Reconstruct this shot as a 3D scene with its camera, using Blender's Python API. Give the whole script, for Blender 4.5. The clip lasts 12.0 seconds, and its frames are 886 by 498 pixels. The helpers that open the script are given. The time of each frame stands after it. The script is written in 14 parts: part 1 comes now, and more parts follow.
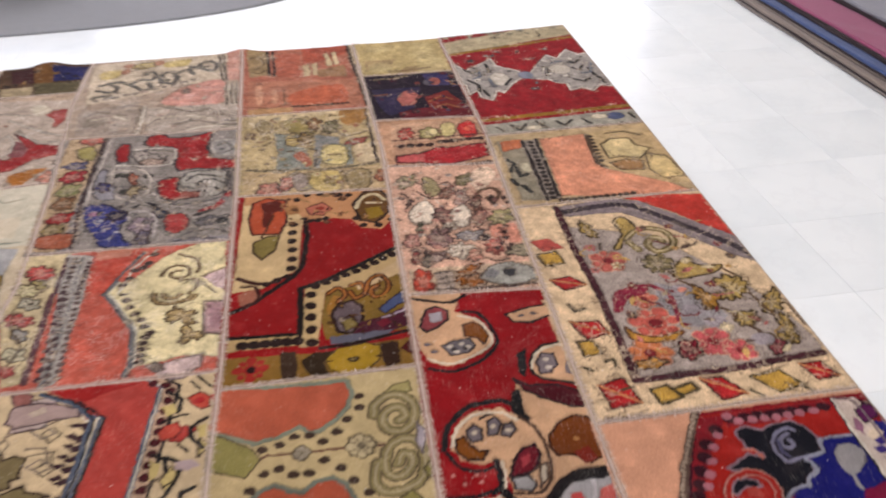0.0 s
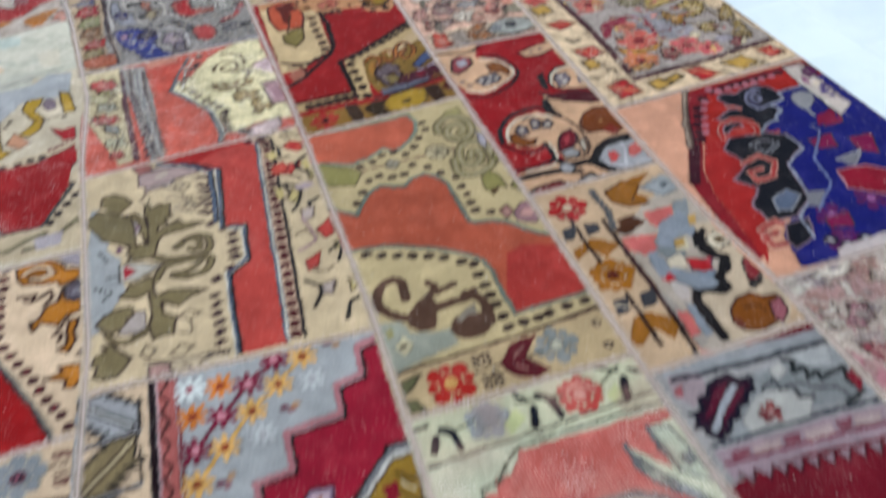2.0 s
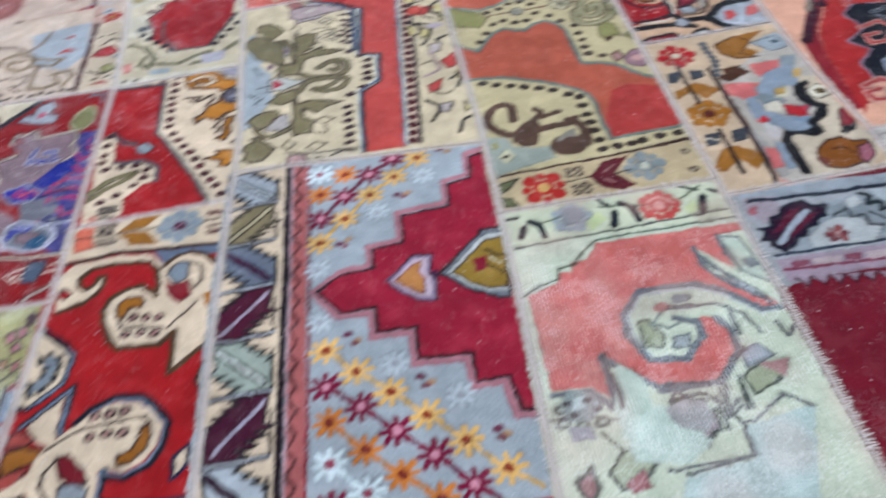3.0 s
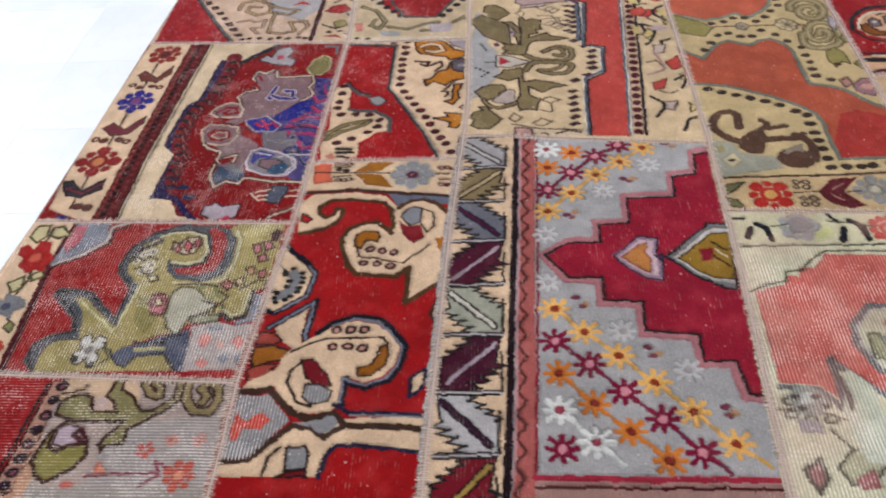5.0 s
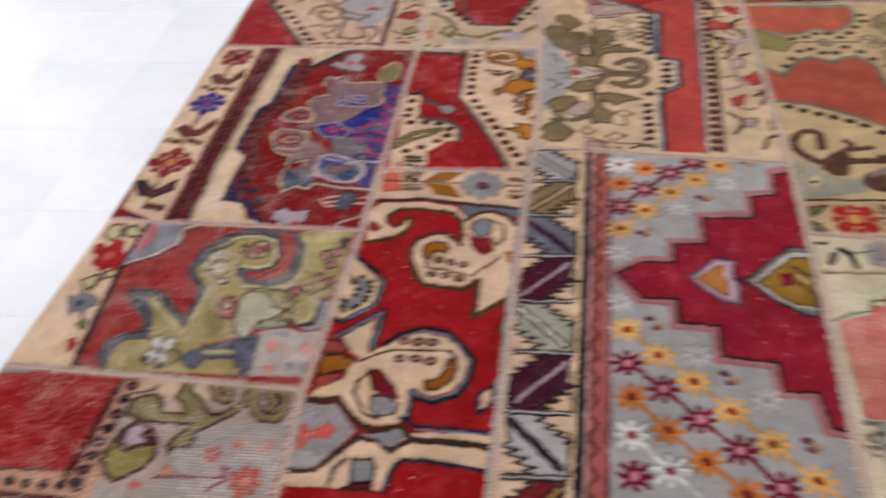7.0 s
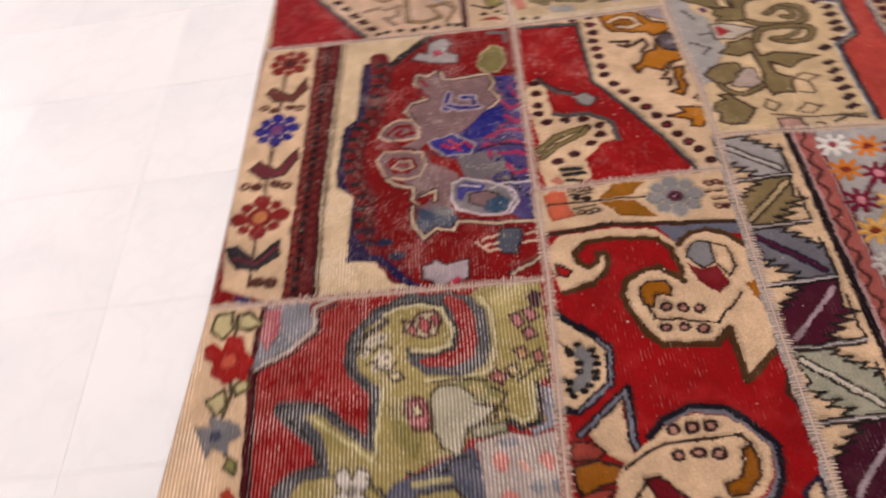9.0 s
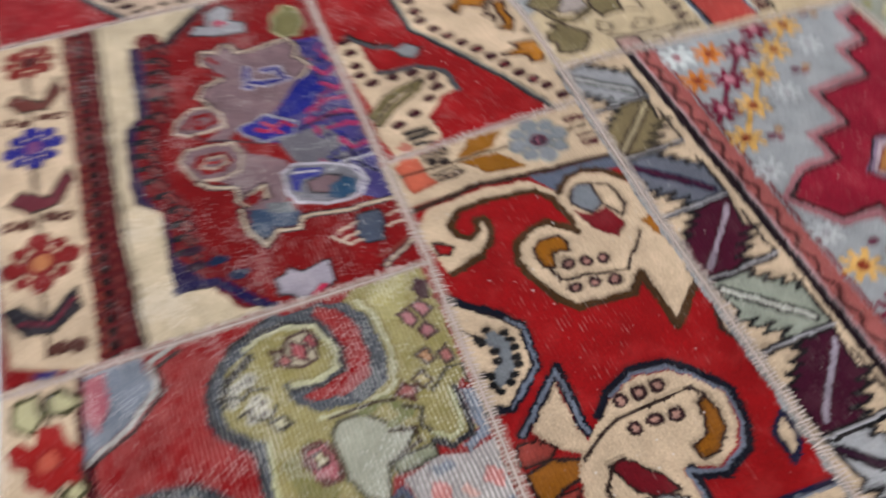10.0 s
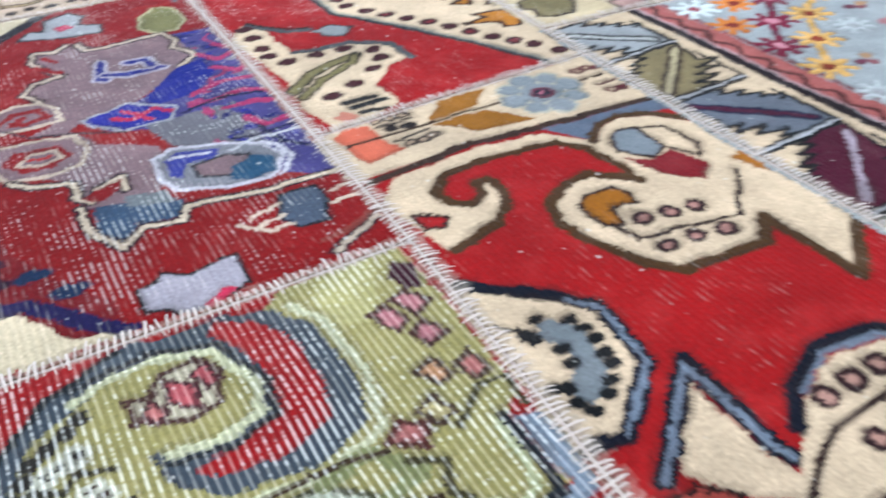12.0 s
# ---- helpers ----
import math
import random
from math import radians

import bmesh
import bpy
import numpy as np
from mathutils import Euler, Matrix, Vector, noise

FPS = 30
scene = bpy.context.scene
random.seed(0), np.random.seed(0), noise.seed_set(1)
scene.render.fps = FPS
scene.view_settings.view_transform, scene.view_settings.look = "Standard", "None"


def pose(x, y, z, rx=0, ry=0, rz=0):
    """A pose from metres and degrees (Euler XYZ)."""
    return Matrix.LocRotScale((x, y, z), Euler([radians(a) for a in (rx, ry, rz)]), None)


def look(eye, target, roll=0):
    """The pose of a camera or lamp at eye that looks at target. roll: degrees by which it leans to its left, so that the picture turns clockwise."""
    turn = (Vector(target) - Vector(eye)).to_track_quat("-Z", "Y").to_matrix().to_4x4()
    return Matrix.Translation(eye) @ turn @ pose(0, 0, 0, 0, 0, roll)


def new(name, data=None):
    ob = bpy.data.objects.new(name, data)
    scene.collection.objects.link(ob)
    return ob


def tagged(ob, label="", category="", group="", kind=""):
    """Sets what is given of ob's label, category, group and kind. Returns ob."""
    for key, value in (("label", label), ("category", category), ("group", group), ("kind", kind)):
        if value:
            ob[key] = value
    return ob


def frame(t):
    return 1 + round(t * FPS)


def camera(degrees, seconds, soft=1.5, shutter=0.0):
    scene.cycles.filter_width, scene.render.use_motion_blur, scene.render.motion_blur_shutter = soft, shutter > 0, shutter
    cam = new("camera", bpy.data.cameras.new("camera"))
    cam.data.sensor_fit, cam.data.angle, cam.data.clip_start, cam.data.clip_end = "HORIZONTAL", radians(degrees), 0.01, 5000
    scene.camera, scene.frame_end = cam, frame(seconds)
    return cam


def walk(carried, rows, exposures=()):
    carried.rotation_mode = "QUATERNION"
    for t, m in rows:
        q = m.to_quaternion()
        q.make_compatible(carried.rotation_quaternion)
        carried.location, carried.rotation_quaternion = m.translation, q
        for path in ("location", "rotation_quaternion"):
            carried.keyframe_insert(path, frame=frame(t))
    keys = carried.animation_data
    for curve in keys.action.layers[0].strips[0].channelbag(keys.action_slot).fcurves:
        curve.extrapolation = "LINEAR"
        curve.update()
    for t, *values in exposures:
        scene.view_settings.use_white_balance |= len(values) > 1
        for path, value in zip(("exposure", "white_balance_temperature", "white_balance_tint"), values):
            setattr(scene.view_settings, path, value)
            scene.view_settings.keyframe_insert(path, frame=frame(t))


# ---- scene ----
# ---- camera ----
cam = camera(58.1, 12.0, soft=1.9, shutter=1.0)
PATH = [
    (0, (0.799, -0.667, 1.242), (0.9034, 0.1577, 0.6871), -2.05),
    (0.3, (0.773, -0.768, 1.236), (0.8643, 0.0652, 0.6910), -2.90),
    (0.5, (0.748, -0.847, 1.231), (0.8170, -0.0171, 0.6783), -3.77),
    (1, (0.640, -0.959, 1.232), (0.6810, -0.1248, 0.6817), -6.22),
    (1.1, (0.630, -0.981, 1.222), (0.6799, -0.1483, 0.6708), -6.27),
    (1.3, (0.545, -1.015, 1.219), (0.6429, -0.1970, 0.6513), -5.24),
    (1.5, (0.462, -1.044, 1.236), (0.5935, -0.2599, 0.6295), -7.75),
    (2, (0.334, -1.140, 1.226), (0.5147, -0.4305, 0.5454), -6.68),
    (2.2, (0.314, -1.194, 1.213), (0.4713, -0.4877, 0.5229), -7.15),
    (2.5, (0.327, -1.301, 1.211), (0.4404, -0.6006, 0.5066), -7.86),
    (3, (0.304, -1.466, 1.175), (0.3106, -0.7748, 0.4520), -10.52),
    (3.5, (0.248, -1.508, 1.180), (0.1941, -0.8091, 0.4665), -9.37),
    (3.7, (0.216, -1.519, 1.183), (0.1290, -0.8237, 0.4688), -10.09),
    (5.3, (-0.032, -1.581, 1.207), (-0.1147, -0.8706, 0.5078), -5.69),
    (5.5, (-0.028, -1.577, 1.206), (-0.1118, -0.8634, 0.5103), -5.71),
    (6, (-0.022, -1.565, 1.208), (-0.1141, -0.8478, 0.5173), -5.96),
    (6.5, (-0.029, -1.558, 1.209), (-0.1214, -0.8409, 0.5183), -5.91),
    (7, (-0.069, -1.553, 1.210), (-0.2111, -0.8497, 0.5131), -7.00),
    (7.5, (-0.199, -1.545, 1.196), (-0.4484, -0.8835, 0.4884), -11.06),
    (7.7, (-0.234, -1.516, 1.174), (-0.5181, -0.8779, 0.4578), -12.30),
    (9.3, (-0.703, -1.106, 1.112), (-0.624, 0.184, -0.414), -8.2),
    (9.5, (-0.756, -1.088, 1.090), (-0.525, 0.196, -0.425), -5.0),
    (9.9, (-0.739, -0.991, 1.010), (-0.326, 0.200, -0.544), -1.5),
    (10, (-0.713, -0.959, 0.971), (-0.323, 0.179, -0.627), -4.3),
    (10.5, (-0.680, -0.817, 0.671), (-0.4142, -0.2355, -0.0978), -4.78),
    (10.7, (-0.680, -0.803, 0.539), (-0.4378, -0.3633, -0.0183), -3.49),
    (10.8, (-0.681, -0.801, 0.484), (-0.4137, -0.3361, -0.0403), -3.08),
    (10.9, (-0.684, -0.799, 0.444), (-0.4215, -0.3230, -0.0727), -2.92),
    (11, (-0.687, -0.796, 0.425), (-0.3554, -0.1299, -0.2437), -3.05),
    (11.1, (-0.693, -0.790, 0.420), (-0.4483, -0.2673, -0.0596), -3.29),
    (11.2, (-0.703, -0.781, 0.416), (-0.4617, -0.2495, -0.0542), -3.46),
    (11.3, (-0.714, -0.773, 0.415), (-0.4724, -0.2445, -0.0593), -3.57),
    (11.5, (-0.736, -0.764, 0.414), (-0.3993, -0.0586, -0.2093), -3.72),
    (12, (-0.757, -0.785, 0.424), (-0.3655, -0.0949, -0.1847), -2.71),
]
walk(cam, [(t, look(eye, target, roll)) for t, eye, target, roll in PATH], exposures=[
    (0.0, 0.18, 6850, 22), (0.6, 0.21, 6850, 22), (1.0, 0.21, 6450, 15), (1.5, 0.22, 6000, 10), (2.0, 0.4, 5600, 8), (2.5, 0.6, 5150, 7), (3.0, 0.68, 5100, 7), (3.7, 0.58, 5250, 8),
    (5.3, 0.3, 6400, 20), (6.5, 0.32, 6300, 20), (7.0, 0.13, 6700, 23), (7.7, 0.09, 7150, 30), (9.3, 0.1, 7750, 31), (9.9, 0.24, 6300, 16), (10.5, 0.57, 5400, 7), (11.0, 0.8, 5350, 8), (11.5, 0.86, 5350, 7), (12.0, 0.96, 5250, 4),
])

# ---- daylight and added fill lamps ----
world = bpy.data.worlds.new("daylight")
scene.world = world
world.use_nodes = True
sky = world.node_tree.nodes.new("ShaderNodeTexSky")
sky.sky_type, sky.sun_disc, sky.sun_elevation, sky.sun_rotation = "NISHITA", False, radians(48), radians(200)
backdrop_light = world.node_tree.nodes["Background"]
backdrop_light.inputs["Strength"].default_value = 0.12
world.node_tree.links.new(sky.outputs[0], backdrop_light.inputs["Color"])


def area_lamp(name, place, target, sx, sy, power, colour):
    data = bpy.data.lights.new(name, "AREA")
    data.shape, data.size, data.size_y, data.energy, data.color = "RECTANGLE", sx, sy, power, colour
    ob = new(name, data)
    ob.matrix_world = look(place, target)
    return ob


# added unseen fill: daylight at two wall openings, and nine lamps under the ceiling
area_lamp("opening_fill", (0.5, 5.85, 1.75), (0.5, 0, 1.2), 6.0, 2.4, 90, (0.93, 0.97, 1.0))
area_lamp("opening_fill", (-3.85, 0.8, 1.75), (0, 0.8, 1.0), 5.0, 2.4, 55, (0.95, 0.98, 1.0))
for lamp_x in (-1.6, 1.0, 3.6):
    for lamp_y in (-1.8, 0.8, 3.4):
        area_lamp("ceiling_fill", (lamp_x, lamp_y, 2.92), (lamp_x, lamp_y + 0.001, 0), 1.1, 0.28, 11, (1.0, 0.97, 0.92))


# ---- materials ----
def lin(code):
    """Linear colour of a six-digit hexadecimal shade."""
    out = []
    for n in (0, 2, 4):
        v = int(code[n:n + 2], 16) / 255
        out.append(v / 12.92 if v <= 0.04045 else ((v + 0.055) / 1.055) ** 2.4)
    return tuple(out)


class Nodes:
    """A short way to write node trees."""

    def __init__(self, name):
        self.mat = bpy.data.materials.new(name)
        self.mat.use_nodes = True
        self.tree = self.mat.node_tree
        self.bsdf = self.tree.nodes["Principled BSDF"]

    def add(self, kind, values=(), **settings):
        node = self.tree.nodes.new("ShaderNode" + kind)
        for key, value in settings.items():
            setattr(node, key, value)
        for key, value in dict(values).items():
            if hasattr(value, "is_output"):
                self.tree.links.new(value, node.inputs[key])
            else:
                node.inputs[key].default_value = value
        return node

    def put(self, **values):
        for key, value in values.items():
            socket = self.bsdf.inputs[key.replace("_", " ")]
            if hasattr(value, "is_output"):
                self.tree.links.new(value, socket)
            else:
                socket.default_value = value
        return self

    def math(self, operation, a, b=0.0, clamp=False):
        return self.add("Math", {0: a, 1: b}, operation=operation, use_clamp=clamp).outputs[0]

    def noise(self, scale, detail=2.0, vector=None, rough=0.5):
        values = {"Scale": scale, "Detail": detail, "Roughness": rough}
        if vector is not None:
            values["Vector"] = vector
        return self.add("TexNoise", values).outputs["Fac"]

    def ramp(self, fac, a, b):
        """A smooth step from a to b."""
        node = self.add("MapRange", {"Value": fac, "From Min": a, "From Max": b}, interpolation_type="SMOOTHSTEP")
        return node.outputs[0]

    def mix(self, fac, a, b, blend="MIX"):
        node = self.add("Mix", {}, data_type="RGBA", blend_type=blend)
        for key, value in (("Factor_Float", fac), ("A_Color", a), ("B_Color", b)):
            socket = next(s for s in node.inputs if s.identifier == key)
            if hasattr(value, "is_output"):
                self.tree.links.new(value, socket)
            else:
                socket.default_value = (*value, 1) if isinstance(value, tuple) else value
        return next(s for s in node.outputs if s.identifier == "Result_Color")

    def bump(self, height, strength, distance):
        return self.add("Bump", {"Height": height, "Strength": strength, "Distance": distance}).outputs[0]


WARP = 0.0062                                # from one warp thread to the next


def pile_material(name, across):
    """Knotted wool: the dye of each knot, a slow drift of the dye, painted rib shade, and rows worn down to the pale
    warp.
    """
    m = Nodes(name)
    place = m.add("NewGeometry").outputs["Position"]
    dye = m.add("Attribute", attribute_name="yarn")
    xyz = m.add("SeparateXYZ", {0: place}).outputs
    drift = m.noise(7.0, 3.0, place)
    knot = m.noise(420.0, 1.0, place)
    wobble = m.math("MULTIPLY", m.noise(9.0, 1.0, place), 0.006)
    row = m.math("ADD", xyz["X" if across else "Y"], wobble)
    rib = m.math("SINE", m.math("MULTIPLY", row, 2 * math.pi / WARP))
    crest = m.ramp(rib, 0.2, 0.85)
    cut = m.noise(170.0, 1.0, m.add("Mapping", {0: place, "Scale": (1.0, 0.4, 1.0) if across else (0.4, 1.0, 1.0)}).outputs[0])
    shade = m.math("ADD", m.math("MULTIPLY", drift, 0.44), m.math("MULTIPLY", knot, 0.36))
    # shade between the ribs put into the colour: darker hollows, brighter tops
    groove_shade = m.math("MULTIPLY", m.math("MULTIPLY", rib, 0.16), m.ramp(dye.outputs["Alpha"], 0.14, 0.5))
    tone = m.math("ADD", m.math("ADD", shade, 0.56), groove_shade)
    colour = m.mix(1.0, dye.outputs["Color"], m.add("CombineColor", {0: tone, 1: tone, 2: tone}).outputs[0], "MULTIPLY")
    faded = m.math("MULTIPLY", m.ramp(m.noise(21.0, 4.0, place), 0.47, 0.72), 0.34)
    colour = m.mix(faded, colour, m.mix(0.06, m.mix(1.0, dye.outputs["Color"], (1.5, 1.46, 1.46), "MULTIPLY"), lin("b8a498")))
    scuff = m.math("MULTIPLY", m.math("SUBTRACT", m.noise(32.0, 3.0, place), 0.5), 0.7)
    bare = m.math("ADD", m.math("MULTIPLY", cut, 0.9), m.math("ADD", scuff, m.math("MULTIPLY", drift, 0.5)))
    bare = m.math("ADD", bare, m.math("MULTIPLY", dye.outputs["Alpha"], 0.8))
    worn = m.math("MULTIPLY", m.math("MULTIPLY", m.ramp(bare, 0.86, 1.26), crest), 0.56)
    lane = m.math("FLOOR", m.math("ADD", m.math("DIVIDE", row, WARP), 0.25))
    along = m.math("MULTIPLY", xyz["Y" if across else "X"], 210.0)
    nub = m.noise(1.0, 1.0, m.add("CombineXYZ", {0: along, 1: m.math("MULTIPLY", lane, 7.31), 2: 3.0}).outputs[0])
    nub = m.math("ADD", nub, m.math("ADD", m.math("MULTIPLY", dye.outputs["Alpha"], 0.28), m.math("MULTIPLY", m.math("SUBTRACT", m.noise(13.0, 3.0, place), 0.5), 1.3)))
    nub = m.math("MULTIPLY", m.ramp(nub, 0.67, 0.83), m.math("MULTIPLY", m.ramp(rib, 0.0, 0.8), m.ramp(dye.outputs["Alpha"], 0.08, 0.34)))
    warp = m.mix(0.36, m.mix(1.0, dye.outputs["Color"], (1.6, 1.5, 1.5), "MULTIPLY"), lin("cfc6b8"))
    colour = m.mix(worn, colour, warp)
    bright = m.mix(0.58, m.mix(1.0, dye.outputs["Color"], (2.0, 1.85, 1.85), "MULTIPLY"), lin("efe9e0"))
    colour = m.mix(m.math("MULTIPLY", nub, 0.62), colour, bright)
    speck = m.ramp(m.noise(120.0, 0.0, place), 0.80, 0.87)
    colour = m.mix(m.math("MULTIPLY", speck, 0.45), colour, lin("d8cfc4"))
    height = m.math("ADD", m.math("MULTIPLY", rib, 0.25), m.noise(600.0, 2.0, place))
    m.put(Base_Color=colour, Roughness=0.92, Sheen_Weight=0.02, Sheen_Roughness=0.5, Specular_IOR_Level=0.1,
          Normal=m.bump(height, 0.45, 0.0015))
    return m.mat


def plain_material(name, code, rough, grain=0.15, scale=40.0, bump=0.1, sheen=0.0, metal=0.0):
    m = Nodes(name)
    place = m.add("NewGeometry").outputs["Position"]
    big, fine = m.noise(scale * 0.08, 3.0, place), m.noise(scale, 3.0, place)
    tone = m.math("ADD", m.math("MULTIPLY", m.math("ADD", big, fine), grain), 1.0 - grain)
    colour = m.mix(1.0, lin(code), m.add("CombineColor", {0: tone, 1: tone, 2: tone}).outputs[0], "MULTIPLY")
    m.put(Base_Color=colour, Roughness=rough, Metallic=metal, Sheen_Weight=sheen, Normal=m.bump(fine, bump, 0.002))
    return m.mat


def marble_material():
    """Polished white marble tile with faint grey clouds and veins, each tile with its own cut."""
    m = Nodes("white_marble")
    place = m.add("NewGeometry").outputs["Position"]
    own = m.add("ObjectInfo").outputs["Random"]
    shift = m.add("VectorMath", {0: place, 1: m.add("CombineXYZ", {2: m.math("MULTIPLY", own, 40.0)}).outputs[0]}, operation="ADD").outputs[0]
    cloud = m.noise(3.2, 4.0, shift)
    vein = m.math("ABSOLUTE", m.math("SUBTRACT", m.noise(4.5, 5.0, shift, 0.6), 0.5))
    vein = m.math("SUBTRACT", 1.0, m.ramp(vein, 0.0, 0.035))
    colour = m.mix(m.ramp(cloud, 0.38, 0.75), lin("e7eef1"), lin("dce5e9"))
    colour = m.mix(m.math("MULTIPLY", vein, 0.06), colour, lin("b4b9c0"))
    tint = m.math("ADD", m.math("MULTIPLY", own, 0.05), 0.95)
    colour = m.mix(1.0, colour, m.add("CombineColor", {0: tint, 1: tint, 2: tint}).outputs[0], "MULTIPLY")
    m.put(Base_Color=colour, Roughness=m.math("ADD", m.math("MULTIPLY", cloud, 0.15), 0.16), Specular_IOR_Level=0.45)
    return m.mat


PILE_X, PILE_Y = pile_material("wool_pile", True), pile_material("wool_pile_turned", False)
MARBLE = marble_material()
FELT = plain_material("grey_felt", "74767b", 0.95, 0.2, 200.0, 0.4, 0.2)
CHARCOAL = plain_material("charcoal_cloth", "3a3c42", 0.9, 0.2, 300.0, 0.4, 0.2)
BLACK_METAL = plain_material("black_metal", "141416", 0.4, 0.1, 80.0)
STACK = [plain_material(n, c, 0.95, 0.3, 120.0, 0.6, 0.2) for n, c in (("taupe_wool", "6a625c"), ("beige_wool", "776a62"), ("blue_wool", "2c4272"), ("magenta_wool", "86365a"), ("dove_wool", "74757f"))]
DARK_EDGE = plain_material("dark_binding", "2c2226", 0.95, 0.3, 200.0)
GROUT = plain_material("grout", "e4ebee", 0.85, 0.2, 60.0)
PAINT = plain_material("wall_paint", "ecebe6", 0.7, 0.04, 20.0)
PLASTER = plain_material("ceiling_plaster", "f1f0ec", 0.85, 0.04, 15.0)
THREAD = plain_material("cream_thread", "c6b2a6", 0.9, 0.25, 500.0, 0.4, 0.3)


# ---- building helpers ----
def part(name, bm, material, parent=None, label=""):
    data = bpy.data.meshes.new(name)
    bm.to_mesh(data)
    bm.free()
    data.materials.append(material)
    ob = new(name, data)
    ob.parent = parent
    return tagged(ob, label)


def box(bm, x0, x1, y0, y1, z0, z1):
    m = Matrix.Translation(((x0 + x1) / 2, (y0 + y1) / 2, (z0 + z1) / 2)) @ Matrix.Diagonal((x1 - x0, y1 - y0, z1 - z0, 1))
    return bmesh.ops.create_cube(bm, size=1, matrix=m)["verts"]


def boxes(*sizes):
    bm = bmesh.new()
    for size in sizes:
        box(bm, *size)
    return bm


# ---- the room: floor, and unseen walls and ceiling added to bounce light ----
X0, X1, Y0, Y1, HIGH = -4.0, 6.0, -4.0, 6.0, 3.0
sub = tagged(part("floor", boxes((X0 - 0.2, X1 + 0.2, Y0 - 0.2, Y1 + 0.2, -0.2, -0.0012)), GROUT), "white polished marble tile floor with pale grout", "floor", kind="structure")
tagged(part("ceiling", boxes((X0 - 0.2, X1 + 0.2, Y0 - 0.2, Y1 + 0.2, HIGH, HIGH + 0.2)), PLASTER), "added unseen white plaster ceiling that bounces light", "ceiling", kind="structure")
tagged(part("wall_south", boxes((X0, X1, Y0 - 0.2, Y0, -0.2, HIGH)), PAINT), "added unseen white painted wall that bounces light", "wall", kind="structure")
tagged(part("wall_east", boxes((X1, X1 + 0.2, Y0, Y1, -0.2, HIGH)), PAINT), "added unseen white painted wall that bounces light", "wall", kind="structure")
tagged(part("wall_north", boxes((X0, -2.6, Y1, Y1 + 0.2, -0.2, HIGH), (3.6, X1, Y1, Y1 + 0.2, -0.2, HIGH),
                                (-2.6, 3.6, Y1, Y1 + 0.2, -0.2, 0.5), (-2.6, 3.6, Y1, Y1 + 0.2, 2.95, HIGH)), PAINT),
       "added unseen white painted wall with a wide opening for light", "wall", kind="structure")
tagged(part("wall_west", boxes((X0 - 0.2, X0, Y0, -1.8, -0.2, HIGH), (X0 - 0.2, X0, 3.4, Y1, -0.2, HIGH),
                               (X0 - 0.2, X0, -1.8, 3.4, -0.2, 0.5), (X0 - 0.2, X0, -1.8, 3.4, 2.95, HIGH)), PAINT),
       "added unseen white painted wall with a wide opening for light", "wall", kind="structure")


# ---- the patchwork rug: lay-out in centimetres ----
def line_of(*knots):
    xs, ys = zip(*knots)
    return lambda v: np.interp(v, xs, ys)


# where each seam runs across, by the way along the rug
SEAMS = [
    line_of((-110, -120), (-57, -115.6), (-27, -113), (7, -111.6), (48, -110.4), (86, -109), (300, -108)),
    line_of((-110, -53), (-88, -53), (-72, -53.4), (-28, -50.5), (50, -48.3), (81, -49.3), (136, -53), (173, -57), (202, -58.5), (245, -64), (300, -67)),
    line_of((-110, -17.4), (-92, -17), (-35, -15.1), (16, -12.1), (86, -13.2), (121, -11.6), (179, -17), (244, -26), (300, -28)),
    line_of((-110, 41), (-90, 41.6), (-52, 43.9), (0, 45.7), (81, 45.5), (172, 43.1), (300, 37)),
    line_of((-110, 89.5), (0, 90.2), (86, 90.7), (184, 91.4), (300, 86.5)),
    line_of((-110, 125), (-24, 125.6), (5, 124), (50, 125), (124, 127), (185, 128.8), (300, 126.5)),
    line_of((-110, 182.5), (0, 183.6), (58, 184.3), (133, 185.5), (185, 186.4), (300, 187.4)),
]
KNOT = 0.25                                  # the finest knot
LEFT, NEAR = -122.0, -113.0
WIDE, LONG = 1248, 1660
COLOUR = np.zeros((LONG, WIDE, 4), np.float32)
MIDX = (LEFT + (np.arange(WIDE) + 0.5) * KNOT).astype(np.float32)
MIDY = (NEAR + (np.arange(LONG) + 0.5) * KNOT).astype(np.float32)
PATCHES = []
MASK = np.zeros((LONG, WIDE), bool)
COARSE = np.zeros((LONG, WIDE), bool)        # patches of the looser weave
OPEN = [0, 0, 0, 0]                          # the window of the patch at hand


def patch(label, column, near, far, ground, wear=0.1, turned=False, fine=0):
    """Begins a patch of one column between two row seams, each given at its left and right end.
    fine: 0 a loose, mottled weave; 1 a fine, even one; 2 fine but mottled."""
    PATCHES.append((label, column, near, far, turned, fine))
    y0, y1 = min(near) - 1, max(far) + 1
    j0, j1 = max(0, int((y0 - NEAR) / KNOT)), min(LONG, int((y1 - NEAR) / KNOT) + 2)
    ys = MIDY[j0:j1]
    xl, xr = SEAMS[column](ys)[:, None], SEAMS[column + 1](ys)[:, None]
    i0, i1 = max(0, int((xl.min() - LEFT) / KNOT) - 2), min(WIDE, int((xr.max() - LEFT) / KNOT) + 3)
    u = (MIDX[None, i0:i1] - xl) / (xr - xl)
    m = (u > -0.02) & (u < 1.02)
    m &= (ys[:, None] > near[0] + (near[1] - near[0]) * u - 0.6) & (ys[:, None] < far[0] + (far[1] - far[0]) * u + 0.6)
    MASK[:] = False
    MASK[j0:j1, i0:i1] = m
    OPEN[:] = [i0, i1, j0, j1]
    COLOUR[MASK] = (*ground, wear)
    COARSE[MASK] = fine != 1


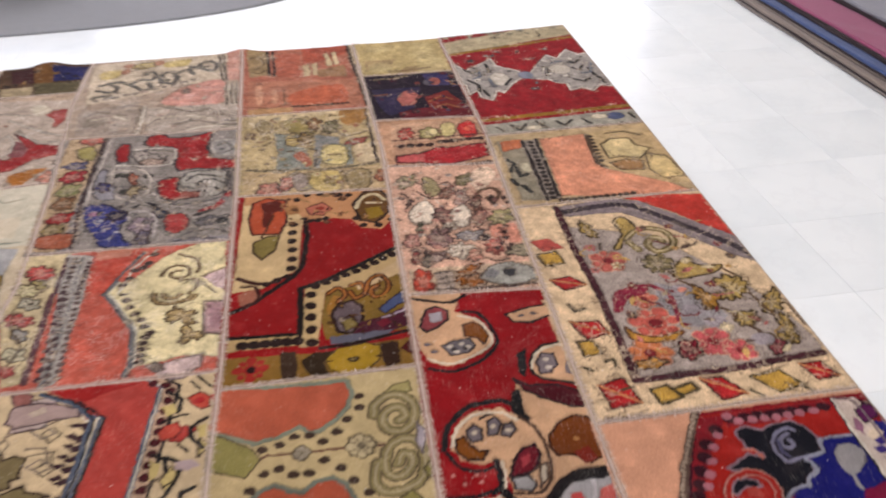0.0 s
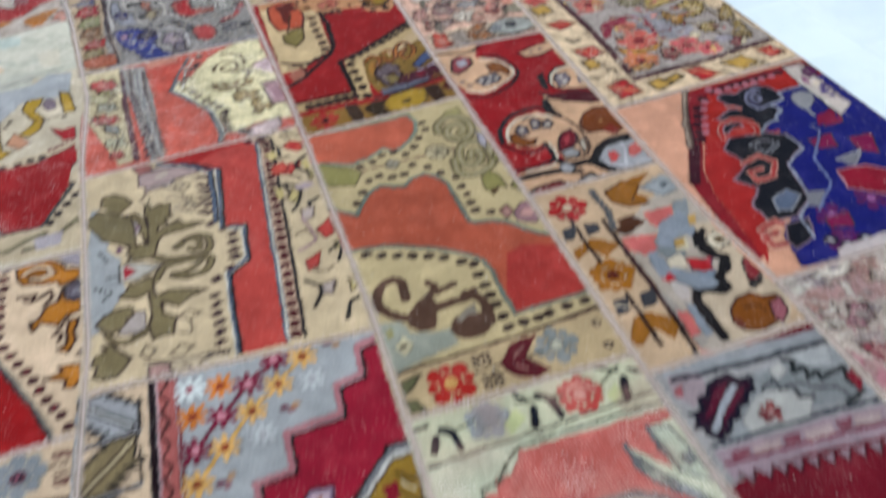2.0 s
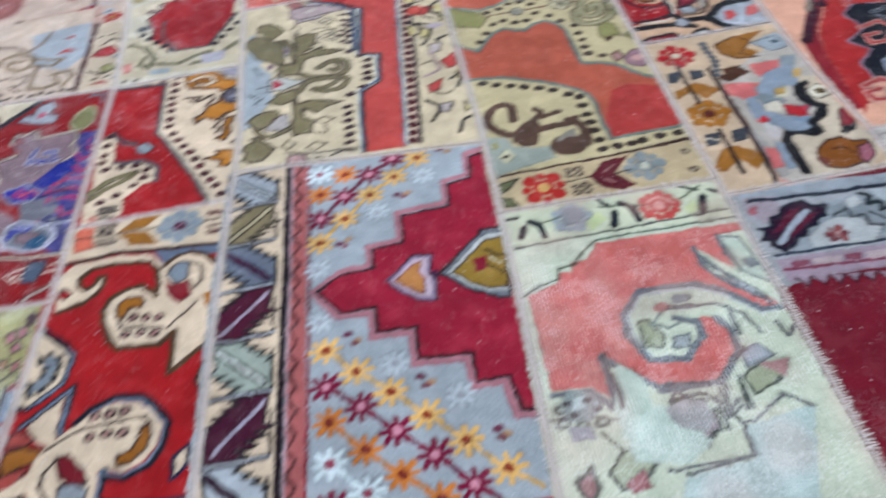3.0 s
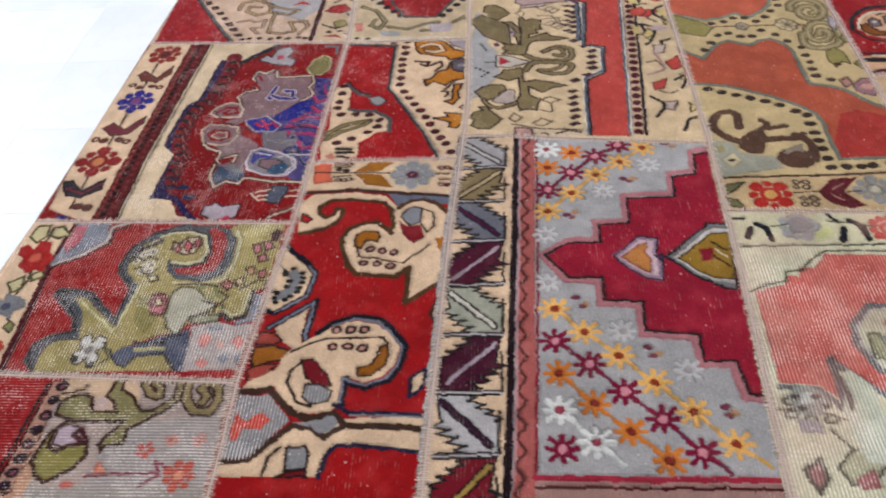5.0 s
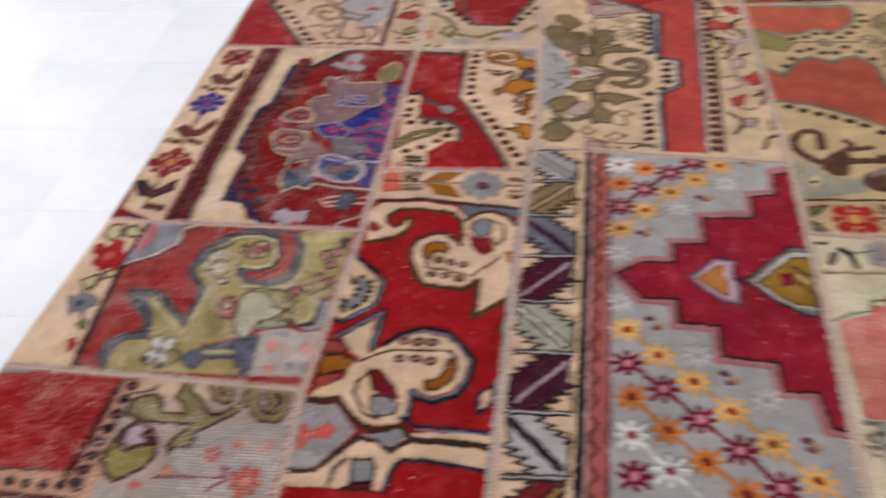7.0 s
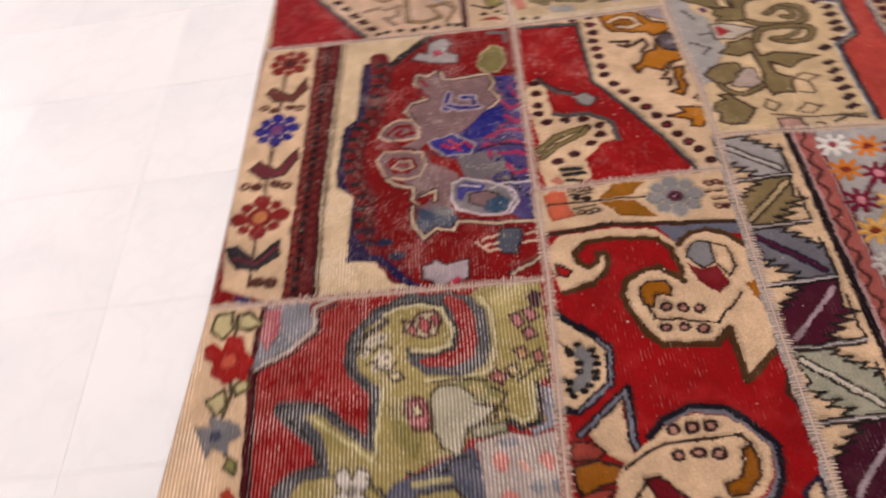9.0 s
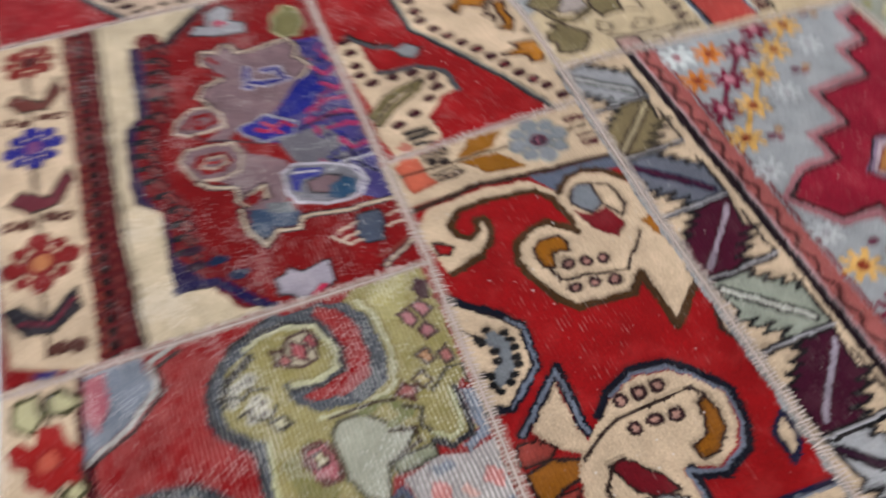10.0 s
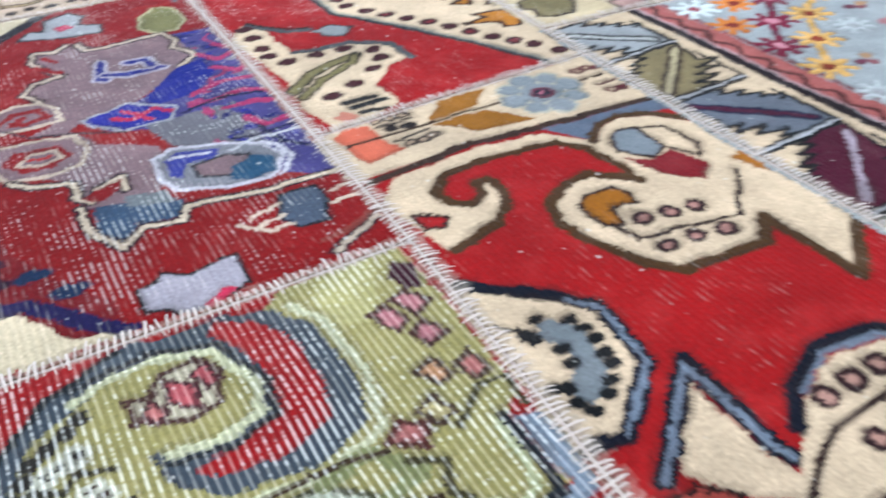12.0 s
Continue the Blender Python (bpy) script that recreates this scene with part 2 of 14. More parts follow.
def window(x0, x1, y0, y1):
    i0, i1 = max(OPEN[0], int((x0 - LEFT) / KNOT) - 1), min(OPEN[1], int((x1 - LEFT) / KNOT) + 2)
    j0, j1 = max(OPEN[2], int((y0 - NEAR) / KNOT) - 1), min(OPEN[3], int((y1 - NEAR) / KNOT) + 2)
    return (i0, i1, j0, j1) if i1 > i0 and j1 > j0 else None


def dye(w, cover, colour):
    i0, i1, j0, j1 = w
    a = (cover * MASK[j0:j1, i0:i1])[..., None].astype(np.float32)
    block = COLOUR[j0:j1, i0:i1, :3]
    block += a * (np.array(colour, np.float32) - block)


def poly(colour, points, edge=None, wide=0.5):
    """A field with straight sides, with a line round it if an edge colour is given."""
    pts = np.array(points, np.float32)
    w = window(pts[:, 0].min(), pts[:, 0].max(), pts[:, 1].min(), pts[:, 1].max())
    if w is None:
        return
    i0, i1, j0, j1 = w
    cover = np.zeros((j1 - j0, i1 - i0), np.float32)
    for sx, sy in ((-0.25, -0.25), (0.25, -0.25), (-0.25, 0.25), (0.25, 0.25)):
        x, y = MIDX[None, i0:i1] + sx * KNOT, MIDY[j0:j1, None] + sy * KNOT
        inside = np.zeros(cover.shape, bool)
        for (ax, ay), (bx, by) in zip(pts, np.roll(pts, -1, 0)):
            if ay != by:
                inside ^= ((ay > y) != (by > y)) & (x < (bx - ax) * (y - ay) / (by - ay) + ax)
        cover += inside * 0.25
    dye(w, cover, colour)
    if edge is not None:
        line(edge, wide, [*points, points[0]])


def motif(colour, points, edge=None, wide=0.5):
    """A petal or leaf with a ragged outline; in the looser patches its inside is shaded and veined."""
    pts = np.array(bow(points, True))
    mid = pts.mean(0)
    size = float(np.hypot(*(pts - mid).T).mean())
    if PATCHES[-1][5] != 1 and 1.2 < size < 4.6:
        ray = (pts - mid) / (np.hypot(*(pts - mid).T)[:, None] + 1e-6)
        step = np.where(np.arange(len(pts)) % 3 == 0, -1.0, 0.5)[:, None] * min(0.9, 0.2 * size)
        poly(colour, [tuple(q) for q in pts + ray * step], edge or wool("4a3830"), max(0.5, wide))
        pale = tuple(c + 0.3 * (d - c) for c, d in zip(colour, wool("d8c8b4")))
        poly(pale, [tuple(q) for q in mid + (pts - mid) * 0.5 - ray * step * 0.6])
        for k in range(1, len(pts), max(3, len(pts) // 5)):
            line(tuple(0.45 * c for c in colour), 0.4, [tuple(mid + (pts[k] - mid) * 0.25), tuple(mid + (pts[k] - mid) * 0.85)])
        return
    poly(colour, points if PATCHES[-1][5] == 1 else [tuple(q) for q in pts], edge, wide)


def line(colour, wide, points):
    """A drawn line of a given width."""
    half = wide / 2
    for (ax, ay), (bx, by) in zip(points, points[1:]):
        w = window(min(ax, bx) - half, max(ax, bx) + half, min(ay, by) - half, max(ay, by) + half)
        if w is None:
            continue
        i0, i1, j0, j1 = w
        x, y = MIDX[None, i0:i1] - ax, MIDY[j0:j1, None] - ay
        dx, dy = bx - ax, by - ay
        s = np.clip((x * dx + y * dy) / (dx * dx + dy * dy + 1e-9), 0, 1)
        far = np.hypot(x - s * dx, y - s * dy)
        dye(w, np.clip((half - far) / KNOT + 0.5, 0, 1), colour)


def bow(points, closed=False):
    """A smooth line through the points of a bent one."""
    pts = np.array(points, float)
    n = len(pts)
    out = []
    for k in range(n if closed else n - 1):
        ends = [(k + s) % n if closed else min(max(k + s, 0), n - 1) for s in (-1, 0, 1, 2)]
        a, b, c, d = pts[ends]
        for u in (0.0, 0.25, 0.5, 0.75):
            out.append(tuple(0.5 * (2 * b + (c - a) * u + (2 * a - 5 * b + 4 * c - d) * u * u + (3 * b - a - 3 * c + d) * u ** 3)))
    return out if closed else [*out, tuple(pts[-1])]


def oval(colour, x, y, rx, ry=None, core=None):
    ry = ry or rx
    w = window(x - rx, x + rx, y - ry, y + ry)
    if w:
        i0, i1, j0, j1 = w
        far = np.hypot((MIDX[None, i0:i1] - x) / rx, (MIDY[j0:j1, None] - y) / ry)
        dye(w, np.clip((1 - far) * min(rx, ry) / KNOT + 0.5, 0, 1), colour)
    if core is not None:
        oval(core, x, y, rx * 0.45, ry * 0.45)


def dots(colour, r, count, points, core=None, ry=None):
    """Evenly spaced dots along a bent line."""
    pts = np.array(points, float)
    steps = np.r_[0, np.cumsum(np.hypot(*np.diff(pts, axis=0).T))]
    for s in np.linspace(0, steps[-1], count):
        oval(colour, np.interp(s, steps, pts[:, 0]), np.interp(s, steps, pts[:, 1]), r, ry, core)


def flower(colour, core, x, y, r, petals=8, ring=None, squash=1.0, turn=0.0):
    """A rosette of round petals."""
    for k in range(petals):
        a = 2 * math.pi * k / petals + turn
        cx, cy, s = x + 0.68 * r * math.cos(a), y + 0.68 * r * math.sin(a) * squash, (0.25 + 0.05 * math.sin(3.1 * k + x)) * r * (8 / petals) ** 0.5
        if ring is not None:
            oval(ring, cx, cy, s + 0.35, (s + 0.35) * squash)
    for k in range(petals):
        a = 2 * math.pi * k / petals + turn
        cx, cy, s = x + 0.68 * r * math.cos(a), y + 0.68 * r * math.sin(a) * squash, (0.25 + 0.05 * math.sin(3.1 * k + x)) * r * (8 / petals) ** 0.5
        oval(colour, cx, cy, s, s * squash)
    oval(colour, x, y, r * 0.44, r * 0.44 * squash)
    oval(core, x, y, r * 0.26, r * 0.26 * squash)


def star(colour, core, x, y, r):
    """A small eight-armed flower of a few knots."""
    for k in range(8):
        a = math.pi * k / 4
        s = r * (1.0 if k % 2 else 0.9)
        line(colour, r * 0.36, [(x, y), (x + s * math.cos(a), y + s * 0.95 * math.sin(a))])
    oval(colour, x, y, r * 0.55)
    oval(core, x, y, r * 0.3)


def teeth(colour, a, b, depth, count, edge=None, wide=0.4):
    """Saw teeth on the line from a to b, to its left."""
    dx, dy = (b[0] - a[0]) / count, (b[1] - a[1]) / count
    long = math.hypot(dx, dy)
    nx, ny = -dy / long * depth, dx / long * depth
    for k in range(count):
        x, y = a[0] + dx * k, a[1] + dy * k
        tip = (x + dx * 0.5 + nx, y + dy * 0.5 + ny)
        poly(colour, [(x, y), tip, (x + dx, y + dy)])
        if edge is not None:
            line(edge, wide, [(x, y), tip, (x + dx, y + dy)])


def blotch(colour, strength, size, seed, low=0.5, high=0.6):
    """Soft cloudy areas of another dye within the patch."""
    rng = np.random.default_rng(seed)
    i0, i1, j0, j1 = OPEN
    h, w = j1 - j0, i1 - i0
    ny, nx = max(2, int(h * KNOT / size) + 2), max(2, int(w * KNOT / size) + 2)
    grid = rng.random((ny, nx)).astype(np.float32)
    v, u = np.linspace(0, ny - 1.001, h), np.linspace(0, nx - 1.001, w)
    a, b = v.astype(int), u.astype(int)
    fv, fu = (v - a)[:, None], (u - b)[None]
    fv, fu = fv * fv * (3 - 2 * fv), fu * fu * (3 - 2 * fu)
    value = (grid[a][:, b] * (1 - fv) + grid[a + 1][:, b] * fv) * (1 - fu) + (grid[a][:, b + 1] * (1 - fv) + grid[a + 1][:, b + 1] * fv) * fu
    dye((i0, i1, j0, j1), np.clip((value - low) / (high - low), 0, 1) * strength, colour)


def rub(amount, points):
    """An area worn more or less than the rest of its patch."""
    pts = np.array(points, np.float32)
    w = window(pts[:, 0].min(), pts[:, 0].max(), pts[:, 1].min(), pts[:, 1].max())
    if w is None:
        return
    i0, i1, j0, j1 = w
    x, y = MIDX[None, i0:i1], MIDY[j0:j1, None]
    inside = np.zeros((j1 - j0, i1 - i0), bool)
    for (ax, ay), (bx, by) in zip(pts, np.roll(pts, -1, 0)):
        if ay != by:
            inside ^= ((ay > y) != (by > y)) & (x < (bx - ax) * (y - ay) / (by - ay) + ax)
    COLOUR[j0:j1, i0:i1, 3][inside & MASK[j0:j1, i0:i1]] = amount


def barbed(colour, sides, top, low, falling, rib, rim):
    """A slanting band with long thin teeth along both flanks, a rib down its middle, and a level line above and below."""
    x0, x1 = sides
    across = (lambda u: x0 + (x1 - x0) * u) if falling else (lambda u: x1 - (x1 - x0) * u)
    out = 1.0 if falling else -1.0
    high = top - low
    upper, lower = [], []
    for k in range(4):
        u, v = 0.42 + 0.14 * k, 0.12 * k
        upper += [(across(u), top - v * high), (across(u + 0.05) + 1.7 * out, top - (v + 0.05) * high), (across(u + 0.08), top - (v + 0.11) * high)]
        u, v = 0.56 - 0.135 * k, 1 - 0.13 * k
        lower += [(across(u), top - v * high), (across(u - 0.04) - 2.3 * out, top - (v - 0.05) * high), (across(u - 0.05), top - (v - 0.13) * high)]
    poly(colour, [(across(0.0), top), *upper, (across(1.0), top - 0.45 * high), (across(1.0), low), *lower], BLACK, 0.5)
    bar = [(across(0.1), top - 0.13 * high), (across(0.86), low + 0.13 * high)]
    line(rim, 1.7, bar)
    line(rib, 0.8, bar)
    for level in (top, low):
        line(BLACK, 0.5, [(across(0.0), level), (across(1.0), level)])
    line(wool("c4bfc0"), 0.45, [(x0, low - 0.4), (x1, low - 0.4)])
    line(BLACK, 0.5, [(x1, top - 0.3 * high), (x1, low)])


def sprigs(colours, count, size, seed, x0, x1, y0, y1):
    """Small flowers, leaves and tendrils strewn over an area."""
    rng = random.Random(seed)
    for _ in range(count):
        x, y, c, s = rng.uniform(x0, x1), rng.uniform(y0, y1), rng.choice(colours), size * rng.uniform(0.6, 1.3)
        kind = rng.random()
        if kind < 0.35:
            flower(c, rng.choice(colours), x, y, s, rng.choice((5, 6, 8)))
        elif kind < 0.7:
            a = rng.uniform(0, 6.28)
            poly(c, [(x + s * 1.2 * math.cos(a), y + s * 1.2 * math.sin(a)), (x + s * 0.5 * math.cos(a + 1.5), y + s * 0.5 * math.sin(a + 1.5)),
                     (x - s * 1.2 * math.cos(a), y - s * 1.2 * math.sin(a)), (x + s * 0.5 * math.cos(a - 1.5), y + s * 0.5 * math.sin(a - 1.5))])
        else:
            a, pts = rng.uniform(0, 6.28), [(x, y)]
            for _ in range(4):
                a += rng.uniform(-1.2, 1.2)
                pts.append((pts[-1][0] + s * 0.8 * math.cos(a), pts[-1][1] + s * 0.8 * math.sin(a)))
            line(c, 0.5, pts)


def wool(code):
    """A dye of old wool: deeper and duller than paper shades."""
    shade = [0.82 * v ** 1.25 for v in lin(code)][:3]
    if shade[0] < 1.5 * shade[1] and shade[2] < 0.42 * shade[1]:
        shade[1] *= 0.97
        shade[2] += 0.14 * (shade[1] - shade[2])
    if shade[0] > 1.5 * shade[1]:
        shade = [shade[0] * 1.02, shade[1] * 0.92, shade[2] * 0.92]
    mean = sum(shade) / 3
    cold = 1 - shade[0] / (shade[2] + 1e-6)
    mute = 0.75 * min(1.0, max(0.0, (0.75 - cold) / 0.4)) if cold > 0 else 0.0
    return tuple(v + mute * (mean * k - v) for v, k in zip(shade, (1.04, 1.0, 0.96)))


# dyes of the wool
RED, CRIMSON, CORAL, ROSE = wool("a81f24"), wool("8c1f38"), wool("bf5648"), wool("c4586a")
CREAM, YELLOW, OCHRE = wool("dac2a6"), wool("d0bd72"), wool("a8892f")
OLIVE, MOSS, KHAKI, BROWN, UMBER, BLACK = wool("a39a58"), wool("7d7440"), wool("8c7a54"), wool("4d3a2e"), wool("3a2622"), wool("26202a")
NAVY, STEEL, SKY = wool("2a2b4a"), wool("6a7486"), wool("a9b3ba")
MAROON, MAUVE = wool("5d1c26"), wool("96818a")
SLATE = wool("7d8894")

# first column

patch("wool patch with a worn grey medallion on red, tan frame and flower border", 0, (-26,-28.5), (53,48.6), wool("8b1519"), 0.16, False, 1)
poly(CREAM, [(-108.8, 58.2), (-95.7, 53), (-99, -26.9), (-110.9, -22.1), (-112, 8.7)])
poly(wool("6a2226"), [(-96.2, 52.8), (-90.5, 52.1), (-92.9, -28.1), (-99, -26.6)])
dots(wool("8a4438"), 0.8, 34, [(-94.5, 51.1), (-98.1, -26.3)])
dots(wool("2a1216"), 0.8, 34, [(-93.4, 50.6), (-96.9, -26.2)])
dots(wool("7a3a34"), 0.6, 34, [(-92, 50.6), (-95.1, -26.4)])
line(BLACK, 0.6, [(-90.1, 51.9), (-92.8, -3.3), (-92.9, -27.9)])
poly(wool("d6c4a8"), [(-89.8, 52.6), (-63.1, 54.8), (-77.4, 40.7), (-84.7, 41.4), (-86, 21.4), (-88.7, 18.8), (-89.5, 9.4), (-89.7, 1.5), (-86.2, -2), (-86.9, -19), (-81.7, -19.4), (-76.2, -24.3), (-70.5, -29.7), (-92.2, -28.1), (-92.8, -27.5), (-92.8, -3.3)])
line(wool("3a2a20"), 0.35, [(-89.2, 51.5), (-92.1, -3.6), (-92.3, -27.7)])
poly(wool("342456"), [(-84.7, 41.4), (-77.4, 40.7), (-78.6, 37.3), (-81.6, 35.7), (-84.1, 21.5), (-86.1, 18.7), (-87.2, 8.4), (-87.6, 1.6), (-84.5, -2), (-85, -11.7), (-81.2, -19.1), (-86.9, -19), (-86.2, -2), (-89.7, 1.5), (-89.5, 9.4), (-88.7, 18.8), (-86, 21.4)])
line(wool("3c2540"), 2.0, [(-77.5, 40.3), (-63.3, 54)])
line(wool("7a1a22"), 4.6, [(-81, 42.6), (-80.3, 36), (-82.1, 21.3), (-84.4, 17.9), (-86.1, 10.7), (-85.6, 2.5), (-83.4, -3.4), (-83.4, -11.3), (-80.1, -18.1), (-76.8, -23.5)])
for hook in ([(-81.5, 40), (-79.4, 40), (-78.3, 37.5)], [(-81.8, 36.3), (-79.9, 35.9), (-78.9, 33.9)], [(-82.2, 32.7), (-80.3, 32.3), (-79.3, 30.4)], [(-82.5, 29.2), (-80.7, 28.4), (-79.7, 26.6)], [(-82.9, 25.4), (-81.3, 25.1), (-80.4, 23)], [(-84.5, 20.9), (-82.8, 20.9), (-82.1, 18.9)], [(-86.3, 18.7), (-84.5, 18), (-83.8, 16.1)], [(-87.2, 15.2), (-85.4, 14.8), (-84.5, 12.9)], [(-87.7, 12), (-85.8, 11.5), (-84.9, 9.6)], [(-87.8, 8.7), (-86.1, 8.3), (-85.2, 6.4)], [(-87.5, 5.3), (-85.8, 4.9), (-85, 3.1)], [(-86.4, 1.4), (-84.7, 1.3), (-83.7, -0.5)], [(-84.8, -2.3), (-83.3, -2.4), (-82.3, -4.2)], [(-84.9, -5.5), (-83.3, -5.6), (-82.5, -7.3)], [(-85.1, -8.6), (-83.5, -8.7), (-82.7, -10.3)], [(-85.1, -11.6), (-83.5, -11.8), (-82.7, -13.4)]):
    line(wool("2e1834"), 1.3, bow(hook))
    line(wool("a8625a"), 0.45, hook[1:])
poly(wool("a8a2ac"), [(-73.2, 40.5), (-71.3, 43), (-69.7, 41.8), (-68.5, 46.4), (-65.1, 47.6), (-63.5, 45.1), (-64.7, 41.8), (-62.3, 39.9), (-62.8, 36.9), (-67.7, 37.8), (-70.2, 39.2)], wool("3a2a40"), 0.4)
poly(wool("c0486a"), [(-68.1, 42.4), (-66.1, 43.2), (-65.5, 41.3), (-67.6, 40.5)])
poly(wool("85804a"), [(-57, 39.3), (-54, 42.3), (-51.9, 40.1), (-51.8, 34.6), (-53.7, 31.8), (-56.5, 32.1), (-58, 35.2)], wool("b8b08a"), 0.5)
line(wool("9a2a24"), 1.2, [(-56.7, 43.1), (-53.2, 42.4), (-50.2, 42.9)])
line(wool("6f7480"), 1.0, [(-54.1, 46.8), (-50.7, 46.2), (-50.7, 42.7)])
poly(wool("564c86"), [(-55.4, 30.5), (-48.7, 29.6), (-48, 18.2), (-47.9, 4.5), (-50, -14), (-52.3, -14.4), (-57.1, -10.2), (-59.2, -3.9), (-62.4, -0.7), (-64, 4.6), (-68.5, 7.4), (-70.2, 11.3), (-65.3, 11.9), (-61.4, 14.3), (-58.6, 18.3)])
poly(wool("7c6c86"), [(-64.7, 6.1), (-56.2, 6.1), (-54.1, -0.8), (-55.3, -7.8), (-59.2, -3.9), (-63.5, -0.3)])
sprigs([wool("a84872"), wool("8a7c96"), wool("3a3890"), wool("6a5a90"), wool("2a2a6a")], 70, 1.1, 12, -59, -48.5, -4, 30)
poly(wool("8e7a7c"), [(-71.9, 34), (-66.6, 34.5), (-63.9, 31), (-55.7, 31.4), (-54.4, 27.7), (-54.2, 21.9), (-57.4, 17.1), (-62.4, 14), (-65.3, 11.9), (-69.7, 11.8), (-72.1, 9.8), (-71, 7.8), (-70, 5.2), (-64.8, 0.9), (-64.3, -3.5), (-67, -8.1), (-70.3, -8.9), (-73.4, -7.6), (-73.8, -4.6), (-73.7, -1.9), (-77.6, 2.1), (-72.4, 1.7), (-71.2, 4.8), (-71.9, 8.2), (-75.8, 10.8), (-72.4, 12.9), (-72.2, 16.4), (-73.7, 19.1), (-75, 21.7), (-73.2, 24.5), (-70.2, 25), (-73, 31)])
line(wool("3c2a34"), 1.3, [(-67.8, 35), (-69.6, 33.4), (-71.9, 34.4), (-72.9, 31.4), (-70.2, 25), (-73.4, 24.6), (-75, 22.1), (-73.6, 19.4)])
line(wool("d0bca8"), 0.6, [(-67.8, 35), (-69.6, 33.4), (-71.9, 34.4), (-72.9, 31.4), (-70.2, 25), (-73.4, 24.6), (-75, 22.1), (-73.6, 19.4)])
line(wool("3c2a34"), 1.3, [(-66.6, 34.5), (-65.9, 31.4), (-63.2, 31.1), (-60, 31.3), (-55.7, 31.4), (-54.7, 28.2), (-56.1, 25.7), (-54.8, 24), (-54.3, 21.6), (-56.8, 19.3)])
line(wool("d0bca8"), 0.6, [(-66.6, 34.5), (-65.9, 31.4), (-63.2, 31.1), (-60, 31.3), (-55.7, 31.4), (-54.7, 28.2), (-56.1, 25.7), (-54.8, 24), (-54.3, 21.6), (-56.8, 19.3)])
line(wool("8f1d22"), 1.0, [(-72.6, 29.7), (-70.2, 26.1)])
line(wool("8f1d22"), 0.8, [(-71.2, 32.2), (-70, 30.1)])
poly(wool("2c3188"), [(-62.9, 12.9), (-57.7, 19), (-54.2, 19.7), (-53.7, 15.2), (-57.6, 10.9), (-62.5, 10.3)])
poly(wool("3a3890"), [(-70.5, 11.4), (-65.1, 12.8), (-60.5, 8.9), (-61.7, 6.1), (-66.7, 6.3), (-69.5, 9.1)], wool("b0a8bc"), 0.4)
line(wool("b83a5e"), 0.8, [(-67.4, 10.1), (-65.5, 8.4), (-62.6, 9.8), (-61.4, 8.2)])
line(wool("b83a5e"), 0.8, [(-65.7, 11), (-64.6, 9.6), (-63.9, 7.4)])
for spot in ([(-65.1, 26.2), (-66.4, 21.6), (-65.7, 21)], [(-65.5, 22.3), (-62.6, 20.7), (-58.7, 20.5)], [(-62.2, 24.2), (-60, 24), (-59.7, 21.7)]):
    line(wool("c4b8c0"), 1.8, spot)
    line(wool("3a3c8c"), 0.9, spot)
for spot in ([(-53.9, 21.4), (-52.1, 18.4), (-49.5, 19.9)], [(-53.6, 16.2), (-51, 13.7), (-49, 15.3)], [(-58, 10.4), (-54.5, 11.7), (-50.2, 11.3)], [(-56.8, 7.6), (-52.7, 8.2), (-48.9, 5.9)], [(-56.1, 5), (-52.3, 4.8), (-49.4, 3.2)], [(-54.6, 1.6), (-53.2, -1.2), (-50.8, -1)], [(-51, 23.6), (-50, 21.6)]):
    line(wool("ac4070"), 1.0, spot)
for spot in ([(-60.3, 6.5), (-55.7, 7.8), (-50.7, 6.4)], [(-54.1, -0.8), (-53.2, -5.8), (-51.3, -8)], [(-57.5, -2.2), (-54.8, -3), (-49.5, -2.8)]):
    line(wool("1f1f48"), 0.5, spot)
poly(wool("8e7a7c"), [(-80.9, 14.8), (-79.6, 17.9), (-76.7, 19.7), (-73.7, 19.1), (-72.2, 16.4), (-72.3, 12.9), (-75.4, 12.8), (-78.6, 13.1)], wool("d0bca8"), 0.6)
line(wool("8f1d22"), 1.0, [(-79, 15.3), (-76.9, 17.4), (-74.2, 17.3), (-73.5, 14.7), (-76.1, 14.1), (-77.2, 14.9), (-76, 16)])
poly(wool("8e7a7c"), [(-81.3, 7.5), (-79.6, 9.9), (-76.3, 9.4), (-71.8, 8.3), (-71.1, 4.7), (-72.4, 1.4), (-76, 1), (-79.7, 2.2)], wool("d0bca8"), 0.6)
poly(wool("8f1d22"), [(-79.6, 5.9), (-78, 7.9), (-73.7, 7.1), (-72.7, 4.2), (-75.1, 2.5), (-78, 3)])
poly(wool("8e7a7c"), [(-78, 4.9), (-76.4, 6.7), (-74.3, 6.1), (-73.9, 4.1), (-76.4, 3.7)], wool("d0bca8"), 0.5)
line(wool("b82c28"), 0.5, [(-76.7, 5.3), (-74.9, 5.1)])
line(wool("4a3a40"), 0.4, [(-80.1, 16.1), (-76, 10.5), (-71.3, 8.6), (-66.8, 6)])
line(wool("3c2a34"), 1.3, [(-79.4, 1.7), (-78, -0.1), (-73.7, -1.9), (-74, -5.1), (-72.8, -6.5), (-72.1, -4.5), (-69.7, -3.3), (-69.8, -6.1)])
line(wool("d8c4ac"), 0.6, [(-79.4, 1.7), (-78, -0.1), (-73.7, -1.9), (-74, -5.1), (-72.8, -6.5), (-72.1, -4.5), (-69.7, -3.3), (-69.8, -6.1)])
poly(wool("8f1d22"), [(-73.7, -5.3), (-71.3, -4.3), (-69.8, -3.8), (-70.5, -5.8), (-72.4, -7.2)])
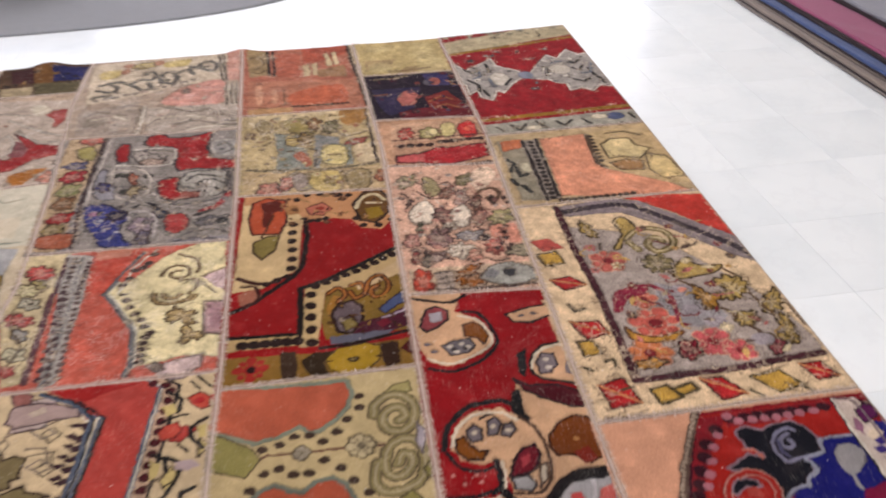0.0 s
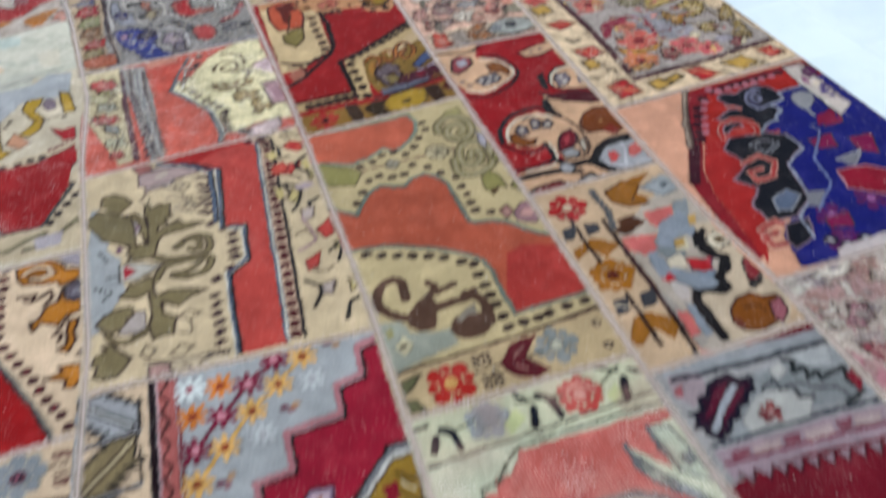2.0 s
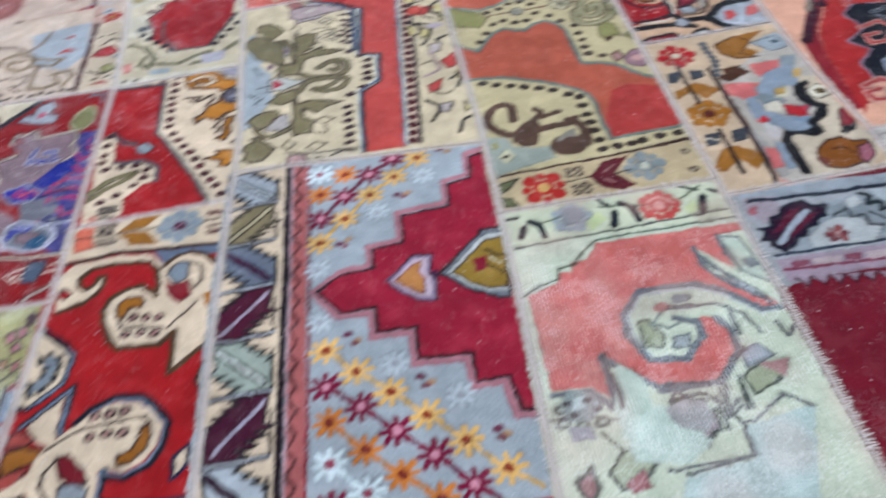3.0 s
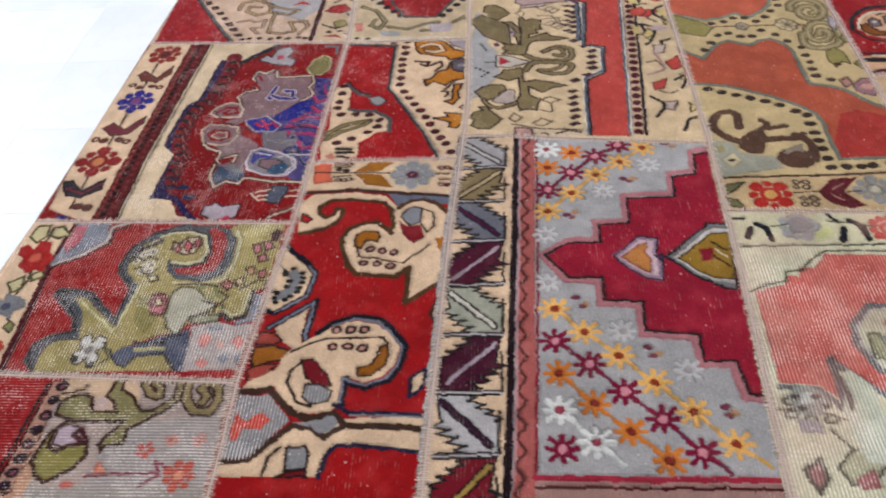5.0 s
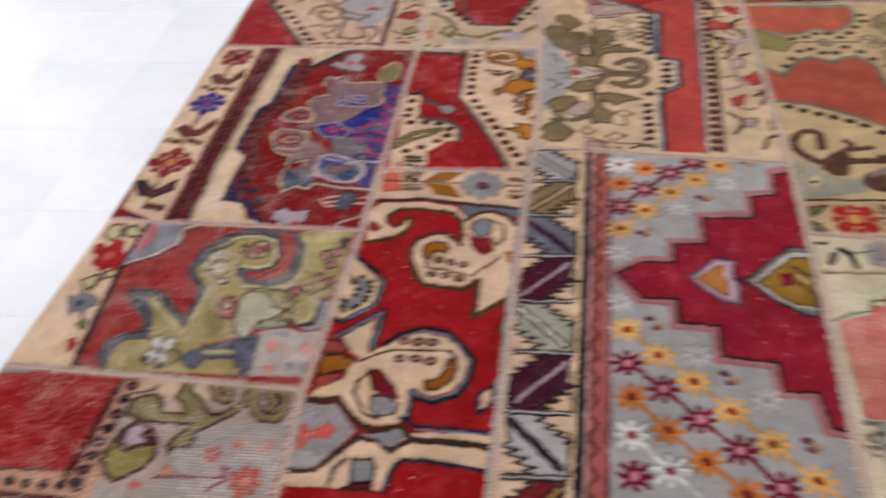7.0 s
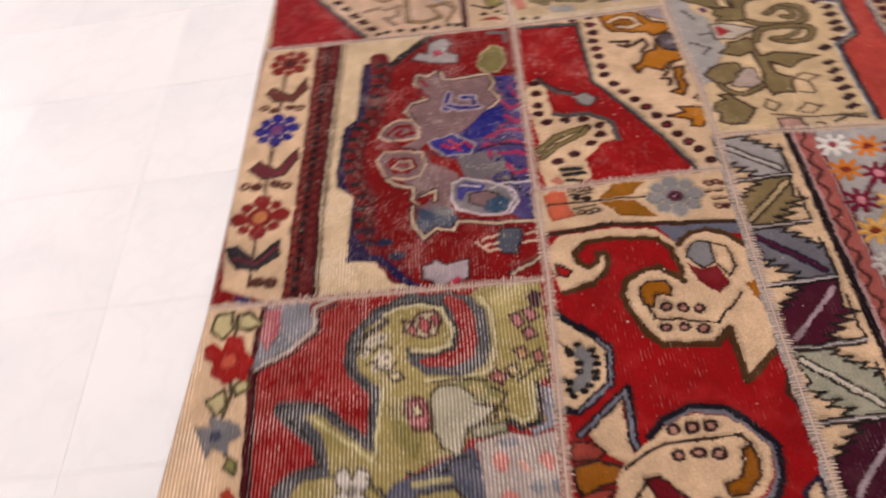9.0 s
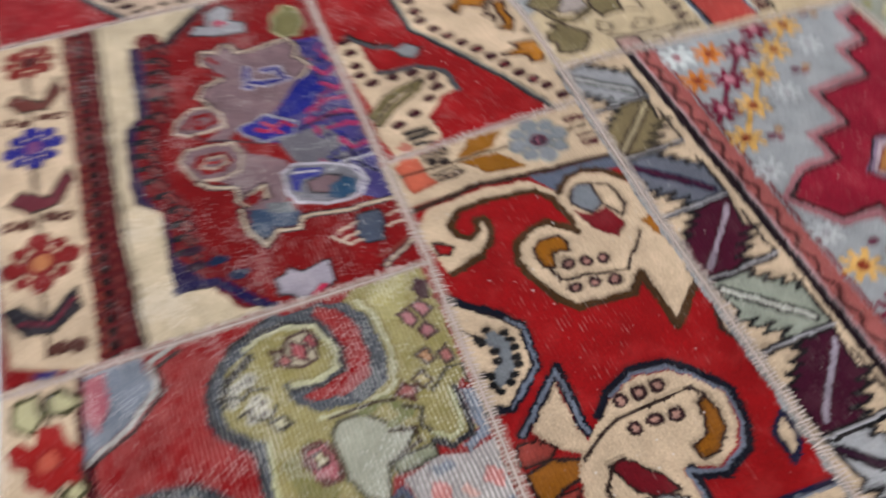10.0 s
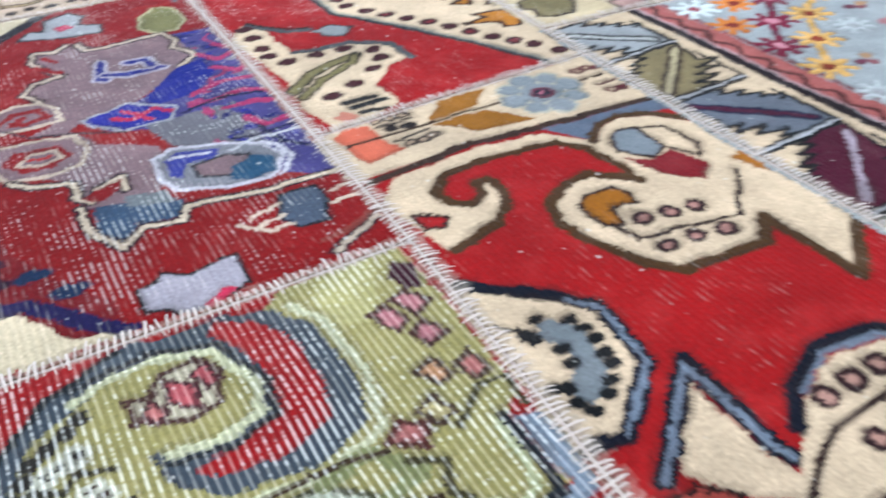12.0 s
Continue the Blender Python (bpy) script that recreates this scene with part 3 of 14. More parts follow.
poly(wool("4a5c74"), [(-73.1, -7.7), (-70.2, -8.6), (-65.3, -11.2), (-66.7, -13.6), (-70.3, -12.6), (-72, -14.8), (-73.7, -12)])
poly(wool("77808c"), [(-70.2, -7.6), (-66.5, -8.5), (-66, -10.9), (-70.3, -9.7)])
line(wool("3c2a34"), 1.3, [(-74.1, -7), (-74.4, -10.1), (-74, -12.4), (-72.1, -15.5), (-69.9, -13.3), (-66.6, -14.4), (-65.4, -12.3), (-58.3, -13.9), (-50.3, -14.4)])
line(wool("d8c4ac"), 0.6, [(-74.1, -7), (-74.4, -10.1), (-74, -12.4), (-72.1, -15.5), (-69.9, -13.3), (-66.6, -14.4), (-65.4, -12.3), (-58.3, -13.9), (-50.3, -14.4)])
poly(wool("8e829a"), [(-66.1, -2.4), (-63.9, -1), (-58.6, -2.6), (-55.4, -4.9), (-54.1, -8.3), (-56.6, -11.8), (-61.2, -11.3), (-65.6, -8.9), (-66.5, -6.3)], wool("d0c8cc"), 0.6)
poly(wool("4a4c94"), [(-65.2, -3.1), (-63.5, -2), (-59.5, -3.4), (-60.7, -5), (-63.5, -4.7), (-64.6, -7.4), (-65.5, -6.4)])
line(wool("d0c8cc"), 0.5, [(-64.4, -2.9), (-60.8, -3.8)])
poly(wool("8e7a7c"), [(-62.9, -5.5), (-59.9, -5), (-57.3, -6.4), (-57.2, -8.7), (-60.2, -9.2), (-63, -8)], wool("3a3a48"), 0.4)
poly(wool("40607a"), [(-59.8, -8), (-57, -6.8), (-55.1, -8.2), (-56.1, -10.9), (-58.8, -11.2), (-60.4, -10)])
line(wool("d0c8cc"), 0.6, [(-56.3, -4.5), (-53.8, -6.1), (-53.6, -9.4), (-55.7, -11.9)])
line(wool("c8bcc8"), 0.5, [(-58.8, -4.6), (-55.6, -3.6), (-53.1, -4), (-48.9, -4)])
poly(wool("59647a"), [(-57.6, -15.5), (-54, -15.9), (-54.2, -19.3), (-55.3, -21.9), (-58.1, -21.6), (-58.9, -18.7)], wool("2a2a38"), 0.4)
for spot in ([(-61.2, -17.7), (-58.3, -16.8)], [(-61, -19.3), (-58.5, -18.8)], [(-62.5, -18), (-60.4, -20.6), (-58.1, -20.5)], [(-53.1, -17.4), (-50.9, -17.2)], [(-53.7, -19.5), (-50.6, -19.5)]):
    line(wool("d0bca8"), 0.5, spot)
line(wool("3c2a34"), 1.3, [(-56.8, -26.6), (-53.3, -24.8), (-51.1, -23.7)])
line(wool("d0bca8"), 0.6, [(-56.8, -26.6), (-53.3, -24.8), (-51.1, -23.7)])
line(wool("8a4a40"), 0.8, [(-57, -24.5), (-54.5, -24.3), (-51.6, -23)])
poly(wool("b0a6ac"), [(-72.9, -22.3), (-71, -21.7), (-70.2, -21), (-68.4, -22.5), (-65.5, -21.7), (-64.2, -21.8), (-64.4, -26.3), (-67, -27.1), (-70.2, -27.6), (-71.2, -25.8), (-72.8, -25.4)], wool("2a2030"), 0.35)
poly(wool("c23a60"), [(-68.6, -26.9), (-66.5, -25.7), (-65.5, -26.3), (-67.6, -27.7)])
oval(wool("2a3a58"), -79.9, -15.4, 1.7, 0.9)
oval(wool("2a3a58"), -77.4, -19.1, 1.7, 0.9)
oval(wool("3a2038"), -83.2, -11.9, 1.7, 0.9)
oval(wool("3a2038"), -83.2, -15.1, 1.7, 0.9)
line(wool("2c2458"), 1.6, [(-86.3, -18.4), (-84.6, -18.4), (-81, -19.2), (-77.7, -23.1), (-73.9, -27.1)])
rub(0.24, [(-99.4, 92.6), (-41, 49.4), (-53.7, -30.1), (-74.5, -29), (-90.6, -16.6)])
rub(0.3, [(-89.8, 52.6), (-63.1, 54.8), (-77.4, 40.7), (-84.7, 41.4), (-86, 21.4), (-88.7, 18.8), (-89.5, 9.4), (-89.7, 1.5), (-86.2, -2), (-86.9, -19), (-81.7, -19.4), (-76.2, -24.3), (-70.5, -29.7), (-92.2, -28.1), (-92.8, -3.3)])
flower(wool("8f3a30"), wool("5a2420"), -102.7, 46, 5.4, 8)
line(wool("4a3a2c"), 0.5, [(-103.5, 41.2), (-103.7, 32.3), (-104, 22), (-104.6, 12.2), (-105.1, -4.4), (-105.4, -12.5), (-105.5, -22.2)])
poly(wool("7a4a40"), [(-107.7, 35.2), (-106.2, 37.2), (-101.5, 33.3), (-98.5, 39.3), (-97.7, 35.1), (-100.8, 31), (-105.3, 32.1)], wool("4a4a3a"), 0.4)
oval(wool("6a4438"), -107.4, 30, 1.2, 1.0)
oval(wool("6a4438"), -105.1, 28.7, 1.2, 1.0)
oval(wool("6a4438"), -101.4, 29.1, 1.2, 1.0)
oval(wool("6a4438"), -99.2, 28.4, 1.2, 1.0)
oval(wool("cbb096"), -107.4, 30, 0.5, 0.4)
oval(wool("cbb096"), -99.2, 28.4, 0.5, 0.4)
flower(wool("34308a"), wool("8a5a8a"), -104, 22, 5.6, 8)
poly(wool("7a4048"), [(-108.9, 9.7), (-107.1, 12.1), (-102.8, 9), (-98.8, 15.1), (-98.4, 11.3), (-101.3, 6.9), (-105.7, 6.5)], wool("4a4a3a"), 0.4)
oval(wool("6a4438"), -109.1, 4.9, 1.3, 1.1)
oval(wool("6a4438"), -106.8, 4.3, 1.3, 1.1)
oval(wool("6a4438"), -102.7, 4.6, 1.3, 1.1)
oval(wool("6a4438"), -100.4, 3.7, 1.3, 1.1)
oval(wool("cbb096"), -109.1, 4.9, 0.5, 0.4)
oval(wool("cbb096"), -100.4, 3.7, 0.5, 0.4)
flower(wool("8f3432"), wool("c08a60"), -105.1, -4.4, 6.2, 8)
poly(wool("3f2c4c"), [(-111.4, -11.8), (-108.9, -11.6), (-105.2, -15.7), (-100.5, -11.4), (-100.3, -15.3), (-104.2, -18.3), (-108.5, -17.3)], wool("2a2a30"), 0.4)
line(wool("8a3048"), 0.5, [(-109.2, -14.5), (-104.8, -16.7), (-100.8, -13.2)])
oval(wool("6a4438"), -104.1, -21.3, 1.4, 1.2)
oval(wool("6a4438"), -101.6, -21.8, 1.4, 1.2)
poly(wool("2a2a72"), [(-108, -24), (-104.7, -24.6), (-104.9, -26.3), (-105.6, -25.6), (-106.3, -26.7), (-107, -25.4), (-107.7, -26.1)])
poly(wool("2a2a72"), [(-104.1, -25.3), (-101.2, -25.7), (-101.6, -28.6), (-102.3, -27.1), (-103.1, -27.8), (-103.8, -26.7)])

patch("worn olive and red wool patch with a hooked scroll and flower border", 0, (-69,-72), (-26,-28.5), wool("9c2628"), 0.6, False, 1)
poly(CREAM, [(-120, -22), (-101.5, -25.7), (-102, -27.2), (-103.1, -39.7), (-101.7, -74), (-124, -74)])
line(MAROON, 1.3, [(-102, -27.1), (-102.9, -40.2), (-102.2, -54.4), (-101.5, -69.3)])
line(wool("2a1a20"), 0.5, [(-101.2, -27.1), (-102.1, -40.2), (-101.5, -54.4), (-100.8, -69.3)])
line(wool("4a4430"), 0.6, [(-106.7, -28.5), (-107, -38.4), (-106.2, -44.9), (-107.7, -52.1), (-104, -58.4)])
poly(wool("c9c09a"), [(-111.4, -31.3), (-110.7, -28), (-107.8, -27.7), (-107.3, -30.9), (-108.8, -33.6)], wool("5c5a30"), 0.6)
poly(wool("c9c09a"), [(-106.5, -28.8), (-104.6, -28.1), (-101.8, -31), (-104.3, -32.2), (-106.7, -31.1)], wool("5c5a30"), 0.6)
poly(wool("c9c09a"), [(-110.2, -45.7), (-107.3, -43.7), (-106.7, -47.3), (-108.6, -48.6)], wool("5c5a30"), 0.6)
poly(wool("c9c09a"), [(-105.5, -45.4), (-103, -44.1), (-103.6, -42.1), (-105.9, -43.2)], wool("5c5a30"), 0.6)
poly(wool("8f9058"), [(-105.7, -58.4), (-105, -56.4), (-103.5, -57.6), (-103.7, -59.6)], wool("4a4a30"), 0.4)
poly(wool("a5302c"), [(-111.8, -37.1), (-112.2, -35), (-110.6, -33.9), (-108.5, -35.6), (-108.3, -32.9), (-105.4, -33.3), (-104.2, -36.5), (-102.5, -38.7), (-103.5, -40.4), (-103.5, -42.7), (-106, -41.9), (-107.6, -42.9), (-110.3, -40.6), (-110, -38.7)])
oval(wool("c8705a"), -107.2, -38.2, 1.3, 1.4)
poly(wool("7c8694"), [(-111.7, -50.2), (-109.1, -50.8), (-109.4, -48.6), (-107, -49.2), (-104.2, -50.5), (-103.2, -52.7), (-105.3, -53.6), (-105.3, -55.8), (-108.1, -54.5), (-108.6, -56.6)])
oval(wool("4e5670"), -107.7, -52.2, 1.0, 1.0)
poly(wool("b0503c"), [(-105.8, -62.5), (-104.6, -61.3), (-102.8, -63.6), (-103.5, -65.3), (-104.3, -65.5)])
poly(wool("7f8ca0"), [(-101.5, -27.1), (-94, -27.2), (-92.5, -33), (-96.8, -37), (-102.9, -40.2), (-102.3, -36.9)])
poly(wool("b5707a"), [(-101.6, -28.2), (-99, -27.9), (-98.4, -32.9), (-100.7, -37), (-102.2, -34.1)])
line(wool("c0bcb4"), 0.8, [(-89.1, -27.3), (-92.7, -28.8), (-92.4, -33.5), (-96.6, -37.4), (-102.2, -40.4)])
line(wool("3a2024"), 0.6, [(-88.5, -28.5), (-91.7, -29.9), (-91.6, -33.9), (-95.8, -38.1), (-102.2, -41.1)])
line(wool("4f5a68"), 3.0, [(-74.9, -29.5), (-80.2, -31.8), (-84.5, -36.2), (-85.5, -41), (-84.9, -43.3), (-81.1, -47.1), (-81, -50.1), (-81.7, -58.5), (-90.7, -50), (-96.8, -49), (-93, -53), (-90.4, -55.2), (-88.5, -60.5), (-93.9, -61.4), (-96.2, -63.2), (-96.3, -66), (-93.3, -69.3)])
line(wool("2c3038"), 0.6, [(-75.9, -28.4), (-81.1, -30.7), (-85.6, -35.5), (-86.5, -40.6), (-85.5, -43.7), (-82, -47.1), (-82.4, -56.5), (-90.6, -48.9), (-98, -48.4), (-93.5, -53.4), (-91.2, -55.5), (-89.8, -59.5), (-94.5, -60.4), (-97.2, -62.5), (-97.3, -66), (-94.4, -69.3)])
poly(OLIVE, [(-84.7, -37.9), (-83.2, -34.8), (-79.9, -32.9), (-76.4, -31.1), (-72.6, -30.9), (-67.1, -31.9), (-63.2, -28.7), (-52.1, -28.2), (-52.3, -36.4), (-52.8, -47.9), (-55.1, -49.4), (-54.6, -55.8), (-57.5, -57.2), (-60.1, -55.4), (-61.2, -56.9), (-66.8, -57.7), (-68.3, -60.6), (-70.7, -60.3), (-76.2, -62.3), (-77.2, -63.2), (-80.3, -62.8), (-87, -61.9), (-88.5, -61.1), (-89.2, -57), (-89.9, -54.5), (-93.3, -50.6), (-91, -50.2), (-81.6, -58.8), (-80.3, -47.1), (-84.8, -43)])
poly(OLIVE, [(-94.8, -66.9), (-94.5, -63.2), (-92.8, -61.7), (-87.7, -61.7), (-77.2, -63.2), (-75.2, -65.3), (-69.9, -64.6), (-65.9, -69.5), (-94.5, -69.6)])
poly(wool("b0a868"), [(-60.5, -29.5), (-54.8, -28.9), (-55.8, -32.8), (-58.6, -36.3), (-61.3, -34.5)])
poly(wool("8f8a48"), [(-79.7, -50.8), (-75, -48.5), (-73.5, -56.8), (-75.6, -60.4), (-78.3, -56.8)])
line(wool("c6c29a"), 0.6, [(-91.9, -51), (-81.8, -59.7), (-81.6, -58.8), (-80.3, -47.1)])
poly(wool("4f5a68"), [(-77.6, -29.1), (-67.9, -28.9), (-64.1, -30.5), (-62.2, -34.1), (-61.7, -40), (-63, -44.9), (-67.5, -46.5), (-72.9, -45.4), (-75.6, -43.1), (-76.5, -39.4), (-73.8, -40.1), (-72.2, -36), (-76.6, -30.6)])
poly(wool("9c2428"), [(-68.8, -29.3), (-66.1, -30.8), (-64.2, -34.1), (-63.9, -39.3), (-64.9, -43.3), (-68.5, -44.7), (-72.9, -44), (-74.3, -42.5), (-70.6, -41.7), (-67.6, -40.7), (-67, -37.2), (-67.7, -33.5), (-69.5, -30.7)])
line(wool("c9c4a4"), 0.7, [(-62.7, -30.9), (-61.4, -34.1), (-60.9, -40.3), (-62.3, -45.7), (-67.2, -47.4), (-72.9, -46.4)])
poly(OLIVE, [(-77, -39.4), (-79.2, -35), (-78.6, -31.8), (-73.9, -31), (-69.9, -32.9), (-68.3, -37.2), (-69.1, -39.7), (-71.9, -40.7), (-75.7, -39.6)])
line(wool("cfcaa8"), 0.8, [(-80, -32.3), (-78.2, -31.5), (-73.9, -30.8), (-69.9, -32.5), (-68, -37.2), (-68.8, -40.1), (-71.8, -41), (-75.3, -40.1)])
line(wool("33343a"), 0.5, [(-79.7, -30.7), (-74.2, -29.9), (-69.1, -32), (-67.2, -37.5), (-68, -40.9), (-71.5, -41.9), (-75.9, -40.8)])
poly(wool("c0b49c"), [(-76.5, -36.3), (-76.7, -33.8), (-74.9, -34.6), (-74.1, -32.8), (-71.3, -32.5), (-69.7, -34.7), (-70.7, -37.5), (-73.1, -38.1), (-74.6, -37.4)], wool("5a4038"), 0.5)
motif(wool("b5666a"), [(-74.2, -36), (-73.7, -33.5), (-71.9, -35), (-72, -37.4)], wool("5a3438"), 0.4)
motif(wool("b5666a"), [(-72, -33.9), (-70.8, -33.4), (-70, -35.4), (-71.1, -36.1)], wool("5a3438"), 0.4)
motif(wool("c98a84"), [(-76, -36), (-75.3, -34.9), (-74.3, -36.7), (-75.1, -37.4)], wool("5a3438"), 0.4)
dots(wool("3c3630"), 0.75, 6, [(-84.5, -38.6), (-83.1, -35.9), (-80.8, -34.8), (-79.6, -33.8)])
dots(wool("c8c2b0"), 0.95, 5, [(-83.4, -39.7), (-82.2, -37.6), (-80.4, -37)], wool("3c3630"))
dots(wool("c8c2b0"), 0.9, 5, [(-81.5, -43), (-81, -40.7), (-79.4, -40.1), (-79.8, -42.7)], wool("4a3a30"))
line(wool("45402c"), 0.5, [(-84.5, -40), (-83.4, -38.6), (-81.6, -39.7), (-80.5, -38.3), (-78.6, -39.4)])
line(wool("45402c"), 0.5, [(-83.1, -42), (-81.8, -41.4), (-80.6, -43.4), (-79, -43.7), (-78, -42.1)])
poly(wool("c4bc9c"), [(-79.5, -44.4), (-77.6, -44.1), (-76.6, -45.7), (-78.5, -46)], wool("45402c"), 0.5)
poly(wool("6a4038"), [(-77, -52), (-76.8, -49.5), (-74.7, -49.2), (-72.7, -50.2), (-72.1, -53.9), (-72.7, -55.7), (-75.1, -55.6)])
poly(wool("b5747a"), [(-75.9, -53.8), (-76.1, -50.2), (-73.7, -50.2), (-72.8, -53.3), (-73.4, -55.1)])
poly(wool("d0c6a4"), [(-75.6, -51.1), (-74.2, -50.8), (-73.7, -52.7), (-75.3, -52.9)], wool("5a3a34"), 0.5)
poly(wool("b6b4a2"), [(-72.4, -49), (-71, -47.9), (-67.6, -47.9), (-64.6, -50.9), (-62.1, -53), (-64.6, -55.1), (-66.8, -55.7), (-67.4, -57.7), (-68.3, -60.6), (-71, -58.9), (-72.2, -55.7), (-72.2, -52.7)], wool("5a563e"), 0.5)
line(wool("8f9058"), 1.2, [(-67.6, -47.9), (-64.1, -47.2), (-62.1, -50.3), (-64.6, -50.9)])
line(wool("50402e"), 0.5, [(-71.7, -47.1), (-66.6, -47), (-63.2, -47.8)])
line(wool("50402e"), 0.5, [(-65.3, -51.8), (-61.9, -52.7), (-62.2, -54.5), (-65.2, -55.4)])
poly(wool("9fa088"), [(-66.6, -55.7), (-60.5, -55.4), (-60.7, -57.5), (-66.2, -57.7)], wool("4a4a3a"), 0.4)
motif(wool("b88488"), [(-58.2, -35.6), (-56.9, -34.9), (-55.8, -37.4), (-57.1, -38.4)], wool("5a4038"), 0.5)
motif(wool("b88488"), [(-56.1, -34.9), (-54.5, -34.3), (-53.5, -36.4), (-54.8, -37.4)], wool("5a4038"), 0.5)
motif(wool("b88488"), [(-56.5, -39.1), (-54.9, -38.1), (-54, -40.1), (-55.6, -40.8)], wool("5a4038"), 0.5)
poly(wool("4a1c30"), [(-54.9, -32.1), (-53.5, -30.4), (-52.2, -31.8), (-52.9, -34.7), (-54.2, -34.3)])
motif(wool("c09a74"), [(-58.1, -42.7), (-56.5, -42.1), (-55.8, -44), (-57.2, -44.7)], wool("5a4a3c"), 0.5)
motif(wool("b07a74"), [(-55.3, -43.4), (-53.7, -42.8), (-53.4, -45), (-54.6, -45.4)], wool("5a4a3c"), 0.5)
motif(wool("b07a74"), [(-62.7, -47.2), (-61.3, -45.9), (-59.5, -47.2), (-60.8, -48.8)], wool("6a4038"), 0.5)
motif(wool("c8b888"), [(-59.6, -45.9), (-58.2, -45.3), (-57.6, -47.2), (-58.9, -47.8)], wool("5a4a3c"), 0.5)
line(wool("56502c"), 0.6, [(-57.9, -48.6), (-54.9, -46), (-52.9, -46.3), (-53.3, -49.2)])
line(wool("56502c"), 0.6, [(-62.4, -49.1), (-60.4, -50.3), (-61.2, -52.8), (-59.7, -54.9)])
poly(wool("8492a8"), [(-54.6, -49.8), (-51.2, -51), (-51.8, -56.9), (-54.5, -57.5), (-56.7, -58.6), (-57.2, -57.5), (-54.6, -56.1)])
line(wool("2f3640"), 0.9, [(-60.6, -55.1), (-58.5, -56.9), (-55.6, -56.3), (-55, -54), (-55.1, -49.4)])
line(wool("c4c29c"), 0.6, [(-60.1, -54.3), (-58.4, -55.7), (-56.6, -55.2), (-55.9, -53.1), (-55.8, -49.4)])
poly(wool("b0a8a4"), [(-66, -58.6), (-60.5, -57.5), (-56.5, -58.6), (-51.9, -57.5), (-51.8, -69), (-65.1, -69.5), (-65.3, -62.6)])
poly(wool("56617a"), [(-80.2, -65.8), (-79, -64.2), (-76, -62.8), (-66.3, -59.2), (-65.2, -62.8), (-64.8, -69.5), (-65.9, -69.5), (-69.2, -65.6), (-74.9, -66.1), (-76, -68.2), (-78.3, -68)])
line(wool("3a3c40"), 0.6, [(-80.8, -64.2), (-78.7, -67.4), (-76.3, -68.5), (-75, -65.8), (-69.8, -65), (-66.2, -69.3)])
line(wool("b0ac78"), 1.0, [(-75.5, -64.2), (-70.1, -63.9)])
line(wool("33343a"), 0.6, [(-76.4, -62.3), (-70.6, -62.5), (-69.8, -61.1), (-67, -60.6)])
motif(wool("c98f88"), [(-63.7, -61.7), (-62.8, -60), (-60.8, -61.5), (-61.4, -63.7), (-62.7, -63.7)])
motif(wool("c98f88"), [(-56.7, -62.6), (-55.5, -60.9), (-54, -62.6), (-54.6, -64.5)])
motif(wool("c98f88"), [(-63, -67.4), (-61.6, -66.1), (-60, -67.7), (-61.2, -69)])
motif(wool("d0b0a4"), [(-59.8, -62.6), (-58.7, -61.7), (-57.7, -63.9), (-59, -64.2)])
motif(wool("7f8ca0"), [(-58.8, -66.4), (-57.3, -65.3), (-55.9, -66.6), (-57.3, -67.9)])
motif(wool("7f8ca0"), [(-62.5, -58.6), (-59.9, -58.1), (-59, -59.5), (-61.6, -60)])
motif(wool("7f8ca0"), [(-55.2, -65.8), (-53.5, -65.3), (-53.5, -67.4), (-54.7, -67.7)])
flower(wool("cbc9c2"), wool("8a8680"), -85, -64.2, 3.1, 4, wool("4a4640"), 1.3, 0.7)
oval(wool("4a4640"), -83.5, -68, 1.0, 0.9)
oval(wool("4a4640"), -87.3, -66.4, 1.0, 0.9)
line(wool("55563a"), 0.5, [(-82.6, -62.5), (-80.3, -66.4), (-81.5, -68)])
rub(0.55, [(-111.1, -25.1), (-52, -27.5), (-52.8, -70.5), (-101.8, -70.7)])
rub(0.15, [(-111.1, -25.1), (-102, -27.1), (-101.5, -69.3), (-102.5, -69.3), (-113.1, -47.3)])
rub(0.58, [(-63.4, -27.9), (-51.8, -28.2), (-52.7, -48.7), (-54.4, -57.7), (-60.4, -56.9), (-62.9, -46.2)])
rub(0.62, [(-74.5, -28.8), (-62.9, -30.9), (-60.9, -41.3), (-65.8, -46.2), (-72.3, -45.1), (-67.6, -39.6)])
rub(0.72, [(-66.2, -57.7), (-52, -56.9), (-52.3, -69.5), (-65.5, -69.5), (-66, -62.6)])
rub(0.62, [(-85.4, -48.4), (-80.5, -46), (-80.4, -56.8), (-81.7, -58.5), (-86.3, -54.5)])
rub(0.62, [(-90.3, -56.7), (-81.7, -59), (-77.2, -63.2), (-87, -61.9)])

patch("wool patch with a red field, dotted border and green vine on worn grey", 0, (-107.5,-109), (-69,-72), wool("a59f98"), 0.35, True, 1)
poly(CREAM, [(-89.3, -70), (-82, -70.3), (-82.2, -87.7), (-86.8, -97.6), (-89.7, -93.6)])
poly(wool("a2272b"), [(-117.8, -71), (-87.2, -70.8), (-88.8, -90.6), (-117, -92.7)])
poly(wool("b99a80"), [(-87.2, -70.8), (-83.9, -71.6), (-85.3, -96.2), (-116.9, -96.1), (-117, -92.7), (-88.8, -90.6)])
dots(wool("3a1a20"), 1.0, 9, [(-114.7, -93.6), (-88.5, -94.3)])
dots(wool("3a1a20"), 1.0, 8, [(-88.6, -92.9), (-86.9, -72.4)])
line(BLACK, 0.5, [(-116.3, -92.4), (-88.6, -90.9), (-87.3, -71.1)])
poly(CREAM, [(-116.5, -96.6), (-52.5, -98.5), (-51, -104.6), (-119.9, -114.4), (-123, -106.4)])
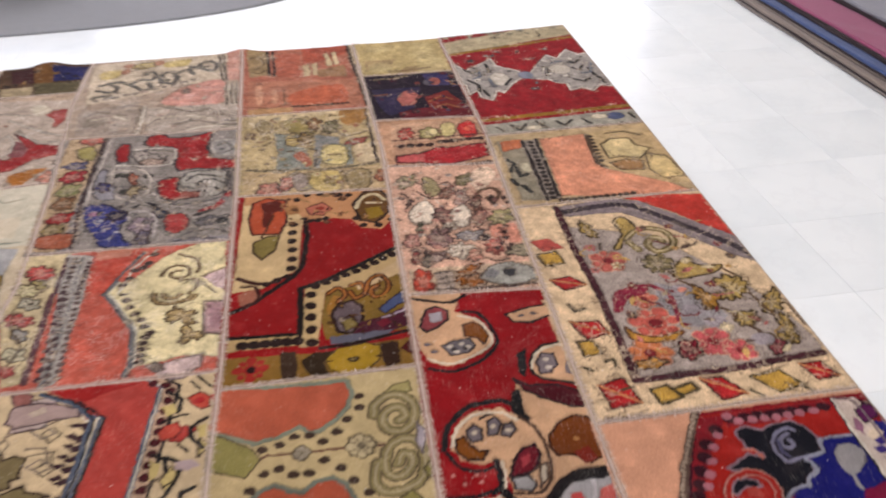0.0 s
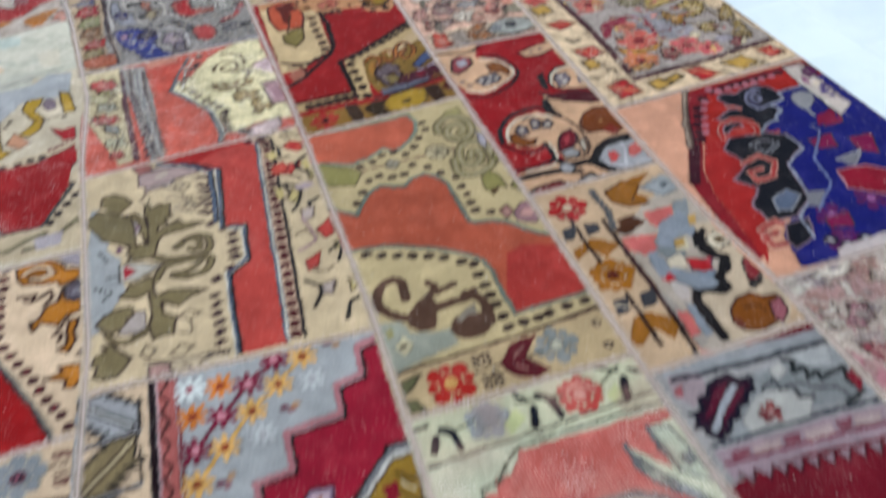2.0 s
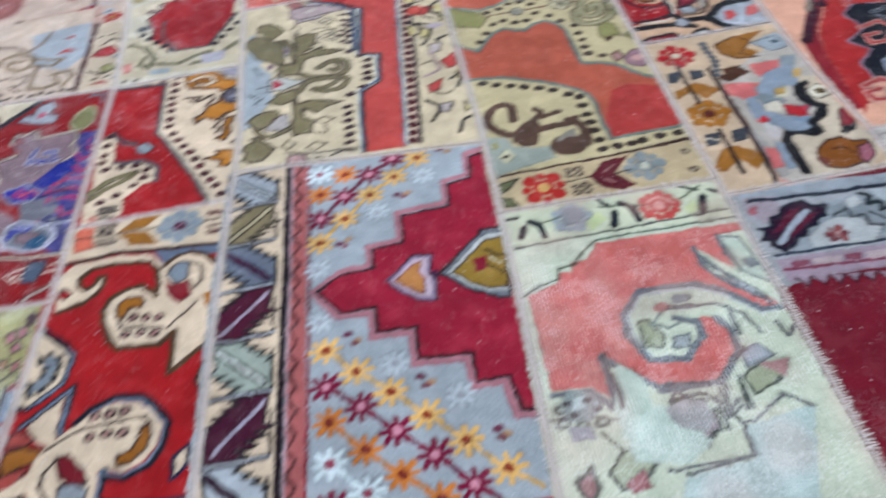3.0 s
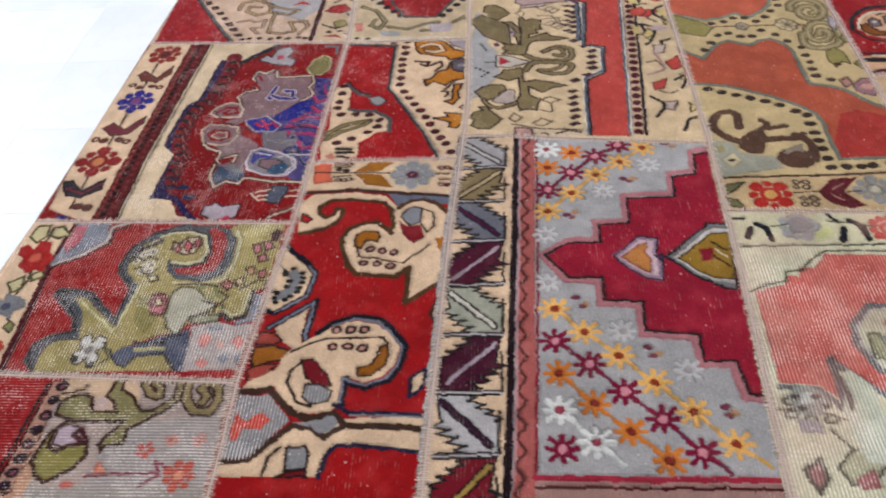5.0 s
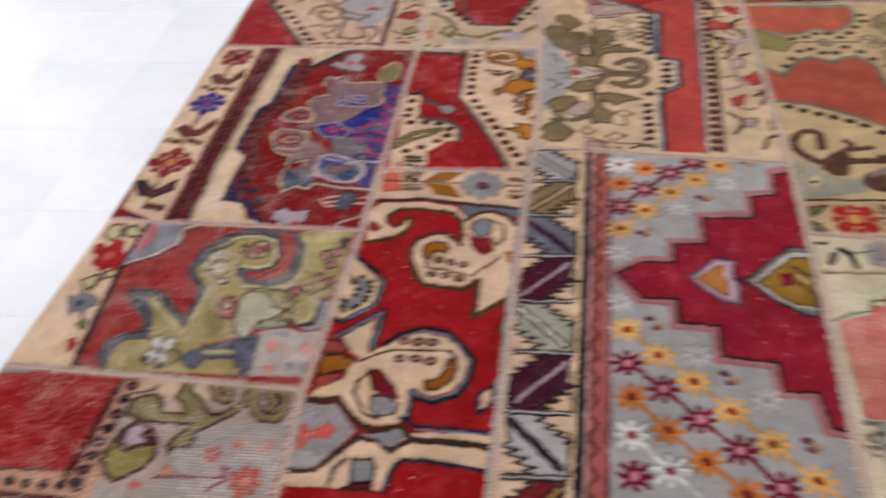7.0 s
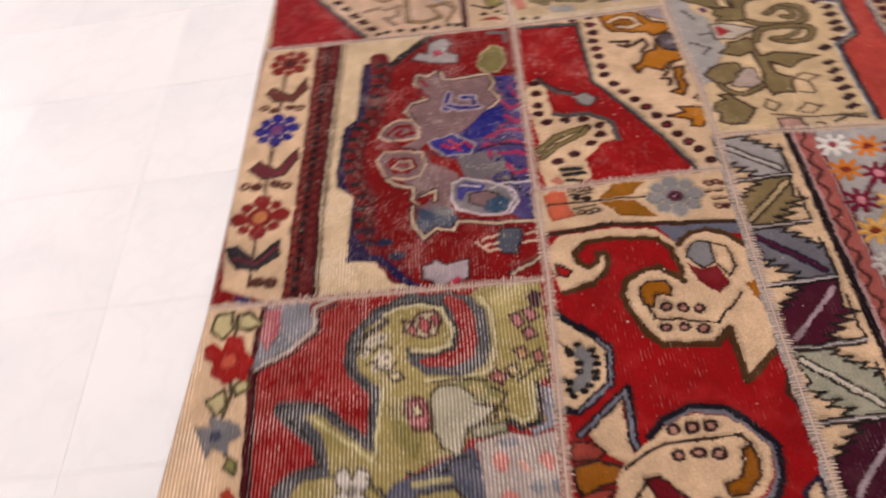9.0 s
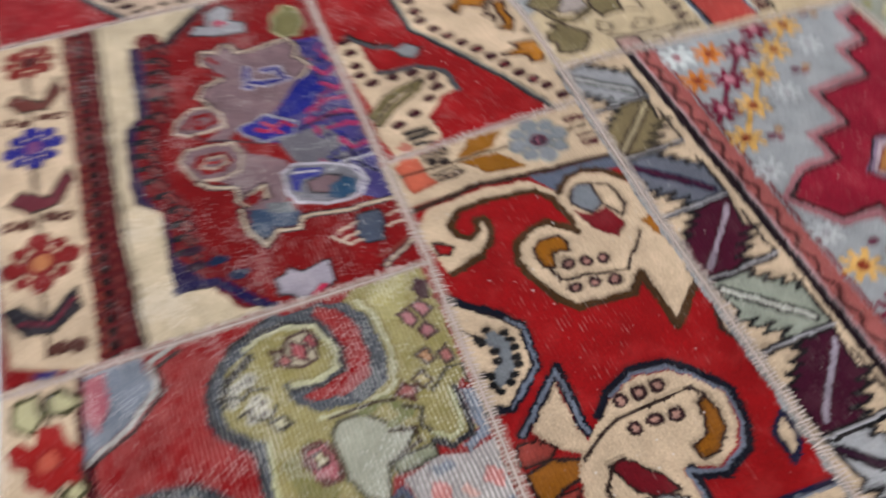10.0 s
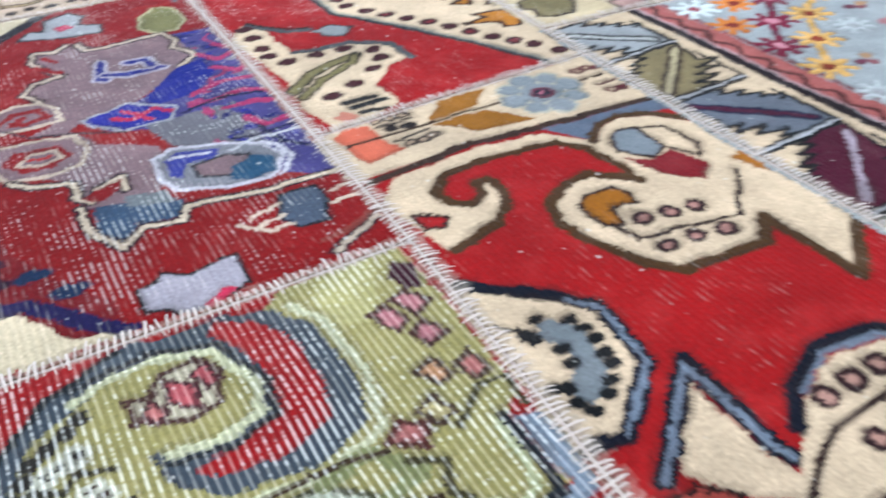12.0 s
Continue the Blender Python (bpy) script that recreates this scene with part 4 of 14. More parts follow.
line(MAROON, 1.3, [(-118.3, -95.8), (-55.4, -98.3), (-49.8, -98.4)])
flower(wool("7d1f2a"), wool("c8b090"), -102.5, -102.6, 4.6, 8)
line(UMBER, 0.5, [(-114.9, -106), (-114.7, -101.6), (-108.9, -100.5)])
line(UMBER, 0.5, [(-97.4, -99.5), (-91.4, -101.6), (-86.2, -103.8), (-81, -101.2), (-75.1, -100.6), (-78.9, -96.1)])
oval(OLIVE, -114.6, -103.8, 2.4, 1.6)
oval(OLIVE, -83.8, -99.7, 2.4, 1.6)
flower(wool("b0803a"), wool("d0b890"), -89.8, -100.5, 2.4, 6)
flower(wool("a03040"), wool("c8b090"), -68.9, -101.3, 3.6, 8)
oval(wool("c07a50"), -60.3, -100.8, 2, 1.5)
poly(wool("b0a29a"), [(-87.3, -71.7), (-53.2, -70.5), (-46.8, -93.5), (-83.1, -93.8), (-86.5, -89.2)])
poly(wool("cdb59a"), [(-87.3, -71.7), (-72.9, -70.4), (-69.7, -78), (-78.7, -78.5), (-86.8, -75.8)])
poly(wool("a8a29e"), [(-69.4, -81), (-55, -78.9), (-51.3, -93.5), (-75.2, -93.7), (-74.3, -86.4)])
poly(wool("a2272b"), [(-110.4, -68.7), (-91, -71), (-92.5, -91.6), (-103.7, -89.3)])
line(wool("1f1a1c"), 0.7, [(-90.1, -72.4), (-91.3, -86.9), (-92, -92.6)])
line(wool("1f1a1c"), 0.5, [(-89.3, -72.2), (-90.4, -86.9), (-91, -93.1)])
poly(wool("b99a88"), [(-89.1, -71.7), (-86.7, -71.7), (-87.8, -94.6), (-90.7, -94.6), (-90, -86.5)])
oval(wool("33182a"), -87.2, -72.9, 1.3, 1.1)
oval(wool("33182a"), -87.5, -76, 1.3, 1.1)
oval(wool("33182a"), -87.7, -79.3, 1.3, 1.1)
oval(wool("33182a"), -88.2, -82.3, 1.3, 1.1)
oval(wool("33182a"), -88.6, -85.2, 1.3, 1.1)
oval(wool("33182a"), -88.7, -88.1, 1.3, 1.1)
oval(wool("33182a"), -88.9, -91, 1.3, 1.1)
oval(wool("33182a"), -89.2, -93.5, 1.3, 1.1)
oval(wool("8a5a68"), -87.1, -73, 0.5, 0.4)
oval(wool("8a5a68"), -87.7, -79.4, 0.5, 0.4)
oval(wool("8a5a68"), -88.6, -85.3, 0.5, 0.4)
oval(wool("8a5a68"), -88.8, -91.1, 0.5, 0.4)
poly(wool("8f8a58"), [(-85.8, -76.3), (-84.4, -74.9), (-81.7, -74.7), (-80.2, -75.5), (-79.1, -78.5), (-74.3, -78.7), (-76.1, -76.1), (-77.6, -75.2), (-76.5, -70.6), (-74.9, -71.1), (-74.9, -73.6), (-71.7, -75.8), (-69.5, -78.3), (-66.6, -78), (-64, -75.8), (-64.6, -77.7), (-69.2, -81), (-71.2, -82.4), (-70.8, -85.7), (-71.8, -85.2), (-74.8, -86), (-75, -84.4), (-72.2, -80.6), (-81.8, -80.6), (-85.9, -78.9)], wool("4a3024"), 0.7)
poly(wool("8f8a3e"), [(-86.5, -88.8), (-85.7, -83.2), (-83.1, -80.6), (-84.8, -82.5), (-84.8, -85.7), (-82.8, -86.5), (-80.3, -85.3), (-77.6, -85.4), (-76.9, -87.3), (-78.4, -90), (-82.4, -92.6), (-84.5, -91.6)], wool("4a3024"), 0.8)
poly(wool("b8a8b0"), [(-84.3, -81.9), (-82.4, -81.1), (-79.6, -82.3), (-79.3, -85), (-82.1, -85.6), (-84.1, -85.2)], wool("4a3024"), 0.4)
poly(wool("c4b0a8"), [(-79.7, -75.8), (-77.5, -75.4), (-75.9, -77.8), (-78.9, -78.1)])
line(wool("5a2c30"), 0.9, [(-80.2, -85.6), (-78.9, -85), (-80.8, -83.2), (-79.6, -82.3), (-77.9, -84.8)])
stroke = [(-70.5, -70.6), (-70.7, -72.7), (-69.2, -74.6), (-67.3, -75.2), (-67.5, -73.5), (-68.8, -72.2), (-67.7, -71.1), (-65.5, -71.3)]
line(wool("4a3024"), 2.0, stroke)
line(wool("9a8c68"), 1.1, stroke)
stroke = [(-65.2, -70.9), (-63.9, -72.3), (-63.8, -75.9), (-66.5, -78.3)]
line(wool("4a3024"), 2.0, stroke)
line(wool("8f8458"), 1.1, stroke)
stroke = [(-62.4, -70.7), (-62.1, -75.6), (-59.9, -78.3), (-56.8, -78.5), (-55.9, -76.1), (-56.6, -73.2), (-58.6, -72.2), (-59.6, -73.5), (-58.2, -75.2), (-58.7, -76.3)]
line(wool("4a3024"), 2.1, stroke)
line(wool("9a8c68"), 1.2, stroke)
line(wool("4a3024"), 0.7, [(-74.5, -86.8), (-74.4, -85.8), (-75.5, -85.2)])
flower(wool("c06a60"), wool("b8a8a0"), -66.4, -86.4, 1.8, 5)
flower(wool("c49a90"), wool("b06a60"), -62.2, -84.5, 1.5, 5)
flower(wool("c49a90"), wool("b06a60"), -57.2, -84.5, 1.5, 5)
flower(wool("b86250"), wool("d09a80"), -58.9, -91.4, 3.2, 7)
poly(wool("cf9078"), [(-74.4, -90.7), (-74.1, -88.4), (-71.7, -91.1), (-73.1, -91.7)])
line(wool("8a4458"), 0.6, [(-75.4, -91.5), (-71.9, -91.2), (-62.6, -90.9), (-63.7, -88.7), (-61.5, -89.9)])
line(wool("8a4458"), 0.6, [(-62.5, -91.4), (-65.4, -93.5)])
oval(wool("c07a70"), -78.3, -93.2, 1.2, 0.8)
oval(wool("c07a70"), -52.7, -90.8, 1.2, 0.8)
line(wool("4a3024"), 0.5, [(-86.6, -74.5), (-82.5, -73.6), (-82.1, -72.6)])
rub(0.6, [(-69.4, -81), (-55, -78.9), (-51.3, -93.5), (-75.2, -93.7)])
rub(0.45, [(-110.4, -68.7), (-91, -71), (-92.5, -91.6), (-103.7, -89.3)])
rub(0.2, [(-87.3, -71.7), (-72.9, -70.4), (-69.7, -78), (-78.7, -78.5)])

patch("red and cream wool patch with brown spirals and a dotted edge", 0, (53,48.6), (138,137), wool("c9b09c"), 0.25, False, 1)
poly(wool("a02a30"), [(-109.1, 90.6), (-108.1, 52.7), (-83.6, 50.5), (-105.5, 86.3), (-117.6, 106.3), (-122.9, 113.5), (-117.8, 117.6)])
line(STEEL, 0.8, [(-117.6, 106.3), (-105.5, 86.3), (-84.1, 50.9)])
dots(wool("4a2a26"), 1.0, 11, [(-113.8, 103.7), (-103.3, 86.1), (-81.2, 52)])
poly(wool("a9a6ae"), [(-77.9, 95.8), (-61.1, 94.1), (-60.4, 70.9), (-66.8, 66.1), (-74, 75.7)])
line(BROWN, 0.7, [(-87.5, 69.6), (-84.5, 76.7), (-79.7, 78.1), (-76.7, 72.3), (-78.3, 65.3), (-82.9, 65.6), (-82.3, 70.9)])
line(BROWN, 0.7, [(-86.7, 82.6), (-82.2, 88.1), (-75.6, 83.5), (-75.6, 74), (-68.9, 68)])
line(BROWN, 0.7, [(-76.2, 55.5), (-71.2, 61.2), (-66.1, 64.2), (-62.7, 58.8), (-66.2, 53.4), (-71.3, 52.5), (-74.1, 58)])
oval(KHAKI, -81.3, 70.9, 1.6, 1.3)
oval(KHAKI, -67.1, 58.2, 1.6, 1.3)
oval(KHAKI, -79.8, 85.9, 1.6, 1.3)
dots(UMBER, 0.8, 12, [(-79.9, 52.5), (-60.7, 51.1)])
line(MAROON, 1.3, [(-62.5, 107), (-59.5, 49.4)])
flower(RED, OCHRE, -53.1, 70.2, 3.2, 6)
flower(RED, OCHRE, -54.7, 89.4, 3.2, 6)
flower(OLIVE, wool("c9b09c"), -54.9, 58.2, 2.2, 6)
flower(OLIVE, wool("c9b09c"), -56.5, 81.7, 2.2, 6)
blotch(wool("8a3038"), 0.8, 16, 3, 0.55, 0.7)
sprigs([KHAKI, BROWN, RED, SKY], 40, 2.6, 5, -106, -52, 92, 136)
poly(wool("c8b19c"), [(-107.9, 95.9), (-61.1, 97.6), (-58.5, 49.6), (-84, 51.5)])
poly(wool("a02a30"), [(-106, 87.9), (-108.5, 52.7), (-84.4, 51.8), (-98.6, 73.9)])
line(wool("5a6068"), 1.1, [(-106.5, 89.4), (-98.2, 73.9), (-84, 51.8)])
line(wool("2a2020"), 0.4, [(-107.2, 89.5), (-98.8, 73.7), (-84.6, 51.6)])
poly(wool("4a2a26"), [(-101.7, 82.9), (-99.7, 81.3), (-99.4, 78.3), (-101.1, 79.9)])
poly(wool("4a2a26"), [(-98.8, 77.5), (-96.8, 78.1), (-95.9, 75.8), (-97.8, 75)])
poly(wool("4a2a26"), [(-96.1, 74), (-93.8, 74.7), (-92.8, 72.3), (-94.9, 71.9)])
poly(wool("4a2a26"), [(-93.7, 70), (-91.4, 70.8), (-90.3, 68.8), (-92.3, 68.1)])
poly(wool("4a2a26"), [(-91.3, 66.4), (-89.1, 67.3), (-88, 65), (-89.9, 64.7)])
poly(wool("4a2a26"), [(-89.1, 62.9), (-86.7, 63.6), (-85.5, 61.2), (-87.5, 61)])
poly(wool("4a2a26"), [(-86.9, 59.4), (-84.5, 60.2), (-83.3, 57.8), (-85.3, 57.7)])
poly(wool("4a2a26"), [(-84.7, 56), (-82.1, 56.7), (-81.4, 54.8), (-83.3, 54.5)])
poly(wool("a9a6ac"), [(-79.2, 86.8), (-61.1, 88.2), (-59.6, 69.2), (-64.7, 62.9), (-75.3, 67.8)])
stroke = [(-92.2, 79.9), (-88.5, 82.9), (-83.8, 81.3), (-78.6, 77.2), (-75, 80.5), (-73.2, 86.3)]
line(wool("4a3024"), 1.2, stroke)
line(wool("c8b19c"), 0.5, stroke)
stroke = [(-86.1, 70.8), (-85.7, 75.4), (-81.4, 77), (-76.1, 73.4), (-75.4, 68.5), (-79.3, 67), (-83.4, 69.8), (-82.6, 72.6), (-79, 72)]
line(wool("4a3024"), 1.4, stroke)
line(wool("b8a07c"), 0.7, stroke)
stroke = [(-76.3, 72.7), (-71.7, 70.9), (-66.5, 69.1), (-69.5, 66.6), (-74, 68.4), (-73.7, 56.4), (-70, 54.9), (-65.6, 56.4), (-68, 61.8), (-63.3, 62.1), (-62.1, 59.4), (-63.9, 54.4)]
line(wool("4a3024"), 1.3, stroke)
line(wool("b8a07c"), 0.6, stroke)
stroke = [(-84.7, 63.2), (-80.8, 64.2), (-79.1, 62.7), (-75.9, 63.8), (-76.3, 59.2), (-79.6, 58.8), (-76.9, 56)]
line(wool("4a3024"), 1.1, stroke)
line(wool("c8b19c"), 0.5, stroke)
poly(wool("b04a3a"), [(-69.2, 72.1), (-66.2, 75.4), (-62.8, 72), (-66.6, 73.3)])
poly(wool("b04a3a"), [(-68, 81.3), (-65.3, 82.5), (-65.3, 80.3)])
oval(wool("33201c"), -80.9, 52.8, 0.9, 0.8)
oval(wool("33201c"), -78.9, 53.1, 0.9, 0.8)
oval(wool("33201c"), -75.7, 53.1, 0.9, 0.8)
oval(wool("33201c"), -72.2, 52.4, 0.9, 0.8)
oval(wool("33201c"), -69.6, 52.7, 0.9, 0.8)
oval(wool("33201c"), -66.8, 52, 0.9, 0.8)
oval(wool("33201c"), -63.6, 52.5, 0.9, 0.8)
oval(wool("33201c"), -61.6, 52.1, 0.9, 0.8)
line(wool("4a1c24"), 1.5, [(-59.1, 86.4), (-59.8, 51.2)])
poly(wool("c9b49a"), [(-58.3, 86.4), (-46.3, 85.2), (-46.7, 48.7), (-58.5, 49.6)])
poly(wool("a83a3c"), [(-57.9, 67.7), (-55.7, 70.5), (-52, 71.6), (-49.5, 68), (-52.9, 65.6)], wool("5a2020"), 0.3)
line(wool("2a2420"), 0.7, [(-55.4, 73), (-52.9, 75.6), (-49.9, 73.9)])
line(wool("2a2420"), 0.7, [(-57.5, 59.6), (-53, 56.7), (-50.6, 58.4)])
poly(wool("a09858"), [(-54.3, 60.7), (-51.1, 61.7), (-49.3, 58.3), (-53.1, 57.4)], wool("4a4020"), 0.3)
poly(wool("a83a3c"), [(-56.4, 52.6), (-52.6, 53.5), (-50.3, 51.5)])
oval(wool("2a2420"), -54.8, 54.9, 0.8, 0.6)
oval(wool("2a2420"), -51.5, 55.3, 0.8, 0.6)
oval(wool("2a2420"), -49.4, 53.9, 0.8, 0.6)
oval(wool("2a2420"), -56.8, 78.1, 0.8, 0.6)
oval(wool("2a2420"), -53.3, 78.5, 0.8, 0.6)
poly(wool("6a7a86"), [(-51.6, 65.8), (-49, 66.2), (-48.9, 62.9)])
poly(wool("9c2226"), [(-74.9, 151.5), (-62.5, 154.6), (-53.9, 150.4), (-52.6, 139.4), (-68, 132.6)])

patch("muted brown and rose wool patch with worn floral pattern", 0, (138,137), (205,203), wool("8d7266"), 0.45, True, 0)
poly(wool("94282a"), [(-72.2, 130.4), (-71.7, 159.9), (-58.6, 161), (-54, 147), (-55.3, 138.1), (-63.2, 134.9)])
sprigs([MAUVE, wool("6a5a4a"), ROSE, MOSS, wool("b09a8a"), wool("5a6a62")], 90, 3.0, 11, -106, -58, 140, 203)
blotch(wool("78885f"), 0.6, 14, 12, 0.55, 0.75)
motif(wool("7f8078"), [(-93.7, 207.8), (-76.7, 206.8), (-67.1, 190), (-65.6, 171.5), (-74.7, 170.3)])
motif(wool("33383a"), [(-74.7, 184.7), (-73.4, 188.5), (-68.5, 181.1), (-70.8, 177.8)])
motif(wool("33383a"), [(-77.8, 175.8), (-78.6, 184), (-71.2, 172.2)])
motif(wool("a8605a"), [(-87.1, 225.1), (-78.8, 224.8), (-74.8, 212.5), (-82, 212.2)])
motif(wool("963a44"), [(-68.7, 221.6), (-65.4, 222.8), (-60, 223.8), (-58.4, 213.5), (-64.9, 214.6)])
motif(wool("a8aca0"), [(-73.7, 211.1), (-61.4, 208.4), (-58.5, 195.2), (-68.1, 196.1)], wool("5a5a50"), 0.3)
motif(wool("8a6a58"), [(-94.4, 225.2), (-89.1, 225.8), (-84.1, 213.2), (-89.2, 212.7)])
motif(wool("b09a80"), [(-64.2, 185.4), (-57.6, 185.3), (-55.2, 168.5), (-60.1, 166.5)])
motif(wool("5a4a4a"), [(-68.9, 235.7), (-60.3, 235.3), (-59.7, 225.6), (-65.6, 227)])
line(wool("5a5a4c"), 0.7, bow([(-70.6, 200.8), (-60.5, 195.8), (-56.1, 198.5)]))
line(wool("5a5a4c"), 0.7, bow([(-69.8, 192.7), (-62.7, 188.7), (-56.6, 190.7)]))
line(wool("c9c0ae"), 0.8, bow([(-63.5, 167.5), (-63.6, 183.3), (-56.3, 186.8)]))
motif(wool("b5827a"), [(-66.3, 161.7), (-58.5, 161.1), (-55, 152.2), (-63.2, 154.5)])
poly(wool("c4b4a8"), [(-77.6, 163.1), (-65.2, 163), (-55.4, 158.6), (-53.4, 151.8), (-75.1, 156.1)])
oval(wool("4a4a48"), -63, 158.3, 1.1, 0.9)
oval(wool("4a4a48"), -89.5, 216, 1.1, 0.9)
oval(wool("4a4a48"), -75, 221.3, 1.1, 0.9)
oval(wool("4a4a48"), -81.7, 198.2, 1.1, 0.9)

patch("grey-blue and rose wool patch with worn border at the rug's end", 0, (205,203), (293,293), wool("96877c"), 0.4, True, 0)
poly(wool("9aa2ac"), [(-133.1, 299.5), (-84.6, 301.8), (-76.6, 272.2), (-110.7, 266.4), (-126.6, 268.3)])
sprigs([MAUVE, ROSE, SLATE, wool("a08a6a"), wool("6a4a4a")], 90, 3.0, 13, -106, -66, 206, 292)
poly(wool("bf9030"), [(-77.3, 265.3), (-66.2, 277.3), (-62.8, 268.8), (-70.7, 259.6)])
poly(wool("bf9030"), [(-78.6, 305.3), (-73.8, 308.6), (-69, 292.1), (-73.9, 292.3)])
oval(wool("4a3a4a"), -103, 290.3, 2, 1.6)
oval(wool("4a3a4a"), -84.5, 291.4, 2, 1.6)
flower(ROSE, MAUVE, -80.8, 259.7, 3, 6)
flower(ROSE, MAUVE, -66.7, 226.7, 3, 6)
flower(YELLOW, MOSS, -98, 258.8, 3, 6)
flower(YELLOW, MOSS, -85.3, 257.8, 3, 6)
flower(YELLOW, MOSS, -103.9, 254.2, 3, 6)
motif(wool("9aa2ac"), [(-123.2, 290.1), (-98.3, 291.9), (-80.5, 279.5), (-78.4, 259.2), (-87.9, 251.4), (-103.4, 253.9)])
motif(wool("b88a88"), [(-124.4, 293.5), (-112.6, 293.3), (-108.5, 277.7), (-116.7, 277.8)])
motif(wool("6a4a58"), [(-100.4, 278.4), (-96, 284.4), (-91.5, 277), (-95.5, 272.7)])
motif(wool("b8902e"), [(-73.3, 251.7), (-72.5, 264), (-65.9, 274.4), (-68.7, 293.6), (-62.2, 291.2), (-58.7, 260.6), (-62, 249.7), (-66.5, 244.2)])
motif(wool("a06a3a"), [(-70.9, 246.2), (-63.8, 249), (-59.6, 243.7), (-67.6, 241.4)])
oval(wool("a8a048"), -100.8, 243.6, 1.8, 1.3)
oval(wool("a8a048"), -94.4, 241.5, 1.8, 1.3)
oval(wool("a8a048"), -88.9, 242.1, 1.8, 1.3)
oval(wool("a8a048"), -84, 245, 1.8, 1.3)
oval(wool("a8a048"), -78.4, 245.7, 1.8, 1.3)
oval(wool("a8a048"), -73, 246.9, 1.8, 1.3)
oval(wool("4a4a3c"), -99, 246.7, 1.0, 0.7)
oval(wool("4a4a3c"), -90.3, 237.8, 1.0, 0.7)
oval(wool("4a4a3c"), -85.3, 239.8, 1.0, 0.7)
oval(wool("4a4a3c"), -80, 241.2, 1.0, 0.7)
oval(wool("4a4a3c"), -74.6, 242.4, 1.0, 0.7)
motif(wool("a88a94"), [(-73.8, 280.2), (-67.7, 281), (-66.1, 265.9), (-70.5, 267.5)])
line(wool("6a6a5c"), 0.6, bow([(-105.4, 251.3), (-93.2, 249.8), (-80.2, 251.9)]))
oval(wool("5a4a5a"), -74.6, 278.9, 1.2, 0.9)
# second column

patch("red wool patch with cream birds, hooks and small rosettes", 1, (-109,-109.5), (-6.8,-7), wool("a31c20"), 0.10, False, 1)
poly(CREAM, [(-48.9, -6.2), (-14.7, -6.8), (-15, -20.4), (-28.9, -19.1), (-30.4, -17.8), (-49.1, -17.6)])
poly(CREAM, [(-49.4, -2.2), (-39.5, -4.1), (-30.1, -5.4), (-18.1, -8.2), (-11.1, -16.4), (-15.3, -20.2), (-21.9, -18.1), (-31.4, -18.5), (-41.7, -17.1), (-49.7, -17.8), (-52.3, -15)])
motif(wool("cf7a5e"), [(-48.8, -8.7), (-46.6, -7.6), (-44.5, -8.2), (-44.3, -11.6), (-43.4, -14.7), (-48, -15.4)])
oval(wool("3a302e"), -43.1, -8, 0.9, 0.7)
oval(wool("3a302e"), -41.6, -8.1, 0.9, 0.7)
oval(wool("3a302e"), -40.1, -8.4, 0.9, 0.7)
oval(wool("3a302e"), -42.2, -13.9, 0.9, 0.7)
oval(wool("3a302e"), -40.8, -14.1, 0.9, 0.7)
oval(wool("3a302e"), -39.7, -13.8, 0.9, 0.7)
oval(wool("3a302e"), -42.5, -10.1, 0.9, 0.7)
oval(wool("3a302e"), -40.7, -10.6, 0.9, 0.7)
oval(wool("cbb096"), -43.1, -8, 0.45, 0.35)
oval(wool("cbb096"), -41.6, -8.1, 0.45, 0.35)
oval(wool("cbb096"), -40.1, -8.4, 0.45, 0.35)
oval(wool("cbb096"), -42.2, -13.9, 0.45, 0.35)
oval(wool("cbb096"), -40.8, -14.1, 0.45, 0.35)
oval(wool("cbb096"), -39.7, -13.8, 0.45, 0.35)
line(wool("3a302e"), 0.4, [(-43.8, -9.2), (-39.4, -9.5)])
line(wool("3a302e"), 0.4, [(-43.3, -12.8), (-39.3, -12.4)])
motif(wool("a07428"), [(-38.6, -11.4), (-35.2, -7.7), (-29, -8), (-32.8, -11.4)])
motif(wool("a07428"), [(-38.5, -11.9), (-35.3, -16), (-28.9, -17.4), (-32.1, -12.5)])
line(wool("4a3420"), 0.45, [(-48.4, -11), (-15.7, -12.8)])
flower(wool("8d99a6"), wool("7a4a58"), -24.6, -12.8, 5.4, 8, wool("c4bcac"))
oval(wool("2f3548"), -24.6, -12.8, 0.9, 0.8, core=wool("c08090"))
oval(wool("6a3038"), -17.8, -10.6, 0.9, 0.7)
oval(wool("6a3038"), -16.4, -10.3, 0.9, 0.7)
oval(wool("6a3038"), -15.2, -11, 0.9, 0.7)
oval(wool("6a3038"), -17.5, -16.5, 0.9, 0.7)
oval(wool("6a3038"), -16.3, -16.7, 0.9, 0.7)
oval(wool("cbb096"), -17.8, -10.6, 0.4, 0.3)
oval(wool("cbb096"), -16.4, -10.3, 0.4, 0.3)
oval(wool("cbb096"), -17.5, -16.5, 0.4, 0.3)
line(wool("6a3038"), 0.4, [(-18.2, -14.8), (-15.7, -14.7)])
line(BROWN, 1.1, [(-49.4, -18.6), (-38.3, -17.7), (-29.9, -19.1), (-22.2, -20), (-12.9, -21.2)])
poly(wool("6c7890"), [(-29.6, -19.7), (-12.9, -21.6), (-14.8, -24), (-19.1, -22.9), (-22.2, -21.7), (-24.6, -22.6), (-26.6, -24.5)])
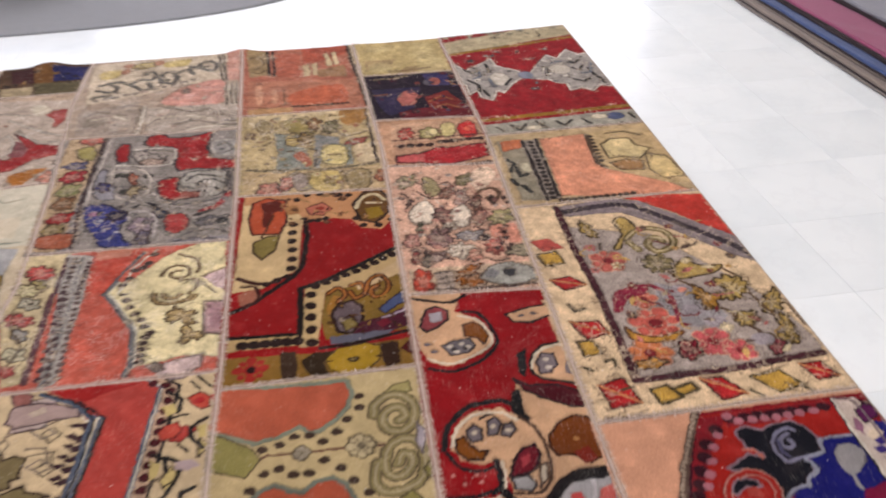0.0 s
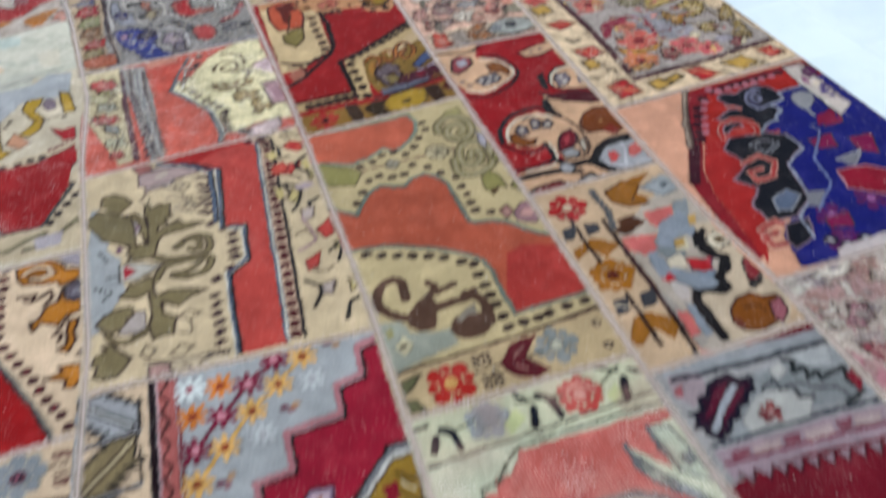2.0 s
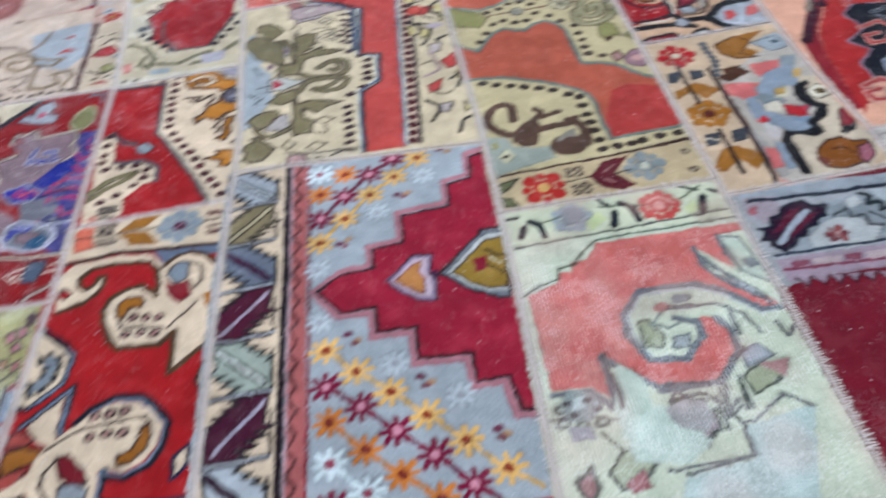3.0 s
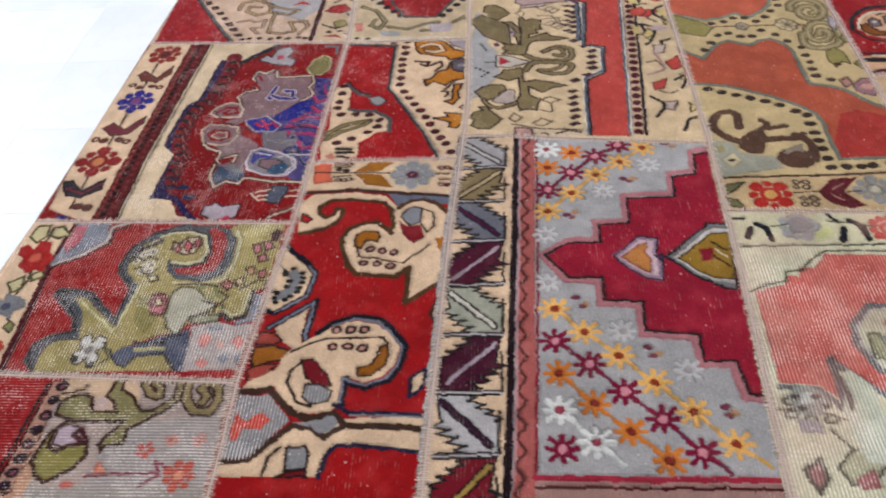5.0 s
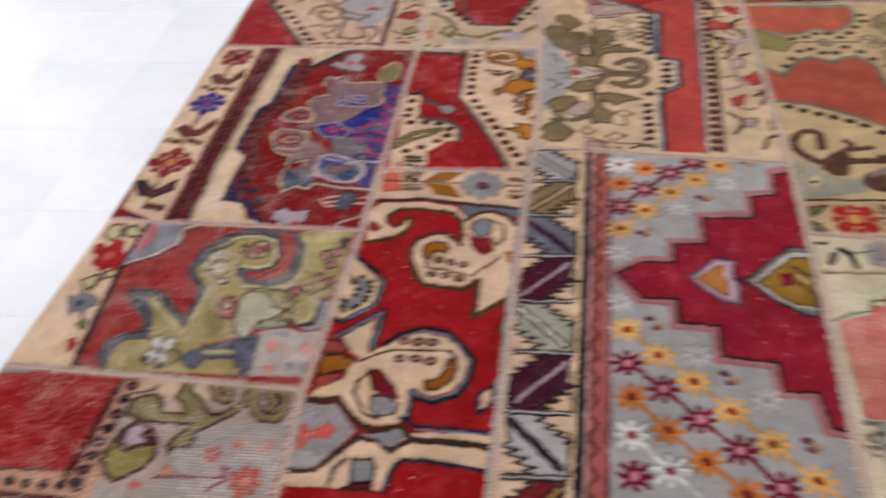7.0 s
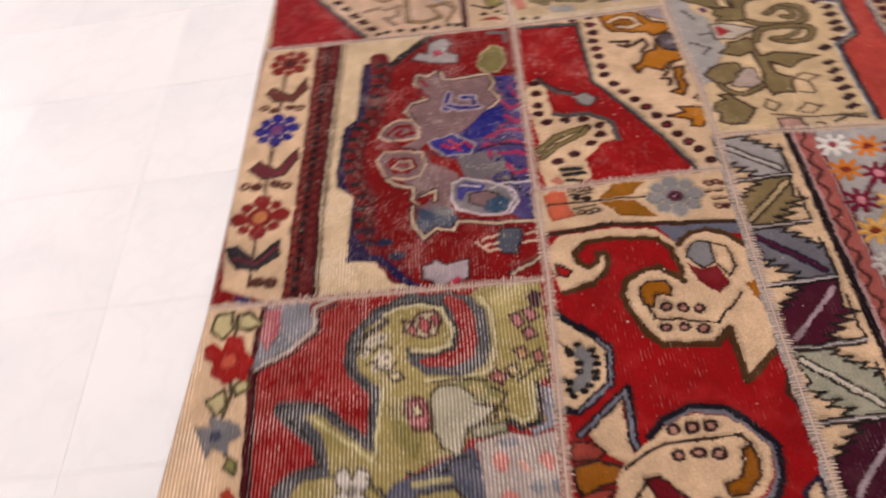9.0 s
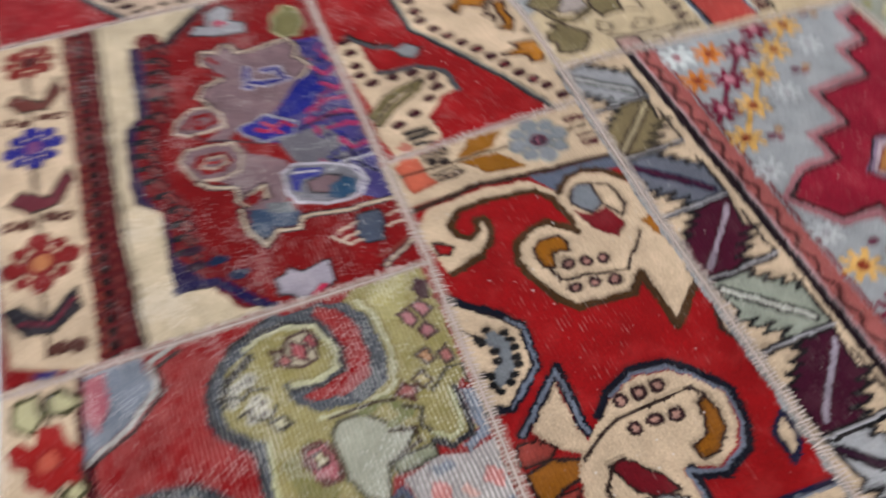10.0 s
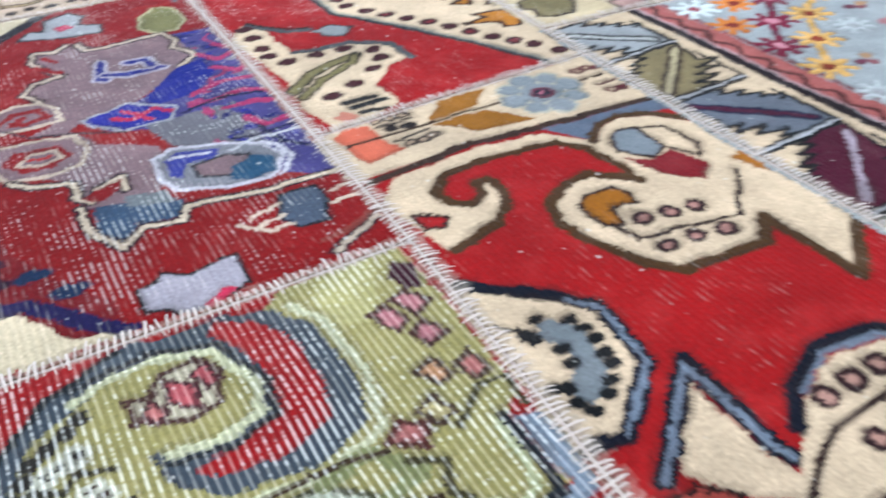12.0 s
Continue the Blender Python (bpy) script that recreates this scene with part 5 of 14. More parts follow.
poly(CREAM, [(-50.2, -22.5), (-47.1, -19.1), (-38.2, -18.7), (-30.1, -20.3), (-26.3, -24.8), (-27.5, -32.2), (-28.3, -31.3), (-28.1, -25.2), (-30.2, -22.8), (-37.9, -21.5), (-42.8, -21.5), (-45.2, -23.7), (-44.8, -25.9), (-43.2, -27.2), (-41.5, -26.2), (-41.2, -24.2), (-39.8, -24.6), (-39.6, -26.8), (-40.9, -29.2), (-43.2, -30.9), (-48.7, -32.1)])
poly(wool("a31c20"), [(-48.8, -25.7), (-46.2, -27.6), (-47.3, -28.9), (-48.9, -28.5)], UMBER, 0.4)
line(wool("5a4426"), 1.1, [(-27.7, -32.2), (-28.2, -25.2), (-30.2, -22.6), (-37.9, -21.3), (-42.8, -21.3), (-45.2, -23.5), (-45, -25.9), (-43.3, -27.2), (-41.5, -26.2), (-41.2, -24.2), (-39.8, -24.4), (-39.5, -26.8), (-40.9, -29.3), (-43.1, -31.1), (-48.3, -32.3)])
poly(CREAM, [(-26.5, -24.8), (-24.3, -22.8), (-21.4, -22.4), (-18.5, -23.9), (-16.6, -26.2), (-13.4, -30.4), (-14, -45.5), (-17.8, -48.8), (-23.1, -52.8), (-22.6, -42.6), (-26, -45.5), (-33.8, -44.4), (-35.5, -42.4), (-37.7, -37.2), (-38.2, -34.3), (-37, -31.3), (-34.2, -29.8), (-31, -29.2), (-29.6, -30.7), (-27.5, -32.2)])
line(wool("5a4426"), 1.1, [(-26.9, -24.4), (-24.4, -22.2), (-21.4, -21.8), (-18.3, -23.3), (-15.8, -26.3)])
line(wool("5a4426"), 1.2, [(-27.9, -32.5), (-29.6, -30.6), (-31.1, -28.9), (-34.2, -29.4), (-37.3, -31.1), (-38.6, -34.1), (-38, -37.1), (-35.8, -42.8), (-33.9, -44.9), (-25.9, -46), (-22.9, -43), (-23.2, -53.1), (-17.8, -48.9), (-14.4, -45.7)])
poly(wool("a6741f"), [(-35.7, -34.8), (-35.3, -32.8), (-33.8, -31.8), (-31, -32), (-30.2, -33.7), (-30.8, -35.2), (-33, -34.7), (-34.1, -37.2), (-35.2, -36.5)], UMBER, 0.4)
poly(wool("8792a2"), [(-25.6, -25.7), (-23.7, -24.3), (-21.4, -24.8), (-21.7, -29.2), (-24, -30.2), (-26, -27.7)], UMBER, 0.4)
poly(wool("86242e"), [(-26.6, -28.7), (-24.3, -30.4), (-21.7, -30), (-20.6, -32.4), (-20.2, -34.3), (-22.7, -35.9), (-25.3, -33.2)])
line(UMBER, 0.45, [(-21.4, -25), (-18.8, -26.4), (-18.3, -30.9), (-19.8, -32.7), (-21.4, -30)])
poly(wool("a6741f"), [(-18, -34.7), (-15.7, -34), (-16.4, -38.7), (-17.3, -37.6)])
for place in ([(-32, -37.4), (-29.2, -38.1), (-26.6, -38.6)], [(-32.8, -41.7), (-29.8, -42), (-27.1, -42.6)]):
    dots(wool("42282c"), 1.1, 3, place, wool("c0988c"), 1.0)
line(UMBER, 0.5, [(-34.7, -36.7), (-34.1, -39.7), (-30.1, -40.4), (-24.4, -41.8), (-19.1, -36.3)])
poly(CREAM, [(-13.3, -51), (-16.7, -52.4), (-17.8, -55.9), (-16.5, -59), (-13.8, -61.2), (-11.9, -60.2), (-12, -51)], BROWN, 0.8)
poly(CREAM, [(-42.4, -53.4), (-42.8, -56.2), (-42.9, -58.8), (-43.1, -61.1), (-42.7, -62.6), (-43, -65), (-45.8, -63.1), (-48.5, -59.7), (-48.8, -59.2)])
line(wool("1c1e30"), 1.5, [(-49.8, -58.9), (-47.2, -56.8), (-44.5, -54.7), (-41.4, -52), (-41.7, -54.8), (-42, -58), (-42.3, -60.8), (-42.1, -62)])
line(wool("7f8ca4"), 0.55, [(-49.8, -58.9), (-47.2, -56.8), (-44.5, -54.7), (-41.8, -52.4), (-41.8, -55), (-42.1, -58), (-42.3, -60.8), (-42.1, -62)])
poly(wool("a8584c"), [(-51.9, -61.7), (-50.9, -60.3), (-48.6, -60.3), (-46.4, -62.3), (-47.7, -63.3), (-51.3, -63.3)], UMBER, 0.4)
poly(wool("9a6a1c"), [(-51.6, -67.1), (-51.8, -64.2), (-47.7, -63.5), (-44.3, -65), (-45.5, -67.1), (-48.4, -67.6), (-50.6, -69.7)], UMBER, 0.5)
poly(wool("a8584c"), [(-51.3, -72.2), (-51.7, -69.4), (-48.9, -68.1), (-46.3, -68.1), (-48.4, -70.7)], UMBER, 0.4)
poly(CREAM, [(-41.3, -62), (-37.5, -59.2), (-33.1, -57.6), (-28.3, -58.3), (-25.4, -60.8), (-23.1, -64.4), (-23.8, -68.4), (-25.7, -70.9), (-29, -72.4), (-31.7, -71.4), (-33.4, -70.9), (-33.4, -76.8), (-34.4, -78.4), (-37.3, -79.2), (-40.4, -79), (-43.4, -77.1), (-45.7, -73.4), (-52.4, -73.7), (-50.7, -71.7), (-46.5, -69.4), (-45.5, -66.3), (-44, -64.2)])
line(wool("1c1e30"), 1.2, [(-39.9, -60.6), (-37.3, -58.1), (-33.2, -56.4), (-27.7, -57.3), (-24.5, -60.2), (-22, -64.2), (-22.8, -69.1), (-24.7, -71.9), (-28.9, -73.6), (-31.3, -72.9), (-32.5, -71.4), (-32.8, -77)])
line(wool("7f8ca4"), 0.5, [(-37, -58.7), (-33.1, -57.1), (-28, -57.9), (-25.1, -60.7), (-22.7, -64.3), (-23.3, -68.7), (-25.2, -71.4), (-29, -73), (-31.6, -72.1), (-33, -71.4), (-33.2, -76.7)])
for place in ([(-36, -59.7), (-33.2, -59.7), (-30.5, -59.7)], [(-36.2, -63.9), (-33.3, -63.9), (-30.5, -64.2)]):
    dots(wool("42282c"), 1.15, 3, place, wool("c8a494"), 1.05)
line(UMBER, 0.5, [(-44.1, -65), (-40.9, -63.1), (-37.8, -61.9), (-32.5, -61.7), (-26.6, -61.8), (-25.6, -63.4)])
poly(wool("9a6a1c"), [(-27, -63.9), (-25.7, -63.6), (-25.1, -65.8), (-25.7, -68.6), (-28, -70.8), (-30.5, -71), (-30.7, -69.1), (-28.3, -68.1), (-27.2, -66.3)], UMBER, 0.4)
poly(wool("7d1f2c"), [(-42, -67.1), (-39.8, -66.9), (-36.3, -70.4), (-35.1, -72.9), (-37.7, -73.2), (-40.2, -71.2)], UMBER, 0.4)
poly(wool("8d949c"), [(-40.1, -72.7), (-37.4, -72.7), (-35, -74.1), (-35.5, -76.3), (-38.5, -77.1), (-40.2, -75.4)], UMBER, 0.4)
line(UMBER, 0.6, [(-41.5, -67.3), (-43.5, -69.4), (-43.8, -72.2), (-41.1, -76.6), (-38.4, -77.5)])
poly(wool("8a8f9a"), [(-52.5, -75.2), (-46.6, -74.9), (-41.6, -80.5), (-43.8, -82.8), (-47.5, -88.3), (-52.9, -88.2), (-52.8, -81.6)])
poly(CORAL, [(-51.9, -84.5), (-52.2, -81.3), (-51.6, -78.8), (-49.9, -80.6), (-48.4, -79.4), (-46.7, -78.7), (-45.3, -80.3), (-46.5, -82.2), (-50, -82.2), (-50.6, -84.7)])
poly(CREAM, [(-53.6, -91.5), (-52.7, -89), (-47.5, -88.5), (-43.1, -83.3), (-41, -81.4), (-34.3, -79.3), (-32.1, -80), (-17.2, -79.6), (-16.6, -86.4), (-32.8, -85.3), (-34, -87.5), (-34.3, -91.4)])
line(BROWN, 1.4, [(-53.5, -74.5), (-46.6, -73.9), (-44.3, -76.1), (-41.7, -78.9), (-38, -80.3), (-33.9, -78.9), (-31.5, -81.4), (-24.9, -81.7), (-16.8, -82.3)])
line(BROWN, 1.2, [(-52.8, -88.6), (-47.5, -88.3), (-43.1, -83.3), (-40.9, -81.7), (-37.2, -82.1), (-34.9, -84.1), (-33.2, -82.5), (-31.7, -81.6)])
poly(wool("8f97a4"), [(-41.3, -81), (-37.7, -80.7), (-33.9, -79.3), (-32.8, -80.9), (-34.1, -82.9), (-35.7, -83.2), (-37.9, -81.6)])
line(NAVY, 0.9, [(-34.2, -77), (-31.3, -78.7), (-24.2, -79), (-17, -79.4)])
line(wool("8a94a8"), 0.4, [(-30.8, -79.2), (-24.2, -79.5), (-17.2, -79.9)])
line(NAVY, 0.9, [(-34.7, -91.5), (-34, -87.7), (-32.7, -85.7), (-29.4, -85.5), (-16.5, -86.9)])
poly(wool("a31c20"), [(-33.7, -91.4), (-33.3, -88.1), (-32.2, -86.2), (-29.3, -86), (-16.7, -87.3), (-17, -91.2)])
poly(wool("8d949c"), [(-41.3, -85.9), (-38, -85.8), (-36.9, -87.5), (-37.3, -89.9), (-40.7, -90.3)], UMBER, 0.5)
poly(wool("7d1f2c"), [(-42.2, -91.6), (-40.2, -90.5), (-37.2, -90.1), (-36.6, -91.5)], UMBER, 0.5)
line(UMBER, 0.6, [(-42.5, -85.9), (-44.1, -87.8), (-44.6, -91.6)])
poly(CREAM, [(-17.8, -69.4), (-20.4, -71.4), (-20.7, -75.5), (-19.3, -74.8), (-17.8, -72.6)], NAVY, 0.8)
poly(CREAM, [(-51.2, -35.6), (-44.6, -42), (-43.1, -44.5), (-43.4, -49), (-43.9, -50.5), (-47.4, -53.3), (-49.6, -55), (-52.3, -54.4), (-56.9, -53.1), (-53.6, -43.9), (-52.5, -40.4)])
line(wool("1c1e30"), 1.4, [(-50.6, -36.2), (-44.4, -42), (-42.9, -44.4), (-43.2, -49), (-43.7, -50.6), (-47.3, -53.5), (-49.6, -55.2), (-52.4, -54.5)])
line(wool("7f8ca4"), 0.5, [(-44.4, -42.4), (-42.9, -44.5), (-43.2, -49), (-43.7, -50.6), (-47.3, -53.5), (-49.4, -55)])
motif(wool("7d8995"), [(-48, -43.8), (-46.8, -43.6), (-45.9, -44.8), (-45.6, -46.5), (-46.1, -49.1), (-46.8, -50.7), (-48, -51.7), (-49.8, -51.8), (-50.3, -50.6), (-49.6, -49.5), (-48.3, -48.4), (-47.9, -46.8), (-48.1, -45.7), (-48.9, -44.6)])
oval(BLACK, -47.7, -43.1, 0.75, 0.6)
oval(BLACK, -49.3, -44, 0.75, 0.6)
oval(BLACK, -49.1, -44.7, 0.75, 0.6)
oval(BLACK, -45.6, -44.4, 0.75, 0.6)
oval(BLACK, -45.3, -45.8, 0.75, 0.6)
oval(BLACK, -45.2, -47, 0.75, 0.6)
oval(BLACK, -45.6, -48.5, 0.75, 0.6)
oval(BLACK, -45.8, -49.6, 0.75, 0.6)
oval(BLACK, -46.9, -50.8, 0.75, 0.6)
oval(BLACK, -47.9, -51.7, 0.75, 0.6)
oval(BLACK, -49.9, -52.2, 0.75, 0.6)
oval(BLACK, -50.4, -51.2, 0.75, 0.6)
oval(BLACK, -50.1, -49.8, 0.75, 0.6)
oval(BLACK, -48.4, -48.1, 0.75, 0.6)
oval(BLACK, -48.2, -46.6, 0.75, 0.6)
oval(BLACK, -51, -49.4, 0.75, 0.6)
line(BLACK, 0.5, [(-50.8, -41.9), (-49.6, -43.1), (-49.1, -43.9)])
motif(wool("c99488"), [(-54.5, -48.1), (-53.3, -47.6), (-51.9, -48.7), (-52.6, -49.8), (-54.4, -49.3)])
poly(wool("c08a80"), [(-55, -47.9), (-52.3, -48.2), (-53, -50), (-55.2, -49.1)])
poly(wool("7484a0"), [(-55.1, -50.3), (-52.9, -52.1), (-53.5, -55.1), (-56.5, -54.8)])
rub(0.55, [(-53.4, -74.9), (-46.4, -74.9), (-41.6, -80.5), (-47.5, -88.3), (-52.9, -88.2)])
rub(0.4, [(-40.3, -72.7), (-34.9, -73.9), (-35.5, -76.8), (-39.1, -77)])

patch("red and cream wool patch with orange scrolls and a dotted diamond edge", 1, (-6.8,-7), (48.5,48), wool("a31c20"), 0.15, False, 1)
poly(CREAM, [(-32.9, 45.7), (-33.1, 51.5), (-7.5, 49.6), (-7.2, -10.8), (-17.1, -10.4), (-24.4, 4.9), (-30.6, 19.4), (-33.6, 24), (-33.6, 45.2)])
poly(CREAM, [(-47.5, 52.1), (-29.1, 50.7), (-28.7, 45.9), (-46.9, 47.5)])
line(wool("5a6068"), 1.3, [(-46.8, 47.1), (-33.7, 45.5), (-33.6, 24), (-30.6, 18.5), (-24, 5.7), (-17.4, -9)])
line(wool("1f1c22"), 0.4, [(-46.8, 46.6), (-34.1, 45), (-33.9, 23.8), (-30.8, 18.1), (-24.3, 5.3), (-17.7, -9.3)])
line(wool("b9ae9c"), 0.4, [(-33.2, 45), (-33.2, 24.1), (-30.2, 18.8), (-23.7, 6), (-17.1, -8.6)])
oval(wool("4f1c26"), -45.5, 49.5, 1.25, 1.05)
oval(wool("4f1c26"), -42.4, 49.2, 1.25, 1.05)
oval(wool("4f1c26"), -38.5, 48.5, 1.25, 1.05)
oval(wool("4f1c26"), -34.7, 47.6, 1.25, 1.05)
oval(wool("4f1c26"), -30.5, 47.6, 1.25, 1.05)
oval(wool("4f1c26"), -30.7, 44.4, 1.25, 1.05)
oval(wool("4f1c26"), -30.6, 41.1, 1.25, 1.05)
oval(wool("4f1c26"), -31.1, 38, 1.25, 1.05)
oval(wool("4f1c26"), -30.9, 35, 1.25, 1.05)
oval(wool("4f1c26"), -30.9, 32.2, 1.25, 1.05)
oval(wool("4f1c26"), -30.9, 28.6, 1.25, 1.05)
oval(wool("4f1c26"), -30.9, 25.5, 1.25, 1.05)
oval(wool("4f1c26"), -29.3, 22.1, 1.25, 1.05)
oval(wool("4f1c26"), -27.8, 18.9, 1.25, 1.05)
oval(wool("4f1c26"), -26.1, 15.8, 1.25, 1.05)
oval(wool("4f1c26"), -24.5, 12.9, 1.25, 1.05)
oval(wool("4f1c26"), -22.9, 9.9, 1.25, 1.05)
oval(wool("4f1c26"), -21.6, 7, 1.25, 1.05)
oval(wool("4f1c26"), -20.1, 3.9, 1.25, 1.05)
oval(wool("4f1c26"), -18.5, 1.1, 1.25, 1.05)
oval(wool("4f1c26"), -17.1, -1.4, 1.25, 1.05)
oval(wool("4f1c26"), -15.7, -4.8, 1.25, 1.05)
oval(wool("8a3a40"), -38.5, 48.5, 0.5, 0.4)
oval(wool("8a3a40"), -30.7, 44.4, 0.5, 0.4)
oval(wool("8a3a40"), -30.9, 35, 0.5, 0.4)
oval(wool("8a3a40"), -30.9, 28.6, 0.5, 0.4)
oval(wool("8a3a40"), -27.8, 18.9, 0.5, 0.4)
oval(wool("8a3a40"), -24.5, 12.9, 0.5, 0.4)
oval(wool("8a3a40"), -21.6, 7, 0.5, 0.4)
oval(wool("8a3a40"), -18.5, 1.1, 0.5, 0.4)
poly(wool("b8842a"), [(-28.3, 46.9), (-25, 47.9), (-20.6, 47.1), (-18, 44.6), (-16.9, 42.2), (-14.2, 41.3), (-13.2, 39.2), (-15.9, 37.4), (-17.9, 37.1), (-19.2, 38.9), (-20.8, 39.1), (-26.5, 40.9), (-27.7, 43.3)], wool("4a2a1c"), 0.6)
stroke = [(-26.5, 44.5), (-23.8, 45.6), (-20.9, 44.5), (-19.8, 42), (-21.9, 41.1), (-24.7, 42)]
line(wool("4a2a1c"), 1.6, stroke)
line(CREAM, 0.9, stroke)
stroke = [(-25.3, 43.4), (-22.6, 43.8), (-21.5, 42.5)]
line(wool("4a2a1c"), 1.2, stroke)
line(wool("b8842a"), 0.6, stroke)
poly(wool("b8842a"), [(-21.9, 29.2), (-20.8, 31.2), (-18.2, 31.8), (-17.5, 36.1), (-16.5, 31.4), (-13.4, 30.1), (-13.5, 27.1), (-16.6, 26.6), (-18.5, 24.1), (-21.7, 26.3), (-23.4, 24.4), (-24.4, 27.1), (-22.8, 27.4)], wool("4a2a1c"), 0.6)
line(wool("4a2a1c"), 1.0, [(-27.3, 36.7), (-23.5, 36.3), (-24.2, 34.1), (-25.9, 35.2)])
line(wool("4a2a1c"), 0.8, [(-23.2, 34.5), (-20.1, 36.3), (-19.5, 33.8), (-21.5, 31.5)])
poly(wool("b8842a"), [(-16, 24.3), (-13.9, 24.8), (-14.8, 21.1), (-14.4, 18.4), (-16.2, 15.3), (-18.5, 16.9), (-16.5, 17.7), (-16.3, 21.2)], wool("4a2a1c"), 0.6)
line(wool("4a2a1c"), 0.8, [(-19.4, 21.3), (-17.4, 21.2), (-18.1, 19.1)])
line(wool("4a2a1c"), 0.8, [(-18.5, 22.2), (-15.6, 26.5)])
poly(wool("b8842a"), [(-20.8, 9.4), (-17, 10), (-18.1, 11.8), (-15.1, 11.3), (-12.9, 10.7), (-13.5, 6.7), (-14.8, 5), (-16.9, 5.6), (-16.3, 7.5)], wool("4a2a1c"), 0.6)
poly(wool("6a4a74"), [(-17.2, 36.1), (-14.3, 37.6), (-12.4, 35.7), (-12.3, 30.8), (-15.7, 31), (-17.1, 32.7)], wool("2a1c2c"), 0.5)
oval(wool("8a7a94"), -14.5, 33.9, 1.2, 1.0)
poly(wool("a69ca0"), [(-19.6, 48.2), (-12.7, 47.9), (-13.1, 41.7), (-16.9, 44)], wool("4a3a3c"), 0.3)
line(wool("4a2a1c"), 0.7, [(-14.2, 14.1), (-13.2, 14.8), (-13.4, 12.8)])
poly(CREAM, [(-46.4, 27.1), (-45, 26.7), (-43.9, 22.8), (-44.1, 19.3), (-43.5, 14.7), (-36.4, 13.7), (-32.1, 9.7), (-32, 4.9), (-35.3, 3.7), (-39.2, -0), (-38.6, -5.1), (-42.5, -6.8), (-47.7, -6.6), (-48.7, -0.2), (-47.5, 7.6), (-49, 23.1)])
line(wool("5a6068"), 1.1, [(-45.6, 26.7), (-42.1, 21.8), (-38.6, 20.5)])
line(wool("1f1c22"), 0.5, [(-45.4, 27.5), (-41.7, 22.7), (-38.4, 21.1)])
line(wool("5a6068"), 1.1, [(-43.5, 14.7), (-40.4, 13.7), (-36.3, 13.5), (-31.9, 9.5), (-31.8, 4.6)])
poly(wool("a31c20"), [(-42.8, 19.6), (-38.5, 19.4), (-37.8, 15), (-42.3, 15.7)])
poly(wool("9aa2a4"), [(-38.5, 19.6), (-36, 20.2), (-33.7, 17.8), (-35.8, 15.9), (-37.7, 17)], wool("4a4a50"), 0.3)
oval(wool("4f1c26"), -46.2, 25.7, 1.2, 1.0)
oval(wool("4f1c26"), -46.2, 22, 1.2, 1.0)
oval(wool("4f1c26"), -46.5, 18.1, 1.2, 1.0)
oval(wool("4f1c26"), -46.6, 15.5, 1.2, 1.0)
oval(wool("4f1c26"), -45.2, 12.5, 1.2, 1.0)
oval(wool("4f1c26"), -41.4, 12.4, 1.2, 1.0)
oval(wool("4f1c26"), -37.7, 12.1, 1.2, 1.0)
oval(wool("4f1c26"), -34.7, 9.4, 1.2, 1.0)
oval(wool("4f1c26"), -34.9, 6.6, 1.2, 1.0)
oval(wool("4f1c26"), -37.4, 4.3, 1.2, 1.0)
oval(wool("4f1c26"), -41.1, 1.9, 1.2, 1.0)
oval(wool("4f1c26"), -44.7, 0.3, 1.2, 1.0)
stroke = [(-47.9, 4.1), (-44, 7.6), (-40.7, 8.8), (-37.4, 9.4)]
line(wool("3a3020"), 1.8, stroke)
line(wool("8f8450"), 1.1, stroke)
stroke = [(-47.6, 2.1), (-43.7, 5.2), (-38.6, 7.6), (-37.5, 9.2)]
line(wool("3a3020"), 1.5, stroke)
line(wool("8f8450"), 0.9, stroke)
dots(wool("2f2a30"), 0.6, 6, [(-44.1, -2.3), (-40.8, -2.4)])
dots(wool("2f2a30"), 0.6, 6, [(-43.9, -3.8), (-40.1, -3.7)])
dots(wool("2f2a30"), 0.5, 5, [(-43.5, -5.3), (-40.8, -5.6)])
motif(wool("c9907c"), [(-47, -4.8), (-45.3, -3.7), (-44.1, -5.6), (-45.9, -6.4)])
rub(0.3, [(-46.9, 45.2), (-34.6, 44.3), (-34.5, 25.9), (-45.8, 28.4)])

patch("cream wool patch with a dark red leaf, yellow florals and dotted edges", 1, (48.5,48), (176,180), wool("cbbda6"), 0.25, False, 1)
poly(wool("cdc7b6"), [(-56.4, 181.3), (-47.4, 184.2), (-14.7, 177.3), (-14.5, 141.2), (-26.1, 140.6), (-49.4, 143.2), (-49.7, 127.9)])
line(wool("aab0a4"), 0.5, [(-51.1, 170.8), (-43.5, 172.1), (-33.7, 167.6)])
line(wool("aab0a4"), 0.5, [(-49.6, 157), (-42.8, 160), (-33.3, 152.5), (-24.4, 153.3)])
line(wool("9aa498"), 0.6, [(-49.4, 143.2), (-36.1, 142.6), (-26.6, 143), (-17.2, 143.5)])
motif(wool("d8c0a4"), [(-42.6, 153.5), (-41, 156.3), (-37.5, 151.3), (-39.1, 148.7)])
motif(wool("bfc4ba"), [(-43.6, 175.7), (-33.7, 174.6), (-33.7, 167.6), (-40, 167.6)])
motif(wool("d6ccb8"), [(-28.3, 157.6), (-20.9, 158.8), (-19.8, 145.7), (-25.3, 147.2)])
line(wool("a8a898"), 0.5, [(-33.2, 172.7), (-29, 168), (-23, 169.8)])
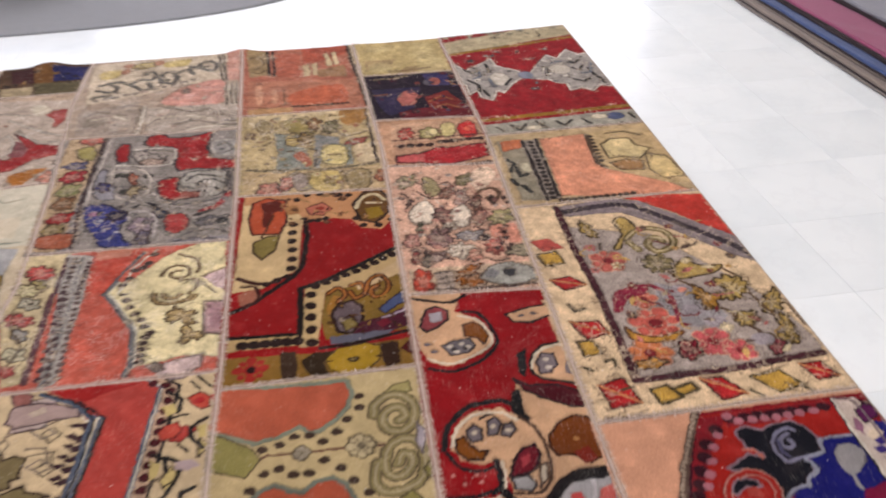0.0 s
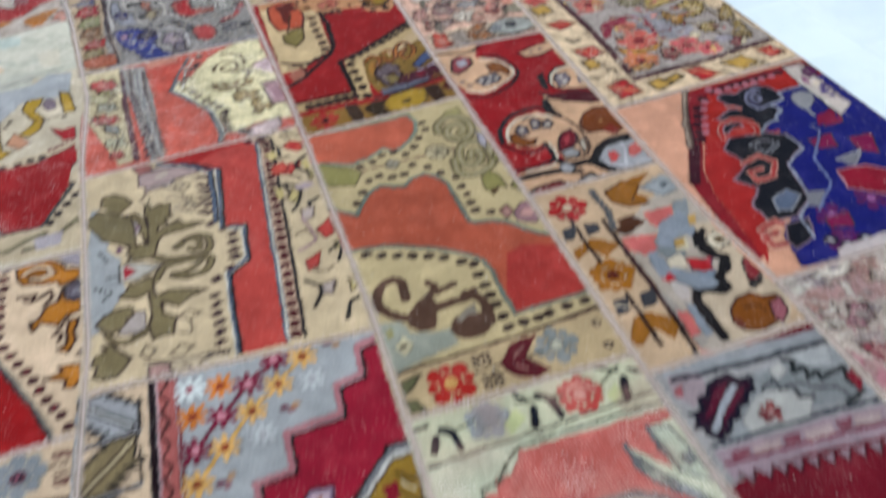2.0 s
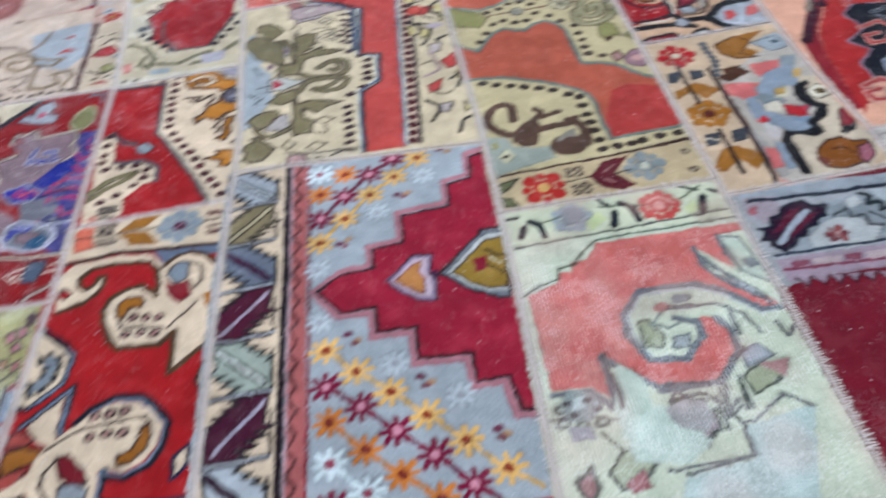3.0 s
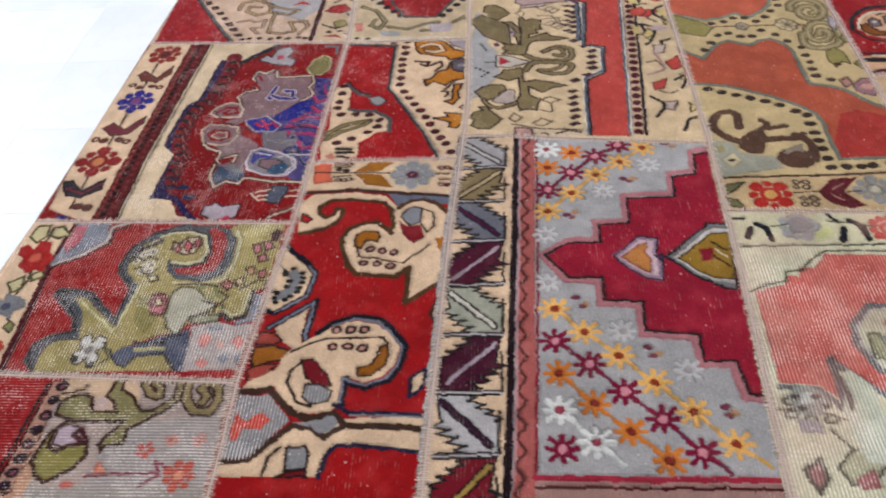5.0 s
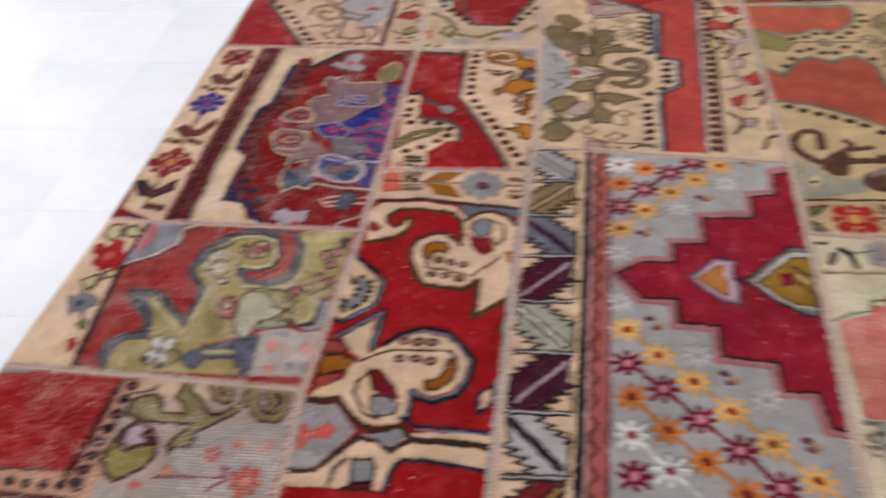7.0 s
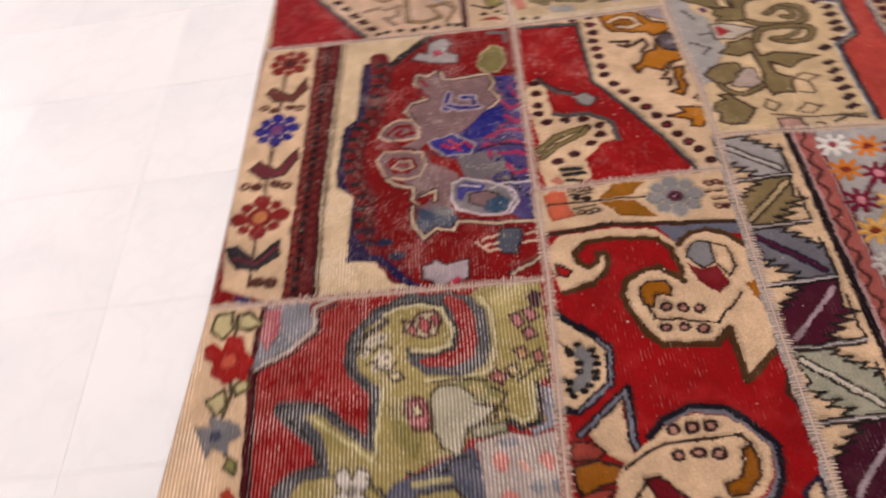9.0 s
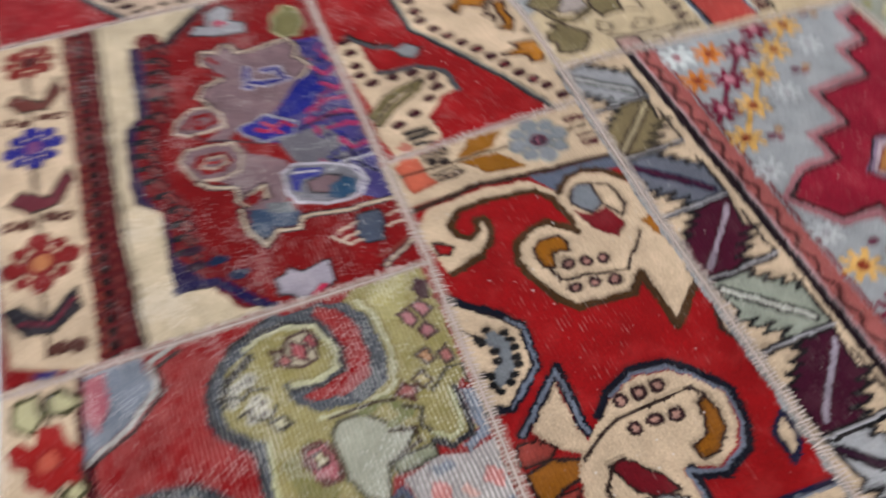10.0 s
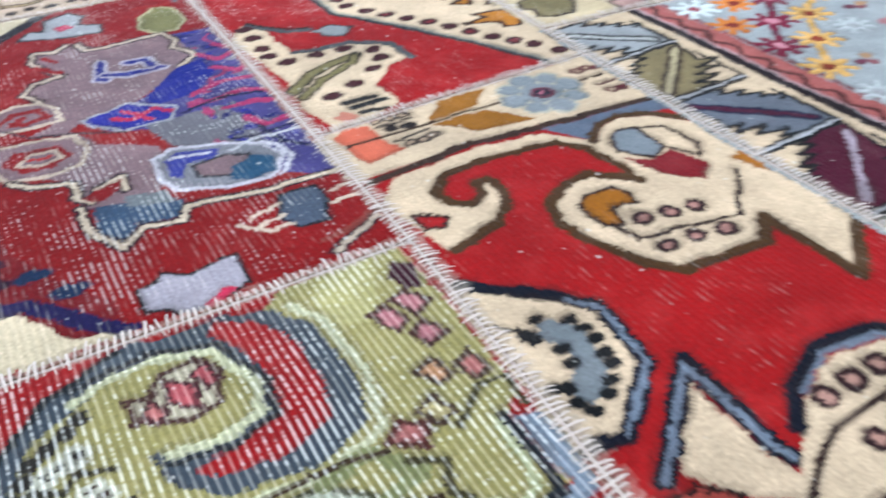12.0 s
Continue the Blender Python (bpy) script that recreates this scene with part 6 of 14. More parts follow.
poly(wool("a9aeb4"), [(-53.2, 122.7), (-47.8, 134.1), (-40.2, 136.6), (-28.8, 136.6), (-23.7, 141.4), (-16.3, 139.5), (-17.2, 124.7), (-30.9, 126.8), (-35.6, 119.6), (-42.3, 110.8), (-53.3, 102.5), (-59.6, 108.8)])
poly(wool("c4bfb0"), [(-52.8, 142.9), (-42.9, 146.6), (-27.8, 145.8), (-28.8, 136.6), (-40.2, 136.6), (-47.6, 133.3)])
line(wool("8a9a90"), 0.6, bow([(-48.9, 140.4), (-39.4, 139.4), (-28.3, 141.1)]))
line(wool("c9c4b8"), 0.7, bow([(-51.1, 108), (-46.5, 113.1), (-43.8, 120.3)]))
motif(wool("bf776e"), [(-45.4, 128.4), (-43, 130.2), (-37.2, 125.6), (-39.8, 122.7)], wool("8a5a58"), 0.3)
motif(wool("c9a898"), [(-51.7, 125.1), (-49.8, 126), (-47.8, 120.7)])
motif(wool("b59c38"), [(-30.7, 122.2), (-29.5, 127.1), (-24.6, 126.6), (-25.5, 122.6), (-27.1, 120.2), (-24.1, 114.1), (-25.1, 108.9), (-27.8, 105.8), (-31.1, 107.8), (-28.4, 111), (-26.9, 113.2)], wool("4a3c20"), 0.45)
motif(wool("b59c38"), [(-18.4, 115), (-20.2, 128.3), (-17, 126.1), (-14.9, 114.1)], wool("4a3c20"), 0.45)
motif(wool("b59c38"), [(-38.9, 108.5), (-41.8, 118.5), (-39.6, 116.3), (-37, 117.3), (-36.3, 109.3), (-34.8, 101.6), (-32.1, 99.5), (-35.5, 96.8), (-38.4, 97.8), (-39.6, 104), (-43.9, 108.7), (-38.8, 106)], wool("4a3c20"), 0.45)
motif(wool("8a7a80"), [(-25.1, 122.5), (-23.4, 126.3), (-21, 123.5), (-20.6, 118.5), (-23.1, 118.5)])
motif(wool("c9a080"), [(-34.3, 104.5), (-32.2, 109.6), (-27.2, 102.2), (-30.4, 100.3)], wool("6a4a38"), 0.3)
motif(wool("b0a068"), [(-46.8, 103.3), (-44, 105), (-38.8, 99), (-41.8, 98)], wool("5a4c30"), 0.3)
motif(wool("b0a068"), [(-51, 99.6), (-47.5, 101.1), (-44.9, 95.3), (-48.9, 95.4)])
oval(UMBER, -18.2, 112.6, 0.9, 0.7)
oval(UMBER, -34.1, 116.6, 0.9, 0.7)
oval(UMBER, -43, 114.2, 0.9, 0.7)
oval(UMBER, -34.9, 114.1, 0.9, 0.7)
oval(UMBER, -41.7, 102.1, 0.9, 0.7)
line(UMBER, 0.4, [(-28.4, 116.5), (-23.9, 112.7), (-19.3, 114.2)])
motif(wool("b8866a"), [(-63.5, 127.3), (-58.6, 128.2), (-52.5, 121.2), (-53.3, 114.5), (-59.6, 116.3)], wool("5a3a2c"), 0.4)
oval(wool("8a4a38"), -58.2, 122.6, 1.6, 1.2)
poly(wool("cdbba0"), [(-49.4, 91.4), (-43.6, 93.3), (-34.8, 94.6), (-24.4, 95), (-16.1, 99.5), (-14.1, 96.6), (-20.1, 93.7), (-26.6, 91), (-38.3, 89), (-47.4, 85.6)])
motif(wool("b0363c"), [(-22.1, 107.7), (-18.7, 105), (-15.2, 105.4), (-14.7, 99.2), (-18.4, 99.5)], wool("6a2020"), 0.3)
oval(wool("3a2c2c"), -34.5, 92.3, 1.2, 1.0)
oval(wool("3a2c2c"), -30.5, 92.3, 1.2, 1.0)
oval(wool("3a2c2c"), -27.1, 92.8, 1.2, 1.0)
oval(wool("3a2c2c"), -23.9, 93, 1.2, 1.0)
oval(wool("8a6a64"), -21.3, 96, 1.3, 1.1, core=wool("cbb8a0"))
oval(wool("8a6a64"), -19.2, 96.9, 1.3, 1.1, core=wool("cbb8a0"))
oval(wool("8a6a64"), -16.5, 98.2, 1.3, 1.1, core=wool("cbb8a0"))
oval(wool("7a5a58"), -42, 87.5, 1.7, 1.4, core=wool("bfae98"))
oval(wool("7a5a58"), -38.8, 90.5, 1.7, 1.4, core=wool("bfae98"))
poly(wool("9c2226"), [(-42.9, 83.5), (-38.3, 88.8), (-26.5, 90.4), (-20, 93.2), (-15.1, 95.7), (-14.4, 86.5), (-19.7, 79.3), (-23.6, 68.4), (-25.9, 62.6), (-27.9, 59.3), (-34.7, 60.7), (-40.4, 69.1), (-40.4, 75.9)])
line(wool("33282a"), 0.6, [(-40.4, 69.1), (-40.4, 75.9), (-42.9, 83.5), (-38.3, 88.8), (-26.5, 90.4), (-20, 93.2), (-15.3, 95.7)])
line(wool("33282a"), 0.6, [(-14.4, 86.5), (-19.7, 79.3), (-23.6, 68.4), (-27.9, 59)])
poly(wool("cdbba0"), [(-13.4, 84.1), (-11.4, 83.7), (-7.3, 64.9), (-12.7, 48.8), (-24.4, 51.2), (-24.9, 60.6), (-18.9, 78.1)])
oval(wool("3a2c2c"), -16, 76.4, 1.2, 1.1)
oval(wool("3a2c2c"), -17.3, 73.7, 1.2, 1.1)
oval(wool("3a2c2c"), -19.3, 70.1, 1.2, 1.1)
oval(wool("3a2c2c"), -21.3, 66.3, 1.2, 1.1)
oval(wool("3a2c2c"), -22.6, 62.5, 1.2, 1.1)
motif(wool("a05a44"), [(-16.8, 66.7), (-16.2, 69.6), (-13.9, 67.2), (-14.7, 64.1)], wool("4a2a20"), 0.4)
motif(wool("3f3430"), [(-18.9, 57.4), (-17.6, 59), (-14.2, 53.1), (-17.1, 52.8)])
motif(wool("4a3a34"), [(-16.2, 58.7), (-15.2, 59.8), (-14.2, 57)])
stroke = bow([(-31.1, 55.1), (-30, 56.9), (-27.7, 55.6), (-27.1, 53), (-28.9, 52.6)])
line(wool("4a4a38"), 1.4, stroke)
line(wool("a8a480"), 0.7, stroke)
motif(wool("6a74a0"), [(-23.7, 53.5), (-22.7, 55), (-19.8, 52.7), (-21.6, 51.1)], wool("3a3c50"), 0.3)
motif(wool("8a9068"), [(-27.8, 56.9), (-24.3, 56.6), (-24.1, 54), (-26.3, 54.1)])
motif(wool("a83a44"), [(-38.1, 59.1), (-34.1, 57.4), (-33.8, 53.2), (-36.2, 53.7)])
oval(wool("8a8680"), -43.4, 77.6, 2.2, 1.9, core=wool("33282a"))
oval(wool("8a8680"), -38.5, 62.6, 2.2, 1.9, core=wool("33282a"))
motif(wool("4a4438"), [(-12.8, 70.8), (-10.2, 72.6), (-7.6, 71.6), (-8.4, 69.8), (-11.2, 69)])
motif(wool("6a5a44"), [(-12.5, 74.6), (-10.1, 75.1), (-9.6, 72.5)])
poly(wool("c5b498"), [(-50.1, 75.3), (-41.4, 71.7), (-33, 61.6), (-23.1, 60.7), (-11.6, 77.5), (-9.5, 77.3), (-9.9, 49), (-47.1, 51.8)])
poly(wool("9c2226"), [(-38.4, 92.1), (-16, 89.8), (-16.4, 76.5), (-23.1, 61.4), (-32.4, 62.2), (-37.2, 71.4)])
line(wool("5a5c58"), 0.9, [(-37.3, 79.9), (-37.2, 71.4), (-32.4, 61.8), (-23.1, 61), (-16, 75.1)])
dots(wool("33242a"), 1.2, 5, [(-43.4, 74), (-33.8, 62.9)])
dots(wool("33242a"), 1.2, 5, [(-21.2, 61.9), (-12.9, 74.1)])
stroke = [(-46.3, 69.4), (-41.5, 66.3), (-38.1, 59.4), (-39.7, 55.7), (-42.6, 57.8), (-41.6, 61)]
line(wool("4a3c30"), 1.5, stroke)
line(wool("9a9468"), 0.8, stroke)
stroke = [(-37.2, 56.7), (-31.2, 54.4), (-26.2, 57.1), (-22.3, 58.1), (-24, 53.2), (-26.6, 53.4)]
line(wool("4a3c30"), 1.4, stroke)
line(wool("9a9468"), 0.7, stroke)
stroke = [(-17.7, 57.7), (-14.6, 60.7), (-11.9, 57.2), (-13.1, 53.6)]
line(wool("4a3c30"), 1.3, stroke)
line(wool("9a9468"), 0.7, stroke)
poly(wool("b0a6a8"), [(-24.8, 56.4), (-17.7, 57.7), (-18.2, 52.7), (-23.9, 51.9)])
poly(wool("a9aaa8"), [(-39.6, 54.4), (-33, 53.2), (-33.5, 50.8), (-38, 51.5)])
oval(wool("4a3c30"), -45.7, 50.5, 0.8, 0.6)
oval(wool("4a3c30"), -42.4, 50.3, 0.8, 0.6)
poly(wool("c58a80"), [(-47.4, 58.8), (-45.2, 59.9), (-44.6, 54.8), (-46.5, 54.3)])

patch("ivory wool patch with a red zigzag and small golden leaves", 1, (176,180), (259,259), wool("b5a08c"), 0.35, False, 0)
poly(wool("b7a79a"), [(-57.7, 254.6), (-20.7, 248.7), (-13.6, 215.8), (-16.3, 189.8), (-39.4, 194.5)])
poly(wool("9f2224"), [(-33.2, 209.4), (-23.9, 206.7), (-18.5, 208.1), (-18.7, 203.1), (-29.1, 196.8), (-36.5, 184.9), (-42.4, 195.1), (-39.7, 200.1), (-36.5, 203.5)])
line(wool("5a4030"), 0.5, bow([(-33.5, 210.4), (-18.7, 209)]))
poly(wool("8a8074"), [(-44.7, 224.2), (-39.7, 222.2), (-32.9, 209.4), (-36.5, 203.5), (-42.1, 207.9)])
stroke = bow([(-53, 239.3), (-47, 240), (-42.4, 243), (-40.2, 246.6), (-32.5, 234.9), (-33.6, 227.4), (-41.4, 231), (-45.3, 226.2)])
line(wool("6a6460"), 1.5, stroke)
line(wool("cfc8bc"), 1.0, stroke)
stroke = bow([(-40.8, 229), (-32.6, 218), (-25, 211.2), (-19.8, 213.6), (-23.9, 221.6)])
line(wool("6a6460"), 1.4, stroke)
line(wool("cfc8bc"), 0.9, stroke)
stroke = bow([(-44.3, 215.2), (-40.7, 218), (-35.3, 211.6)])
line(wool("6a6460"), 1.2, stroke)
line(wool("c4bcb0"), 0.8, stroke)
motif(wool("a33a38"), [(-31.2, 234.6), (-29.2, 243.8), (-25.7, 242.5), (-20.3, 234.2), (-23.8, 231.1), (-25.5, 223.8), (-28.8, 226.4)], wool("6a2424"), 0.4)
motif(wool("c9b8a8"), [(-27.6, 233.8), (-24.2, 236.1), (-23.8, 231.1)])
motif(wool("cfc5b4"), [(-41.3, 244.8), (-38, 247.2), (-34.4, 239.3), (-36.6, 235.8)])
motif(wool("4a3a38"), [(-20.5, 198.5), (-19.1, 201.5), (-17.2, 197.8)])
line(wool("6a5a54"), 0.5, bow([(-21.3, 226.7), (-22, 223.1), (-24.1, 222.6)]))
motif(wool("8a8a50"), [(-26.1, 247.8), (-22.4, 249.1), (-21.6, 243.6)])
poly(wool("d0c3b0"), [(-32.6, 199.4), (-21.3, 201.9), (-18, 202.9), (-18.3, 198), (-24.3, 194.5), (-32.7, 190.1)])
motif(wool("b57f3a"), [(-33, 184.6), (-30.1, 189.5), (-24.4, 184.4), (-24.6, 179.8), (-29.5, 180)])
motif(wool("a86a38"), [(-30.2, 182.4), (-28.2, 185.2), (-24.5, 182.1), (-26.1, 177.8)])
motif(wool("c4846c"), [(-21.4, 183.8), (-18.6, 187.2), (-16, 179.6), (-18.8, 179.4)])
motif(wool("a0522e"), [(-31.5, 181.9), (-29, 183), (-28.6, 179)])
poly(wool("b9ab9e"), [(-55, 194.2), (-59.5, 255.4), (-20.9, 250.2), (-14.8, 178.3), (-39.3, 178.1), (-52.9, 180.2)])
poly(wool("9c2024"), [(-53.5, 193.3), (-53, 199.6), (-50, 204.9), (-42.7, 203.7), (-38, 199.1), (-33.9, 208.4), (-41.4, 222), (-35.3, 216.6), (-30.5, 210.6), (-20.5, 208.1), (-19.4, 201.7), (-28.4, 197.8), (-33.8, 190.8), (-38.7, 189.9), (-50.4, 189.7)], wool("4a3030"), 0.4)
motif(wool("a87426"), [(-51.9, 185.1), (-51.2, 190.1), (-36.8, 188.7), (-42.4, 184.2), (-47.8, 179.5)])
motif(wool("a87426"), [(-33.1, 183.4), (-32.3, 188.3), (-21.8, 190.5), (-25.1, 184.8), (-28.1, 179.1)])
motif(wool("c98a76"), [(-23.5, 180.9), (-21.5, 188), (-16.9, 186.6), (-16.6, 178.8)])
motif(wool("8a5a5c"), [(-38.3, 203.3), (-38.9, 214.4), (-33.1, 208.2), (-32.7, 201.6)])
stroke = bow([(-55.2, 215.1), (-46.1, 214.4), (-43.6, 220.4), (-39.1, 212.2), (-39.9, 202.8), (-50.9, 205.1)])
line(wool("6a6460"), 1.1, stroke)
line(wool("cfc8bc"), 0.7, stroke)
stroke = bow([(-41, 224.2), (-31.6, 213.8), (-20.8, 211.3)])
line(wool("6a6460"), 1.1, stroke)
line(wool("cfc8bc"), 0.7, stroke)
stroke = bow([(-46.9, 234.5), (-36.8, 226.4), (-29.1, 219.9), (-19.7, 215.5)])
line(wool("6a6460"), 1.1, stroke)
line(wool("cfc8bc"), 0.7, stroke)
stroke = bow([(-56.5, 238.9), (-50.5, 242), (-41.9, 237.9), (-36.6, 245)])
line(wool("6a6460"), 1.0, stroke)
line(wool("c9c0b2"), 0.6, stroke)
motif(wool("a04a44"), [(-34.5, 238.6), (-28.4, 242.2), (-21, 233.3), (-25.3, 229.8), (-28, 224.2), (-30, 232.6)])
oval(wool("8a6a58"), -51.2, 228.7, 1.2, 0.9)
oval(wool("8a6a58"), -46.8, 229.6, 1.2, 0.9)
motif(wool("6a3a38"), [(-21, 194.9), (-18.7, 196.2), (-18, 189.9)])
motif(wool("c9bfae"), [(-41.9, 246.8), (-36.1, 247.5), (-32.8, 239.8), (-38.1, 237.8)])

patch("dark brown and blue wool patch at the rug's end", 1, (259,259), (293.5,293), wool("5a4630"), 0.1, False, 0)
poly(wool("4a1f22"), [(-61.8, 289.7), (-50, 289.7), (-47.7, 272.1), (-57.4, 274.3)])
poly(wool("7a5a2a"), [(-52.4, 289.6), (-44.1, 294.7), (-39.3, 270.2), (-46.8, 268.8)])
poly(wool("25285e"), [(-44.1, 289.8), (-25.3, 288.3), (-23.9, 273.2), (-40.1, 273.6)])
poly(wool("6a6240"), [(-47.7, 272.1), (-23.6, 271.8), (-21.6, 257.1), (-44.2, 259.1)])
poly(wool("b0a083"), [(-60.3, 268.7), (-46.8, 268.8), (-46.2, 258.3), (-56.8, 257.2)])
line(wool("2a1a1a"), 1.6, [(-56.5, 255.9), (-23.8, 257)])
sprigs([wool("2a1c18"), wool("8a7040")], 10, 2.4, 27, -62, -30, 262, 290)
# third column

patch("grey-blue wool patch with a stepped crimson field, stars and serrated leaves", 2, (-109.5,-109.5), (2.3,-4.1), wool("a6adb3"), 0.12, False, 1)
poly(CREAM, [(-12.5, 3.5), (-0.5, 0.2), (-3.4, -92.1), (-4, -100.6), (-18, -100.7)])
barbed(wool("a9a9b0"), (-14.4, -2.6), 0.6, -10.6, True, wool("c9c6c2"), BLACK)
barbed(wool("8f8060"), (-14.6, -2.9), -11.4, -22.4, False, wool("c4b492"), UMBER)
barbed(wool("747a90"), (-14.6, -3.1), -23.2, -35.2, True, wool("5a2040"), NAVY)
barbed(wool("5c1d38"), (-15.2, -3.3), -36.0, -48.0, False, wool("b9a8b0"), wool("5c1d38"))
barbed(wool("a9ab9c"), (-15.2, -3.6), -48.8, -61.0, True, wool("d0ccc0"), BLACK)
barbed(wool("531b36"), (-15.4, -3.9), -61.8, -74.2, False, wool("b0a4ac"), wool("531b36"))
barbed(wool("b0b0b6"), (-15.6, -4.4), -75.0, -87.0, True, wool("44203a"), wool("2a1830"))
barbed(wool("7d2030"), (-15.6, -4.8), -87.8, -99.8, False, wool("b09a40"), wool("3a1a28"))
line(wool("2a1420"), 1.4, [(0.2, 0.1), (-1.4, -45.1), (-3, -91.9), (-3.4, -100.6)])
poly(wool("b0706a"), [(1.1, 0.1), (4.5, -1), (1.6, -91.9), (1.2, -100.5), (-2.6, -100.6), (-2.1, -91.9)])
line(wool("6a3c38"), 0.6, [(2.4 + (-3.6) * k / 100 + 0.75 * math.sin(k * 1.5708 * 0.8), 0.0 + (-100.5) * k / 100) for k in range(101)])
line(CRIMSON, 0.5, [(4.9, -1), (3.7, -45.2), (1.6, -91.7)])
line(wool("c0a0a0"), 0.5, [(1.2, 0.1), (-1.9, -91.9)])
poly(wool("9c2640"), [(45, -7.2), (41, -7.9), (40.1, -15.1), (34.9, -15.9), (34.5, -22.7), (24, -22.9), (23.6, -30.9), (17, -31.3), (17.1, -36.5), (10, -36.7), (5.3, -40.1), (9.9, -46.9), (16.3, -47.3), (16, -53.1), (23.5, -53.9), (23.1, -60.9), (32.8, -62), (32.7, -68.2), (38.1, -68.3), (39, -75.5), (43, -75.8), (44.6, -55), (44.2, -39.7)])
line(wool("b5868a"), 1.5, [(45.1, -6.4), (40.6, -7), (39.8, -14.1), (34.4, -14.9), (34.1, -21.7), (23.5, -21.9), (23, -30.2), (16.4, -30.6), (16.4, -35.8), (10, -36), (4.6, -40)])
line(wool("b5868a"), 1.5, [(4.6, -40), (9.3, -47.5), (15.6, -48.1), (15.4, -53.8), (22.9, -54.6), (22.5, -61.6), (32.2, -62.7), (32, -68.9), (37.5, -68.9), (38.3, -76.2), (43.5, -76.5)])
line(BLACK, 0.6, [(44.8, -7.9), (41.2, -8.3), (40.2, -15.3), (35.1, -16.1), (34.6, -22.9), (24.2, -23.1), (23.7, -31.1), (17.2, -31.5), (17.2, -36.7), (10.1, -36.8), (5.3, -40.1), (10, -46.6), (16.5, -47), (16.3, -52.8), (23.8, -53.6), (23.4, -60.7), (33.1, -61.7), (32.9, -68), (38.4, -68), (39.2, -75.3), (43.2, -75.5)])
motif(wool("bf9474"), [(19.8, -40.7), (23.4, -37.5), (26.5, -35.9), (28.7, -36.8), (27.7, -40.1), (26.6, -42.2), (28.4, -44.9), (27.4, -47.6), (25, -46.9), (22, -44)], wool("8a6a84"), 1.0)
line(wool("7a3a56"), 0.8, [(6.2, -63), (12.2, -68.7), (17.9, -74.5), (23.7, -80.2), (29.3, -86.8), (33.1, -90.6)])
line(wool("c8a860"), 0.8, [(6.5, -54.9), (11.9, -61), (17.7, -66.7), (23.4, -72.5), (29.2, -78.9), (35, -85.1), (39.5, -89.3)])
line(wool("b88850"), 0.8, [(6.4, -70.5), (12.3, -77.1), (17.9, -82.7), (23.7, -88.2)])
line(wool("c9ccc8"), 0.8, [(6.2, -78.5), (12.1, -84.8), (16.3, -89.2)])
line(wool("7a3a56"), 0.8, [(6.9, -19.5), (12.5, -13.5), (18.4, -7.9), (24.2, -3.9)])
line(wool("c8a860"), 0.8, [(6.5, -26.7), (12.2, -20.7), (18, -14.6), (23.9, -10.3), (29.6, -5.3)])
star(wool("dadcd8"), wool("a05060"), 6.2, -78.5, 3.0)
star(wool("dadcd8"), wool("a05060"), 12.1, -84.8, 3.0)
star(wool("dadcd8"), wool("a05060"), 7.2, -4.9, 3.0)
star(wool("c4c6ca"), wool("b0a8b0"), 18.9, -60.8, 2.5)
star(wool("c4c6ca"), wool("b0a8b0"), 29.6, -70, 2.5)
star(wool("c4c6ca"), wool("b0a8b0"), 19.2, -20.7, 2.5)
star(wool("c4c6ca"), wool("b0a8b0"), 30.3, -11.8, 2.5)
star(wool("c4c6ca"), wool("b0a8b0"), 5.6, -34.1, 2.5)
star(wool("c4c6ca"), wool("b0a8b0"), 5.6, -48, 2.5)
star(wool("cf8c40"), wool("8a3a2c"), 12.9, -6.2, 2.8)
star(wool("cf8c40"), wool("8a3a2c"), 7, -11.6, 2.8)
star(wool("cf8c40"), wool("8a3a2c"), 6.4, -70.5, 2.8)
star(wool("cf8c40"), wool("8a3a2c"), 12.3, -77.1, 2.8)
star(wool("cf8c40"), wool("8a3a2c"), 17.9, -82.7, 2.8)
star(wool("cf8c40"), wool("8a3a2c"), 23.7, -88.2, 2.8)
star(wool("861c46"), wool("d09aa4"), 24.2, -3.9, 2.9)
star(wool("861c46"), wool("d09aa4"), 18.4, -7.9, 2.9)
star(wool("861c46"), wool("d09aa4"), 12.5, -13.5, 2.9)
star(wool("861c46"), wool("d09aa4"), 6.9, -19.5, 2.9)
star(wool("861c46"), wool("d09aa4"), 6.2, -63, 2.9)
star(wool("861c46"), wool("d09aa4"), 12.2, -68.7, 2.9)
star(wool("861c46"), wool("d09aa4"), 17.9, -74.5, 2.9)
star(wool("861c46"), wool("d09aa4"), 23.7, -80.2, 2.9)
star(wool("861c46"), wool("d09aa4"), 29.3, -86.8, 2.9)
star(wool("861c46"), wool("d09aa4"), 6.3, -86.1, 2.9)
star(wool("e0bc74"), wool("94482c"), 29.6, -5.3, 2.9)
star(wool("e0bc74"), wool("94482c"), 23.9, -10.3, 2.9)
star(wool("e0bc74"), wool("94482c"), 18, -14.6, 2.9)
star(wool("e0bc74"), wool("94482c"), 12.2, -20.7, 2.9)
star(wool("e0bc74"), wool("94482c"), 6.5, -26.7, 2.9)
star(wool("e0bc74"), wool("94482c"), 6.5, -54.9, 2.9)
star(wool("e0bc74"), wool("94482c"), 11.9, -61, 2.9)
star(wool("e0bc74"), wool("94482c"), 17.7, -66.7, 2.9)
star(wool("e0bc74"), wool("94482c"), 23.4, -72.5, 2.9)
star(wool("e0bc74"), wool("94482c"), 29.2, -78.9, 2.9)
star(wool("e0bc74"), wool("94482c"), 35, -85.1, 2.9)
oval(wool("7a4458"), 24, -16.5, 0.9, 0.7)
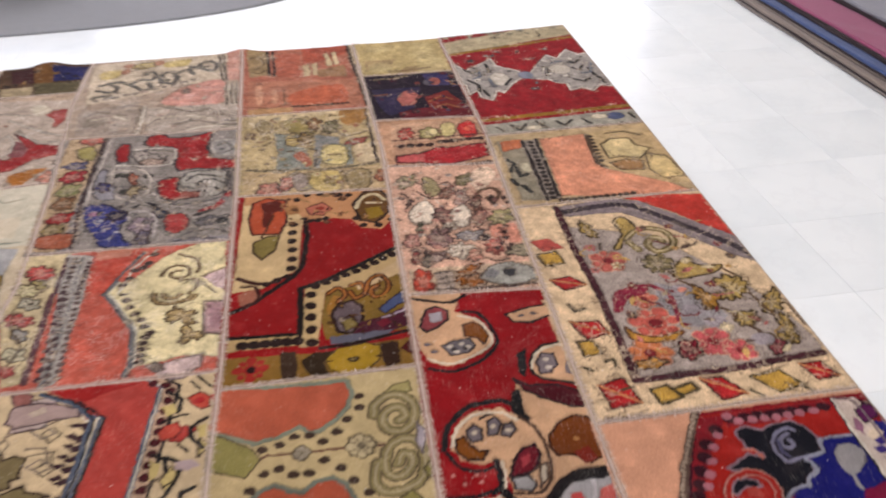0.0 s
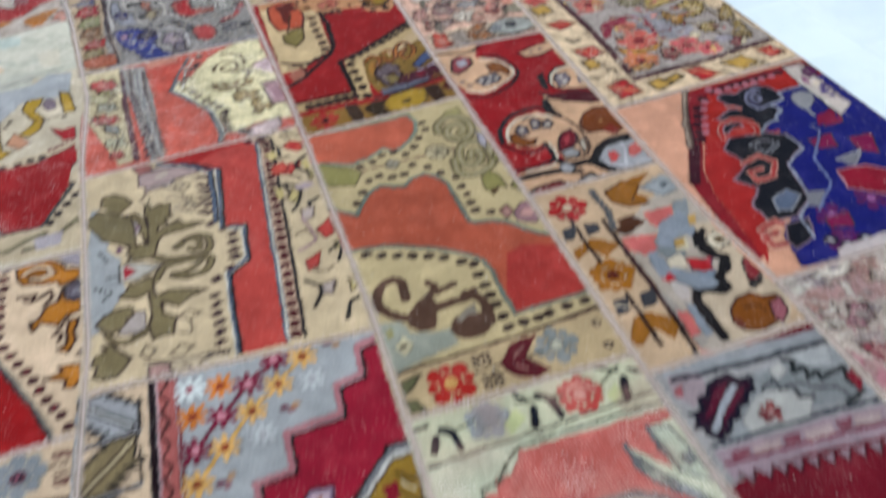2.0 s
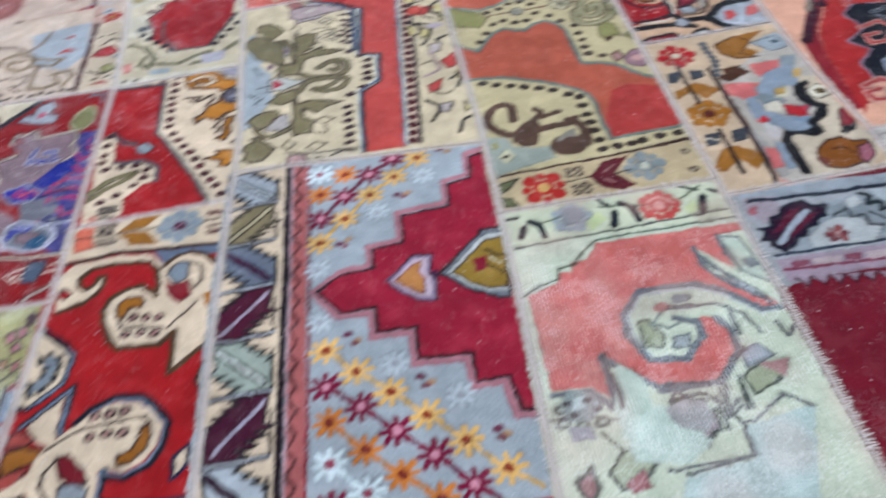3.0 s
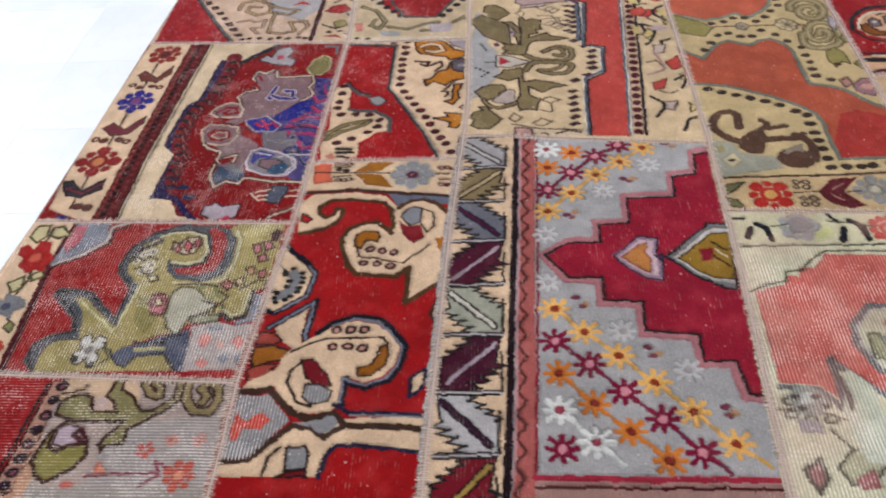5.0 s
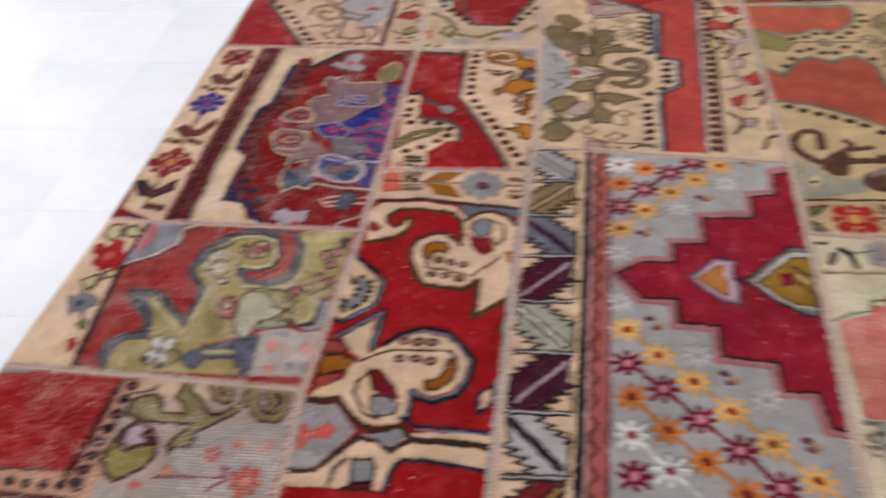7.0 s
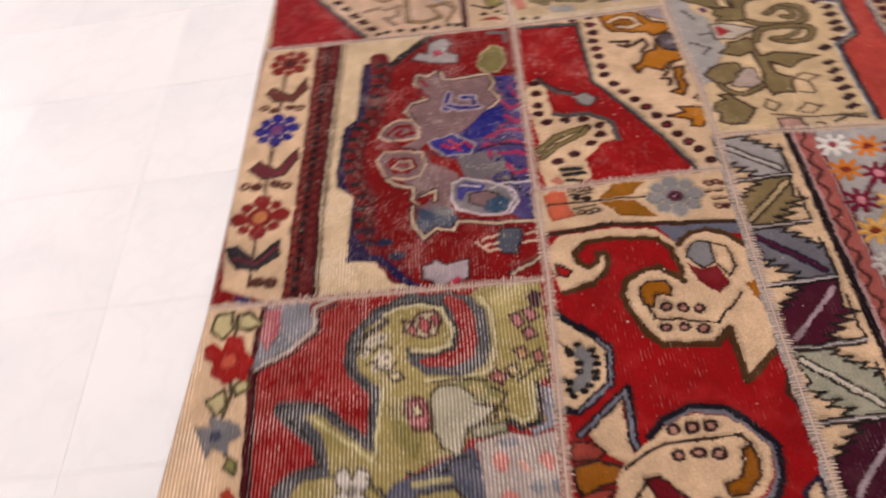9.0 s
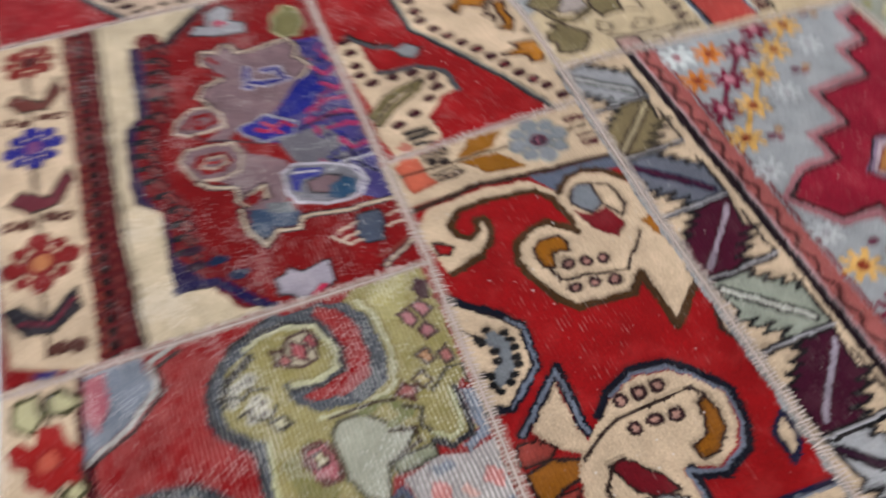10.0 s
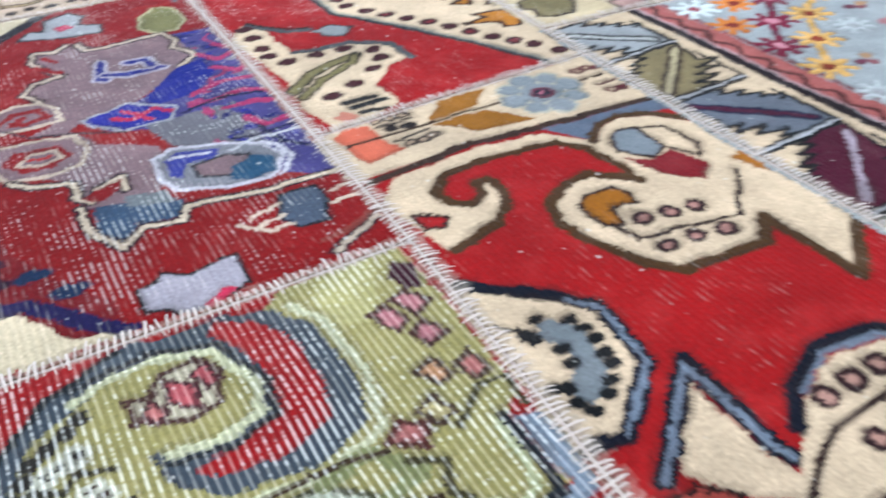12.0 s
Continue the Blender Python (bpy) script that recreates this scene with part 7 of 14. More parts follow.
oval(wool("7a4458"), 10.4, -28.1, 0.9, 0.7)
oval(wool("7a4458"), 35, -3.8, 0.9, 0.7)
oval(wool("7a4458"), 10.7, -52.1, 0.9, 0.7)
oval(wool("7a4458"), 23.4, -64.7, 0.9, 0.7)
oval(wool("7a4458"), 34.7, -77.8, 0.9, 0.7)
oval(wool("b89a78"), 26.1, -16.5, 0.9, 0.7)
oval(wool("b89a78"), 12.4, -27.3, 0.9, 0.7)
oval(wool("b89a78"), 36.6, -5, 0.9, 0.7)
oval(wool("b89a78"), 12.5, -54.1, 0.9, 0.7)
oval(wool("b89a78"), 25, -66.2, 0.9, 0.7)
oval(wool("b89a78"), 36, -79, 0.9, 0.7)
oval(wool("8a5a60"), 25.2, -17.3, 0.8, 0.6)
oval(wool("8a5a60"), 11.6, -28.9, 0.8, 0.6)
oval(wool("8a5a60"), 11.8, -54.5, 0.8, 0.6)
oval(wool("8a5a60"), 24.1, -66.7, 0.8, 0.6)
oval(wool("8a5a60"), 35.1, -79.5, 0.8, 0.6)
poly(wool("a08a9c"), [(19.5, -41), (25.1, -35.2), (29, -35.9), (28.2, -40.7), (29.2, -42.4), (28.4, -47.8), (25.1, -47.3), (22.1, -44.7)], wool("3a2438"), 0.4)
poly(wool("cbb4b8"), [(20.3, -41.1), (25.2, -36.2), (28.2, -36.7), (27.3, -40.6), (28.3, -42.3), (27.7, -46.7), (25.3, -46.4), (22.5, -44)])
poly(wool("b98a50"), [(21, -41.2), (24.9, -37.6), (26.6, -37.5), (25.9, -40.4), (26.8, -42.1), (26.1, -45.9), (23.4, -43.9)], wool("9a5a50"), 0.3)
poly(wool("4a2a4a"), [(27.2, -41.1), (29.2, -40.4), (30.2, -41.5), (28.9, -42.9)])
poly(wool("7a7f8c"), [(30.1, -41.5), (39.8, -31.9), (44.4, -32), (42.3, -50.6), (40.1, -50.4), (34.8, -46.8)], wool("23202c"), 0.6)
poly(wool("c9c4bc"), [(31.5, -41.7), (40, -33.4), (44.2, -33.5), (42.2, -49), (38.2, -48.4), (34.9, -45.6)])
poly(wool("9a8236"), [(32.4, -41.9), (40.1, -34.9), (44, -34.8), (42.3, -48), (38.3, -47.5), (35.4, -45.1)], wool("5a4420"), 0.4)
poly(wool("8a2438"), [(36.8, -39.4), (39.5, -39.1), (39.4, -42.4), (36.9, -42.8)])
line(wool("3a2a20"), 0.5, [(39.7, -37.7), (42.4, -39.7)])
line(wool("3a2a20"), 0.5, [(39.6, -41.4), (42.1, -44.3)])
line(wool("d8ccb0"), 0.4, [(40.2, -39.4), (42.1, -41.8)])
line(wool("a83a50"), 1.2, [(1.6, -91.5), (41, -91.8)])
poly(wool("a88f86"), [(1.5, -92.1), (41.3, -92.4), (39.3, -100), (0.9, -100.5)])
line(MAROON, 0.6, [(1.7, -93.1), (40.6, -93.3)])

patch("cream wool patch with an olive plant, red band and barred border", 2, (2.3,-4.1), (77.5,76.7), wool("d3bf9f"), 0.15, False, 1)
poly(wool("bc5a50"), [(6.9, 76.9), (28, 76.8), (32.2, 73.4), (27.3, -0.7), (18.3, 0.2), (19.4, 24.3), (24.2, 27.5), (25.5, 40.6), (20.3, 42.5), (22.2, 65.4), (18.1, 65.8), (15, 70.8)])
line(wool("5f6f86"), 1.0, [(15, 70.8), (18.4, 66.7), (21.2, 65.5), (19.3, 42), (24.4, 39.8), (23.5, 28.4), (18.6, 24.9), (17.5, 0.7)])
line(wool("e0d8c8"), 0.4, [(14.3, 70), (18.3, 65.3), (20.7, 65.6), (18.8, 41.7), (23.9, 39.2), (23.1, 29), (18.2, 25.5), (17.1, 0.7)])
line(wool("20202e"), 0.6, [(15.3, 71.7), (22, 65.4), (20.1, 42.2), (25.3, 40.6), (24, 27.5), (19.3, 24.3), (18.2, 0.2)])
poly(wool("5f6f86"), [(28, 76.8), (29.5, 76.7), (33.5, 73.3), (28.5, 0.1), (27.3, -0.3), (32.2, 73.4)])
line(wool("e0d8c8"), 0.4, [(29.1, 76.8), (33, 73.4), (28.1, 0.1)])
poly(wool("cbb098"), [(29.5, 76.7), (32.7, 76.4), (36.6, 73), (31.1, -0), (28.5, 0.1), (33.5, 73.3)])
dots(wool("5a2028"), 1.15, 26, [(30.8, 74.9), (35.2, 73.2), (29.8, 1)])
line(wool("20202e"), 0.8, [(33, 76.4), (36.9, 73), (31.4, -0)])
line(wool("b0705f"), 0.8, [(7.8, 75.5), (27.1, 75.3)])
poly(wool("c05a50"), [(36.6, 56.4), (39.6, 60.5), (43, 59.2), (38.9, 55.5)], wool("7a2a2a"), 0.3)
poly(wool("c05a50"), [(40.5, 31.7), (44.3, 34.3), (44.5, 28.7), (41.8, 27.7)], wool("7a2a2a"), 0.3)
poly(wool("c05a50"), [(35.8, 21.9), (39.7, 23.6), (38.6, 19.2), (36.1, 18.5)], wool("7a2a2a"), 0.3)
poly(wool("c05a50"), [(43.8, 68.8), (47.7, 70.2), (45.9, 64.4)])
motif(wool("cfbf78"), [(38.1, 49.2), (40.1, 46.5), (38, 43), (36.3, 45.6)], UMBER, 0.3)
motif(wool("cfbf78"), [(43, 55.9), (45.4, 53.4), (43, 50.7)], UMBER, 0.3)
motif(wool("cfbf78"), [(43.3, 25.5), (46, 26.7), (44.9, 22.7), (43.2, 22.8)], UMBER, 0.3)
motif(wool("c3b2a8"), [(37.4, 12.9), (40.9, 13.2), (39.6, 9.1), (37.2, 10)], UMBER, 0.3)
motif(wool("cfbf78"), [(43.6, 12.6), (45.2, 10), (43.3, 8.2)], UMBER, 0.3)
motif(wool("c3b2a8"), [(38.4, 40), (41.8, 40.3), (40.9, 36.3), (38.1, 35.6)], UMBER, 0.3)
line(BLACK, 0.9, bow([(36.5, 51.8), (40, 49), (38.5, 43), (36.6, 40.7)]))
line(BLACK, 0.9, bow([(45.1, 62.4), (47.4, 58.1), (45.8, 52.4)]))
line(BLACK, 0.9, bow([(34.6, 15.6), (37.5, 11.7), (34.8, 7)]))
line(BLACK, 0.9, bow([(41.8, 22.9), (44.7, 24.8), (43.1, 18.9)]))
line(BLACK, 0.9, bow([(40.7, 1.3), (42.4, 4.9), (44.9, 6.5)]))
line(wool("b59aa0"), 0.6, bow([(38, 37.1), (39.7, 28.4), (34.9, 26)]))
line(wool("5a5038"), 0.35, [(35.7, 31.5), (38.1, 32.7), (39.6, 29.8)])
line(wool("5a5038"), 0.35, [(37, 18), (39.3, 16.6), (41.6, 17.7)])
line(BLACK, 0.9, [(34.6, 71.6), (38, 68.6), (37.6, 64.7)])
line(BLACK, 0.6, [(34.4, 62.1), (37, 63.3), (39.9, 63.7)])
motif(wool("c2604f"), [(39, 68.8), (41.6, 70.4), (44, 68.3), (44.1, 65.2), (42.2, 64.7), (40.4, 66.6)], wool("7a2a2a"), 0.3)
oval(wool("b03a3a"), 41.6, 67.6, 1.2, 1.0)
oval(wool("b03a3a"), 38, 59.8, 1.2, 1.0)
motif(wool("c2604f"), [(34, 58.7), (35.2, 61), (37.8, 61.7), (39.1, 59.2), (37.8, 57), (35.3, 56.7)], wool("7a2a2a"), 0.3)
motif(wool("cfbf78"), [(33.9, 67), (36.5, 67.3), (37.4, 64.8), (35.4, 63.6)])
line(BLACK, 0.9, [(43.9, 61.8), (40.9, 59.7), (41.2, 56.7), (43.9, 53.1)])
motif(wool("cfbf78"), [(42.2, 59.4), (44, 59.9), (44.4, 56.2), (42.9, 56.1)])
line(BLACK, 1.0, [(33.8, 53.1), (36.6, 51.3), (37.3, 47.9)])
line(BLACK, 0.5, [(38.9, 55), (40.9, 52.6)])
motif(wool("cfbf78"), [(33.5, 51.8), (35.7, 50.1), (35.7, 46.9), (34.2, 45.9)])
line(wool("5a5038"), 0.5, [(37.1, 44.1), (39.8, 45.8)])
line(wool("5a5038"), 0.5, [(33.9, 44.6), (36.7, 47)])
line(BLACK, 0.9, [(43.5, 43.3), (41, 42.2), (40.9, 40.8)])
motif(wool("c3b0b0"), [(38.7, 50.3), (42.2, 50.3), (43.9, 48.7), (41.5, 47.5), (39, 48.2)])
motif(wool("c3b0b0"), [(33, 79.1), (37.2, 79.6), (40.9, 82.5), (40.8, 78.1), (37.2, 75.3), (34.3, 75.4)], wool("8a7a78"), 0.4)
line(BLACK, 0.6, [(41.5, 77.5), (40.8, 75.5), (44, 71.6)])
line(BLACK, 0.5, [(39.3, 74.1), (41.5, 71.2)])
poly(wool("a9aeb0"), [(-11, 61.9), (-5.9, 61.5), (-5.4, 50.5), (-7.5, 45.4), (-4.3, 40.1), (-4.9, 35.2), (-3.9, 29.4), (-6.4, 24.1), (-8.4, 18.9), (-11.8, 17.4), (-13, 24.5), (-12.9, 43.7), (-11.4, 50.9)])
poly(wool("c3b3ac"), [(2.9, 73.7), (9.9, 74.3), (11.4, 69.3), (9.4, 64.8), (2.6, 64.2)], wool("6a5a58"), 0.4)
line(wool("5a4a48"), 0.35, [(2, 63.1), (4.3, 64.1), (9.4, 64.8), (14.1, 67.9)])
poly(wool("b5a0a0"), [(5.7, 72.2), (9.8, 72.5), (9, 68.3), (6.1, 67.4)])
line(wool("6a3a40"), 0.4, [(7.8, 66.1), (8.8, 69.6), (10.7, 67)])
line(wool("6a6254"), 0.35, [(9.6, 63), (11.7, 64.6), (13.8, 62.1), (12, 60), (9.6, 63)])
line(wool("6a6254"), 0.35, [(10.5, 53), (12.8, 54.9), (15.4, 53.1), (13.1, 50.9), (10.5, 53)])
line(wool("6a6254"), 0.35, [(13.5, 57.6), (13.7, 54.9)])
line(wool("6a6254"), 0.35, [(8.3, 57), (14.1, 57.6)])
line(wool("6a6254"), 0.3, [(0.9, 60.9), (2.3, 62.5), (3.9, 60.7), (2.5, 58.6), (0.9, 60.9)])
motif(wool("8c8055"), [(-9, 59.5), (-8.2, 66.3), (-5.3, 66.7), (-3, 64.7), (-0.8, 61.1), (-3.7, 58), (-5.9, 57.6), (-7.9, 56.6)], UMBER, 0.45)
motif(wool("d3bf9f"), [(-9, 62.9), (-7.6, 61.7), (-6.7, 58.8), (-8.7, 58.9)])
motif(wool("8c8055"), [(-8.7, 51.8), (-7, 54.9), (-4.2, 56.7), (-0.3, 56.3), (1.8, 53.1), (2.5, 46.7), (1.6, 43.7), (0.1, 49), (-2.1, 52.3), (-3.2, 48.2), (-5.4, 48.9), (-7.5, 50.1)], UMBER, 0.55)
motif(wool("b5a8a0"), [(-4.8, 52), (-2.6, 54.6), (-0.4, 53.3), (0.7, 50.5), (-0.2, 48), (-1.6, 48.1), (-2.6, 50.8), (-3.7, 48.7)], UMBER, 0.4)
oval(wool("8a6a80"), -0.7, 50.6, 0.8, 0.7)
poly(wool("8c8055"), [(1.9, 58), (3, 58.5), (3.6, 56.8), (5.8, 57.7), (8.2, 56.4), (7.8, 52.6), (8.3, 51), (6.7, 51.1), (7.1, 49), (4.7, 48.6), (4.3, 47.1), (9.8, 49.1), (10.8, 47.6), (15.5, 45.7), (11.7, 45), (5.3, 44.9), (4.2, 42.5), (3.5, 38), (2, 37.7), (-3, 39), (-1.7, 40.4), (-3.2, 41.5), (-2.2, 43.5), (-3.2, 44.6), (-0, 43.8), (2.1, 43.1), (2.3, 49.9)], UMBER, 0.5)
poly(wool("8c8055"), [(-3.1, 30.3), (1.8, 31.4), (2.8, 30.4), (2.2, 27.2), (2.6, 24.5), (5.6, 25.2), (9.6, 24), (13.9, 22), (10.4, 21.3), (7.4, 19.3), (3.6, 22.2), (3.9, 18.2), (6.5, 16.4), (5.4, 11.4), (2.7, 12), (1.3, 11.6), (0.2, 15), (1.5, 18.4), (1.2, 26.4), (-1.9, 25.2), (-5.4, 27.2), (-3.9, 28.5)], UMBER, 0.5)
stroke = bow([(3.5, 37.5), (6.6, 35.2), (12.2, 34.5), (15.3, 35.3), (16.1, 38.1), (15.2, 40.7), (12.6, 41.4), (10.5, 41), (8.3, 39.2)])
line(UMBER, 1.9, stroke)
line(wool("8c8055"), 1.2, stroke)
stroke = bow([(10.5, 40.8), (12.5, 40.7), (13.7, 38.8), (13.3, 36.7), (11.3, 37.5)])
line(UMBER, 1.5, stroke)
line(wool("8c8055"), 0.9, stroke)
stroke = bow([(3.3, 29.9), (4.9, 33.1), (8, 33.8), (12.1, 33.6), (15.1, 32.4), (15.6, 30.5), (13.8, 28.3), (9.8, 28.1), (6.8, 29.7)])
line(UMBER, 1.9, stroke)
line(wool("8c8055"), 1.2, stroke)
stroke = bow([(6.8, 29.7), (9.9, 29.9), (12.5, 31.2), (13.3, 32.5)])
line(UMBER, 1.5, stroke)
line(wool("8c8055"), 0.9, stroke)
poly(wool("c6beb2"), [(-4.8, 38.1), (-2.2, 38), (5, 34.1), (-1.3, 31.6), (-4.9, 32.3)], UMBER, 0.45)
poly(wool("b03a48"), [(-3.9, 36.9), (-3, 37), (-1, 34.5), (-3.8, 33)])
line(UMBER, 0.4, [(-8, 34.9), (-5.1, 34.7)])
motif(wool("6a4a68"), [(-5.4, 44.7), (-4, 45.1), (-3.8, 43.1), (-5.1, 42.7)])
dots(BLACK, 0.4, 4, [(-9.1, 44.5), (-7.5, 41.3)])
dots(BLACK, 0.4, 4, [(-10.3, 32.2), (-7.2, 29.7)])
dots(BLACK, 0.4, 3, [(-8.7, 27.9), (-7.2, 29.2)])
motif(wool("8c8055"), [(-10.6, 20.4), (-8.4, 22.9), (-5.4, 23.6), (-2.7, 23), (-2.4, 20.8), (-3.9, 20), (-4.4, 17.8), (-6.4, 17.1), (-7.9, 16.3)], UMBER, 0.5)
motif(wool("b5a8a0"), [(-5.9, 16.2), (-3.9, 19.1), (-1.9, 21.2), (0.1, 21.1), (0.2, 15.9), (-2, 14.7)], UMBER, 0.3)
stroke = bow([(-8.1, 16.8), (-6.4, 14.1), (-3.5, 13.4), (0.2, 15)])
line(UMBER, 1.7, stroke)
line(wool("8c8055"), 0.9, stroke)
motif(wool("8c8055"), [(-11.1, 5.8), (-10.2, 8.2), (-11.6, 9), (-10.5, 11.4), (-8.3, 12.1), (-9.5, 13.5), (-7.4, 13.8), (-3.3, 8.2), (-5.4, 5.5), (-6.8, 4), (-9.4, 4.5)], UMBER, 0.5)
line(UMBER, 0.35, [(-1.6, 8.5), (-0.2, 10.5), (1.5, 8.8), (0, 6.8), (-1.6, 8.5)])
line(UMBER, 0.35, [(4.2, 5.8), (6.6, 7.9), (9.1, 6.4), (6.7, 4.5), (4.2, 5.8)])
line(UMBER, 0.35, [(6.7, 15.9), (9.2, 17), (11.6, 15.6), (9.3, 14.1), (6.7, 15.9)])
line(UMBER, 0.35, [(9.3, 14.1), (9.4, 10.8)])
line(UMBER, 0.35, [(6.1, 11.4), (9.3, 10.4)])
poly(wool("cdbba0"), [(-0.7, 5.3), (16.3, 3.2), (16.6, 0.9), (10.1, -0.6), (-0.8, 1.4)])
poly(wool("c0a49a"), [(-0, 4.5), (3.9, 3.5), (4.6, -1.1), (2.3, -4), (-0.9, -3.9)], wool("5a4a48"), 0.4)
poly(wool("c46a5a"), [(1, -0.2), (2.9, 0.5), (2.7, -4), (0.9, -3.9)])
line(UMBER, 0.4, [(-1, 5.9), (4.8, 3.8), (12.2, 3.1), (16.3, 2.5)])
line(UMBER, 0.5, [(6.6, 1.8), (7.9, 1.4), (7.9, -0.2)])
dots(UMBER, 0.45, 7, [(10.3, 1.6), (12.6, 2.7), (15.8, 1.7)])
poly(wool("4a3038"), [(16.7, 64.2), (19, 65.1), (20, 63.3), (18.3, 62.3)])
poly(wool("4a3038"), [(16.2, 60.6), (18.8, 61.5), (19.7, 59.9), (17.7, 58.7)])
poly(wool("4a3038"), [(16.3, 57.6), (18.5, 58.3), (19.3, 56.9), (17.6, 56.2)])
poly(wool("4a3038"), [(15.8, 54.7), (18.3, 55.6), (19.2, 54.4), (17.4, 53.5)])
poly(wool("4a3038"), [(15.9, 52.2), (18.1, 52.9), (19, 51.5), (17.2, 50.8)])
poly(wool("4a3038"), [(15.4, 48.8), (17.9, 49.9), (18.8, 48.6), (17, 47.7)])
poly(wool("4a3038"), [(15.4, 44.5), (17.6, 45.4), (18.4, 44), (16.6, 43.1)])
poly(wool("4a3038"), [(18.1, 41.7), (20.5, 42.3), (21.6, 41.2), (19.3, 40.4)])
poly(wool("4a3038"), [(19.9, 38.5), (22.4, 39.7), (23.3, 38.3), (21.4, 37.3)])
poly(wool("4a3038"), [(19.4, 35.7), (22.1, 36.7), (23, 35.4), (21.1, 34.4)])
poly(wool("4a3038"), [(19.4, 32.6), (21.8, 33.9), (23, 32.4), (20.9, 31.4)])
poly(wool("4a3038"), [(19.2, 30), (21.6, 31.3), (22.7, 29.7), (20.6, 28.8)])
poly(wool("4a3038"), [(17.7, 26.9), (19.8, 27.9), (21.2, 26.7), (19.1, 25.7)])
poly(wool("4a3038"), [(14.3, 24.4), (16.6, 25.6), (17.8, 24.2), (15.5, 23.2)])
poly(wool("4a3038"), [(13.7, 19.4), (15.7, 20.3), (16.9, 19), (14.9, 18.2)])
poly(wool("4a3038"), [(13.5, 16.4), (15.5, 17.5), (16.7, 16.2), (14.7, 15.3)])
poly(wool("4a3038"), [(13.4, 13.7), (15.3, 14.7), (16.7, 13.5), (14.5, 12.5)])
poly(wool("4a3038"), [(13.3, 11), (15.6, 12.1), (16.7, 10.6), (14.3, 9.7)])
poly(wool("4a3038"), [(13.1, 8), (15.4, 9.1), (16.5, 7.8), (14.1, 6.7)])
poly(wool("4a3038"), [(13, 5.2), (15.2, 6.3), (16.4, 5), (13.9, 4.1)])
poly(wool("857a52"), [(-12.9, 57.7), (-8.8, 61), (-1.5, 55.1), (-0.5, 43.1), (-8.1, 48.6)], UMBER, 0.4)
motif(wool("b5a09a"), [(1, 67.4), (1.2, 72), (4.7, 72.9), (10.9, 71.8), (15.7, 69.4), (16.8, 66.9), (11.5, 67.1), (8.1, 66.2), (3.6, 65.5)], wool("6a5a5c"), 0.5)
poly(wool("c9b8a8"), [(5, 69.8), (8.3, 71.5), (8.8, 69.5), (6.4, 68.4)])
motif(wool("a0726a"), [(0, 76.2), (1.9, 77), (4.6, 75.4), (4.8, 72.5), (1.5, 72.7)], wool("6a5a5c"), 0.4)
line(wool("8a8078"), 0.4, [(7.3, 64.1), (9.5, 65.6), (12.5, 62.8), (10.1, 61.5), (7.3, 64.1)])
line(wool("8a8078"), 0.4, [(8.8, 54.1), (11.3, 55.7), (14.4, 53.1), (11.8, 52), (8.8, 54.1)])
line(wool("7a7068"), 0.4, [(7.7, 59.1), (11.5, 58.7), (12.9, 55.4)])
poly(wool("4a3038"), [(14.7, 64.7), (16.7, 65), (17.8, 63.7), (16, 63.7)])
poly(wool("4a3038"), [(14.6, 61.7), (16.6, 62.1), (17.6, 60.9), (15.6, 60.6)])
poly(wool("4a3038"), [(14.8, 58.9), (16.7, 59.2), (17.5, 58), (15.8, 57.8)])
poly(wool("4a3038"), [(14.2, 56), (16.1, 56.3), (17.1, 55.4), (15.5, 55)])
poly(wool("4a3038"), [(13.3, 53.7), (16.2, 53.8), (17.1, 52.7), (15.1, 52.5)])
poly(wool("4a3038"), [(13.9, 50.3), (16, 50.8), (17.2, 49.6), (15.2, 49.3)])
line(wool("5f6f86"), 1.1, [(6.2, 75.5), (13.6, 71.8), (17, 68.4), (19.3, 65.7), (18.9, 53), (18.4, 44.7)])
line(wool("20202e"), 0.5, [(6.6, 75.8), (14, 72.1), (17.5, 68.7), (19.9, 65.2), (19.5, 52.6), (19, 44.6)])
poly(wool("a83430"), [(7, 76.6), (16.8, 76.9), (28.2, 76.9), (27.9, 75.3), (21.8, 73.9), (16.8, 71.6), (11.5, 73.7)])
rub(0.5, [(-52.4, -55.3), (-48.3, -55.3), (-47.1, -61.7), (-50.5, -61.6)])

patch("coral wool patch with a pale yellow hexagon and striped border", 2, (77.5,76.7), (135.5,133), wool("c06a58"), 0.34, True, 2)
poly(wool("c6b795"), [(-27.3, 158.5), (-1.6, 153.4), (-0.2, 120.1), (1.1, 80.1), (-3.6, 79.3)])
poly(wool("a5a09a"), [(-0.2, 120.1), (6.6, 118.8), (7.5, 111.8), (7.7, 97.1), (8.6, 78.8), (4.1, 77.1), (4.6, 79.5)])
line(wool("6a4a52"), 1.6, [(-1.2, 120.3), (-0.7, 108.9), (0.3, 93.6), (1.1, 80.1)])
dots(wool("5a4048"), 1.0, 11, [(1.3, 115.2), (2.4, 105.2), (4.2, 80.8)])
line(wool("7a8088"), 0.8, [(4.6, 119.2), (4.8, 106.8), (5.6, 86.2), (5.6, 77.6)])
dots(wool("5a4a4c"), 0.9, 16, [(2.2, 119.6), (3, 109.3), (6.3, 79.2)])
dots(wool("6a5a58"), 0.8, 16, [(5.8, 116.6), (6.4, 105.5), (8.5, 80.5)])
poly(wool("d9cda6"), [(15.5, 117.1), (44.1, 111.7), (45.3, 97.2), (45.7, 81.7), (36.2, 83.4), (29.4, 81.9), (26.3, 81.6), (23.6, 96.2), (18.7, 103.2), (12.7, 113)])
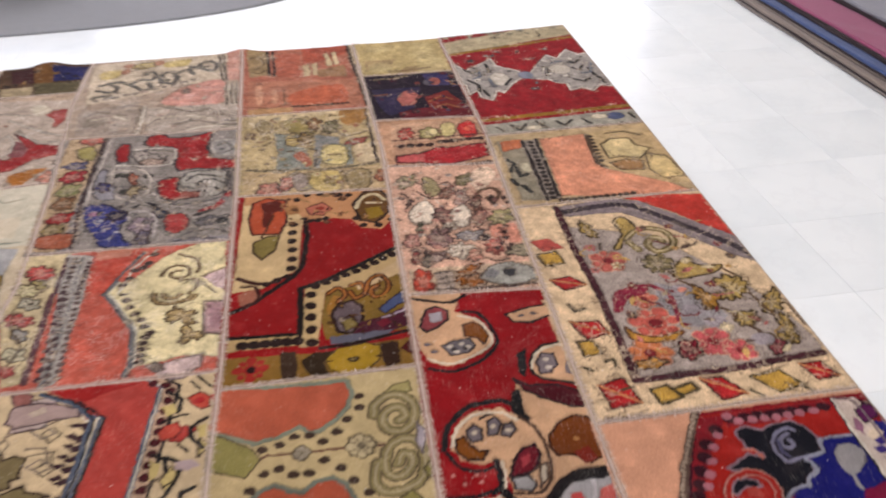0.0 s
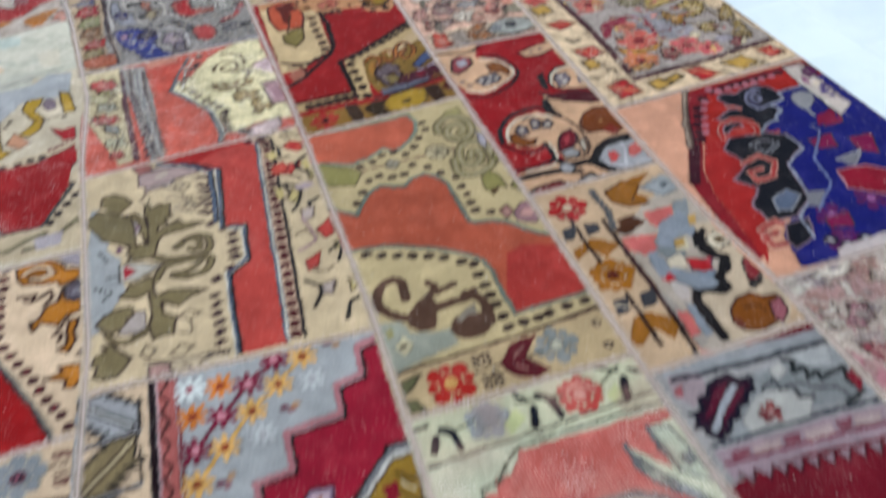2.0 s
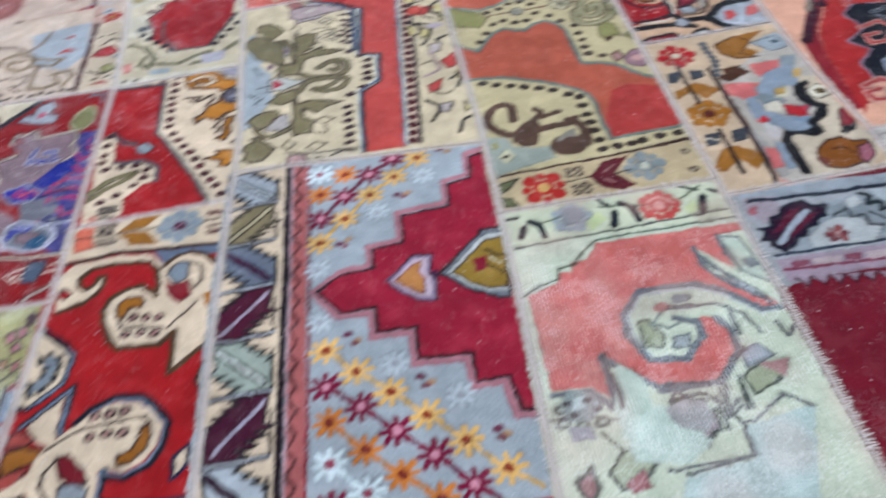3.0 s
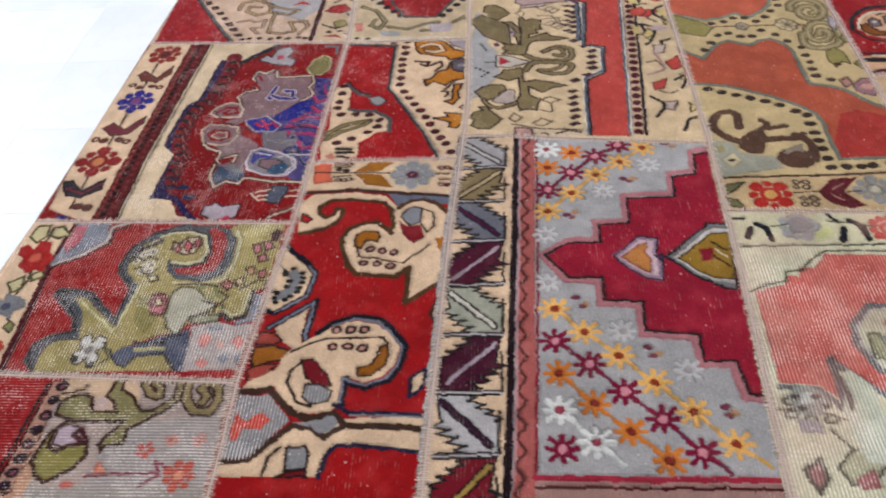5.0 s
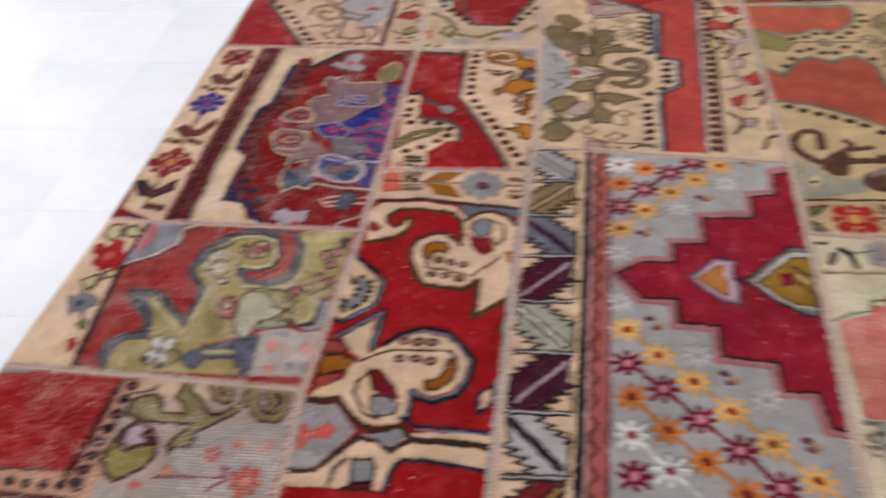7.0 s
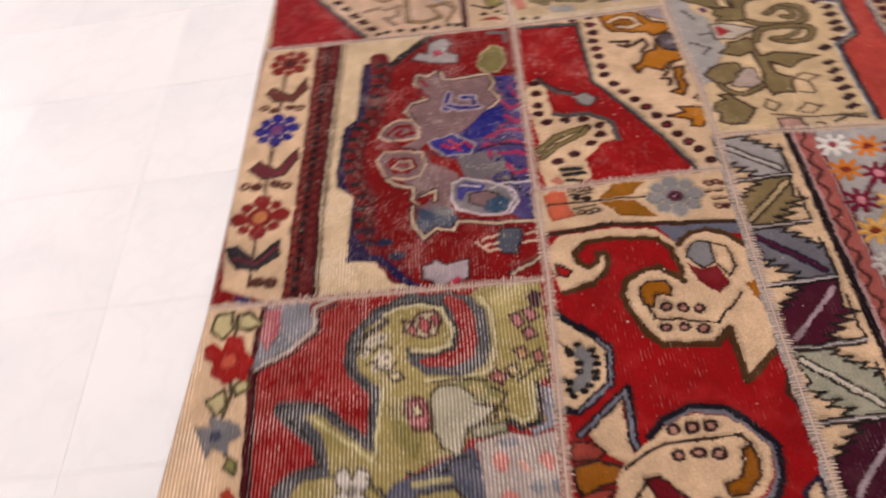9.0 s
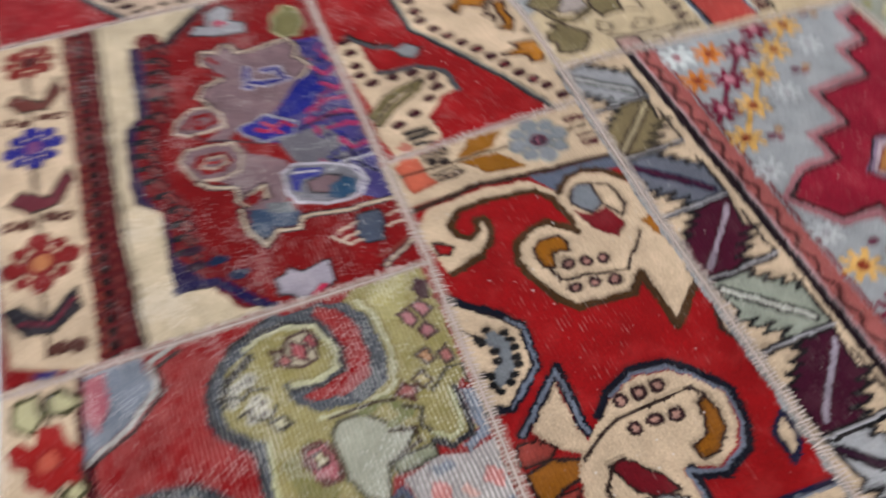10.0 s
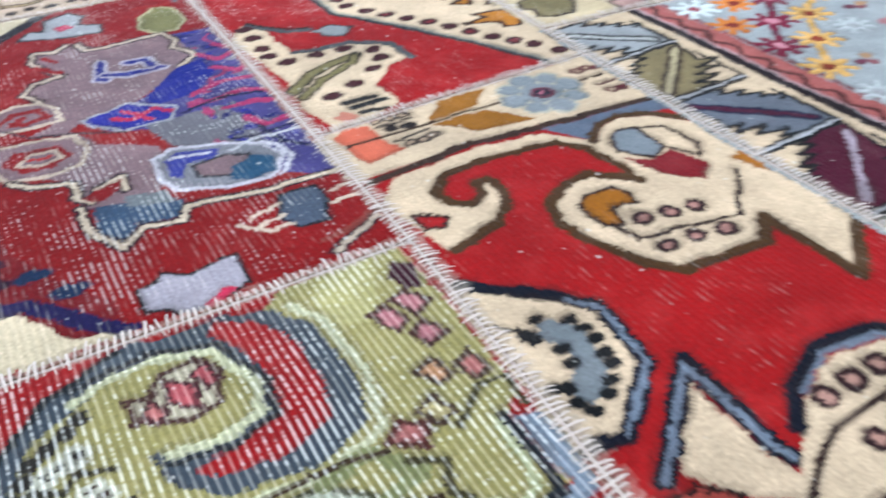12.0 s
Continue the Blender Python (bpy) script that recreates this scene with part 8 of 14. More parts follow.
line(wool("6a7480"), 1.6, [(14.8, 117.2), (12.8, 112.5), (17.8, 104.4), (22.8, 95.3), (24.6, 81.9), (23.7, 78.6)])
line(wool("d5d0c0"), 0.6, [(15.9, 117), (13.6, 112.7), (18.6, 104.5), (23.8, 95.1), (25.5, 81.3)])
oval(wool("4a3c38"), 17, 114.3, 1.25, 1.0)
oval(wool("4a3c38"), 17.7, 111.5, 1.25, 1.0)
oval(wool("4a3c38"), 19, 108.3, 1.25, 1.0)
oval(wool("4a3c38"), 20.5, 105.2, 1.25, 1.0)
oval(wool("4a3c38"), 22.3, 102, 1.25, 1.0)
oval(wool("4a3c38"), 24, 99.1, 1.25, 1.0)
oval(wool("4a3c38"), 25.4, 96.3, 1.25, 1.0)
oval(wool("4a3c38"), 27.1, 93.6, 1.25, 1.0)
oval(wool("4a3c38"), 26.4, 92.2, 1.25, 1.0)
oval(wool("4a3c38"), 26.1, 89.9, 1.25, 1.0)
oval(wool("4a3c38"), 26.2, 87.5, 1.25, 1.0)
oval(wool("4a3c38"), 26.1, 85.2, 1.25, 1.0)
oval(wool("4a3c38"), 26.4, 82.9, 1.25, 1.0)
stroke = bow([(27.8, 114.2), (26.1, 110.5), (26.3, 106.6), (29.1, 105), (33.5, 105.3), (35.8, 107.6), (34.5, 110.7), (31.4, 111.8), (29, 110.6), (28.7, 107.8), (31.4, 107.1), (32.8, 108.7)])
line(wool("6a5a3c"), 1.5, stroke)
line(wool("b09a60"), 0.7, stroke)
stroke = bow([(28.4, 114.7), (34.5, 113.5), (36.5, 110.3), (36.5, 106.4), (34.8, 105.6)])
line(wool("6a5a3c"), 1.0, stroke)
line(wool("b09a60"), 0.5, stroke)
motif(wool("b8a468"), [(30.2, 99), (31.9, 102.9), (34, 101.4), (37.6, 100.2), (36.3, 97.9), (38.1, 95.5), (36, 95.4), (33.2, 97.4), (32.1, 96.6)], wool("6a5a3c"), 0.45)
motif(wool("b8a468"), [(34.6, 93.6), (36, 95.4), (37.2, 92.7), (40.1, 91.2), (39.1, 88.9), (37.5, 89.7), (36.5, 88), (34.6, 88.8), (35.2, 91.1)], wool("6a5a3c"), 0.45)
poly(wool("b59a9c"), [(39.1, 104.2), (44.8, 103.7), (45.8, 89.6), (40.4, 91.1)], wool("7a6a60"), 0.6)
poly(wool("a88a90"), [(41, 101.2), (45, 101), (45.7, 92.1), (41.7, 93.3)])
poly(wool("c9b4b0"), [(28.1, 81.3), (32.9, 81.7), (40.9, 83.5), (40.7, 79), (37.1, 76.2), (31.2, 77.7)], wool("8a7a78"), 0.4)
motif(wool("8a7a70"), [(29.4, 81.9), (31.8, 81.5), (32.1, 79.2), (30.1, 79.2)])
poly(wool("d9cda6"), [(17.5, 115.3), (25.2, 126.7), (29.6, 130.4), (39.2, 134.5), (42.2, 135.1), (44.5, 106.6), (17, 111.7)])
line(wool("6a7480"), 1.4, [(19.7, 130.6), (14.5, 118.9), (12.9, 112.5)])
line(wool("d5d0c0"), 0.6, [(23.3, 131.6), (18.4, 123.5), (16.4, 111.8)])
oval(wool("4a3c38"), 23, 129.4, 1.3, 1.1)
oval(wool("4a3c38"), 22.1, 125, 1.3, 1.1)
oval(wool("4a3c38"), 20.9, 123.1, 1.3, 1.1)
oval(wool("4a3c38"), 19, 121.8, 1.3, 1.1)
oval(wool("4a3c38"), 18.2, 118.2, 1.3, 1.1)
oval(wool("4a3c38"), 16.9, 115.4, 1.3, 1.1)
poly(wool("bf5c49"), [(6.3, 130.3), (17.5, 132.7), (19.6, 131.2), (14.5, 118.9), (12.3, 112.6), (7.5, 113.5)])
poly(wool("c9907a"), [(6.6, 134.8), (16.7, 134.1), (16.2, 129.5), (7.2, 129)])
line(wool("7a6848"), 0.9, bow([(29.9, 128), (34.6, 124.9), (36.2, 121.2), (35.9, 118)]))
line(wool("7a6848"), 0.9, bow([(26.5, 117.7), (27.2, 120.8), (30, 122.4), (33.2, 120.7), (33.9, 117.4), (31.5, 115.7), (28.9, 117.3), (29.5, 119.3), (31.6, 119.4)]))
poly(wool("c9b0b0"), [(37.4, 115.7), (43.5, 118.7), (44.3, 108.2), (41.3, 110.8)])
line(wool("8a7a58"), 0.5, [(37.4, 115.7), (43.5, 119.3)])
line(wool("7a6a50"), 0.5, [(36.3, 114.8), (41.6, 107.7)])
line(wool("7a6848"), 0.8, bow([(31.6, 114.7), (35.7, 114.9), (36.6, 111.7), (34.7, 108.4)]))
poly(wool("c6b795"), [(-20.4, 135.4), (-2.2, 133), (-0.8, 115.1), (-15.1, 117.8)])
motif(wool("c05a55"), [(-10.5, 127.9), (-7.8, 129.1), (-3.7, 126.6), (-3.2, 122.3), (-7.9, 122.6), (-10.4, 125.2)], wool("6a3a30"), 0.4)
motif(wool("b9b06a"), [(-8.7, 121.2), (-5.3, 121.6), (-3.3, 118.1), (-6.3, 116.7)])
motif(wool("c9b86a"), [(-18.6, 129.5), (-15.8, 127.9), (-15.1, 123.5), (-16.9, 123.8)])
motif(wool("c9907a"), [(-21.5, 139.1), (-17.9, 137.2), (-16.8, 131.3), (-19.7, 133)])
line(wool("5a4a38"), 0.4, [(-16.1, 129), (-10.2, 124.7)])
poly(wool("a5a09a"), [(-1.8, 134.1), (6.1, 131.5), (6.9, 113.6), (-0.8, 115.1)])
line(wool("5a3a48"), 1.2, [(-1.3, 131.7), (-0.5, 115)])
dots(wool("5a4a4c"), 0.9, 8, [(1.3, 131.2), (1.7, 115.2)])
dots(wool("5a4a4c"), 0.8, 9, [(5.6, 128.2), (5.5, 113.9)])
line(wool("7a8088"), 0.6, [(3.2, 130.9), (3.7, 114.2)])
motif(wool("c9c09a"), [(-11.9, 120), (-7.5, 120.3), (-4.5, 116.3), (-7.2, 114.5), (-10.9, 116.3)], wool("6a5a40"), 0.35)
motif(wool("c05a55"), [(-10.6, 106.5), (-7.8, 107.6), (-3.3, 104.7), (-3.2, 102.1), (-8.2, 102.5)], wool("7a3a30"), 0.35)
motif(wool("c9c4b0"), [(-8.9, 113.7), (-4.2, 112.9), (-3.2, 108.9), (-7.1, 109.6)], wool("6a6050"), 0.3)
oval(wool("4a4a3c"), -5.4, 111.4, 0.7, 0.6)
oval(wool("4a4a3c"), -4.4, 91.7, 0.7, 0.6)
oval(wool("4a4a3c"), -11.7, 119.4, 0.7, 0.6)
motif(wool("a0a8a0"), [(-7.1, 100.8), (-3.8, 99.7), (-2.8, 96.1), (-5.1, 96.1)])
motif(wool("c9c4a8"), [(-7.2, 93.1), (-2.4, 92.7), (-1.2, 88.4), (-5.4, 89.1)], wool("6a6050"), 0.3)
motif(wool("c05a55"), [(-5.8, 86.5), (-2.9, 86.4), (-2.1, 83.7), (-4.8, 83.3)], wool("7a3a30"), 0.3)
line(wool("6a5a38"), 0.4, bow([(-9.2, 110.5), (-8, 102), (-3.4, 94.3), (-4.3, 87.1)]))

patch("grey and red wool patch with round scrolls and a blue corner", 2, (135.5,133), (213,209.5), wool("8b8684"), 0.2, False, 0)
poly(wool("b7a184"), [(-19.7, 218.2), (-6.3, 215.4), (-6, 167.4), (-5.4, 150.1), (-5.8, 135.5), (-16.4, 137.5), (-16.9, 173.3)])
motif(wool("c07264"), [(-15.1, 212.9), (-7.4, 213.6), (-7.4, 207.1), (-12.7, 206.3)])
motif(wool("a8a055"), [(-14.3, 203), (-8.7, 203.7), (-7.3, 193.7), (-12.3, 195.6)], wool("5a5030"), 0.5)
motif(wool("5a5880"), [(-15.6, 192), (-9.7, 192.5), (-9, 187.3), (-15.9, 188.7)], wool("2e2a40"), 0.5)
motif(wool("a83a40"), [(-14.9, 184.5), (-8.3, 186), (-8.1, 178.3), (-14.6, 178.9)], wool("5a2428"), 0.5)
motif(wool("8f8f58"), [(-14.2, 175.7), (-7.9, 176), (-7.8, 169.2), (-13.2, 168.8)], wool("4a4828"), 0.4)
motif(wool("8a6a48"), [(-13.2, 167.4), (-8.2, 167.8), (-7.2, 160.5), (-12.6, 160.9)], wool("40301c"), 0.5)
motif(wool("a83230"), [(-12.3, 156.8), (-5.9, 158.2), (-6.2, 152.3), (-12.4, 152.2)], wool("4a1c18"), 0.5)
motif(wool("a09058"), [(-12.4, 150.9), (-6.9, 151.1), (-7, 146), (-12.2, 146.4)], wool("4a4028"), 0.4)
motif(wool("a8684a"), [(-12.2, 145.1), (-2.6, 145.1), (-2.4, 137.2), (-12.2, 139.1)], wool("4a3428"), 0.5)
line(wool("4a3a3c"), 1.4, [(-6.1, 212.4), (-5.7, 182.6), (-4.3, 160), (-1.4, 137)])
poly(wool("98918b"), [(-5.5, 215.2), (42.5, 210.4), (43.5, 164.9), (44.8, 126.9), (-1.1, 135.7), (-3.3, 159.8), (-4.6, 182.4)])
line(wool("bdb4ac"), 1.3, [(-4.1, 210.1), (-3.9, 182.2), (-2.8, 162.5)])
poly(wool("9f2326"), [(8.9, 208.3), (13, 211.8), (16.7, 206.7), (23.8, 205.7), (28.6, 207), (32, 210.2), (31.4, 203.1), (31, 195.4), (32.8, 188), (37.4, 185.3), (42.9, 185.5), (42.9, 177.5), (36.2, 178.1), (30.5, 179.7), (25.8, 179.8), (23.1, 179.1), (21.4, 182.8), (20.8, 193.1), (19, 197.9), (15.7, 199.5), (11, 199.5), (8.2, 202.9)], wool("4f4a4a"), 0.9)
poly(wool("9f2326"), [(-0.9, 199.3), (0.1, 204.6), (2.9, 204), (4.7, 197.3), (4.7, 189.5), (1.2, 189.4)], wool("4f4a4a"), 0.8)
poly(wool("9f2326"), [(17.2, 173.2), (20.9, 175.2), (24.3, 174.1), (24.2, 166.5), (27.7, 163.6), (33, 164), (32.6, 160.4), (26.5, 159.5), (23, 159.5), (19.2, 162.4)], wool("4f4a4a"), 0.8)
poly(wool("9a6458"), [(25.5, 164.8), (32.7, 163.3), (32.3, 160.5), (26.1, 159.9)])
motif(wool("a39a92"), [(6.1, 197), (18.2, 195.4), (19.9, 188.1), (16.9, 185.3), (8.7, 187.8)], wool("66625f"), 0.5)
motif(wool("b09a8e"), [(9.5, 190.2), (17.1, 189.5), (16.6, 185), (10.1, 186.3)])
line(wool("c6beb4"), 1.3, bow([(1.5, 187.7), (9.3, 185.6), (17.8, 184.7), (20.3, 188), (19.7, 196), (15.9, 198.1), (6.1, 198.8)]))
line(wool("4e5052"), 0.6, bow([(11.2, 193.3), (14.6, 193.5), (16.5, 188.8), (17.9, 191.9)]))
poly(wool("a8a49f"), [(32, 200.6), (41.5, 200.5), (42, 187.8), (35.1, 188.4), (32.6, 194.2)], wool("c8c0b6"), 0.6)
line(wool("6a6866"), 0.6, bow([(34.4, 196.5), (37.4, 197.7), (40.1, 192.6), (37.6, 190.5)]))
motif(wool("aaa69d"), [(24.6, 171.7), (26.2, 176.9), (31.6, 177.8), (39.1, 176.3), (40.3, 169.3), (38.2, 160.4), (34.3, 161.5), (33.7, 170.7), (30.9, 170.5), (30.1, 166.1), (25.5, 167.7)], wool("4a4c50"), 0.6)
for stroke in ([(26.7, 172.1), (29.9, 175.7), (37.5, 172.6)], [(29.7, 169.2), (34.9, 171.6), (39.3, 168.4)], [(35.6, 166.5), (38.3, 162.9)]):
    line(wool("3a3e42"), 0.8, stroke)
for stroke in ([(32.4, 170.9), (32.8, 160.7)], [(34.1, 170.6), (34.4, 160.1)], [(35.9, 168.7), (35.7, 160.5)]):
    line(wool("cfc8be"), 0.7, stroke)
for stroke in ([(39.4, 176.6), (39.7, 157.6)], [(40.9, 176.7), (41.1, 157.3)], [(42.4, 176.8), (42.3, 157)]):
    line(wool("544e4e"), 0.7, stroke)
line(wool("6a6a6c"), 0.8, bow([(16.6, 170.3), (20.1, 160.8), (25.1, 156.6), (32, 156.6), (39.5, 159)]))
line(wool("bab2aa"), 0.8, bow([(16.4, 166.6), (21.6, 157.6), (28.8, 154.1), (35.8, 156.2)]))
line(wool("a5263a"), 2.0, [(33.2, 151.2), (37.5, 153.1), (39.8, 157.5), (41.1, 160.9)])
line(wool("3f3a40"), 1.8, [(31.8, 148.8), (35.6, 151)])
motif(wool("ae4c48"), [(22.5, 148.6), (24.8, 151.5), (29, 150), (30.6, 144.4), (28.5, 140.3), (24.9, 140.4)], wool("6a5a58"), 0.6)
line(wool("8a8680"), 0.9, bow([(21.4, 154.2), (21.7, 144.8), (25.9, 138.4), (30.6, 139.3), (31.8, 146.1)]))
motif(wool("77707c"), [(32.5, 145.3), (35.6, 147.3), (42, 146.7), (42.1, 141.5), (36.8, 142.5), (33.2, 141.9)], wool("45404a"), 0.5)
oval(wool("34343c"), 40.2, 144.5, 2.0, 1.8)
line(wool("5a5260"), 0.7, bow([(30.7, 138.7), (37, 139.9), (43.1, 136.9)]))
poly(wool("93879a"), [(26.1, 136.5), (43.5, 135.5), (43.8, 128.3), (25.9, 131.1)])
line(wool("5f566a"), 0.7, bow([(26.4, 134.6), (34.2, 136.1), (43.2, 132)]))
for spot in ((3.3, 180), (7.7, 168.3), (13.2, 169.5), (13.6, 177.9), (6.1, 179.4)):
    oval(wool("45443f"), *spot, 1.8, 1.6)
motif(wool("b0765f"), [(7, 180.8), (9.9, 178.6), (10.6, 172.3), (8.1, 174.3)])
motif(wool("a89a6c"), [(8.4, 170.4), (11.8, 171.6), (11.7, 165.7), (9.2, 166.2)])
line(wool("c4bbb0"), 0.9, bow([(3.5, 184), (7.1, 182.4), (10.7, 182.5), (14.8, 175.3), (14.5, 165.5), (10.7, 163.3)]))
line(wool("c4bbb0"), 0.9, bow([(1, 185.3), (2.6, 173.1), (5.9, 165), (12.5, 160.8)]))
motif(wool("8d8aa4"), [(-3.6, 183), (-1.1, 184.9), (0.5, 175.1), (3.7, 172.9), (4.8, 163.8), (-1.3, 166.5)], wool("55525e"), 0.5)
motif(wool("3a3f72"), [(-2, 174.8), (1.6, 174.8), (2.3, 169.4), (-1, 170.1)])
motif(wool("3f4786"), [(-3, 158.3), (-1.3, 161.5), (5.3, 159.5), (11.1, 153.5), (12, 150), (10, 146.5), (12.3, 139.1), (15.9, 134.8), (7.3, 135.9), (3.8, 142), (0.3, 147.7)], wool("2a2c4a"), 0.7)
motif(wool("22244c"), [(4.8, 154.7), (10, 155.8), (11.3, 152.1), (8.7, 150), (5.8, 151.2)])
for spot in ((3.6, 151), (6.2, 145.3), (8.4, 139.9), (9.8, 143.3)):
    oval(wool("a8acc8"), *spot, 1.0, 0.8)
oval(wool("b08aa0"), 0.6, 155.3, 1.4, 1.2)
line(wool("2c2e3a"), 1.5, bow([(12.4, 157.4), (16.5, 159.3), (20.2, 155.1), (23, 151.8)]))
motif(wool("34465a"), [(18.7, 156.1), (22.5, 153.3), (22.7, 149.2), (20.2, 150.4)])
motif(wool("9a8a92"), [(12.5, 149.2), (19, 149.9), (19.5, 142.1), (14, 142.5)], wool("55505c"), 0.6)
motif(wool("66587e"), [(15.7, 141.6), (19.2, 142.1), (19.7, 134.7), (16.3, 136.6)])
line(wool("c0b8b4"), 0.9, bow([(11.7, 150.1), (12.6, 154.6), (17.4, 153.6), (20.8, 147), (21, 138.7)]))
sprigs([wool("6a6a6c"), wool("b4ada4"), wool("75707c"), wool("4a4648")], 34, 1.4, 31, 0, 41, 138, 208)

patch("pale grey and pink wool patch with faded scrolls", 2, (213,209.5), (293,292.6), wool("ab9a8a"), 0.4, False, 0)
poly(wool("c6b8a4"), [(-26.7, 288.4), (12.4, 293.7), (30.8, 295.4), (31.9, 254.2), (14.3, 258.1), (-0.1, 249.3), (-20.8, 243.5)])
for spot in ([(-21.5, 279), (-13.5, 280.6), (-13.8, 272), (-20.3, 270.9)], [(-9.3, 285.1), (-1.6, 288.3), (-0.1, 281.7), (-7.6, 280.6)], [(3.6, 285.7), (14.3, 288.2), (14, 280.5), (5.7, 279.6)]):
    motif(wool("c6b672"), spot)
for spot in ((-11.4, 278.1), (-11.2, 284.9), (1.6, 286.1)):
    oval(wool("b08a72"), *spot, 2.2, 3.0)
for stroke in ([(-19.6, 258.3), (-13.1, 255.1), (-11.3, 259.5), (-15, 264.7)], [(-19.3, 263.8), (-12.1, 266.5), (-6.2, 261.5), (-0.7, 255.3), (2.2, 257.1), (0.5, 262.5)], [(-6.4, 262.7), (-3, 267), (1.3, 266.1), (2.4, 271), (-0.6, 275.7), (-2.4, 272.1)], [(5.5, 262.6), (10.4, 260.3), (11.9, 266.3), (8.6, 273.6), (5.1, 271.7), (5.1, 265.2), (8.5, 264.5)], [(11.3, 271.7), (14.6, 274.9), (18.2, 268.8), (15.5, 276.1), (19.4, 275.2)], [(15.6, 278.8), (20.9, 274.8), (26, 271), (27.3, 277.5), (23.9, 283.1), (19.8, 280.6), (20.7, 276.2), (23, 277.1)], [(-19.6, 250), (-16, 251.6), (-11.1, 249.3)]):
    line(wool("8f897e"), 2.2, bow(stroke))
    line(wool("5c5a55"), 1.5, bow(stroke))
dots(wool("8a8076"), 1.3, 11, [(-17.7, 247.3), (-2.8, 252.2), (9.8, 257.9), (18.4, 262.2)])
motif(wool("c79c8e"), [(8.8, 239.3), (11.1, 248), (17, 255.1), (30.7, 260.1), (33.5, 236.1), (19.4, 234.7)])
poly(wool("a3968a"), [(-22, 237.1), (-0.3, 242.4), (4.1, 211.2), (-18.6, 215.1)])
poly(wool("b0a498"), [(2.4, 236.2), (42, 233.2), (43.7, 204.8), (7.8, 210.5)])
line(wool("cfc6b8"), 1.2, [(3.2, 238.3), (4.3, 211.2)])
line(wool("756e66"), 0.7, [(1.8, 237.5), (2.6, 212.5)])
for stroke in ([(6.7, 233.1), (13, 234.5), (22.3, 228.1), (28.8, 230.5)], [(15.2, 217.7), (25.3, 219.6), (36.2, 212.7)], [(-18.6, 233.2), (-12.7, 235.1), (-2.8, 229.8)], [(-16.2, 222.4), (-9.4, 225), (-0.7, 220.1)], [(29.6, 222.8), (34.5, 223.9), (38.3, 218.9)]):
    line(wool("80776d"), 0.9, bow(stroke))
for stroke in ([(8, 224.9), (18.4, 225.3), (31.4, 220.9)], [(21.9, 212.8), (32, 214.1), (40.6, 209.3)], [(-15.4, 228.3), (-7.4, 229.7), (-0.8, 225.2)]):
    line(wool("cfc6b4"), 1.0, bow(stroke))
for stroke in ([(34.2, 217.7), (36.3, 217.8)], [(34.7, 214.1), (36.7, 214.1)], [(37.6, 217), (39.6, 217.1)], [(37.8, 213.4), (39.9, 213.5)]):
    line(wool("625d57"), 0.9, stroke)
poly(wool("bf9888"), [(30.5, 293.3), (40.4, 296.2), (42.5, 256.9), (33.1, 259)])
for stroke in ([(27, 290.4), (31, 259.4)], [(28.7, 290.7), (32.6, 259.1)]):
    line(wool("6a635a"), 0.9, stroke)
poly(wool("c2b6a6"), [(32.1, 254.2), (40.7, 256), (42.2, 230.9), (33.9, 231.6)])
for stroke in ([(32.6, 254.1), (34.7, 232.5)], [(34.9, 253.6), (36.6, 233.2)], [(36.9, 254.3), (38.6, 232.8)], [(38.9, 255.1), (40.5, 233.5)]):
    line(wool("6f675e"), 0.7, stroke)
sprigs([wool("c4b8a8"), wool("8f857a"), wool("b09a8c"), wool("7c746a")], 44, 1.6, 33, -14, 38, 213, 262)

# fourth column

patch("salmon pink wool patch with a large pale scroll and rose border", 3, (-109.5,-109.5), (-27.7,-29.9), wool("cdccb4"), 0.45, False, 1)
poly(wool("d2ceb2"), [(44.2, -27.1), (91.5, -29.8), (90.2, -41.3), (45.3, -38.5)])
flower(wool("a3b2b8"), wool("c9d0cc"), 58.3, -33.4, 4.6, 10)
poly(wool("8fa0a8"), [(55.9, -32.2), (57.7, -30.4), (60.1, -30.4), (61.5, -33.1), (59.6, -35.3), (56.7, -35.3)])
flower(wool("c05a52"), wool("d8a89a"), 76.2, -34.6, 4.8, 10)
line(wool("d8a89a"), 0.6, [(74.4, -33.1), (77, -32.2), (79.2, -34.3)])
poly(wool("cfd0a0"), [(60.8, -35), (64.1, -33.2), (65.2, -35.7), (61.2, -38)])
poly(wool("cfd0a0"), [(80.8, -36.2), (83.6, -34.6), (83.8, -37.5), (81.1, -38.7)])
stroke = [(47.5, -36.2), (48.6, -33.4)]
line(wool("1f2434"), 1.4, stroke)
line(wool("1f2434"), 1.2, stroke)
stroke = [(50, -32.2), (51.7, -33.5), (52.2, -36.9)]
line(wool("1f2434"), 1.4, stroke)
line(wool("1f2434"), 1.2, stroke)
stroke = [(66.1, -37.5), (67.1, -34.3)]
line(wool("1f2434"), 1.4, stroke)
line(wool("1f2434"), 1.2, stroke)
stroke = [(68.9, -31.9), (70.8, -33.7), (71.3, -37.3)]
line(wool("1f2434"), 1.4, stroke)
line(wool("1f2434"), 1.2, stroke)
stroke = [(83.9, -38.4), (85.5, -34.3)]
line(wool("1f2434"), 1.4, stroke)
line(wool("1f2434"), 1.2, stroke)
line(wool("1f2434"), 0.8, [(82, -30.3), (85, -32.1)])
line(wool("1f2434"), 0.8, [(87.4, -32.6), (89.8, -34.7)])
line(wool("1f2434"), 0.8, [(64.3, -28.7), (66.6, -32.2)])
